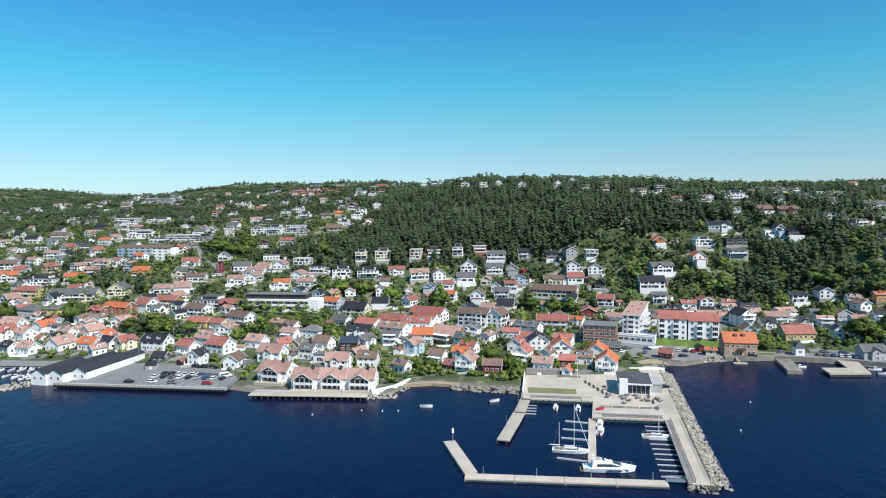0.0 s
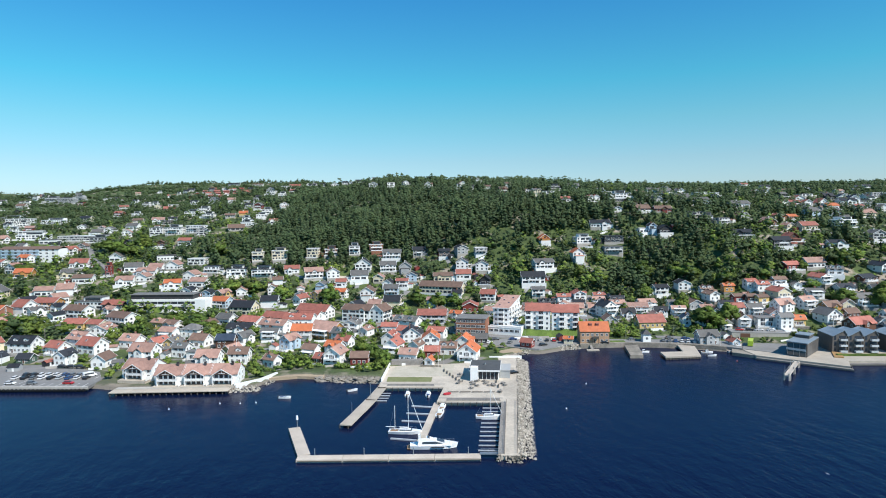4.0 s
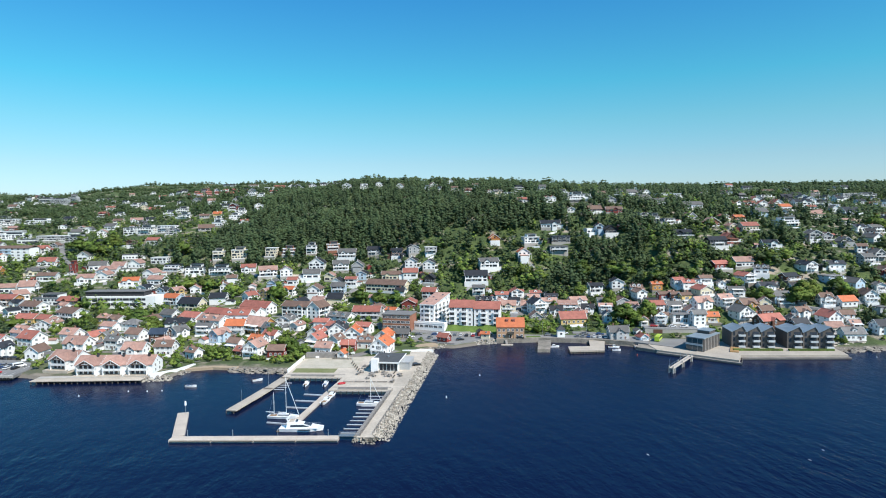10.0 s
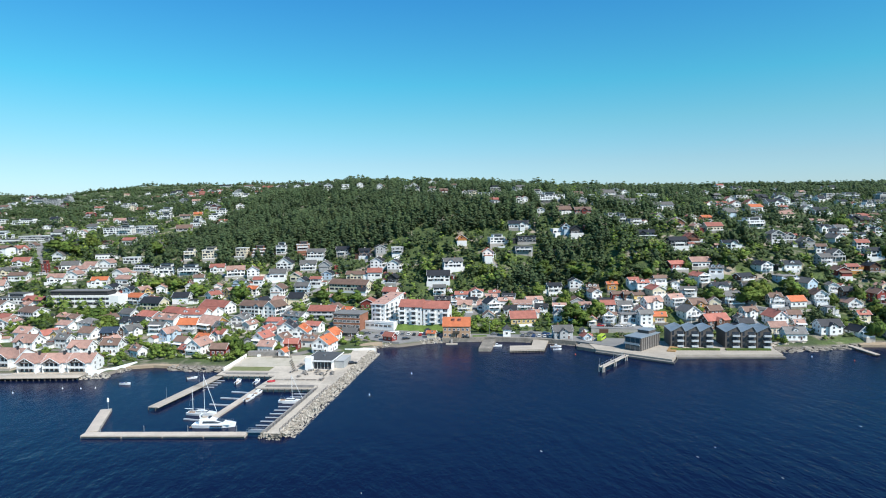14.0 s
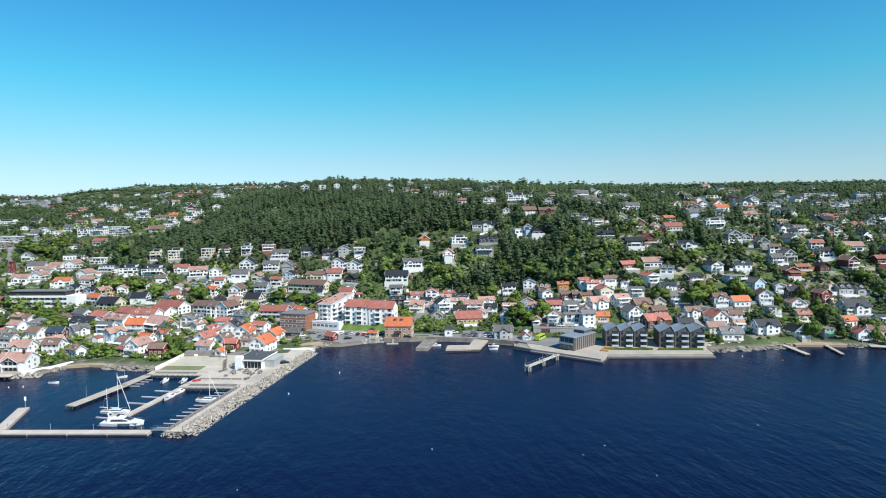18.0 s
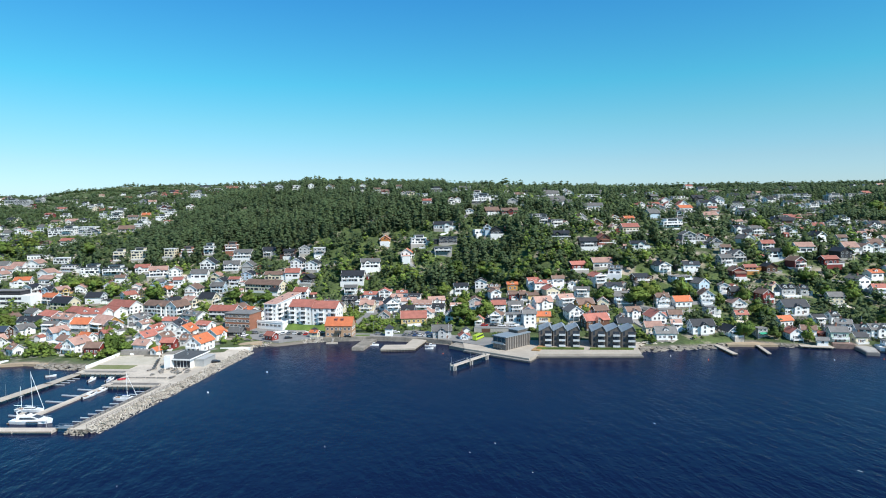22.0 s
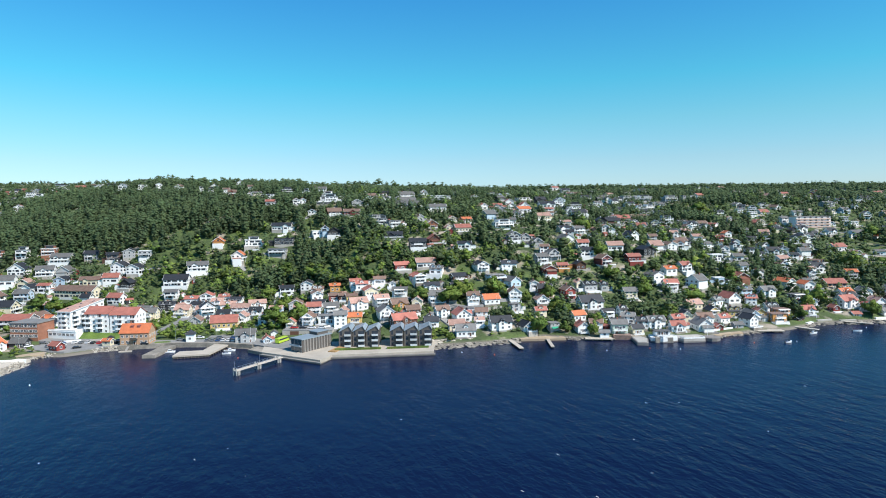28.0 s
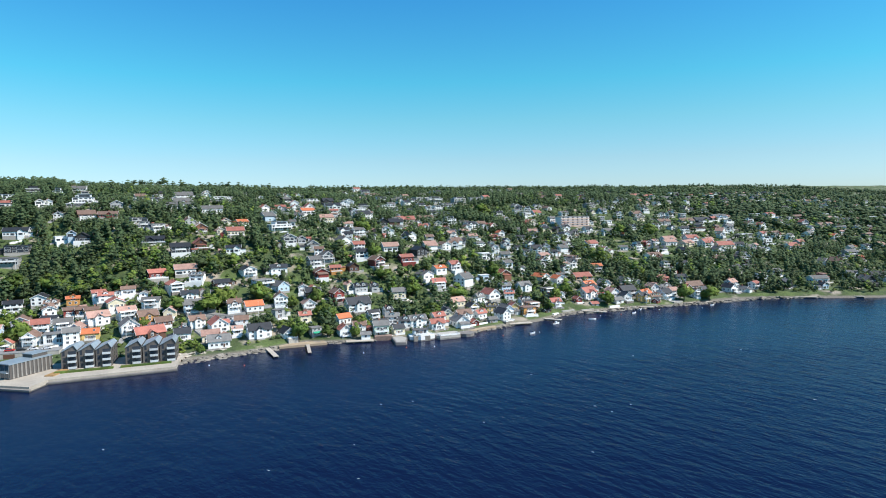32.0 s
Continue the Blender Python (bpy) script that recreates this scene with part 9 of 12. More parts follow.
far_house(39.4, 487.7, 2, 13.4, 9.5, 2, "W", "g")
far_house(-386.5, 551.0, 11, 15.1, 9.5, 2, "W", "b")
far_house(424.6, 471.5, -15, 7.1, 5.0, 1.5, "W", "g")
far_house(304.5, 495.4, 11, 12.6, 9.1, 2, "G", "g", "f")
far_house(-220.6, 542.2, 1, 14.9, 9.5, 1.5, "W", "r")
far_house(53.6, 487.1, 85, 12.5, 10.0, 1.5, "G", "g")
far_house(-60.5, 494.5, 5, 18.0, 11.0, 2, "W", "k", "f")
far_house(-302.5, 551.3, -9, 14.3, 9.5, 2, "C", "t")
far_house(-147.8, 512.4, -12, 11.7, 8.4, 1.5, "W", "t")
far_house(-38.0, 497.2, 5, 12.1, 8.7, 1.5, "W", "r")
far_house(-101.7, 506.6, -12, 13.1, 9.4, 2, "W", "k", "f")
far_house(-82.5, 502.1, 6, 16.0, 11.0, 2, "W", "k", "f")
far_house(408.3, 489.1, 105, 12.5, 10.0, 2, "b", "g")
far_house(567.7, 492.8, -15, 10.4, 7.6, 1.5, "W", "r")
far_house(610.8, 483.3, 5, 10.8, 7.4, 2, "W", "t")
far_house(-135.7, 516.4, 84, 12.3, 9.9, 1.5, "W", "t")
far_house(542.9, 495.7, 75, 7.2, 5.1, 1.5, "W", "k")
far_house(-169.7, 522.5, 9, 14.3, 9.5, 1.5, "W", "g")
far_house(673.5, 477.7, -25, 10.8, 8.4, 1.5, "W", "g")
far_house(283.9, 514.2, -8, 15.6, 9.5, 1, "R", "b")
far_house(-393.8, 569.3, 96, 12.5, 10.0, 2, "W", "b")
far_house(-320.5, 565.5, 8, 11.2, 8.1, 1.5, "W", "b")
far_house(710.4, 471.8, 80, 9.8, 6.8, 2, "C", "k")
far_house(684.6, 408.6, 1, 12.0, 8.6, 1.5, "W", "g")
far_house(-196.7, 559.3, -8, 11.9, 8.6, 1.5, "W", "g")
far_house(268.2, 521.8, 9, 14.2, 9.5, 1, "B", "b")
far_house(829.4, 312.3, -11, 14.8, 9.5, 2, "G", "g", "v")
far_house(463.8, 494.0, 6, 15.4, 9.5, 1.5, "C", "t")
far_house(-8.2, 523.3, 3, 11.1, 8.0, 2, "n", "g", "f")
far_house(66.5, 510.4, -3, 10.9, 7.8, 2, "G", "k")
far_house(11.8, 519.8, -1, 9.5, 6.8, 3, "W", "g", "fv")
far_house(43.4, 512.1, -4, 15.6, 9.5, 2, "W", "g")
far_house(249.0, 529.3, -10, 8.9, 6.4, 1, "W", "k")
far_house(545.8, 511.0, 5, 9.9, 6.9, 2, "C", "g")
far_house(579.5, 508.6, -8, 9.3, 7.1, 1.5, "W", "k")
far_house(713.0, 402.4, -0, 14.9, 9.5, 1.5, "W", "r")
far_house(-120.5, 531.2, -11, 15.4, 9.5, 2, "W", "k", "f")
far_house(624.3, 498.9, 80, 10.9, 8.2, 2, "W", "b")
far_house(-368.0, 584.0, 1, 13.3, 9.5, 2, "W", "t")
far_house(30.1, 524.4, 5, 12.0, 8.6, 2, "n", "g", "f")
far_house(-51.5, 525.5, 3, 13.6, 9.5, 3, "C", "g", "fv")
far_house(477.3, 508.6, -8, 7.4, 5.6, 1.5, "W", "b")
far_house(573.3, 460.9, -2, 10.7, 7.7, 2, "W", "k")
far_house(-355.4, 585.3, 88, 12.5, 10.0, 1.5, "W", "k")
far_house(-23.0, 522.5, -11, 10.3, 7.4, 3, "C", "g", "fv")
far_house(582.2, 460.4, 9, 9.4, 6.7, 1.5, "W", "k")
far_house(718.4, 485.0, 75, 10.3, 7.1, 2, "W", "g")
far_house(-70.2, 529.4, 3, 10.5, 7.5, 3, "C", "g", "fv")
far_house(648.4, 502.7, 80, 9.8, 7.3, 2, "W", "k")
far_house(369.1, 536.4, 1, 20.3, 11.0, 1.5, "W", "g")
far_house(420.6, 513.3, 75, 7.2, 5.5, 2, "C", "g")
far_house(-150.3, 546.4, 8, 16.6, 11.0, 1.5, "W", "g", "f")
far_house(442.3, 506.4, -25, 9.2, 6.5, 2, "W", "g")
far_house(528.0, 471.0, 79, 8.4, 6.7, 1, "W", "g")
far_house(601.2, 519.5, -25, 11.0, 8.0, 2, "C", "k")
far_house(578.4, 525.0, 5, 8.1, 6.4, 2, "W", "g")
far_house(776.7, 370.7, 4, 20.3, 11.0, 1.5, "W", "k", "v")
far_house(514.9, 475.4, 78, 12.5, 10.0, 1.5, "K", "k")
far_house(504.6, 522.5, 80, 11.0, 8.1, 1.5, "W", "g")
far_house(292.0, 545.4, -1, 12.4, 8.9, 1.5, "G", "k")
far_house(210.4, 562.7, -8, 9.4, 6.8, 1.5, "W", "r")
far_house(521.1, 526.5, -8, 10.3, 7.3, 2, "W", "b")
far_house(627.0, 452.5, -4, 9.5, 6.9, 1, "R", "r")
far_house(800.5, 358.8, 86, 12.5, 10.0, 1.5, "K", "k")
far_house(485.0, 528.3, -8, 8.8, 6.2, 2, "W", "r")
far_house(530.3, 484.8, 82, 12.5, 10.0, 1.5, "B", "k")
far_house(234.3, 561.7, 7, 8.3, 6.0, 2, "W", "r")
far_house(260.0, 561.0, -2, 14.0, 9.5, 1, "K", "k", "f")
far_house(457.9, 530.9, 9, 15.5, 9.5, 1.5, "W", "o")
far_house(240.8, 565.0, 90, 8.6, 6.9, 1.5, "W", "r")
far_house(975.1, 285.3, -6, 18.2, 11.0, 2, "G", "g", "x")
far_house(710.1, 440.6, 89, 12.5, 10.0, 2, "W", "k")
far_house(696.8, 523.6, 75, 10.1, 8.0, 2, "W", "t")
far_house(779.6, 389.6, -1, 7.6, 5.5, 2, "R", "r")
far_house(845.6, 350.8, 78, 12.5, 10.0, 1, "W", "g")
far_house(585.7, 493.1, 7, 11.8, 8.5, 1.5, "W", "k")
far_house(437.7, 539.5, 79, 12.5, 10.0, 1, "G", "g")
far_house(419.6, 546.0, 12, 10.2, 7.4, 1.5, "W", "r")
far_house(646.3, 538.3, -15, 9.9, 6.9, 1.5, "C", "g")
far_house(267.4, 574.1, -6, 18.9, 11.0, 2, "W", "k", "f")
far_house(505.6, 504.9, 5, 17.5, 11.0, 1, "W", "k")
far_house(-406.1, 629.6, 4, 12.5, 9.0, 2, "W", "g", "f")
far_house(889.3, 334.5, -7, 15.2, 9.5, 1.5, "G", "g")
far_house(493.3, 554.8, -4, 18.2, 11.0, 1.5, "W", "k")
far_house(347.3, 574.7, -10, 26.1, 11.0, 1.5, "W", "g")
far_house(705.3, 538.6, 80, 7.8, 5.6, 2, "W", "t")
far_house(795.8, 393.4, 12, 9.7, 7.0, 2, "W", "t")
far_house(468.4, 557.2, -1, 13.0, 9.4, 1, "W", "r")
far_house(574.8, 567.1, -25, 9.5, 7.2, 2, "W", "k")
far_house(726.3, 450.0, 1, 12.1, 8.7, 1, "W", "k")
far_house(438.6, 555.8, -8, 10.8, 8.1, 2, "W", "r")
far_house(-172.1, 599.3, 2, 13.7, 9.5, 1, "B", "b")
far_house(195.6, 614.2, 9, 9.0, 6.5, 2, "C", "g")
far_house(456.1, 561.4, -3, 10.5, 7.6, 1.5, "W", "r")
far_house(-150.1, 599.3, -6, 12.8, 9.2, 1.5, "W", "r", "v")
far_house(817.9, 391.7, -9, 16.6, 11.0, 1.5, "W", "t")
far_house(207.6, 611.9, -2, 13.9, 9.5, 2, "W", "k", "f")
far_house(187.9, 622.7, 6, 7.1, 5.5, 2, "W", "b")
far_house(-374.5, 646.9, 12, 19.7, 11.0, 2, "K", "k", "f")
far_house(854.7, 372.3, 3, 18.4, 11.0, 2, "W", "r", "v")
far_house(837.7, 384.6, 8, 19.5, 11.0, 1.5, "C", "t")
far_house(265.6, 600.1, -4, 10.0, 7.2, 2, "W", "g", "f")
far_house(874.4, 364.7, -12, 22.9, 11.0, 1.5, "C", "r")
far_house(285.4, 603.9, 4, 13.7, 9.5, 2, "W", "k", "f")
far_house(1048.4, 305.0, 3, 14.3, 9.5, 1.5, "W", "k")
far_house(309.6, 601.7, -8, 12.0, 8.6, 1, "W", "g")
far_house(460.2, 580.1, 83, 12.5, 10.0, 1.5, "W", "r")
far_house(727.3, 472.6, 100, 9.5, 7.6, 1.5, "K", "k")
far_house(959.3, 338.9, -6, 18.2, 11.0, 1.5, "W", "r")
far_house(1071.4, 300.8, -8, 14.4, 9.5, 1.5, "W", "t")
far_house(570.0, 538.4, -10, 22.8, 11.0, 1.5, "C", "r")
far_house(661.2, 506.9, 100, 12.5, 10.0, 1.5, "W", "r")
far_house(637.4, 513.2, 11, 14.6, 9.5, 2, "W", "k", "v")
far_house(167.7, 647.3, 5, 9.4, 6.8, 2, "R", "b")
far_house(518.2, 548.3, 6, 20.8, 11.0, 2, "W", "k", "f")
far_house(-363.0, 669.5, -6, 13.2, 9.5, 2, "W", "o")
far_house(749.5, 466.6, -10, 7.3, 5.5, 1, "W", "k")
far_house(-254.6, 665.7, -4, 20.2, 11.0, 2, "G", "g", "f")
far_house(354.8, 619.7, 12, 20.6, 11.0, 1.5, "G", "g")
far_house(485.3, 604.8, 12, 16.2, 11.0, 1, "W", "g", "f")
far_house(-311.2, 679.0, -1, 18.6, 11.0, 1.5, "W", "g", "f")
far_house(747.4, 481.8, 5, 13.8, 9.5, 1.5, "W", "k")
far_house(392.8, 619.8, 80, 12.5, 10.0, 1.5, "G", "k")
far_house(-456.1, 690.5, -5, 15.8, 9.5, 2, "W", "k")
far_house(769.0, 465.9, 3, 12.6, 9.1, 1.5, "W", "k")
far_house(-200.8, 675.3, -4, 14.4, 9.5, 3, "W", "g", "f")
far_house(788.9, 453.1, 11, 20.9, 11.0, 1.5, "W", "g")
far_house(624.4, 541.8, 79, 11.2, 8.9, 1.5, "W", "k")
far_house(332.8, 632.1, 2, 12.6, 9.1, 1.5, "G", "g", "f")
far_house(-280.2, 687.3, 5, 34.0, 11.0, 2, "G", "k", "f")
far_house(246.1, 646.2, -9, 8.8, 6.3, 2, "W", "k", "f")
far_house(513.4, 571.5, -9, 13.6, 9.5, 2, "W", "k")
far_house(-153.8, 651.0, -11, 19.7, 11.0, 3, "W", "g", "f")
far_house(225.4, 652.4, 9, 13.8, 9.5, 2, "K", "k", "f")
far_house(-178.0, 659.2, -7, 18.0, 11.0, 3, "W", "g", "f")
far_house(633.8, 551.4, -5, 16.4, 11.0, 2, "W", "k", "f")
far_house(-114.4, 652.7, 10, 16.8, 11.0, 1, "G", "b")
far_house(158.1, 688.7, 86, 7.2, 5.8, 2, "W", "b")
far_house(728.2, 520.8, 6, 14.3, 9.5, 1, "C", "r")
far_house(140.7, 695.6, -10, 5.0, 5.5, 2, "W", "k")
far_house(500.2, 589.4, 3, 12.8, 9.2, 1.5, "K", "k")
far_house(543.3, 592.2, -10, 16.4, 11.0, 2, "K", "k", "f")
far_house(404.4, 642.4, -7, 11.7, 8.4, 2, "W", "g", "f")
far_house(-343.9, 712.4, 3, 34.0, 11.0, 2, "W", "g", "f")
far_house(-441.5, 718.3, -4, 21.8, 11.0, 2, "C", "b")
far_house(-305.5, 713.9, 7, 27.1, 11.0, 2, "G", "g", "f")
far_house(-106.2, 669.4, -12, 12.2, 8.8, 1.5, "W", "g", "f")
far_house(184.1, 698.2, 82, 5.9, 4.7, 2, "W", "b")
far_house(397.5, 657.4, -3, 18.6, 11.0, 2, "W", "k", "f")
far_house(127.5, 710.5, 9, 6.3, 5.5, 2, "W", "g", "f")
far_house(532.4, 609.0, -7, 14.5, 9.5, 2, "W", "k")
far_house(473.9, 654.4, 87, 12.5, 10.0, 1.5, "W", "g")
far_house(971.9, 406.5, -2, 23.9, 11.0, 1.5, "K", "k", "f")
far_house(622.1, 587.8, -7, 20.4, 11.0, 1.5, "C", "b")
far_house(365.0, 682.1, 10, 20.6, 11.0, 2, "W", "g")
far_house(1062.9, 378.3, 12, 18.0, 11.0, 1, "W", "g")
far_house(-358.9, 737.4, 9, 25.8, 11.0, 2, "W", "k", "f")
far_house(790.2, 505.6, -5, 31.3, 11.0, 3, "C", "g", "fs")
far_house(1024.9, 399.7, -1, 15.6, 9.5, 1.5, "R", "b")
far_house(-275.7, 741.2, 96, 12.5, 10.0, 2, "W", "g")
far_house(-289.7, 742.5, 99, 12.5, 10.0, 1, "W", "g")
far_house(936.7, 450.1, -9, 28.1, 11.0, 1.5, "B", "k", "f")
far_house(-98.8, 714.2, 2, 13.0, 9.4, 1, "W", "k", "f")
far_house(137.6, 754.0, 98, 12.5, 10.0, 2, "W", "b")
far_house(-136.4, 724.3, 11, 11.0, 7.9, 1, "G", "b")
far_house(839.1, 506.1, 6, 12.6, 9.1, 2, "W", "g", "f")
far_house(-121.7, 726.7, 95, 10.1, 8.1, 1, "Y", "o")
far_house(-428.4, 778.7, -11, 15.4, 9.5, 2, "B", "k")
far_house(757.1, 567.1, 4, 13.0, 9.4, 2, "G", "g", "f")
far_house(-321.5, 777.5, 101, 12.5, 10.0, 1, "W", "k")
far_house(-233.0, 775.6, 12, 14.1, 9.5, 2, "W", "t")
far_house(96.4, 756.9, 79, 11.0, 8.8, 1.5, "W", "b")
far_house(1190.9, 384.5, 10, 18.3, 11.0, 1.5, "b", "g")
far_house(-96.5, 736.5, 10, 13.4, 9.5, 2, "W", "g", "f")
far_house(-166.1, 748.3, -5, 14.8, 9.5, 2, "W", "k", "f")
far_house(659.3, 643.6, -2, 16.0, 11.0, 2, "G", "k", "f")
far_house(778.9, 572.2, 82, 12.5, 10.0, 1, "W", "r")
far_house(1149.9, 411.9, 8, 19.7, 11.0, 1.5, "C", "b")
far_house(925.3, 490.9, -9, 20.0, 11.0, 1.5, "G", "b", "h")
far_house(810.2, 554.2, -3, 13.2, 9.5, 1.5, "W", "g")
far_house(-406.6, 812.1, 11, 12.4, 8.9, 2, "W", "b", "f")
far_house(-199.2, 799.6, 4, 18.2, 11.0, 2, "W", "k", "f")
far_house(-266.8, 804.9, -2, 12.2, 8.8, 2, "C", "b")
far_house(1057.3, 455.9, -11, 14.4, 9.5, 1.5, "W", "b")
far_house(165.2, 798.4, 86, 12.5, 10.0, 2, "W", "b")
far_house(665.9, 659.5, -6, 10.2, 7.3, 2, "W", "g", "f")
far_house(1033.0, 472.2, -0, 18.2, 11.0, 1.5, "W", "g", "f")
far_house(684.0, 667.6, 9, 16.0, 11.0, 2, "W", "g", "f")
far_house(982.6, 500.7, -10, 24.4, 11.0, 1, "G", "b")
far_house(-422.3, 835.9, 6, 34.0, 11.0, 3, "W", "g", "f")
far_house(1010.0, 497.7, -3, 30.8, 11.0, 1, "K", "k")
far_house(-380.9, 838.9, -2, 33.1, 11.0, 2, "W", "g", "f")
far_house(28.5, 782.0, -5, 12.3, 8.8, 2, "W", "g")
far_house(68.7, 781.4, 102, 9.7, 7.7, 2, "W", "k")
far_house(50.5, 779.5, 3, 9.8, 7.1, 2, "W", "g", "f")
far_house(651.0, 690.6, 5, 15.6, 9.5, 1, "W", "k")
far_house(815.5, 593.9, 97, 11.5, 9.2, 1, "W", "b")
far_house(-188.0, 814.6, 0, 16.1, 11.0, 2, "W", "g", "f")
far_house(510.2, 728.9, -6, 14.6, 9.5, 1, "W", "b")
far_house(928.6, 540.9, 1, 18.7, 11.0, 1.5, "G", "b", "D")
far_house(886.6, 562.1, 6, 12.5, 9.0, 2, "b", "g")
far_house(810.5, 610.4, -5, 12.8, 9.2, 1.5, "G", "k", "f")
far_house(786.2, 627.0, 89, 11.8, 9.4, 1, "W", "g")
far_house(679.8, 706.1, 9, 13.2, 9.5, 1.5, "W", "k")
far_house(1062.0, 507.9, -12, 25.5, 11.0, 1.5, "b", "g")
far_house(634.3, 718.0, -9, 19.9, 11.0, 2, "W", "k", "f")
far_house(1276.1, 438.6, -11, 17.3, 11.0, 1, "W", "k")
far_house(1241.5, 453.6, -9, 17.2, 11.0, 1.5, "W", "t")
far_house(195.4, 854.8, 80, 12.5, 10.0, 2, "W", "g")
far_house(723.1, 705.2, -6, 24.1, 11.0, 2, "G", "g", "f")
far_house(1166.0, 496.2, 2, 21.5, 11.0, 1.5, "W", "r")
far_house(1212.9, 480.2, -13, 21.7, 11.0, 1.5, "B", "b")
far_house(670.1, 733.8, 102, 12.5, 10.0, 2, "W", "k")
far_house(896.8, 597.6, 10, 19.6, 11.0, 1.5, "G", "g")
far_house(1350.1, 442.1, -12, 16.6, 11.0, 2, "G", "g", "f")
far_house(-473.1, 914.3, -2, 34.0, 11.0, 1, "W", "g", "f")
far_house(675.1, 762.8, 90, 12.5, 10.0, 2, "W", "k")
far_house(2.6, 874.6, -12, 15.0, 9.5, 2, "W", "k", "f")
far_house(1072.8, 566.5, -9, 13.7, 9.5, 1.5, "B", "k")
far_house(-12.0, 883.4, 11, 8.3, 6.0, 2, "W", "k")
far_house(754.7, 726.4, 9, 24.8, 11.0, 3, "G", "g", "f")
far_house(10.0, 885.9, 8, 14.7, 9.5, 1.5, "W", "k")
far_house(1136.5, 556.6, 82, 12.5, 10.0, 1, "W", "g")
far_house(29.4, 889.5, 4, 13.5, 9.5, 1.5, "W", "g", "f")
far_house(-118.5, 909.0, -13, 13.8, 9.5, 2, "W", "g", "f")
far_house(719.1, 777.1, 5, 26.3, 11.0, 3, "G", "g", "f")
far_house(735.7, 765.5, -8, 28.6, 11.0, 3, "G", "g", "f")
far_house(791.5, 738.0, 10, 27.8, 11.0, 3, "G", "g", "f")
far_house(971.7, 651.8, -3, 14.3, 9.5, 1.5, "W", "k")
far_house(671.7, 821.6, -7, 16.5, 11.0, 2, "W", "k")
far_house(1405.2, 522.5, 86, 12.5, 10.0, 2, "W", "k")
far_house(-287.6, 992.7, 13, 18.1, 11.0, 1, "R", "r")
far_house(1318.6, 561.5, 5, 19.6, 11.0, 1, "G", "b")
far_house(1028.7, 662.9, -3, 22.1, 11.0, 1.5, "W", "k", "v")
far_house(-312.5, 1015.2, 102, 12.5, 10.0, 2, "C", "b")
far_house(1181.9, 621.3, -1, 13.5, 9.5, 1.5, "W", "r")
far_house(1536.6, 516.1, -12, 17.4, 11.0, 2, "W", "g")
far_house(938.5, 711.6, 3, 26.8, 11.0, 1.5, "W", "r", "f")
far_house(1224.1, 618.6, -8, 21.4, 11.0, 1, "O", "r")
far_house(-296.3, 1039.3, 10, 15.8, 9.5, 2, "W", "k", "f")
far_house(-178.8, 1055.7, 0, 8.0, 5.8, 1.5, "R", "k")
far_house(1469.2, 612.9, -11, 21.8, 11.0, 1.5, "W", "k")
far_house(-104.2, 1068.1, -5, 19.4, 11.0, 1.5, "W", "r")
far_house(1394.2, 674.4, 12, 23.9, 11.0, 1, "W", "g")
far_house(723.6, 969.5, 5, 25.9, 11.0, 1, "R", "b")
far_house(1271.1, 736.5, -9, 17.2, 11.0, 1.5, "W", "g")
far_house(705.1, 998.9, 5, 13.2, 9.5, 2, "W", "g", "f")
far_house(1248.1, 758.6, -8, 26.0, 11.0, 1, "W", "g")
far_house(1449.5, 706.4, -1, 17.8, 11.0, 2, "W", "k")
far_house(-537.8, 1211.4, -9, 34.0, 11.0, 4, "G", "g", "f")
far_house(1245.1, 799.1, -13, 25.1, 11.0, 1, "R", "r")
far_house(750.5, 1025.3, 4, 16.9, 11.0, 2, "G", "g", "f")
far_house(1312.6, 793.4, 7, 25.5, 11.0, 1, "b", "k")
far_house(1234.8, 828.8, -7, 18.3, 11.0, 1.5, "C", "r")
far_house(-62.1, 1193.4, 8, 14.7, 9.5, 2, "R", "b")
far_house(-590.5, 1266.5, -9, 28.8, 11.0, 3, "G", "g", "f")
far_house(1490.6, 760.4, -12, 18.8, 11.0, 2, "W", "g")
far_house(-552.6, 1296.5, -13, 17.7, 11.0, 3, "G", "g", "f")
far_house(758.0, 1085.5, -3, 19.1, 11.0, 2, "G", "k")
far_house(-240.7, 1289.8, 15, 11.8, 8.5, 1.5, "R", "r")
far_house(-343.5, 1298.3, 15, 8.9, 6.4, 1.5, "R", "k")
far_house(-325.8, 1302.9, -10, 8.9, 6.4, 1.5, "R", "k")
far_house(-261.7, 1301.3, 15, 9.9, 7.1, 1.5, "R", "r")
far_house(-285.6, 1308.2, -10, 8.9, 6.4, 1.5, "R", "r")
far_house(-307.4, 1320.1, -10, 10.0, 7.2, 1.5, "R", "r")
far_house(-240.5, 1334.6, 30, 12.2, 8.8, 1.5, "R", "r")
far_house(-319.6, 1346.7, 15, 12.3, 8.8, 1.5, "W", "r")
far_house(-265.5, 1345.1, 30, 9.2, 6.6, 1.5, "R", "r")
far_house(-300.8, 1350.3, 15, 10.3, 7.4, 1.5, "R", "r")
far_house(-285.3, 1357.8, 15, 10.3, 7.4, 1.5, "W", "r")
far_house(-224.8, 1365.0, -10, 10.4, 7.5, 1.5, "R", "r")
far_house(-350.0, 1375.2, 15, 9.4, 6.8, 1.5, "R", "r")
far_house(-338.3, 1394.6, -10, 9.5, 6.9, 1.5, "R", "r")
far_house(-249.1, 1390.0, 0, 12.7, 9.1, 1.5, "R", "r")
far_house(-316.7, 1404.9, 30, 12.8, 9.2, 1.5, "R", "r")
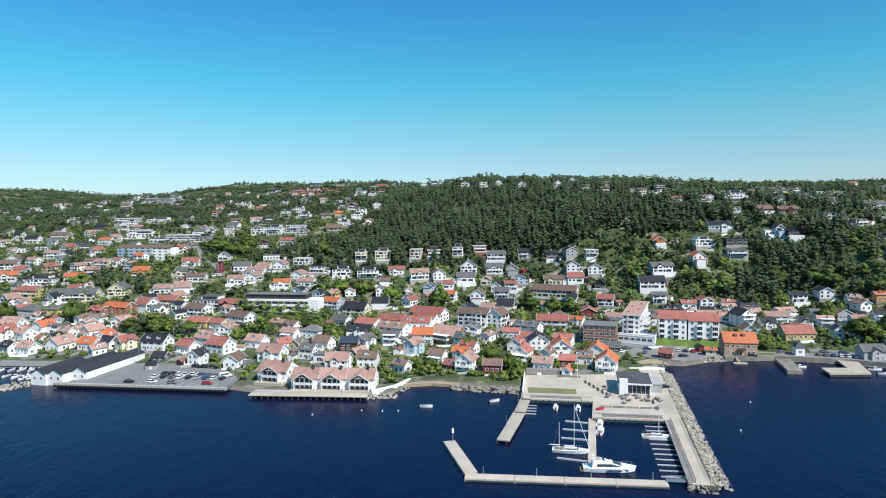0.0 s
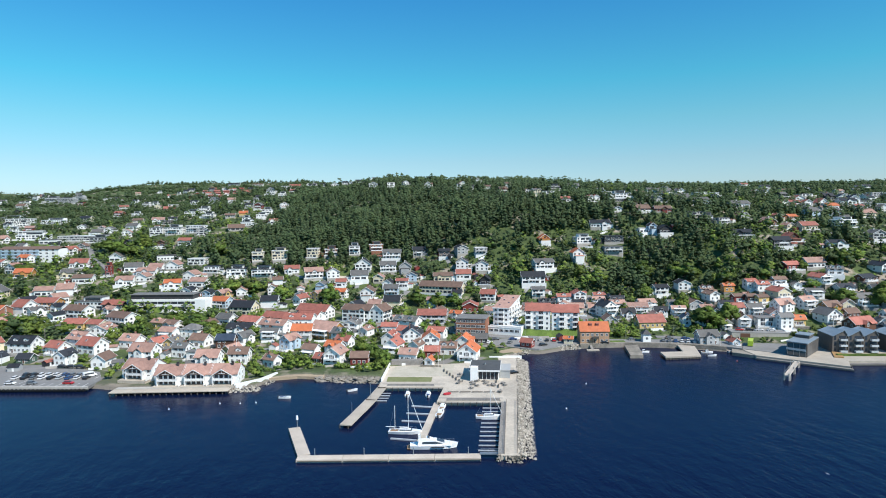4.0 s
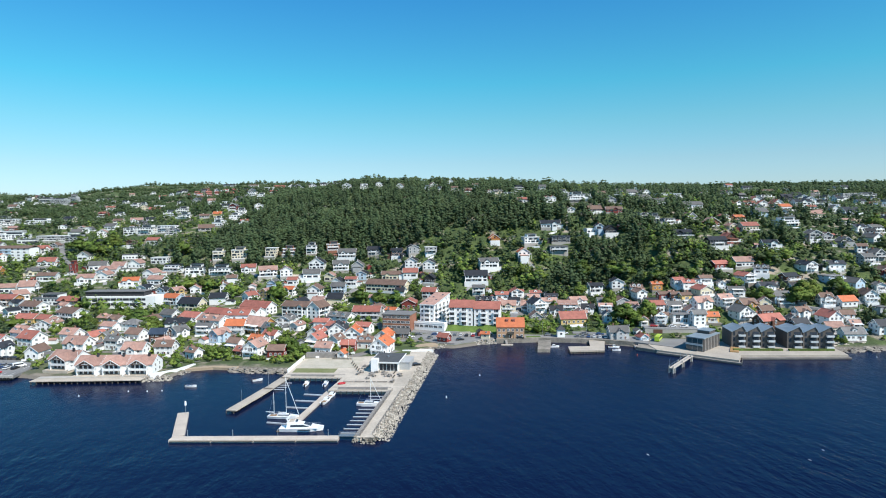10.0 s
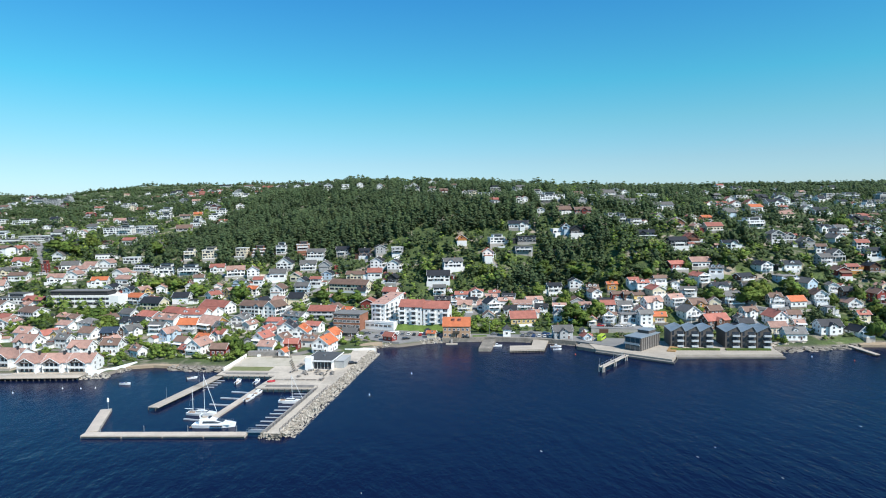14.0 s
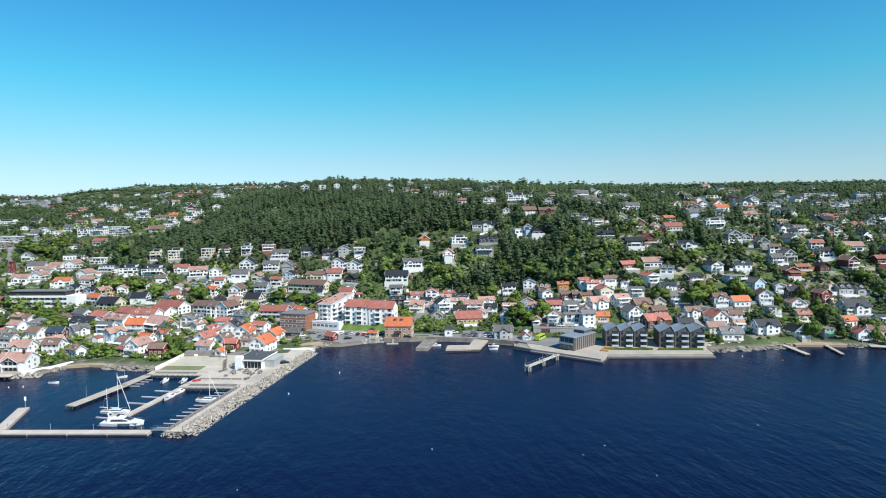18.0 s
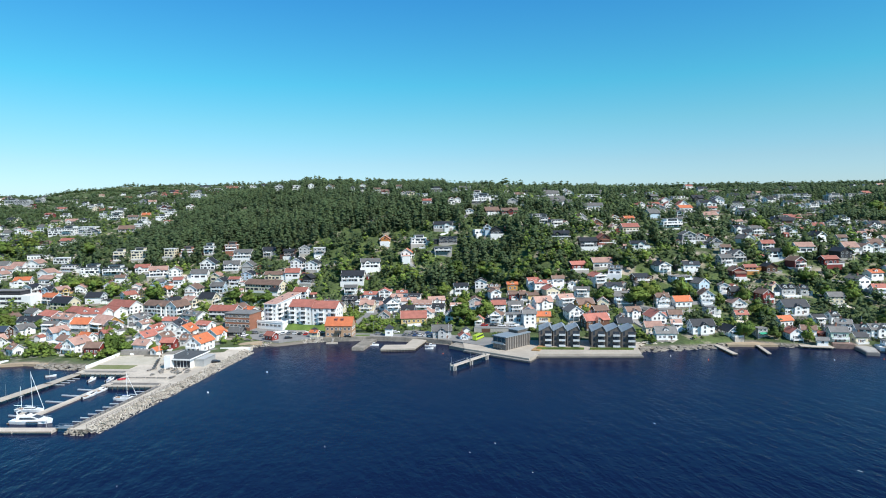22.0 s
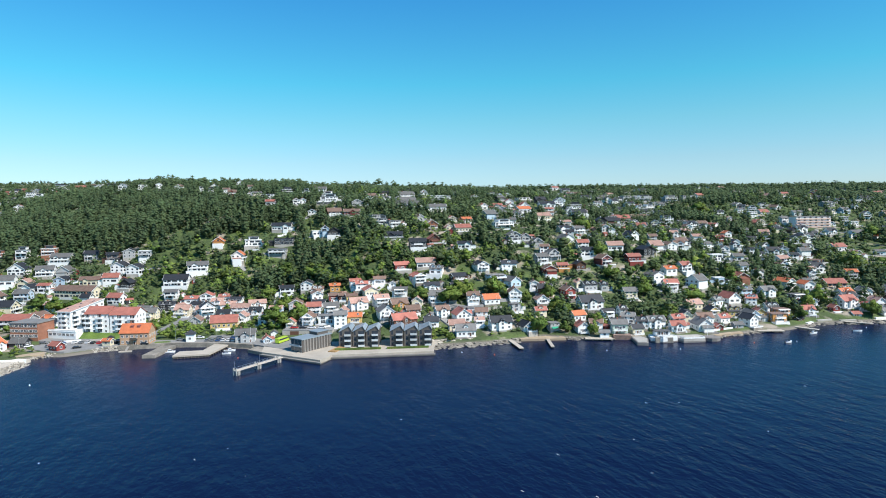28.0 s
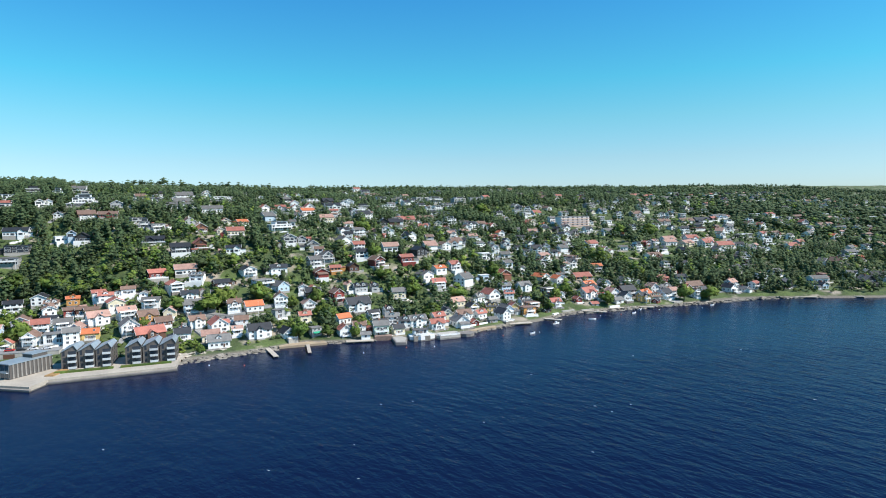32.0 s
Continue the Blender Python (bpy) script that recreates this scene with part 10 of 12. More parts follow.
far_house(-296.4, 1405.3, 15, 12.8, 9.2, 1.5, "R", "r")
far_house(-275.8, 1404.2, -10, 9.6, 6.9, 1.5, "R", "r")
far_house(784.9, 1196.9, 8, 17.6, 11.0, 1.5, "W", "r")
far_house(-62.3, 1416.2, 84, 12.5, 10.0, 2, "W", "r")
far_house(-340.9, 1477.4, 15, 13.5, 9.5, 1.5, "R", "r")
far_house(-321.1, 1484.8, 30, 10.1, 7.3, 1.5, "W", "r")
far_house(-303.0, 1501.9, 0, 13.7, 9.5, 1.5, "W", "r")
far_house(-291.2, 1540.3, 30, 11.7, 8.4, 1.5, "R", "r")
far_house(-277.9, 1592.1, -10, 14.5, 9.5, 1.5, "R", "k")
far_house(-109.6, 1560.8, 8, 34.0, 11.0, 2, "B", "k")
far_house(-362.9, 1792.1, -4, 34.0, 11.0, 1.5, "W", "k")
far_house(-298.6, 1795.9, -2, 30.0, 11.0, 1.5, "W", "b")
far_house(-27.2, 1932.2, -6, 34.0, 11.0, 1.5, "W", "k")
far_house(-739, 1044, -11, 14, 10, 1.5, "W", "k")
far_house(515, 979, 1, 12, 8, 1.5, "W", "r", "f")
far_house(-571, 631, -0, 11, 8, 2, "G", "r", "f")
far_house(-70, 1014, -13, 12, 8, 2, "W", "k")
far_house(-110, 1002, -1, 15, 10, 2, "W", "t", "f")
far_house(1103, 617, 0, 10, 7, 2, "W", "k")
far_house(585, 684, -5, 11, 8, 1.5, "G", "b", "f")
far_house(-35, 1015, 9, 11, 8, 1.5, "W", "g")
far_house(-488, 644, 12, 14, 10, 1.5, "W", "k", "f")
far_house(-361, 1107, -8, 14, 10, 2, "W", "b", "f")
far_house(-638, 1301, -15, 12, 9, 2, "W", "b", "f")
far_house(-307, 1465, -8, 9, 6, 1.5, "W", "g", "f")
far_house(537, 1139, 4, 14, 10, 2, "W", "g")
far_house(92, 1035, 11, 11, 8, 2, "W", "k")
far_house(-531, 897, 2, 10, 7, 2, "W", "b", "f")
far_house(-74, 1077, 6, 13, 9, 2, "W", "t")
far_house(985, 721, -8, 14, 10, 1.5, "W", "r", "f")
far_house(710, 681, -12, 9, 6, 2, "W", "g")
far_house(-214, 769, 11, 10, 7, 2, "W", "k")
far_house(-355, 993, 13, 13, 9, 2, "W", "r")
far_house(-710, 953, 14, 12, 8, 1.5, "W", "k")
far_house(-713, 1063, 11, 12, 8, 1.5, "C", "k")
far_house(224, 943, -4, 11, 8, 2, "W", "k")
far_house(-235, 684, 8, 11, 8, 2, "W", "t")
far_house(1007, 1031, 3, 12, 8, 1.5, "W", "k")
far_house(-485, 819, -3, 10, 7, 1.5, "G", "g")
far_house(554, 696, -1, 14, 10, 2, "W", "g", "f")
far_house(379, 745, -3, 12, 8, 2, "W", "g")
far_house(-680, 625, -14, 9, 6, 2, "C", "g")
far_house(-100, 1447, 0, 14, 9, 1.5, "W", "r")
far_house(270, 1031, 9, 9, 7, 2, "R", "t")
far_house(-296, 523, 0, 13, 9, 2, "G", "t")
far_house(1065, 659, 15, 9, 7, 2, "C", "r")
far_house(-453, 1244, 5, 11, 8, 1.5, "W", "t")
far_house(905, 719, -0, 11, 8, 1.5, "W", "b")
far_house(297, 899, 8, 10, 7, 2, "G", "g")
far_house(344, 739, 10, 11, 8, 2, "W", "t", "f")
far_house(-604, 1204, -6, 11, 8, 2, "W", "k", "f")
far_house(-402, 1169, -13, 10, 7, 2, "W", "k")
far_house(-706, 1418, -8, 12, 8, 2, "W", "k")
far_house(-705, 769, -6, 9, 6, 1.5, "C", "k")
far_house(-144, 633, 6, 12, 8, 2, "G", "k")
far_house(-701, 1083, 1, 12, 8, 1.5, "W", "k")
far_house(-626, 690, -11, 15, 10, 2, "W", "k", "f")
far_house(-440, 1307, -3, 11, 8, 2, "W", "k", "f")
far_house(-138, 844, 8, 14, 10, 2, "W", "g", "f")
far_house(-629, 557, -3, 13, 9, 1.5, "W", "t")
far_house(-167, 1003, -2, 10, 7, 2, "W", "r")
far_house(-741, 1134, -2, 14, 10, 2, "W", "r", "f")
far_house(-385, 686, 3, 11, 7, 1.5, "W", "k")
far_house(279, 1007, 1, 12, 8, 2, "W", "k")
far_house(664, 889, 15, 12, 8, 2, "K", "t")
far_house(-643, 1127, -1, 10, 7, 1.5, "W", "t")
far_house(694, 1034, 12, 12, 8, 2, "W", "g")
far_house(598, 1071, -13, 9, 7, 2, "K", "g")
far_house(257, 782, -9, 11, 7, 2, "K", "b")
far_house(1010, 1147, 4, 11, 7, 1.5, "W", "k")
far_house(-603, 1390, 7, 11, 8, 2, "C", "g")
far_house(447, 755, -14, 9, 7, 1.5, "W", "g")
far_house(832, 1077, 6, 12, 8, 2, "W", "b")
far_house(328, 606, -2, 10, 7, 1.5, "W", "k")
far_house(-110, 760, -11, 11, 7, 2, "R", "g")
far_house(-394, 1489, 3, 14, 10, 2, "G", "k")
far_house(-200, 1226, 5, 10, 7, 2, "W", "k")
far_house(-542, 568, 2, 12, 8, 2, "C", "t")
far_house(713, 844, 7, 13, 9, 2, "W", "g")
far_house(-431, 634, -9, 15, 10, 2, "W", "k", "f")
far_house(1047, 1133, -0, 14, 10, 1.5, "G", "g")
far_house(321, 933, 5, 15, 10, 1.5, "C", "r")
far_house(928, 1121, -13, 9, 7, 2, "W", "b", "f")
far_house(991, 1036, -12, 9, 6, 2, "K", "k", "f")
far_house(-390, 759, 15, 13, 9, 2, "W", "k", "f")
far_house(-528, 868, -4, 10, 7, 2, "W", "k")
far_house(1097, 1102, 4, 9, 6, 1.5, "W", "k", "f")
far_house(-165, 863, 9, 10, 7, 2, "W", "t")
far_house(-112, 693, 3, 9, 7, 2, "W", "g", "f")
far_house(699, 772, 3, 10, 7, 2, "W", "k")
far_house(-79, 1034, 2, 12, 8, 2, "W", "k")
far_house(-297, 660, 3, 11, 8, 1.5, "G", "k")
far_house(86, 880, 11, 14, 10, 1.5, "G", "k")
far_house(-45, 956, -10, 11, 8, 1.5, "W", "k", "f")
far_house(-131, 874, -8, 13, 9, 1.5, "G", "b", "f")
far_house(923, 581, -7, 9, 6, 1.5, "W", "k")
far_house(-296, 771, 1, 10, 7, 1.5, "G", "t")
far_house(737, 870, 9, 14, 10, 2, "W", "t")
far_house(-498, 1448, 14, 11, 8, 2, "C", "t")
far_house(287, 1047, -11, 12, 8, 2, "W", "r")
far_house(-259, 1016, 7, 9, 7, 2, "W", "g")
far_house(669, 621, 3, 15, 10, 1.5, "W", "k")
far_house(-81, 683, 8, 9, 6, 1.5, "W", "r")
far_house(-528, 1027, 15, 10, 7, 1.5, "K", "k")
far_house(137, 873, -6, 12, 9, 2, "W", "k")
far_house(-708, 712, 12, 12, 8, 2, "K", "r")
far_house(-179, 1212, 2, 11, 8, 2, "W", "g")
far_house(-120, 1134, -14, 10, 7, 1.5, "W", "k", "f")
far_house(-714, 1324, 5, 13, 9, 2, "W", "g")
far_house(-629, 916, -13, 14, 10, 2, "W", "k", "f")
far_house(-272, 1271, 1, 9, 6, 2, "W", "b")
far_house(837, 935, 5, 14, 10, 2, "W", "k")
far_house(-144, 1171, -7, 10, 7, 1.5, "W", "g")
far_house(-470, 831, 8, 12, 8, 2, "W", "g")
far_house(-638, 624, -4, 9, 6, 2, "W", "r")
far_house(407, 1042, 15, 12, 9, 1.5, "C", "r", "f")
far_house(-665, 566, 7, 15, 10, 1.5, "C", "g")
far_house(-396, 1462, -12, 14, 10, 2, "W", "k")
far_house(-207, 945, -11, 14, 10, 2, "G", "k")
far_house(-488, 969, -13, 11, 7, 1.5, "W", "r")
far_house(976, 569, -8, 12, 9, 2, "W", "k")
far_house(-653, 813, 11, 11, 7, 2, "W", "k")
far_house(457, 601, 13, 10, 7, 1.5, "K", "g")
far_house(-250, 1137, 12, 10, 7, 2, "K", "k")
far_house(-386, 1108, -3, 10, 7, 2, "W", "g", "f")
far_house(413, 1077, -14, 14, 10, 2, "W", "r", "f")
far_house(-730, 835, -4, 13, 9, 1.5, "W", "k")
far_house(1131, 851, -4, 12, 9, 1.5, "W", "k")
far_house(352, 652, 3, 12, 9, 2, "W", "g")
far_house(-681, 761, 7, 13, 9, 1.5, "W", "k")
far_house(-536, 727, 15, 12, 8, 2, "W", "g", "f")
far_house(1123, 651, 0, 15, 10, 2, "W", "g")
far_house(-252, 748, -15, 15, 10, 1.5, "W", "g")
far_house(-691, 1268, 9, 14, 10, 2, "W", "g", "f")
far_house(389, 691, 9, 13, 9, 1.5, "W", "g")
far_house(-353, 860, -13, 15, 10, 2, "C", "k")
far_house(-81, 765, 10, 12, 9, 2, "W", "r")
far_house(973, 947, 3, 13, 9, 1.5, "W", "g")
far_house(417, 930, -13, 15, 10, 2, "W", "k")
far_house(-99, 1100, -15, 11, 8, 2, "W", "g")
far_house(-128, 794, 2, 10, 7, 2, "G", "k")
far_house(1034, 896, 5, 12, 9, 2, "C", "g")
far_house(814, 812, 11, 11, 7, 2, "W", "k", "f")
far_house(171, 1018, 3, 11, 8, 2, "C", "k", "f")
far_house(2, 956, -7, 14, 10, 1.5, "W", "g")
far_house(1006, 855, 8, 11, 8, 2, "W", "k")
far_house(-738, 882, -11, 10, 7, 1.5, "G", "k")
far_house(887, 1111, -14, 12, 8, 1.5, "W", "k")
far_house(758, 587, 2, 9, 6, 1.5, "W", "g")
far_house(-635, 1476, -10, 15, 10, 2, "G", "g")
far_house(878, 1047, 1, 10, 7, 2, "W", "b", "f")
far_house(1058, 1082, 10, 11, 7, 2, "W", "k")
far_house(-524, 835, 12, 9, 6, 2, "W", "t")
far_house(-618, 716, 9, 13, 9, 1.5, "C", "g", "f")
far_house(1149, 714, 4, 10, 7, 2, "W", "g")
far_house(401, 752, 1, 12, 8, 2, "W", "k")
far_house(942, 823, 10, 12, 8, 2, "R", "g")
far_house(845, 964, 9, 12, 9, 2, "W", "k")
far_house(-144, 1422, -13, 15, 10, 2, "W", "k", "f")
far_house(1150, 471, -11, 12, 8, 1.5, "W", "k", "f")
far_house(-641, 1164, 3, 9, 7, 2, "W", "k", "f")
far_house(-204, 1082, 7, 10, 7, 2, "W", "g")
far_house(1016, 711, 3, 13, 9, 2, "G", "g", "f")
far_house(-680, 1118, 14, 14, 10, 1.5, "W", "r")
far_house(318, 641, 9, 11, 7, 2, "W", "b")
far_house(929, 738, 2, 12, 8, 1.5, "K", "t")
far_house(-92, 1402, 3, 9, 6, 2, "W", "k")
far_house(542, 861, -9, 14, 10, 1.5, "W", "r")
far_house(-438, 583, -0, 15, 10, 2, "W", "k")
far_house(906, 515, -2, 13, 9, 1.5, "C", "g")
far_house(335, 810, 12, 15, 10, 2, "W", "k", "f")
far_house(279, 880, 8, 11, 7, 2, "G", "g")
far_house(-275, 1083, -1, 12, 9, 2, "W", "k")
far_house(327, 1031, 13, 11, 8, 2, "W", "r")
far_house(39, 1010, -11, 15, 10, 2, "W", "b")
far_house(34, 940, 13, 12, 8, 2, "W", "k")
far_house(-191, 1109, 15, 9, 7, 1.5, "W", "b")
far_house(927, 1014, -2, 9, 6, 1.5, "W", "b")
far_house(-206, 698, 3, 10, 7, 2, "W", "r", "f")
far_house(-531, 544, -11, 11, 8, 1.5, "K", "k")
far_house(1118, 924, -9, 15, 10, 1.5, "R", "g", "f")
far_house(-667, 1375, -3, 13, 9, 2, "W", "t")
far_house(-230, 1311, -2, 12, 8, 2, "G", "b")
far_house(571, 814, 4, 10, 7, 2, "K", "k", "f")
far_house(496, 753, 7, 10, 7, 1.5, "W", "g")
far_house(707, 955, -5, 14, 10, 2, "W", "b")
far_house(-428, 683, -4, 12, 9, 1.5, "W", "k", "f")
far_house(-384, 783, 7, 10, 7, 2, "R", "t")
far_house(1003, 659, -2, 11, 8, 2, "K", "g", "f")
far_house(1116, 1087, -4, 13, 9, 2, "W", "t")
far_house(878, 1023, 8, 9, 7, 2, "W", "g")
far_house(643, 882, 5, 14, 10, 2, "C", "k")
far_house(-748, 1341, -2, 9, 7, 1.5, "C", "g", "f")
far_house(355, 786, -13, 9, 7, 1.5, "K", "k")
far_house(-520, 1342, -0, 13, 9, 2, "W", "k", "f")
far_house(127, 1012, -2, 14, 10, 2, "W", "b")
far_house(-164, 1457, -6, 14, 10, 2, "W", "t", "f")
far_house(-637, 788, 12, 12, 9, 2, "R", "r", "f")
far_house(41, 968, 11, 11, 7, 2, "G", "b")
far_house(-399, 1410, -6, 9, 6, 2, "W", "g", "f")
far_house(-484, 709, -11, 11, 8, 2, "W", "k")
far_house(249, 995, -14, 10, 7, 2, "G", "k")
far_house(-303, 900, 7, 13, 9, 2, "W", "g", "f")
far_house(-690, 1426, -3, 14, 10, 2, "R", "g")
far_house(-132, 1034, -1, 13, 9, 2, "W", "b")
far_house(828, 763, 14, 15, 10, 2, "W", "r")
far_house(-215, 751, 3, 11, 7, 2, "K", "g", "f")
far_house(-396, 1062, 5, 10, 7, 2, "W", "g")
far_house(446, 827, 2, 9, 7, 1.5, "W", "k")
far_house(-674, 826, 9, 11, 8, 1.5, "W", "k")
far_house(-691, 844, -15, 9, 6, 2, "W", "k")
far_house(269, 629, -13, 13, 9, 2, "W", "t", "f")
far_house(-212, 1113, 1, 12, 8, 2, "W", "k")
far_house(-712, 1261, -1, 11, 8, 2, "C", "r", "f")
far_house(265, 708, -11, 14, 10, 2, "W", "g")
far_house(259, 861, -14, 14, 10, 1.5, "W", "k")
far_house(86, 976, -6, 10, 7, 1.5, "K", "b", "f")
far_house(620, 1048, 8, 14, 10, 2, "G", "k")
far_house(-307, 1442, -14, 12, 9, 2, "W", "k")
far_house(-483, 1142, -9, 13, 9, 2, "R", "k", "f")
far_house(204, 912, -5, 9, 6, 2, "W", "k")
far_house(-741, 1198, -14, 13, 9, 2, "W", "r")
far_house(304, 865, 4, 12, 9, 2, "K", "t", "f")
far_house(-658, 703, 2, 13, 9, 1.5, "G", "k", "f")
far_house(-126, 951, -6, 13, 9, 2, "G", "k")
far_house(-508, 1355, 2, 12, 9, 2, "K", "g", "f")
far_house(-334, 1435, -2, 13, 9, 2, "R", "k")
far_house(-509, 615, 2, 15, 10, 2, "W", "g")
far_house(-750, 543, 14, 11, 7, 2, "W", "k", "f")
far_house(-208, 613, 7, 9, 6, 2, "K", "k")
far_house(892, 474, -1, 11, 8, 1.5, "W", "t", "f")
far_house(-607, 542, -5, 13, 9, 2, "W", "g", "f")
far_house(760, 519, 4, 10, 7, 2, "W", "g")
far_house(-115, 1206, -13, 14, 10, 1.5, "R", "g")
far_house(985, 1116, -7, 11, 8, 2, "W", "r")
far_house(995, 592, 10, 15, 10, 2, "W", "g")
far_house(-644, 1260, -7, 9, 6, 1.5, "W", "g")
far_house(-561, 655, 3, 13, 9, 2, "W", "b")
far_house(-19, 1036, -4, 10, 7, 2, "G", "g")
far_house(683, 794, -8, 14, 10, 2, "K", "g")
far_house(-560, 576, -9, 14, 10, 2, "G", "b")
far_house(-576, 1212, 12, 14, 10, 2, "W", "b", "f")
far_house(-636, 1333, -9, 13, 9, 2, "W", "k")
far_house(-560, 1040, 7, 10, 7, 1.5, "W", "k", "f")
far_house(-26, 881, 4, 11, 7, 2, "W", "k")
far_house(-460, 1474, 13, 10, 7, 1.5, "W", "k", "f")
far_house(780, 888, 0, 12, 8, 2, "C", "g")
far_house(759, 972, 12, 12, 8, 2, "W", "k")
far_house(-342, 1091, 5, 13, 9, 2, "W", "k", "f")
far_house(906, 1090, 10, 13, 9, 1.5, "R", "b")
far_house(-739, 1227, -12, 11, 8, 2, "W", "r")
far_house(470, 999, -13, 13, 9, 2, "W", "g")
far_house(-247, 609, -11, 9, 6, 2, "G", "b")
far_house(-455, 520, 15, 12, 9, 2, "K", "r", "f")
far_house(910, 981, 1, 13, 9, 2, "R", "b")
far_house(167, 987, 7, 10, 7, 2, "W", "b")
far_house(658, 857, 3, 13, 9, 2, "W", "r", "f")
far_house(-138, 1300, 8, 13, 9, 2, "K", "k")
far_house(-415, 797, -13, 11, 8, 2, "W", "k")
far_house(-329, 907, -12, 12, 9, 2, "R", "r")
far_house(446, 665, -6, 12, 9, 1.5, "W", "r")
far_house(1056, 615, 7, 13, 9, 1.5, "W", "k")
far_house(-98, 872, 2, 12, 9, 2, "W", "g", "f")
far_house(263, 1076, -8, 14, 10, 2, "W", "r")
far_house(-556, 1093, -5, 15, 10, 2, "W", "b")
far_house(-531, 948, 8, 14, 10, 1.5, "W", "k")
far_house(653, 747, 7, 13, 9, 2, "W", "g")
far_house(-88, 915, -9, 10, 7, 2, "K", "r")
far_house(-721, 590, -14, 13, 9, 2, "W", "k")
far_house(599, 921, -2, 14, 10, 1.5, "K", "g")
far_house(1142, 1039, -3, 12, 9, 1.5, "W", "g")
far_house(-388, 1324, 13, 15, 10, 1.5, "W", "r")
far_house(-621, 818, 2, 14, 10, 2, "K", "g")
far_house(1024, 306, 0, 9, 6, 1.5, "C", "o")
far_house(555, 631, -14, 10, 7, 1.5, "C", "o", "f")
far_house(926, 406, -9, 8, 6, 2, "W", "g")
far_house(975, 448, 13, 10, 7, 1.5, "R", "b")
far_house(761, 385, 9, 11, 8, 2, "W", "k", "f")
far_house(1165, 357, -0, 8, 6, 2, "W", "t")
far_house(1118, 450, 8, 10, 7, 2, "W", "g")
far_house(1013, 550, -30, 9, 6, 2, "W", "r")
far_house(937, 272, -20, 9, 6, 2, "G", "k")
far_house(687, 464, -27, 10, 7, 2, "W", "t")
far_house(1213, 319, 10, 10, 7, 2, "W", "b")
far_house(649, 436, -21, 9, 7, 2, "C", "k")
far_house(1117, 367, 2, 9, 6, 2, "W", "t")
far_house(1128, 478, -7, 12, 8, 1.5, "W", "b")
far_house(1265, 363, -2, 11, 8, 2, "W", "k")
far_house(1017, 376, 5, 10, 7, 2, "W", "g")
far_house(1197, 139, 5, 12, 8, 1.5, "W", "r")
far_house(1079, 356, -9, 11, 8, 2, "W", "o")
far_house(966, 527, 17, 9, 6, 2, "W", "k")
far_house(1157, 97, -13, 8, 6, 1.5, "R", "b")
far_house(1067, 282, 10, 11, 8, 1.5, "W", "k")
far_house(762, 499, -5, 9, 7, 1.5, "W", "r")
far_house(727, 584, -9, 11, 7, 2, "W", "k")
far_house(1338, 63, -14, 10, 7, 2, "W", "o")
far_house(1135, 217, 11, 9, 6, 2, "W", "b")
far_house(953, 523, -6, 8, 6, 2, "W", "k", "f")
far_house(642, 461, -6, 9, 7, 1.5, "W", "o")
far_house(1344, 350, 19, 9, 6, 2, "W", "k", "f")
far_house(1254, 86, -18, 9, 7, 1.5, "W", "t")
far_house(786, 279, 14, 8, 6, 2, "G", "g")
far_house(602, 630, 13, 10, 7, 2, "W", "t")
far_house(1005, 329, 6, 11, 8, 2, "C", "t", "f")
far_house(1307, 467, 16, 11, 7, 2, "W", "k")
far_house(1308, 409, -22, 9, 6, 2, "W", "b")
far_house(860, 401, 9, 10, 7, 2, "G", "g")
far_house(1106, 117, 10, 11, 8, 2, "G", "g", "f")
far_house(805, 440, 7, 11, 8, 1.5, "W", "o", "f")
far_house(802, 220, 1, 11, 8, 2, "R", "t", "f")
far_house(1101, 234, 11, 9, 6, 2, "W", "k")
far_house(983, 479, 8, 10, 7, 2, "K", "k")
far_house(716, 311, -0, 9, 6, 2, "W", "g", "f")
far_house(1296, 235, 19, 11, 8, 1.5, "K", "k", "f")
far_house(740, 312, -27, 9, 7, 2, "W", "k")
far_house(844, 448, 16, 9, 6, 2, "W", "b")
far_house(1075, 468, -8, 12, 8, 2, "W", "k", "f")
far_house(1155, 270, -23, 11, 8, 1.5, "K", "g")
far_house(1088, 391, 11, 9, 7, 2, "W", "t", "f")
far_house(1136, 298, -1, 12, 8, 2, "W", "r")
far_house(1256, 417, 4, 9, 6, 2, "G", "k")
far_house(779, 609, -28, 9, 7, 2, "G", "k")
far_house(641, 411, 1, 10, 7, 1.5, "W", "k")
far_house(737, 381, -23, 9, 6, 1.5, "W", "g")
far_house(757, 246, -17, 11, 7, 2, "W", "t", "f")
far_house(987, 232, -29, 10, 7, 1.5, "K", "t")
far_house(583, 642, 2, 9, 6, 2, "G", "k")
far_house(899, 201, -0, 9, 6, 2, "W", "g")
far_house(772, 280, -3, 10, 7, 2, "G", "k")
far_house(651, 624, -9, 11, 7, 2, "W", "k")
far_house(912, 466, -7, 8, 6, 1.5, "W", "k")
far_house(1309, 199, 18, 10, 7, 2, "W", "o")
far_house(1213, 241, -4, 10, 7, 1.5, "G", "t")
far_house(886, 531, -20, 11, 8, 2, "W", "g")
far_house(1268, 456, 13, 10, 7, 2, "G", "k", "f")
far_house(1380, 96, -1, 9, 6, 1.5, "G", "k")
far_house(905, 348, 15, 9, 7, 2, "W", "t")
far_house(848, 525, -20, 9, 6, 2, "G", "r", "f")
far_house(893, 359, -30, 10, 7, 2, "W", "k")
far_house(1095, 426, 14, 11, 8, 1.5, "W", "k")
far_house(1313, 104, -4, 10, 7, 1.5, "R", "o", "f")
far_house(682, 687, 1, 10, 7, 2, "W", "r")
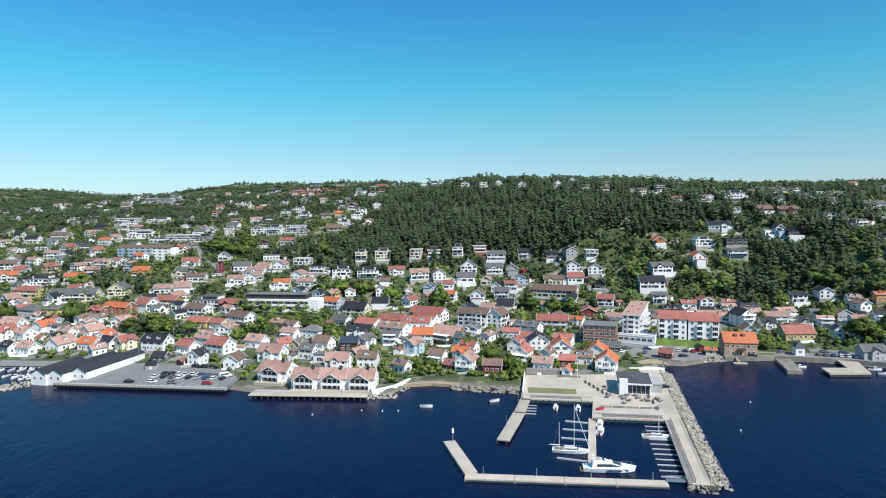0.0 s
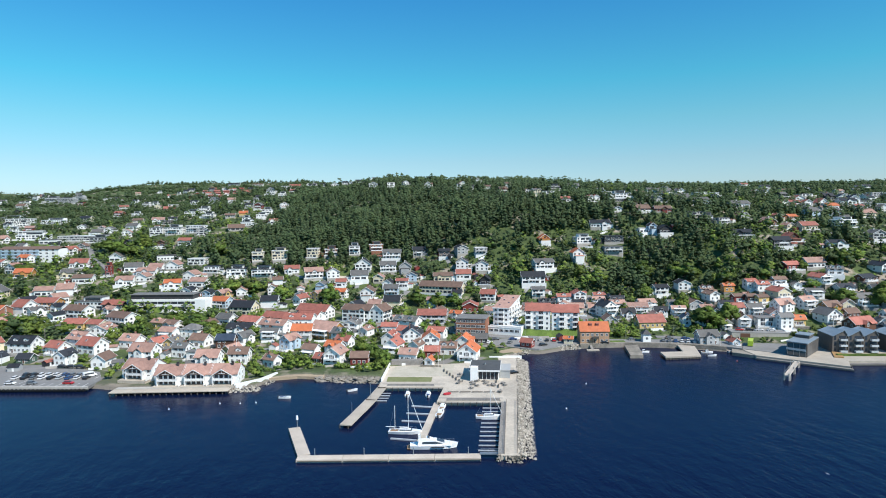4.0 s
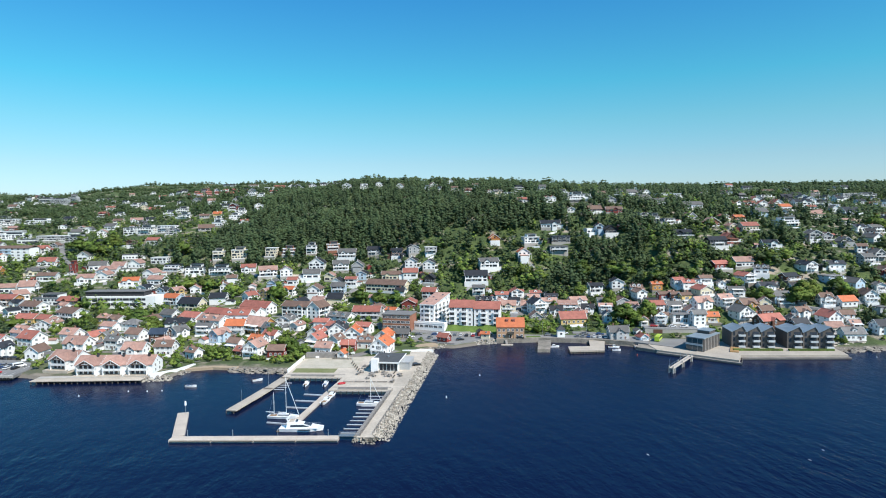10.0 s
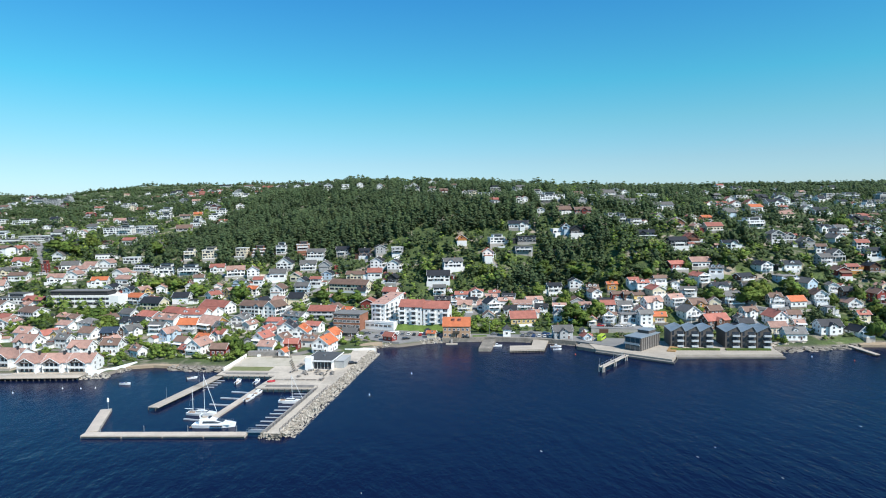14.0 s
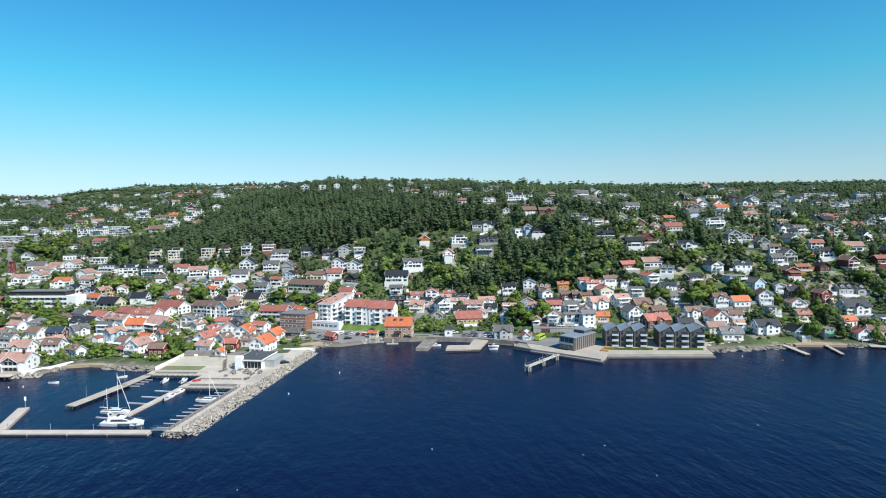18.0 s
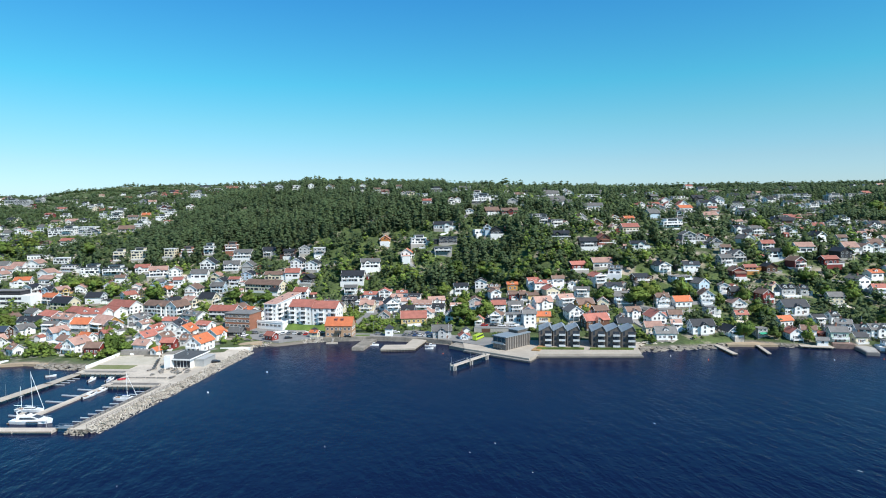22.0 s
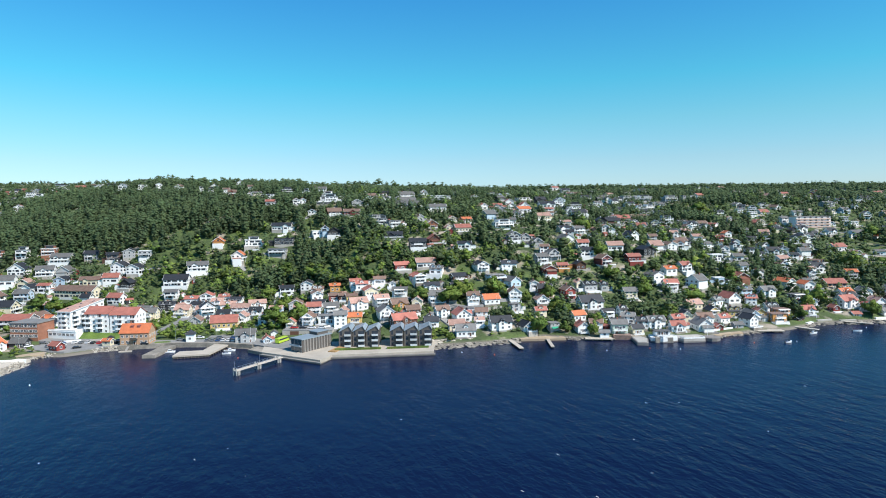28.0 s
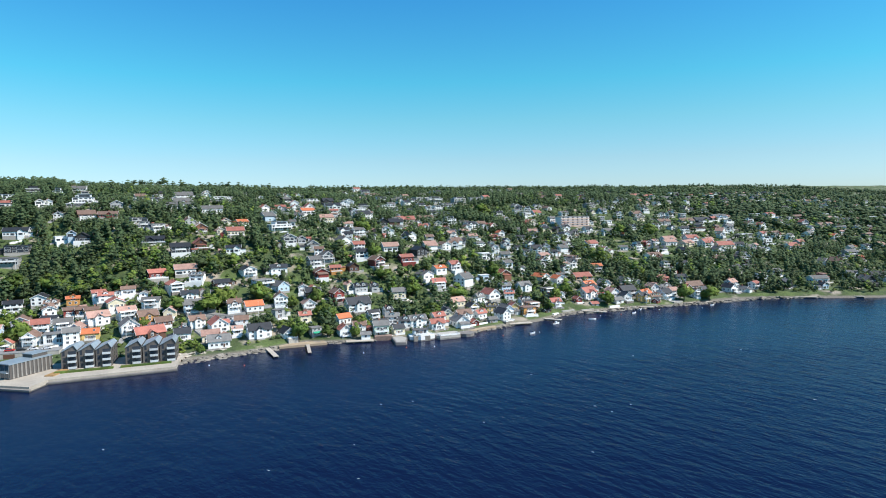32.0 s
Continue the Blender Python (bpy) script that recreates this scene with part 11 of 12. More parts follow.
far_house(972, 430, -16, 11, 8, 2, "W", "g", "f")
far_house(951, 234, 17, 9, 6, 2, "W", "b", "f")
far_house(1032, 139, 4, 11, 8, 1.5, "W", "k", "f")
far_house(621, 669, 16, 9, 7, 1.5, "W", "k")
far_house(1351, 412, 13, 9, 6, 1.5, "W", "k")
far_house(603, 680, 7, 11, 7, 2, "C", "r")
far_house(951, 264, 6, 9, 7, 2, "R", "o")
far_house(1228, 292, 3, 8, 6, 1.5, "W", "g")
far_house(1122, 114, -26, 11, 8, 2, "K", "k")
far_house(691, 274, -22, 9, 6, 2, "G", "k")
far_house(1181, 417, -16, 10, 7, 2, "W", "t")
far_house(923, 192, -2, 11, 8, 1.5, "W", "k")
far_house(1206, 357, -23, 10, 7, 1.5, "W", "k", "f")
far_house(1095, 461, 3, 9, 6, 1.5, "K", "k")
far_house(852, 548, 16, 10, 7, 2, "C", "k")
far_house(863, 163, 3, 12, 8, 2, "W", "g")
far_house(1292, 392, -17, 11, 8, 2, "W", "t", "f")
far_house(1294, 482, -7, 10, 7, 2, "W", "g", "f")
far_house(1207, 284, 16, 9, 6, 2, "W", "g")
far_house(1211, 419, 1, 10, 7, 2, "W", "t", "f")
far_house(1005, 387, 7, 9, 6, 2, "W", "g")
far_house(1284, 301, -16, 8, 6, 1.5, "W", "r")
far_house(1377, 295, -8, 11, 7, 2, "W", "t", "f")
far_house(794, 256, 3, 12, 8, 1.5, "W", "g")
far_house(891, 267, 5, 9, 6, 2, "W", "g")
far_house(1081, 507, 7, 9, 6, 2, "C", "t")
far_house(1095, 160, -24, 10, 7, 1.5, "W", "k")
far_house(809, 504, -22, 9, 6, 1.5, "W", "k")
far_house(1323, 173, 12, 12, 8, 1.5, "W", "r", "f")
far_house(1345, 289, -2, 10, 7, 2, "K", "g", "f")
far_house(813, 454, -0, 10, 7, 1.5, "W", "o")
far_house(990, 192, 13, 11, 8, 1.5, "W", "g")
far_house(1366, 483, -22, 9, 6, 2, "W", "g")
far_house(897, 437, 14, 8, 6, 2, "W", "o", "f")
far_house(1055, 151, -17, 10, 7, 2, "W", "k")
far_house(1288, 318, -23, 10, 7, 1.5, "C", "k")
far_house(1211, 175, -24, 9, 6, 2, "C", "k", "f")
far_house(1251, 208, -9, 9, 6, 2, "K", "o")
far_house(1239, 223, -7, 9, 6, 2, "G", "r")
far_house(1002, 522, -14, 10, 7, 2, "G", "r", "f")
far_house(947, 507, -23, 11, 8, 2, "W", "k")
far_house(778, 589, -28, 10, 7, 2, "W", "g", "f")
far_house(844, 218, -12, 12, 8, 2, "W", "k")
far_house(1213, 379, 0, 9, 6, 2, "R", "g")
far_house(1358, 267, -18, 11, 8, 2, "W", "t")
far_house(955, 463, -27, 9, 7, 2, "W", "k")
far_house(1243, 326, 8, 12, 8, 2, "W", "t", "f")
far_house(1190, 222, -9, 11, 8, 2, "W", "b")
far_house(882, 413, -7, 10, 7, 1.5, "R", "k")
far_house(1256, 441, -6, 10, 7, 2, "K", "t", "f")
far_house(847, 470, -21, 9, 6, 2, "W", "k")
far_house(1106, 172, -9, 12, 8, 2, "R", "o")
far_house(1164, 393, -25, 9, 6, 2, "R", "b")
far_house(661, 526, -2, 12, 8, 1.5, "W", "b")
far_house(989, 534, 4, 11, 8, 2, "W", "k")
far_house(1210, 264, 15, 10, 7, 2, "W", "g")
far_house(914, 449, -24, 12, 8, 2, "W", "k")
far_house(647, 326, -18, 10, 7, 2, "G", "o")
far_house(1391, 410, 13, 12, 8, 2, "W", "t")
far_house(737, 506, 7, 8, 6, 2, "C", "o")
far_house(733.3, 343.4, 12, 13, 8.1, 2.5, "W", "b")
far_house(884.3, 342.3, -5, 13, 8.1, 2, "W", "g")
far_house(902.5, 334.3, -14, 12, 7.4, 1.5, "W", "k")
far_house(755.2, 224.1, 6, 13, 8.1, 2, "K", "k")
far_house(786.0, 214.7, -22, 15, 9.3, 2.5, "W", "g")
far_house(1000.2, 297.1, 12, 18, 11.2, 2, "W", "g")
far_house(816.7, 192.7, -14, 13, 8.1, 2, "K", "g")
far_house(894.1, 256.9, 6, 12, 7.4, 2.5, "B", "b")
far_house(793.9, 313.7, -22, 14, 8.7, 2, "W", "b")
far_house(830.5, 403.7, -5, 18, 11.2, 2, "W", "t")
far_house(854.5, 391.9, -14, 16, 9.9, 2.5, "W", "r")
far_house(882.2, 390.7, 6, 14, 8.7, 2, "W", "t")
far_house(845.0, 186.0, -22, 12, 7.4, 1.5, "W", "k")
far_house(730.0, 234.0, 12, 10, 6.2, 2, "W", "r")
# houses thinly spread over the wooded eastern hillside
er = random.Random(58)
for k in range(230):
    x, y = er.uniform(930, 1750), er.uniform(330, 900)
    if all(math.hypot(x - a, y - b) > 9 + r for a, b, r, _ in FOOT):
        far_house(x, y, er.uniform(-25, 20), er.uniform(10, 17), er.uniform(7, 9), er.choice((1.5, 2, 2, 2.5)), er.choice("WWWWCGKR"), er.choice("kkggbtr"), er.choice(("", "", "f")))
tagged(new("hill_houses", FAR.mesh("hill_houses", *FAR_MATS)), "white, red and dark houses scattered over the upper hillside", "houses", kind="stuff")


lane([(70, 350), (78, 338), (88, 329), (99, 324.5), (116, 323.5), (138, 314), (152, 311)], 6.0)

# ---- sea walls, decks and boathouses along the far shore ----
RED_STONE = material("red_stone_wall", (0.25, 0.17, 0.14), 0.9, 0.2, 2, bump=0.5, bump_size=0.4)
outline_thing("wall_sea", [(402.8, 246.4), (411.6, 242.4), (413.6, 247.6), (404.6, 251.2)], -2, 2.5, RED_STONE, "reddish stone sea wall below the sage green house", "sea wall", "structure")
mole = outline_thing("stone_pier", [(411.8, 243.6), (407.6, 229.8), (412.6, 227.2), (418.6, 237.4), (417.6, 242.6)], -3, 1.5, DARK_CONCRETE, "dark stone pier with a pale concrete top", "pier", "structure")
part("top_slab", Shape().prism([(412.2, 243.2), (408.4, 230.2), (412.3, 228.2), (418.0, 237.5), (417.2, 242.4)], 1.5, 1.75).mesh("top_slab", CONCRETE), mole)
deck_ = outline_thing("sun_terrace", [(418.9, 235.0), (423.6, 230.6), (432.6, 231.0), (433.0, 238.6), (421.4, 241.8)], -3, 2.6, WHITE_PAINT, "white-painted boathouse terrace over the water", "terrace", "structure")
part("railing", railing_shape(-4.4, 4.4, -0.1, 5.0, 0.0).mesh("railing", WHITE_PAINT), deck_, pose(428.0, 231.2, 2.6, 0, 0, 2))
part("tide_line", Shape().prism([(418.8, 234.9), (423.5, 230.5), (432.7, 230.9), (433.1, 238.6), (421.4, 241.9)], -3, 0.7).mesh("tide_line", DARK_CONCRETE), deck_)
deck_ = outline_thing("sun_terrace", [(433.6, 232.4), (434.2, 227.8), (446.2, 226.0), (449.0, 230.0), (449.0, 236.4), (435.0, 238.4)], -3, 2.1, CONCRETE, "pale sea terrace with a white rail", "terrace", "structure")
part("railing", railing_shape(-5.8, 5.8, -0.1, 4.6, 0.0).mesh("railing", WHITE_PAINT), deck_, pose(440.4, 227.2, 2.1, 0, 0, -8.5))
part("tide_line", Shape().prism([(433.5, 232.4), (434.1, 227.7), (446.3, 225.9), (449.1, 230.0), (449.1, 236.4), (435.0, 238.5)], -3, 0.8).mesh("tide_line", DARK_CONCRETE), deck_)
bastion = outline_thing("stone_bastion", [(453.0 + 4.8 * math.cos(a * math.pi / 6), 230.4 + 4.8 * math.sin(a * math.pi / 6)) for a in range(12)], -3, 1.7, DARK_CONCRETE, "round dark stone bastion with a white mast", "bastion", "structure")
part("mast", Shape().tube((0, 0, 0), (0, 0, 7.5), 0.09, 0.05).mesh("mast", WHITE_PAINT), bastion, pose(452.0, 232.0, 1.7))
outline_thing("wall_garden", [(458.0, 240.4), (477.4, 243.6), (477.2, 244.4), (457.8, 241.2)], -1, 3.1, WHITE_PAINT, "white garden wall above the shore", "wall", "structure")
outline_thing("beach", [(459.0, 234.4), (479.0, 237.0), (479.0, 242.4), (458.0, 240.2)], -0.6, 1.3, SAND, "narrow stony beach below a white wall", "beach", "structure")
wr = random.Random(31)
x = 532.0
while x < 640:
    ln = wr.uniform(6, 11)
    xm = x + ln / 2
    ya, yb = float(shore(x)), float(shore(x + ln))
    turn = math.degrees(math.atan2(yb - ya, ln))
    out, top = wr.uniform(0.2, 2.2), wr.uniform(1.7, 2.6)
    mat, word = wr.choice(((WHITE_PAINT, "white-painted"), (CONCRETE, "grey concrete"), (ROCK, "rough stone"), (DARK_CONCRETE, "dark weathered")))
    wall_ = tagged(new("wall_sea", Shape().box(-ln / 2, ln / 2, -0.3, 5.5, -2.0, top).mesh("wall_sea", mat)), f"{word} sea wall and terrace before the houses", "sea wall", kind="structure")
    wall_.matrix_basis = pose(xm, (ya + yb) / 2 + out, 0, 0, 0, turn)
    x += ln + wr.choice((0.3, 5.0, 9.0, 14.0))
house(398.6, 249.4, -21, 5.0, 3.8, 1, "W", "g", "nsq", 32, name="boathouse", z=1.12)
for bx, tr, c, rf in ((468, 80, "R", "r"), (482, -8, "G", "g"), (530, 10, "B", "k"), (575, -15, "W", "r"), (622, 20, "R", "k")):
    house(bx, float(shore(bx)) + 6.0, tr, 5.2, 4.2, 1, c, rf, "nsq", 32, name="boathouse", z=1.5)


# ---- timber steps and long benches at the plaza's edge ----
for k, (bx, by, ln) in enumerate(((34.0, 242.6, 19.5), (33.8, 241.4, 19.8), (56.5, 219.6, 20.5), (56.2, 218.3, 20.8))):
    st = tagged(new("timber_step", Shape().box(0, ln, -0.45, 0.45, 0, 0.42 - 0.18 * (k % 2)).mesh("timber_step", GREY_WOOD)), "long grey timber step facing the boats", "step", "timber steps of the plaza")
    st.matrix_basis = pose(bx, by, 1.55, 0, 0, -9.5)
bn = empty("plaza_bench", pose(0, 0, -50), "long dark timber bench on the plaza", "bench", "benches of the plaza")
part("seat", Shape().box(-2.2, 2.2, -0.28, 0.28, 0.42, 0.5).mesh("seat", DARK_WOOD), bn)
for sx in (-1.8, 1.8):
    part("leg", Shape().box(sx - 0.08, sx + 0.08, -0.25, 0.25, 0, 0.42).mesh("leg", STEEL), bn)
spots = [(64.5 - 0.9 * k, 243.0 + 3.6 * k, 84) for k in range(6)] + [(60 + 4.8 * k, 228.0 - 0.8 * k, -9) for k in range(4)] + [(79.0 + 0.5 * k, 226.0 + 7 * k, 77) for k in range(4)]
bn.matrix_basis = pose(spots[0][0], spots[0][1], 1.56, 0, 0, spots[0][2])
for bx, by, tr in spots[1:]:
    copy_thing(bn, pose(bx, by, 1.56, 0, 0, tr))


# ---- painted bays of the west car park, and its walls ----
for k in range(11):
    for y0, ln in ((279.2, 4.6), (267.2, 4.6)):
        m = tagged(new("parking_line", Shape().box(-0.07, 0.07, -ln / 2, ln / 2, 0, 0.006).mesh("parking_line", WHITE_PAINT)), "painted white line between two parking bays", "road marking", "parking bay lines", "structure")
        m.matrix_basis = pose(-134.0 + 3.9 * k, y0 - 0.55 * k, 2.001, 0, 0, -8)


# ---- garden walls, drives and sheds between the houses ----
YARD_MATS = [WHITE_PAINT, CONCRETE, ROCK, GREY_WOOD, ASPHALT, PAVING] + FAR_MATS
garden_walls, drives, sheds = Shape(), Shape(), Shape()
yr = random.Random(77)
plots = np.array([(a, b, r) for a, b, r, _ in FOOT])
for a, b, r, _ in list(FOOT):
    if not -330 < a < 780 or b - float(shore(a)) > 330 or r < 2.5:
        continue
    off = b - r - float(shore(a))
    if off > 9 and yr.random() < 0.65:
        ln, an, high, slot = yr.uniform(6, 13), radians(yr.uniform(-22, 18)), yr.uniform(0.8, 1.5), yr.choice((0, 0, 0, 1, 2, 3))
        x0, y0 = a - ln / 2 * math.cos(an), b - r - yr.uniform(1.0, 2.6) - ln / 2 * math.sin(an)
        for k in range(int(ln / 2)):
            xm, ym = x0 + (2 * k + 1) * math.cos(an), y0 + (2 * k + 1) * math.sin(an)
            zg = float(height(xm, ym))
            garden_walls.box(-1.0, 1.0, -0.1, 0.1, -0.8, high, slot, pose(xm, ym, zg, 0, 0, math.degrees(an)))
    if off > 6 and yr.random() < 0.55:
        an, wide, slot = radians(yr.choice((0, 180, -90, -60, -120)) + yr.uniform(-15, 15)), yr.uniform(2.6, 3.6), yr.choice((4, 4, 5))
        x0, y0, pts = a + (r - 1.5) * math.cos(an), b + (r - 1.5) * math.sin(an), []
        n = yr.randrange(4, 8)
        for k in range(n):
            for s_ in (-1, 1):
                px, py = x0 + 2 * k * math.cos(an) - s_ * wide / 2 * math.sin(an), y0 + 2 * k * math.sin(an) + s_ * wide / 2 * math.cos(an)
                pts.append((px, py, float(height(px, py)) + 0.10))
        if y0 + 2 * n * math.sin(an) - float(shore(x0)) > 8:
            drives.add(pts, [(2 * k, 2 * k + 2, 2 * k + 3, 2 * k + 1) for k in range(n - 1)], slot)
    if yr.random() < 0.45:
        sx, sy = a + yr.choice((-1, 1)) * (r + 2.2), b + yr.uniform(-4, 3)
        if sy - float(shore(sx)) < 8 or np.sum(np.hypot(plots[:, 0] - sx, plots[:, 1] - sy) < plots[:, 2] + 1.6):
            continue
        m = pose(sx, sy, float(height(sx, sy)), 0, 0, yr.uniform(-20, 20) + yr.choice((0, 90)))
        w, d, h = yr.uniform(1.6, 2.6), yr.uniform(1.4, 2.0), yr.uniform(2.0, 2.5)
        sw, sr = FAR_SLOT["w", yr.choice("WWWRKG")] + 6, FAR_SLOT["r", yr.choice("trkg")] + 6
        sheds.add([m @ Vector(p) for p in ((-w, -d, -1.5), (w, -d, -1.5), (w, d, -1.5), (-w, d, -1.5), (-w, -d, h), (w, -d, h), (w, d, h), (-w, d, h), (-w, 0, h + d * 0.6), (w, 0, h + d * 0.6))],
                  ((0, 1, 5, 4), (2, 3, 7, 6), (1, 2, 6, 9, 5), (3, 0, 4, 8, 7)), sw)
        for s_ in (-1, 1):
            q = [m @ Vector(p) for p in ((-w - 0.3, s_ * (d + 0.3), h - 0.05), (w + 0.3, s_ * (d + 0.3), h - 0.05), (w + 0.3, 0, h + d * 0.6 + 0.15), (-w - 0.3, 0, h + d * 0.6 + 0.15))]
            sheds.slab(*(q if s_ < 0 else q[::-1]), 0.14, sr)
        sheds.box(-0.45, 0.45, -d - 0.04, -d + 0.05, 0, 1.9, 0, m)
tagged(new("garden_walls", garden_walls.mesh("garden_walls", *YARD_MATS)), "low white, concrete and stone walls round the gardens", "garden walls", kind="stuff")
tagged(new("drives", drives.mesh("drives", *YARD_MATS)), "short asphalt and paved drives beside the houses", "drives", kind="stuff")
tagged(new("garden_sheds", sheds.mesh("garden_sheds", *YARD_MATS)), "small wooden sheds and garages in the gardens", "sheds", kind="stuff")



# ---- trees ----
def crown_mesh(kind, seed, leaves, fine=False):
    """Vertices and faces of a crown one metre high from its foot: lobes of foliage with loose leaf clumps round them."""
    rng = np.random.default_rng(seed)
    v, f_ = [], []
    octa = np.array([(1, 0, 0), (0, 1, 0), (-1, 0, 0), (0, -1, 0), (0, 0, 1), (0, 0, -1)]) * 1.12
    octaf = ((0, 1, 4), (1, 2, 4), (2, 3, 4), (3, 0, 4), (1, 0, 5), (2, 1, 5), (3, 2, 5), (0, 3, 5))
    lobes = []
    if kind == "broad":
        for i in range(18 if fine else 5):
            a, r = (2.4 if fine else 1.57) * i + rng.uniform(0, 0.8), (0.30 * rng.uniform(0.15, 1) ** 0.5 if fine else 0.22) * (i > 0) * rng.uniform(0.7, 1.15)
            lobes.append((r * math.cos(a), r * math.sin(a), rng.uniform(0.34, 0.84 - r) if i else 0.80, rng.uniform(0.10, 0.17) if fine else rng.uniform(0.17, 0.24)))
    elif kind == "pine":
        for i in range(4):
            a, r = 2.1 * i + rng.uniform(0, 0.8), 0.07 * (i < 3)
            lobes.append((r * math.cos(a), r * math.sin(a), (0.31, 0.50, 0.68, 0.86)[i] + rng.uniform(-0.04, 0.04), (0.18, 0.18, 0.15, 0.10)[i] * rng.uniform(0.85, 1.15)))
    elif kind == "grove":
        for i in range(4):
            a, r = 2.1 * i + rng.uniform(0, 0.8), (0.17, 0.15, 0.13, 0.04)[i]
            lobes.append((r * math.cos(a), r * math.sin(a), (0.36, 0.46, 0.60, 0.80)[i] + rng.uniform(-0.05, 0.05), (0.20, 0.20, 0.19, 0.15)[i] * rng.uniform(0.8, 1.2)))
    elif kind == "far":
        for i in range(2):
            lobes.append((rng.uniform(-0.06, 0.06), rng.uniform(-0.06, 0.06), (0.43, 0.73)[i], (0.27, 0.20)[i]))
    elif kind == "spruce":
        for i in range(4):
            u = i / 3
            lobes.append((rng.uniform(-0.02, 0.02), rng.uniform(-0.02, 0.02), 0.24 + 0.62 * u, 0.19 * (1 - 0.78 * u)))
    else:
        lobes.append((0.0, 0.0, 0.42, 0.6))
    vol = np.array([l[3] ** 2 for l in lobes])
    nv = []
    heart = np.array((0, 0, 0.5 if kind != "bush" else 0.3))

    def lit(p, lobe):
        """Leaves shade with the round of their lobe and of the whole crown."""
        a, b = p - np.array(lobe[:3]), p - heart
        q = a / (np.linalg.norm(a) + 1e-6) + 0.8 * b / (np.linalg.norm(b) + 1e-6) + 0.22 * rng.normal(size=3)
        return q / np.linalg.norm(q)

    for i, (lx, ly, lz, lr) in enumerate(lobes):
        o = len(v)
        p = octa * lr * 0.84 * rng.uniform(0.7, 1.25, (6, 1)) * (1, 1, 0.85)
        turn_ = rng.uniform(0, 1.5)
        p = p @ np.array(((math.cos(turn_), math.sin(turn_), 0), (-math.sin(turn_), math.cos(turn_), 0), (0, 0, 1)))
        v += [tuple(q) for q in p + (lx, ly, lz)]
        nv += [lit(q, (lx, ly, lz)) for q in p + (lx, ly, lz)]
        # the undersides of upper lobes and of bushes lie hidden in the leaves
        f_ += [tuple(o + j for j in q) for q in (octaf if fine or kind == "broad" or (i == 0 and kind != "bush") else octaf[:4])]
    for _ in range(leaves):
        lx, ly, lz, lr = lobes[rng.choice(len(lobes), p=vol / vol.sum())]
        dvec = rng.normal(size=3)
        dvec /= np.linalg.norm(dvec)
        dvec[2] = abs(dvec[2]) if rng.random() < 0.6 else dvec[2]
        c = np.array((lx, ly, lz)) + dvec * lr * rng.uniform(0.72, 1.08) * (1, 1, 0.9)
        a = rng.normal(size=3)
        a = np.cross(a, dvec * rng.uniform(0.3, 1) + 0.5 * rng.normal(size=3))
        a /= np.linalg.norm(a)
        b = np.cross(dvec, a) + 0.4 * rng.normal(size=3)
        s = lr * (rng.uniform(0.22, 0.40) if fine else rng.uniform(0.28, 0.50))
        o = len(v)
        tri = [c + a * s, c - a * s * 0.7 + b * s * 0.6, c - b * s * 0.9 - a * s * 0.2]
        if np.dot(np.cross(tri[1] - tri[0], tri[2] - tri[0]), dvec) < 0:
            tri = tri[::-1]
        v += [tuple(q) for q in tri]
        nv += [lit(c, (lx, ly, lz))] * 3
        f_.append((o, o + 1, o + 2))
    return np.array(v), np.array(f_), np.array(nv)


CROWNS = {k: [crown_mesh(k, 11 * i + len(k), n) for i in range(6)] for k, n in (("broad", 46), ("pine", 22), ("spruce", 20), ("bush", 14), ("far", 10), ("grove", 22))}


def soften(me, normals):
    """Give a crown the smooth shading of a mass of leaves."""
    me.attributes.new("custom_normal", "FLOAT_VECTOR", "POINT").data.foreach_set("vector", np.asarray(normals, np.float32).ravel())


def grove(name, spots, mat, label, category):
    """Many trees that nobody could count, in one mesh. spots: kind, x, y, z, height, width factor."""
    vs, fs, ns, o = [], [], [], 0
    rng = np.random.default_rng(5)
    for kind, x, y, z, h, wide in spots:
        v, f_, n = CROWNS[kind][rng.integers(6)]
        a = rng.uniform(0, 2 * math.pi)
        ca, sa = math.cos(a), math.sin(a)
        p = v * (h * wide, h * wide, h)
        vs.append(np.stack([p[:, 0] * ca - p[:, 1] * sa + x, p[:, 0] * sa + p[:, 1] * ca + y, p[:, 2] + z], 1))
        ns.append(np.stack([n[:, 0] * ca - n[:, 1] * sa, n[:, 0] * sa + n[:, 1] * ca, n[:, 2]], 1))
        fs.append(f_ + o)
        o += len(v)
    if not vs:
        return
    vs, fs = np.concatenate(vs).astype(np.float32), np.concatenate(fs).astype(np.int32)
    me = bpy.data.meshes.new(name)
    me.vertices.add(len(vs))
    me.vertices.foreach_set("co", vs.ravel())
    me.loops.add(fs.size)
    me.loops.foreach_set("vertex_index", fs.ravel())
    me.polygons.add(len(fs))
    me.polygons.foreach_set("loop_start", np.arange(0, fs.size, 3, dtype=np.int32))
    me.materials.append(mat)
    me.update(calc_edges=True)
    soften(me, np.concatenate(ns))
    tagged(new(name, me), label, category, kind="stuff")


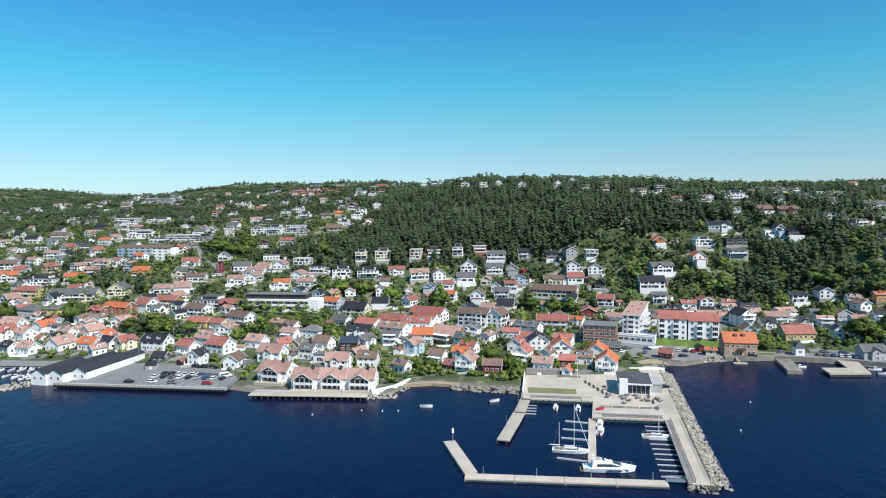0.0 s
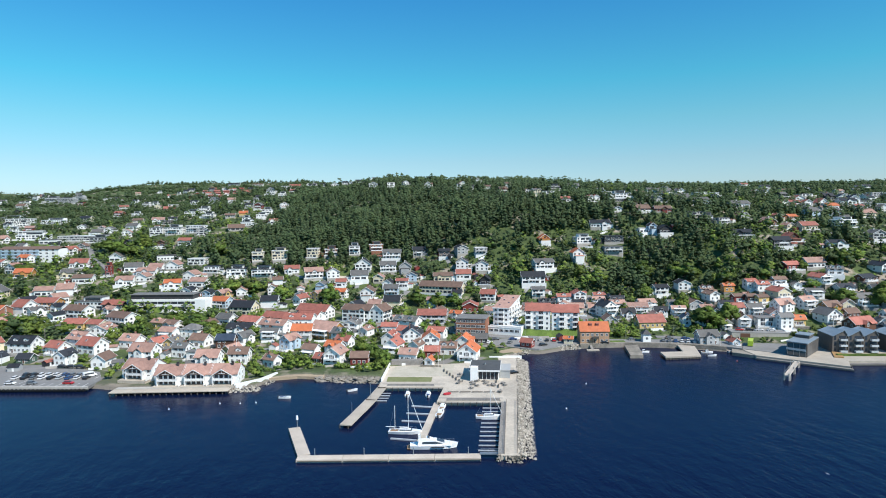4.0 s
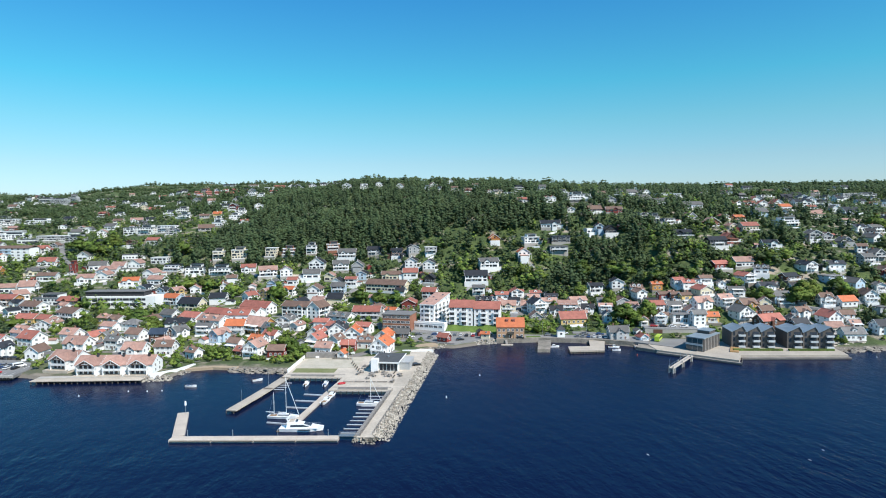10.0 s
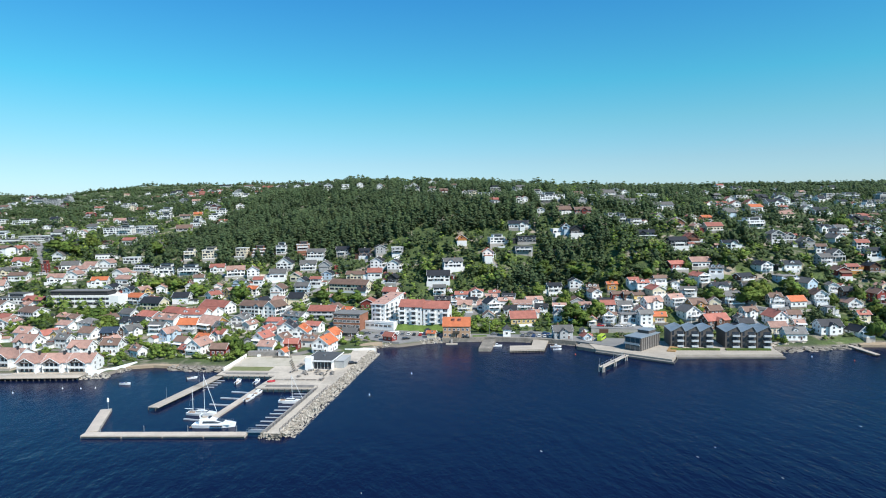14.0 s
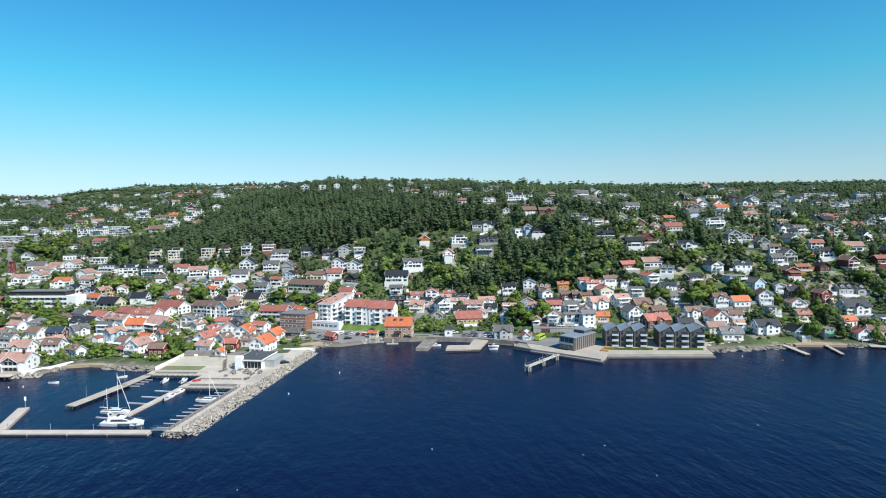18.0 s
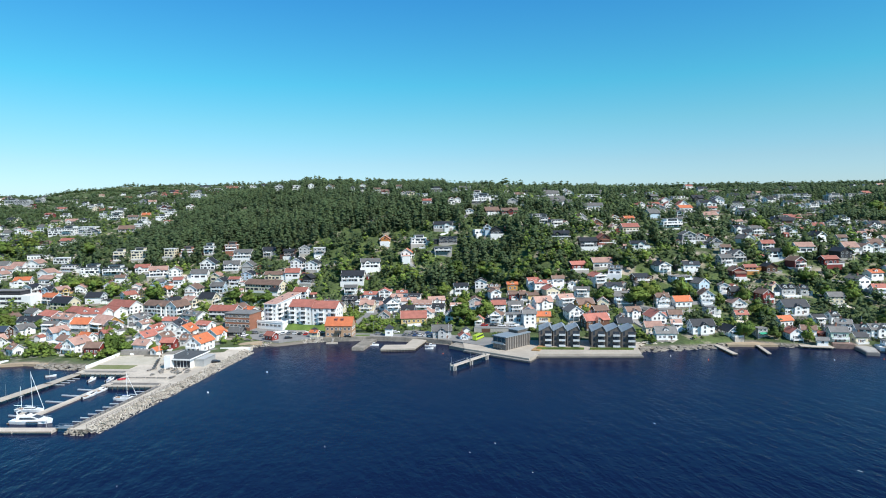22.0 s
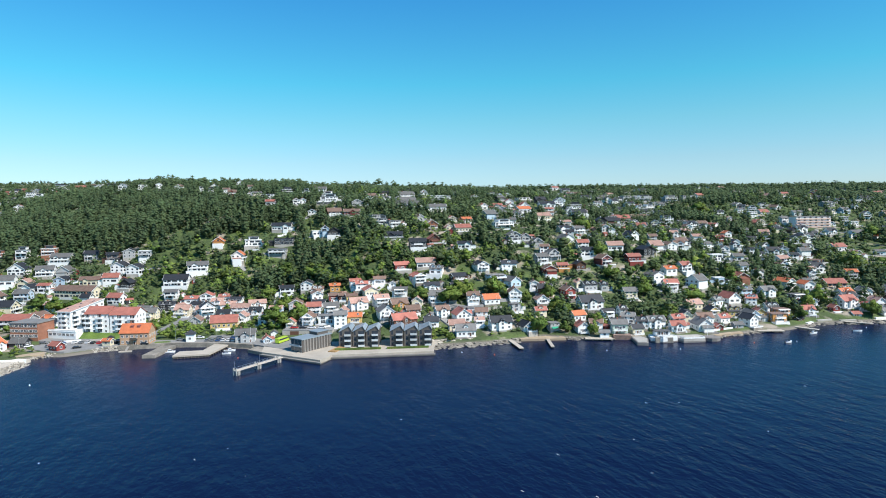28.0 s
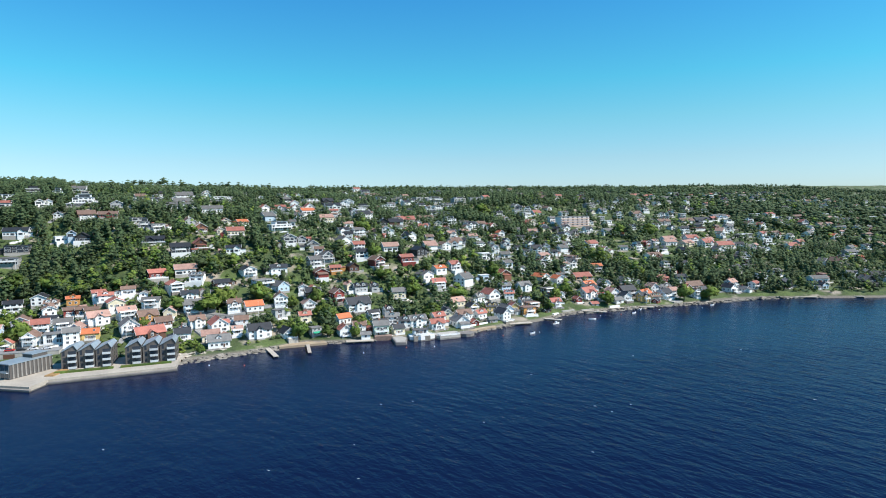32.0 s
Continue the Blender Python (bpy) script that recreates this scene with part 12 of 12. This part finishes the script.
BIG_CROWNS = {}
for kind, mat, n in (("broad", GARDEN_LEAF, 900), ("pine", PINE, 420), ("spruce", PINE, 380)):
    BIG_CROWNS[kind] = []
    for i in range(4):
        v, f_, nv = crown_mesh(kind, 90 + i, n, True)
        BIG_CROWNS[kind].append(mesh_of("crown", v.tolist(), f_.tolist(), mat, smooth=True))
        soften(BIG_CROWNS[kind][-1], nv)
TRUNK = Shape().tube((0, 0, -0.05), (0.01, 0, 0.30), 0.028, 0.02).tube((0.01, 0, 0.30), (-0.01, 0.01, 0.62), 0.02, 0.010)
for k in range(5):
    TRUNK.tube((0, 0, 0.22 + 0.06 * k), (0.16 * math.cos(2.4 * k), 0.16 * math.sin(2.4 * k), 0.40 + 0.06 * k), 0.011, 0.005, 5)
TRUNK = TRUNK.mesh("trunk", BARK)
TREE_WORD = {"broad": "broadleaf", "pine": "pine", "spruce": "spruce"}


def tree(kind, x, y, h, wide=1.1):
    """A single tree: trunk with limbs, and a crown of leaf clumps."""
    rng = random.Random(int(x * 31 + y * 17))
    FOOT.append((x, y, 1.5, 0))
    ob = empty(f"{TREE_WORD[kind]}_tree", pose(x, y, float(height(x, y)) - 0.14 * h, 0, 0, rng.uniform(0, 360)), f"{'tall' if h > 9 else 'low'} green {TREE_WORD[kind]} tree standing among the houses", "tree", "trees of the town")
    m = Matrix.Diagonal((h * wide, h * wide, h, 1))
    part("trunk", TRUNK, ob, m)
    part("crown", BIG_CROWNS[kind][rng.randrange(4)], ob, m)
    return ob


tree("broad", -239.1, 395.0, 20.0, 0.85)
tree("broad", -283.4, 398.0, 20.0, 0.97)
tree("broad", -176.3, 370.8, 13.6, 1.74)
tree("broad", -184.9, 364.1, 12.7, 1.53)
tree("broad", -166.9, 372.8, 11.7, 1.57)
tree("broad", -150.5, 362.0, 10.0, 1.55)
tree("broad", -93.2, 380.2, 14.0, 1.34)
tree("broad", -75.2, 360.0, 13.9, 1.66)
tree("broad", -63.3, 349.1, 10.9, 1.57)
tree("broad", -103.8, 355.8, 11.1, 1.37)
tree("broad", -110.4, 345.5, 7.6, 1.26)
tree("broad", -42.9, 383.3, 10.6, 1.16)
tree("broad", -2.5, 428.3, 18.1, 1.26)
tree("broad", -38.8, 439.4, 15.3, 1.10)
tree("broad", -61.4, 458.8, 15.1, 1.42)
tree("broad", -78.4, 459.8, 12.6, 1.55)
tree("broad", 12.5, 318.4, 11.7, 1.05)
tree("broad", 22.5, 296.1, 11.5, 1.11)
tree("broad", 29.1, 280.9, 11.4, 0.95)
tree("broad", 31.7, 269.6, 8.5, 1.03)
tree("broad", 41.4, 285.2, 7.9, 0.78)
tree("broad", 51.0, 280.0, 6.7, 0.98)
tree("broad", 58.1, 275.6, 6.1, 0.97)
tree("broad", -12.5, 283.5, 6.8, 0.98)
tree("broad", -7.3, 285.9, 6.9, 1.07)
tree("broad", 16.4, 284.8, 6.8, 0.89)
tree("broad", -40.1, 343.1, 8.2, 1.34)
tree("broad", -80.4, 302.9, 5.6, 1.05)
tree("broad", 59.0, 418.3, 13.8, 1.61)
tree("broad", 72.2, 406.5, 14.9, 1.34)
tree("broad", 83.9, 408.7, 12.8, 1.37)
tree("pine", 99.7, 412.0, 10.6, 1.16)
tree("pine", -89.2, 526.8, 19.3, 1.05)
tree("broad", -108.3, 551.6, 18.1, 1.10)
tree("pine", -7.1, 512.0, 14.0, 0.93)
tree("pine", 57.0, 520.7, 14.3, 0.78)
tree("pine", 75.8, 519.3, 18.9, 0.70)
tree("broad", -218.0, 597.5, 20.0, 1.74)
tree("broad", -189.7, 569.3, 18.7, 1.81)
tree("broad", -186.7, 593.5, 18.4, 1.50)
tree("broad", -260.4, 532.1, 13.6, 1.90)
tree("broad", -260.3, 453.4, 12.5, 1.55)
tree("broad", -283.8, 483.5, 15.1, 1.71)
tree("broad", 114.4, 397.3, 9.5, 0.89)
tree("broad", 212.4, 389.9, 14.3, 1.05)
tree("broad", 243.9, 407.4, 13.4, 1.61)
tree("broad", 191.7, 423.7, 14.0, 1.29)
tree("broad", 180.8, 434.9, 11.9, 1.16)
tree("broad", 219.6, 320.6, 16.9, 1.40)
tree("broad", 232.2, 321.5, 17.6, 1.03)
tree("broad", 224.0, 358.5, 16.4, 0.95)
tree("broad", 187.4, 363.4, 9.7, 1.07)
tree("broad", 163.9, 312.5, 6.5, 1.28)
tree("broad", 116.1, 350.4, 7.1, 1.05)
tree("broad", 333.3, 324.3, 15.4, 1.32)
tree("broad", 309.7, 327.6, 12.6, 1.61)
tree("broad", 291.1, 310.1, 8.7, 0.98)
tree("broad", 305.2, 285.4, 6.3, 1.05)
tree("broad", 313.8, 262.9, 5.9, 1.16)
tree("broad", 311.1, 367.3, 10.0, 1.07)
tree("broad", 262.2, 374.3, 13.2, 1.37)
tree("broad", 248.9, 400.4, 14.0, 1.50)
tree("broad", 226.3, 420.8, 17.1, 1.45)
tree("broad", 364.7, 263.3, 18.1, 0.78)
tree("broad", 389.5, 309.0, 15.8, 0.91)
tree("broad", 389.0, 292.3, 13.2, 1.16)
tree("broad", 380.2, 260.7, 9.0, 1.01)
tree("broad", 403.6, 266.3, 11.1, 1.10)
tree("broad", 326.4, 318.5, 15.3, 1.59)
tree("broad", 338.7, 321.6, 16.2, 1.11)
tree("broad", 359.5, 326.2, 14.3, 1.16)
tree("pine", 378.4, 339.8, 13.4, 0.97)
tree("broad", 340.6, 366.6, 14.1, 0.97)
tree("pine", 377.5, 409.3, 19.0, 1.06)
tree("pine", 366.3, 404.4, 17.1, 0.87)
tree("pine", 462.0, 387.3, 16.7, 0.87)
tree("broad", 478.4, 438.7, 18.6, 1.16)
tree("pine", 475.1, 358.6, 17.3, 0.79)
tree("broad", 447.6, 333.1, 13.3, 1.29)
tree("broad", 445.7, 311.0, 11.9, 1.03)
tree("broad", 375.8, 310.2, 9.6, 1.00)
tree("broad", 389.8, 285.2, 12.6, 1.16)
tree("broad", 394.7, 254.1, 11.1, 0.89)
tree("broad", 457.9, 307.2, 17.2, 1.22)
tree("broad", 453.1, 269.7, 12.9, 1.61)
tree("broad", 485.0, 292.5, 15.5, 1.45)
tree("broad", 538.9, 327.8, 15.7, 0.97)
tree("pine", 588.3, 356.1, 20.0, 0.78)
tree("pine", 647.7, 405.5, 20.0, 0.83)
tree("broad", 549.0, 265.3, 17.8, 0.76)
tree("broad", 566.6, 273.6, 18.4, 0.91)
tree("broad", 675.9, 350.1, 20.0, 1.30)
tree("broad", 676.4, 325.7, 19.3, 1.45)
tree("broad", 660.4, 294.2, 20.0, 1.16)
tree("pine", 694.6, 302.1, 16.8, 1.29)
tree("pine", 701.5, 281.7, 20.0, 1.16)
tree("pine", 719.8, 276.0, 20.0, 1.25)
tree("pine", 757.1, 283.3, 20.0, 1.16)
tree("pine", 789.6, 295.9, 20.0, 0.83)
tree("broad", 647.7, 235.4, 15.9, 1.05)
tree("broad", 669.6, 230.4, 14.4, 1.29)
tree("broad", 584.4, 250.1, 13.2, 1.23)
tree("broad", 531.1, 250.5, 11.1, 0.93)
tree("pine", 795.4, 428.4, 20.0, 1.40)
tree("broad", 838.5, 436.9, 20.0, 1.22)
tree("broad", 792.1, 440.5, 20.0, 1.16)
tree("pine", 671.3, 488.1, 20.0, 0.93)
tree("pine", 711.1, 519.6, 20.0, 0.90)
tree("broad", 453.8, 361.2, 15.6, 0.97)
tree("pine", 686.3, 611.6, 20.0, 1.03)
tree("broad", 714.1, 602.2, 20.0, 1.32)

FOOT_ARR = np.array([(a, b, r) for a, b, r, _ in FOOT])


def free_plots(x, y, gap):
    """Which of many spots keep clear of the houses, and how tall a tree may grow there: gardens before a house are kept low."""
    ok = np.ones(len(x), bool)
    cap = np.full(len(x), 40.0)
    for a, b, r in FOOT_ARR:
        dx, dy = x - a, y - b
        ok &= dx * dx + dy * dy > (r + gap) ** 2
        if r > 2.6:
            before = (np.abs(dx) < r + 1) & (dy < 0) & (dy > -75)
            cap = np.where(before, np.minimum(cap, 1.6 + (0.55 if a > 660 else 0.36 if b < 640 else 0.22) * np.maximum(0, -dy - 0.7 * r)), cap)
    return ok, cap


def wooded(x, y):
    """How much of the land is under trees: 1 in the forest on the hill, less among the houses."""
    left = -70 + 0.05 * (y - 500) - 40 * np.sin((y - 480) / 160)
    right = 235 + 0.1 * (y - 500)
    forest = (x > left) & (x < right) & (y > 500 + 0.05 * (x - 50)) & (y < 880)
    belt = (x > 185) & (x < 410) & (y > 385) & (y < 650)
    far = y > np.where(x < -60, 1500, 1150)
    east = (x > 640) & (y > 300)
    open_ = np.zeros(np.shape(x), bool)
    for cx, cy, rx, ry, tilt in ((196, 432, 17, 8, 0.9), (137, 514, 15, 9, 0.0), (200, 486, 12, 7, 0.4), (330, 420, 16, 8, 0.3), (352, 398, 14, 8, -0.2)):
        u, v = (x - cx) * np.cos(tilt) + (y - cy) * np.sin(tilt), (y - cy) * np.cos(tilt) - (x - cx) * np.sin(tilt)
        open_ |= (u / rx) ** 2 + (v / ry) ** 2 < 1   # rocky clearings
    return np.where(open_, 0.12, np.where(forest, 1.0, np.where(belt, 0.8, np.where(far, 0.85, np.where(east, 0.86, np.where(x > 150, 0.62, np.where(y > 500, 0.75, np.where((x < 140) & (y < 430), 0.45, 0.62))))))))


BARE = [[(104.5, 296.5), (113.0, 293.6), (137.5, 302), (163.0, 300.6), (190.0, 293.2), (214.0, 277.0), (222.0, 292.0), (196.0, 303.0), (168.0, 311.0), (137.5, 311.5), (116.0, 326.0), (97.0, 331.0), (83.0, 318.0), (86.0, 308.0)],
        QUAY, PLAZA, LOT]


def inside(x, y, outline):
    """Which spots lie in an outline."""
    r = np.zeros(len(x), bool)
    for (xa, ya), (xb, yb) in zip(outline, outline[1:] + outline[:1]):
        if ya != yb:
            r ^= ((ya > y) != (yb > y)) & (x < (xb - xa) * (y - ya) / (yb - ya) + xa)
    return r


def clear(x, y):
    """Spots on bare paving, which stay free of plants."""
    r = np.zeros(len(x), bool)
    for o in BARE:
        r |= inside(x, y, [tuple(p[:2]) for p in o])
    for line in LANES:
        for (xa, ya), (xb, yb) in zip(line, line[1:]):
            t = np.clip(((x - xa) * (xb - xa) + (y - ya) * (yb - ya)) / ((xb - xa) ** 2 + (yb - ya) ** 2), 0, 1)
            r |= np.hypot(x - xa - t * (xb - xa), y - ya - t * (yb - ya)) < 3.2
    return r


rng = np.random.default_rng(21)
pines, broads, bushes, gardens = [], [], [], []
for x0, x1, y0, y1, count in ((-30, 36, 254, 300, 420), (330, 760, 215, 300, 1500), (90, 335, 312, 480, 3200), (-420, 240, 270, 620, 14500), (240, 700, 250, 620, 12500), (-80, 290, 500, 900, 7000), (-600, -60, 620, 1000, 7000), (290, 1100, 620, 1000, 10500), (-1100, -60, 1000, 1700, 9000), (-60, 1700, 1000, 1700, 7000), (-1500, 0, 1650, 2400, 7000), (-2700, -1000, 1500, 2750, 5000), (0, 2600, 1700, 2500, 4500), (900, 2600, 1000, 1700, 3500), (700, 1500, 120, 620, 8500), (690, 1000, 130, 330, 2600), (1050, 1900, 150, 1000, 7000), (1900, 2700, 100, 1000, 2600), (1500, 2700, 1000, 1700, 2600), (-900, -420, 330, 1000, 4500)):
    x, y = rng.uniform(x0, x1, count), rng.uniform(y0, y1, count)
    off = y - shore(x)
    wood = wooded(x, y)
    low = (off < 70) & (x < 330)
    keep = (off > 7) & (rng.random(count) < np.where(low, 0.6, wood)) & ~clear(x, y)
    x, y, wood, low = x[keep], y[keep], wood[keep], low[keep]
    ok, cap = free_plots(x, y, 0.6 if y1 < 1001 else -1.0)
    z = height(x, y)
    big = np.where(y > 1000, 0.85, np.where(y > 780, np.where((x > 280) & (x < 660), 1.15, 0.95), np.where(x > 560, 1.25, 1.05))) * np.exp(rng.normal(0, 0.28, len(x)))
    # pines stand in stands, broadleaves between them
    stand = np.sin(x / 31 + 1.3 * np.sin(y / 47)) + np.sin(y / 37 + 1.1 * np.sin(x / 53)) + rng.normal(0, 0.5, len(x))
    for i in np.nonzero(ok)[0]:
        far, u = y[i] > 1000 or x[i] > 1050, rng.random()
        belt = 185 < x[i] < 480 and y[i] > 400
        more = stand[i] > (-0.1 if x[i] > 560 else -0.5 if belt else 0.15 if x[i] > 240 else 0.9)
        if wood[i] > 0.95:
            kind, tall = "far" if y[i] > 780 or x[i] > 900 else "pine" if rng.random() < 0.7 else "spruce", rng.uniform(7.0, 12.0) * math.exp(rng.normal(0, 0.16)) + (rng.random() < 0.10) * rng.uniform(1, 4)
            where, wide = pines, rng.uniform(0.85, 1.35) * (1.3 if far else 1)
        elif low[i]:
            kind, tall, wide, where = "broad", rng.uniform(2.8, 5.6), rng.uniform(0.95, 1.35), gardens
            if u < 0.62:
                tall = 2.0
        elif y[i] < 780 and u < 0.34:
            kind, tall, wide, where = "bush", 2.0, 1.0, bushes
        elif more or u > 0.94:
            kind, tall, wide, where = "far" if y[i] > 780 or far else "pine", rng.uniform(6.5, 12) * big[i], rng.uniform(0.8, 1.15) * (1.6 if far else 1), pines
        else:
            kind, tall, wide = "far" if far else "grove" if y[i] > 380 or x[i] > 560 else "broad", rng.uniform(4.5, 8.5) * big[i], rng.uniform(0.85, 1.25) * (1.5 if far else 1)
            where = gardens if (rng.random() < (0.6 if x[i] < 120 else 0.36 if x[i] < 440 and y[i] < 480 else 0.14) and y[i] < 800) else broads
        tall = min(tall, 15.0)
        if cap[i] < tall:
            wide *= min(1.5, (tall / cap[i]) ** 0.5)
            tall = cap[i] * rng.uniform(0.85, 1.1)
        if tall < 2.7:
            if rng.random() < 0.85:
                (broads if x[i] > 180 and rng.random() < 0.65 else bushes).append(("bush", x[i], y[i], z[i] - 0.3, rng.uniform(1.0, 2.6), rng.uniform(0.9, 1.6)))
        else:
            where.append((kind, x[i], y[i], z[i] - 0.5, tall, wide))
grove("pine_forest", pines, PINE, "dark green pines and spruces covering the hill", "forest")
grove("broadleaf_woods", broads, LEAF, "green broadleaf trees among the houses", "trees")
grove("garden_trees", gardens, GARDEN_LEAF, "light green birches and fruit trees in the gardens", "trees")
grove("shrubs", bushes, BUSH, "light green garden shrubs and hedges", "shrubs")
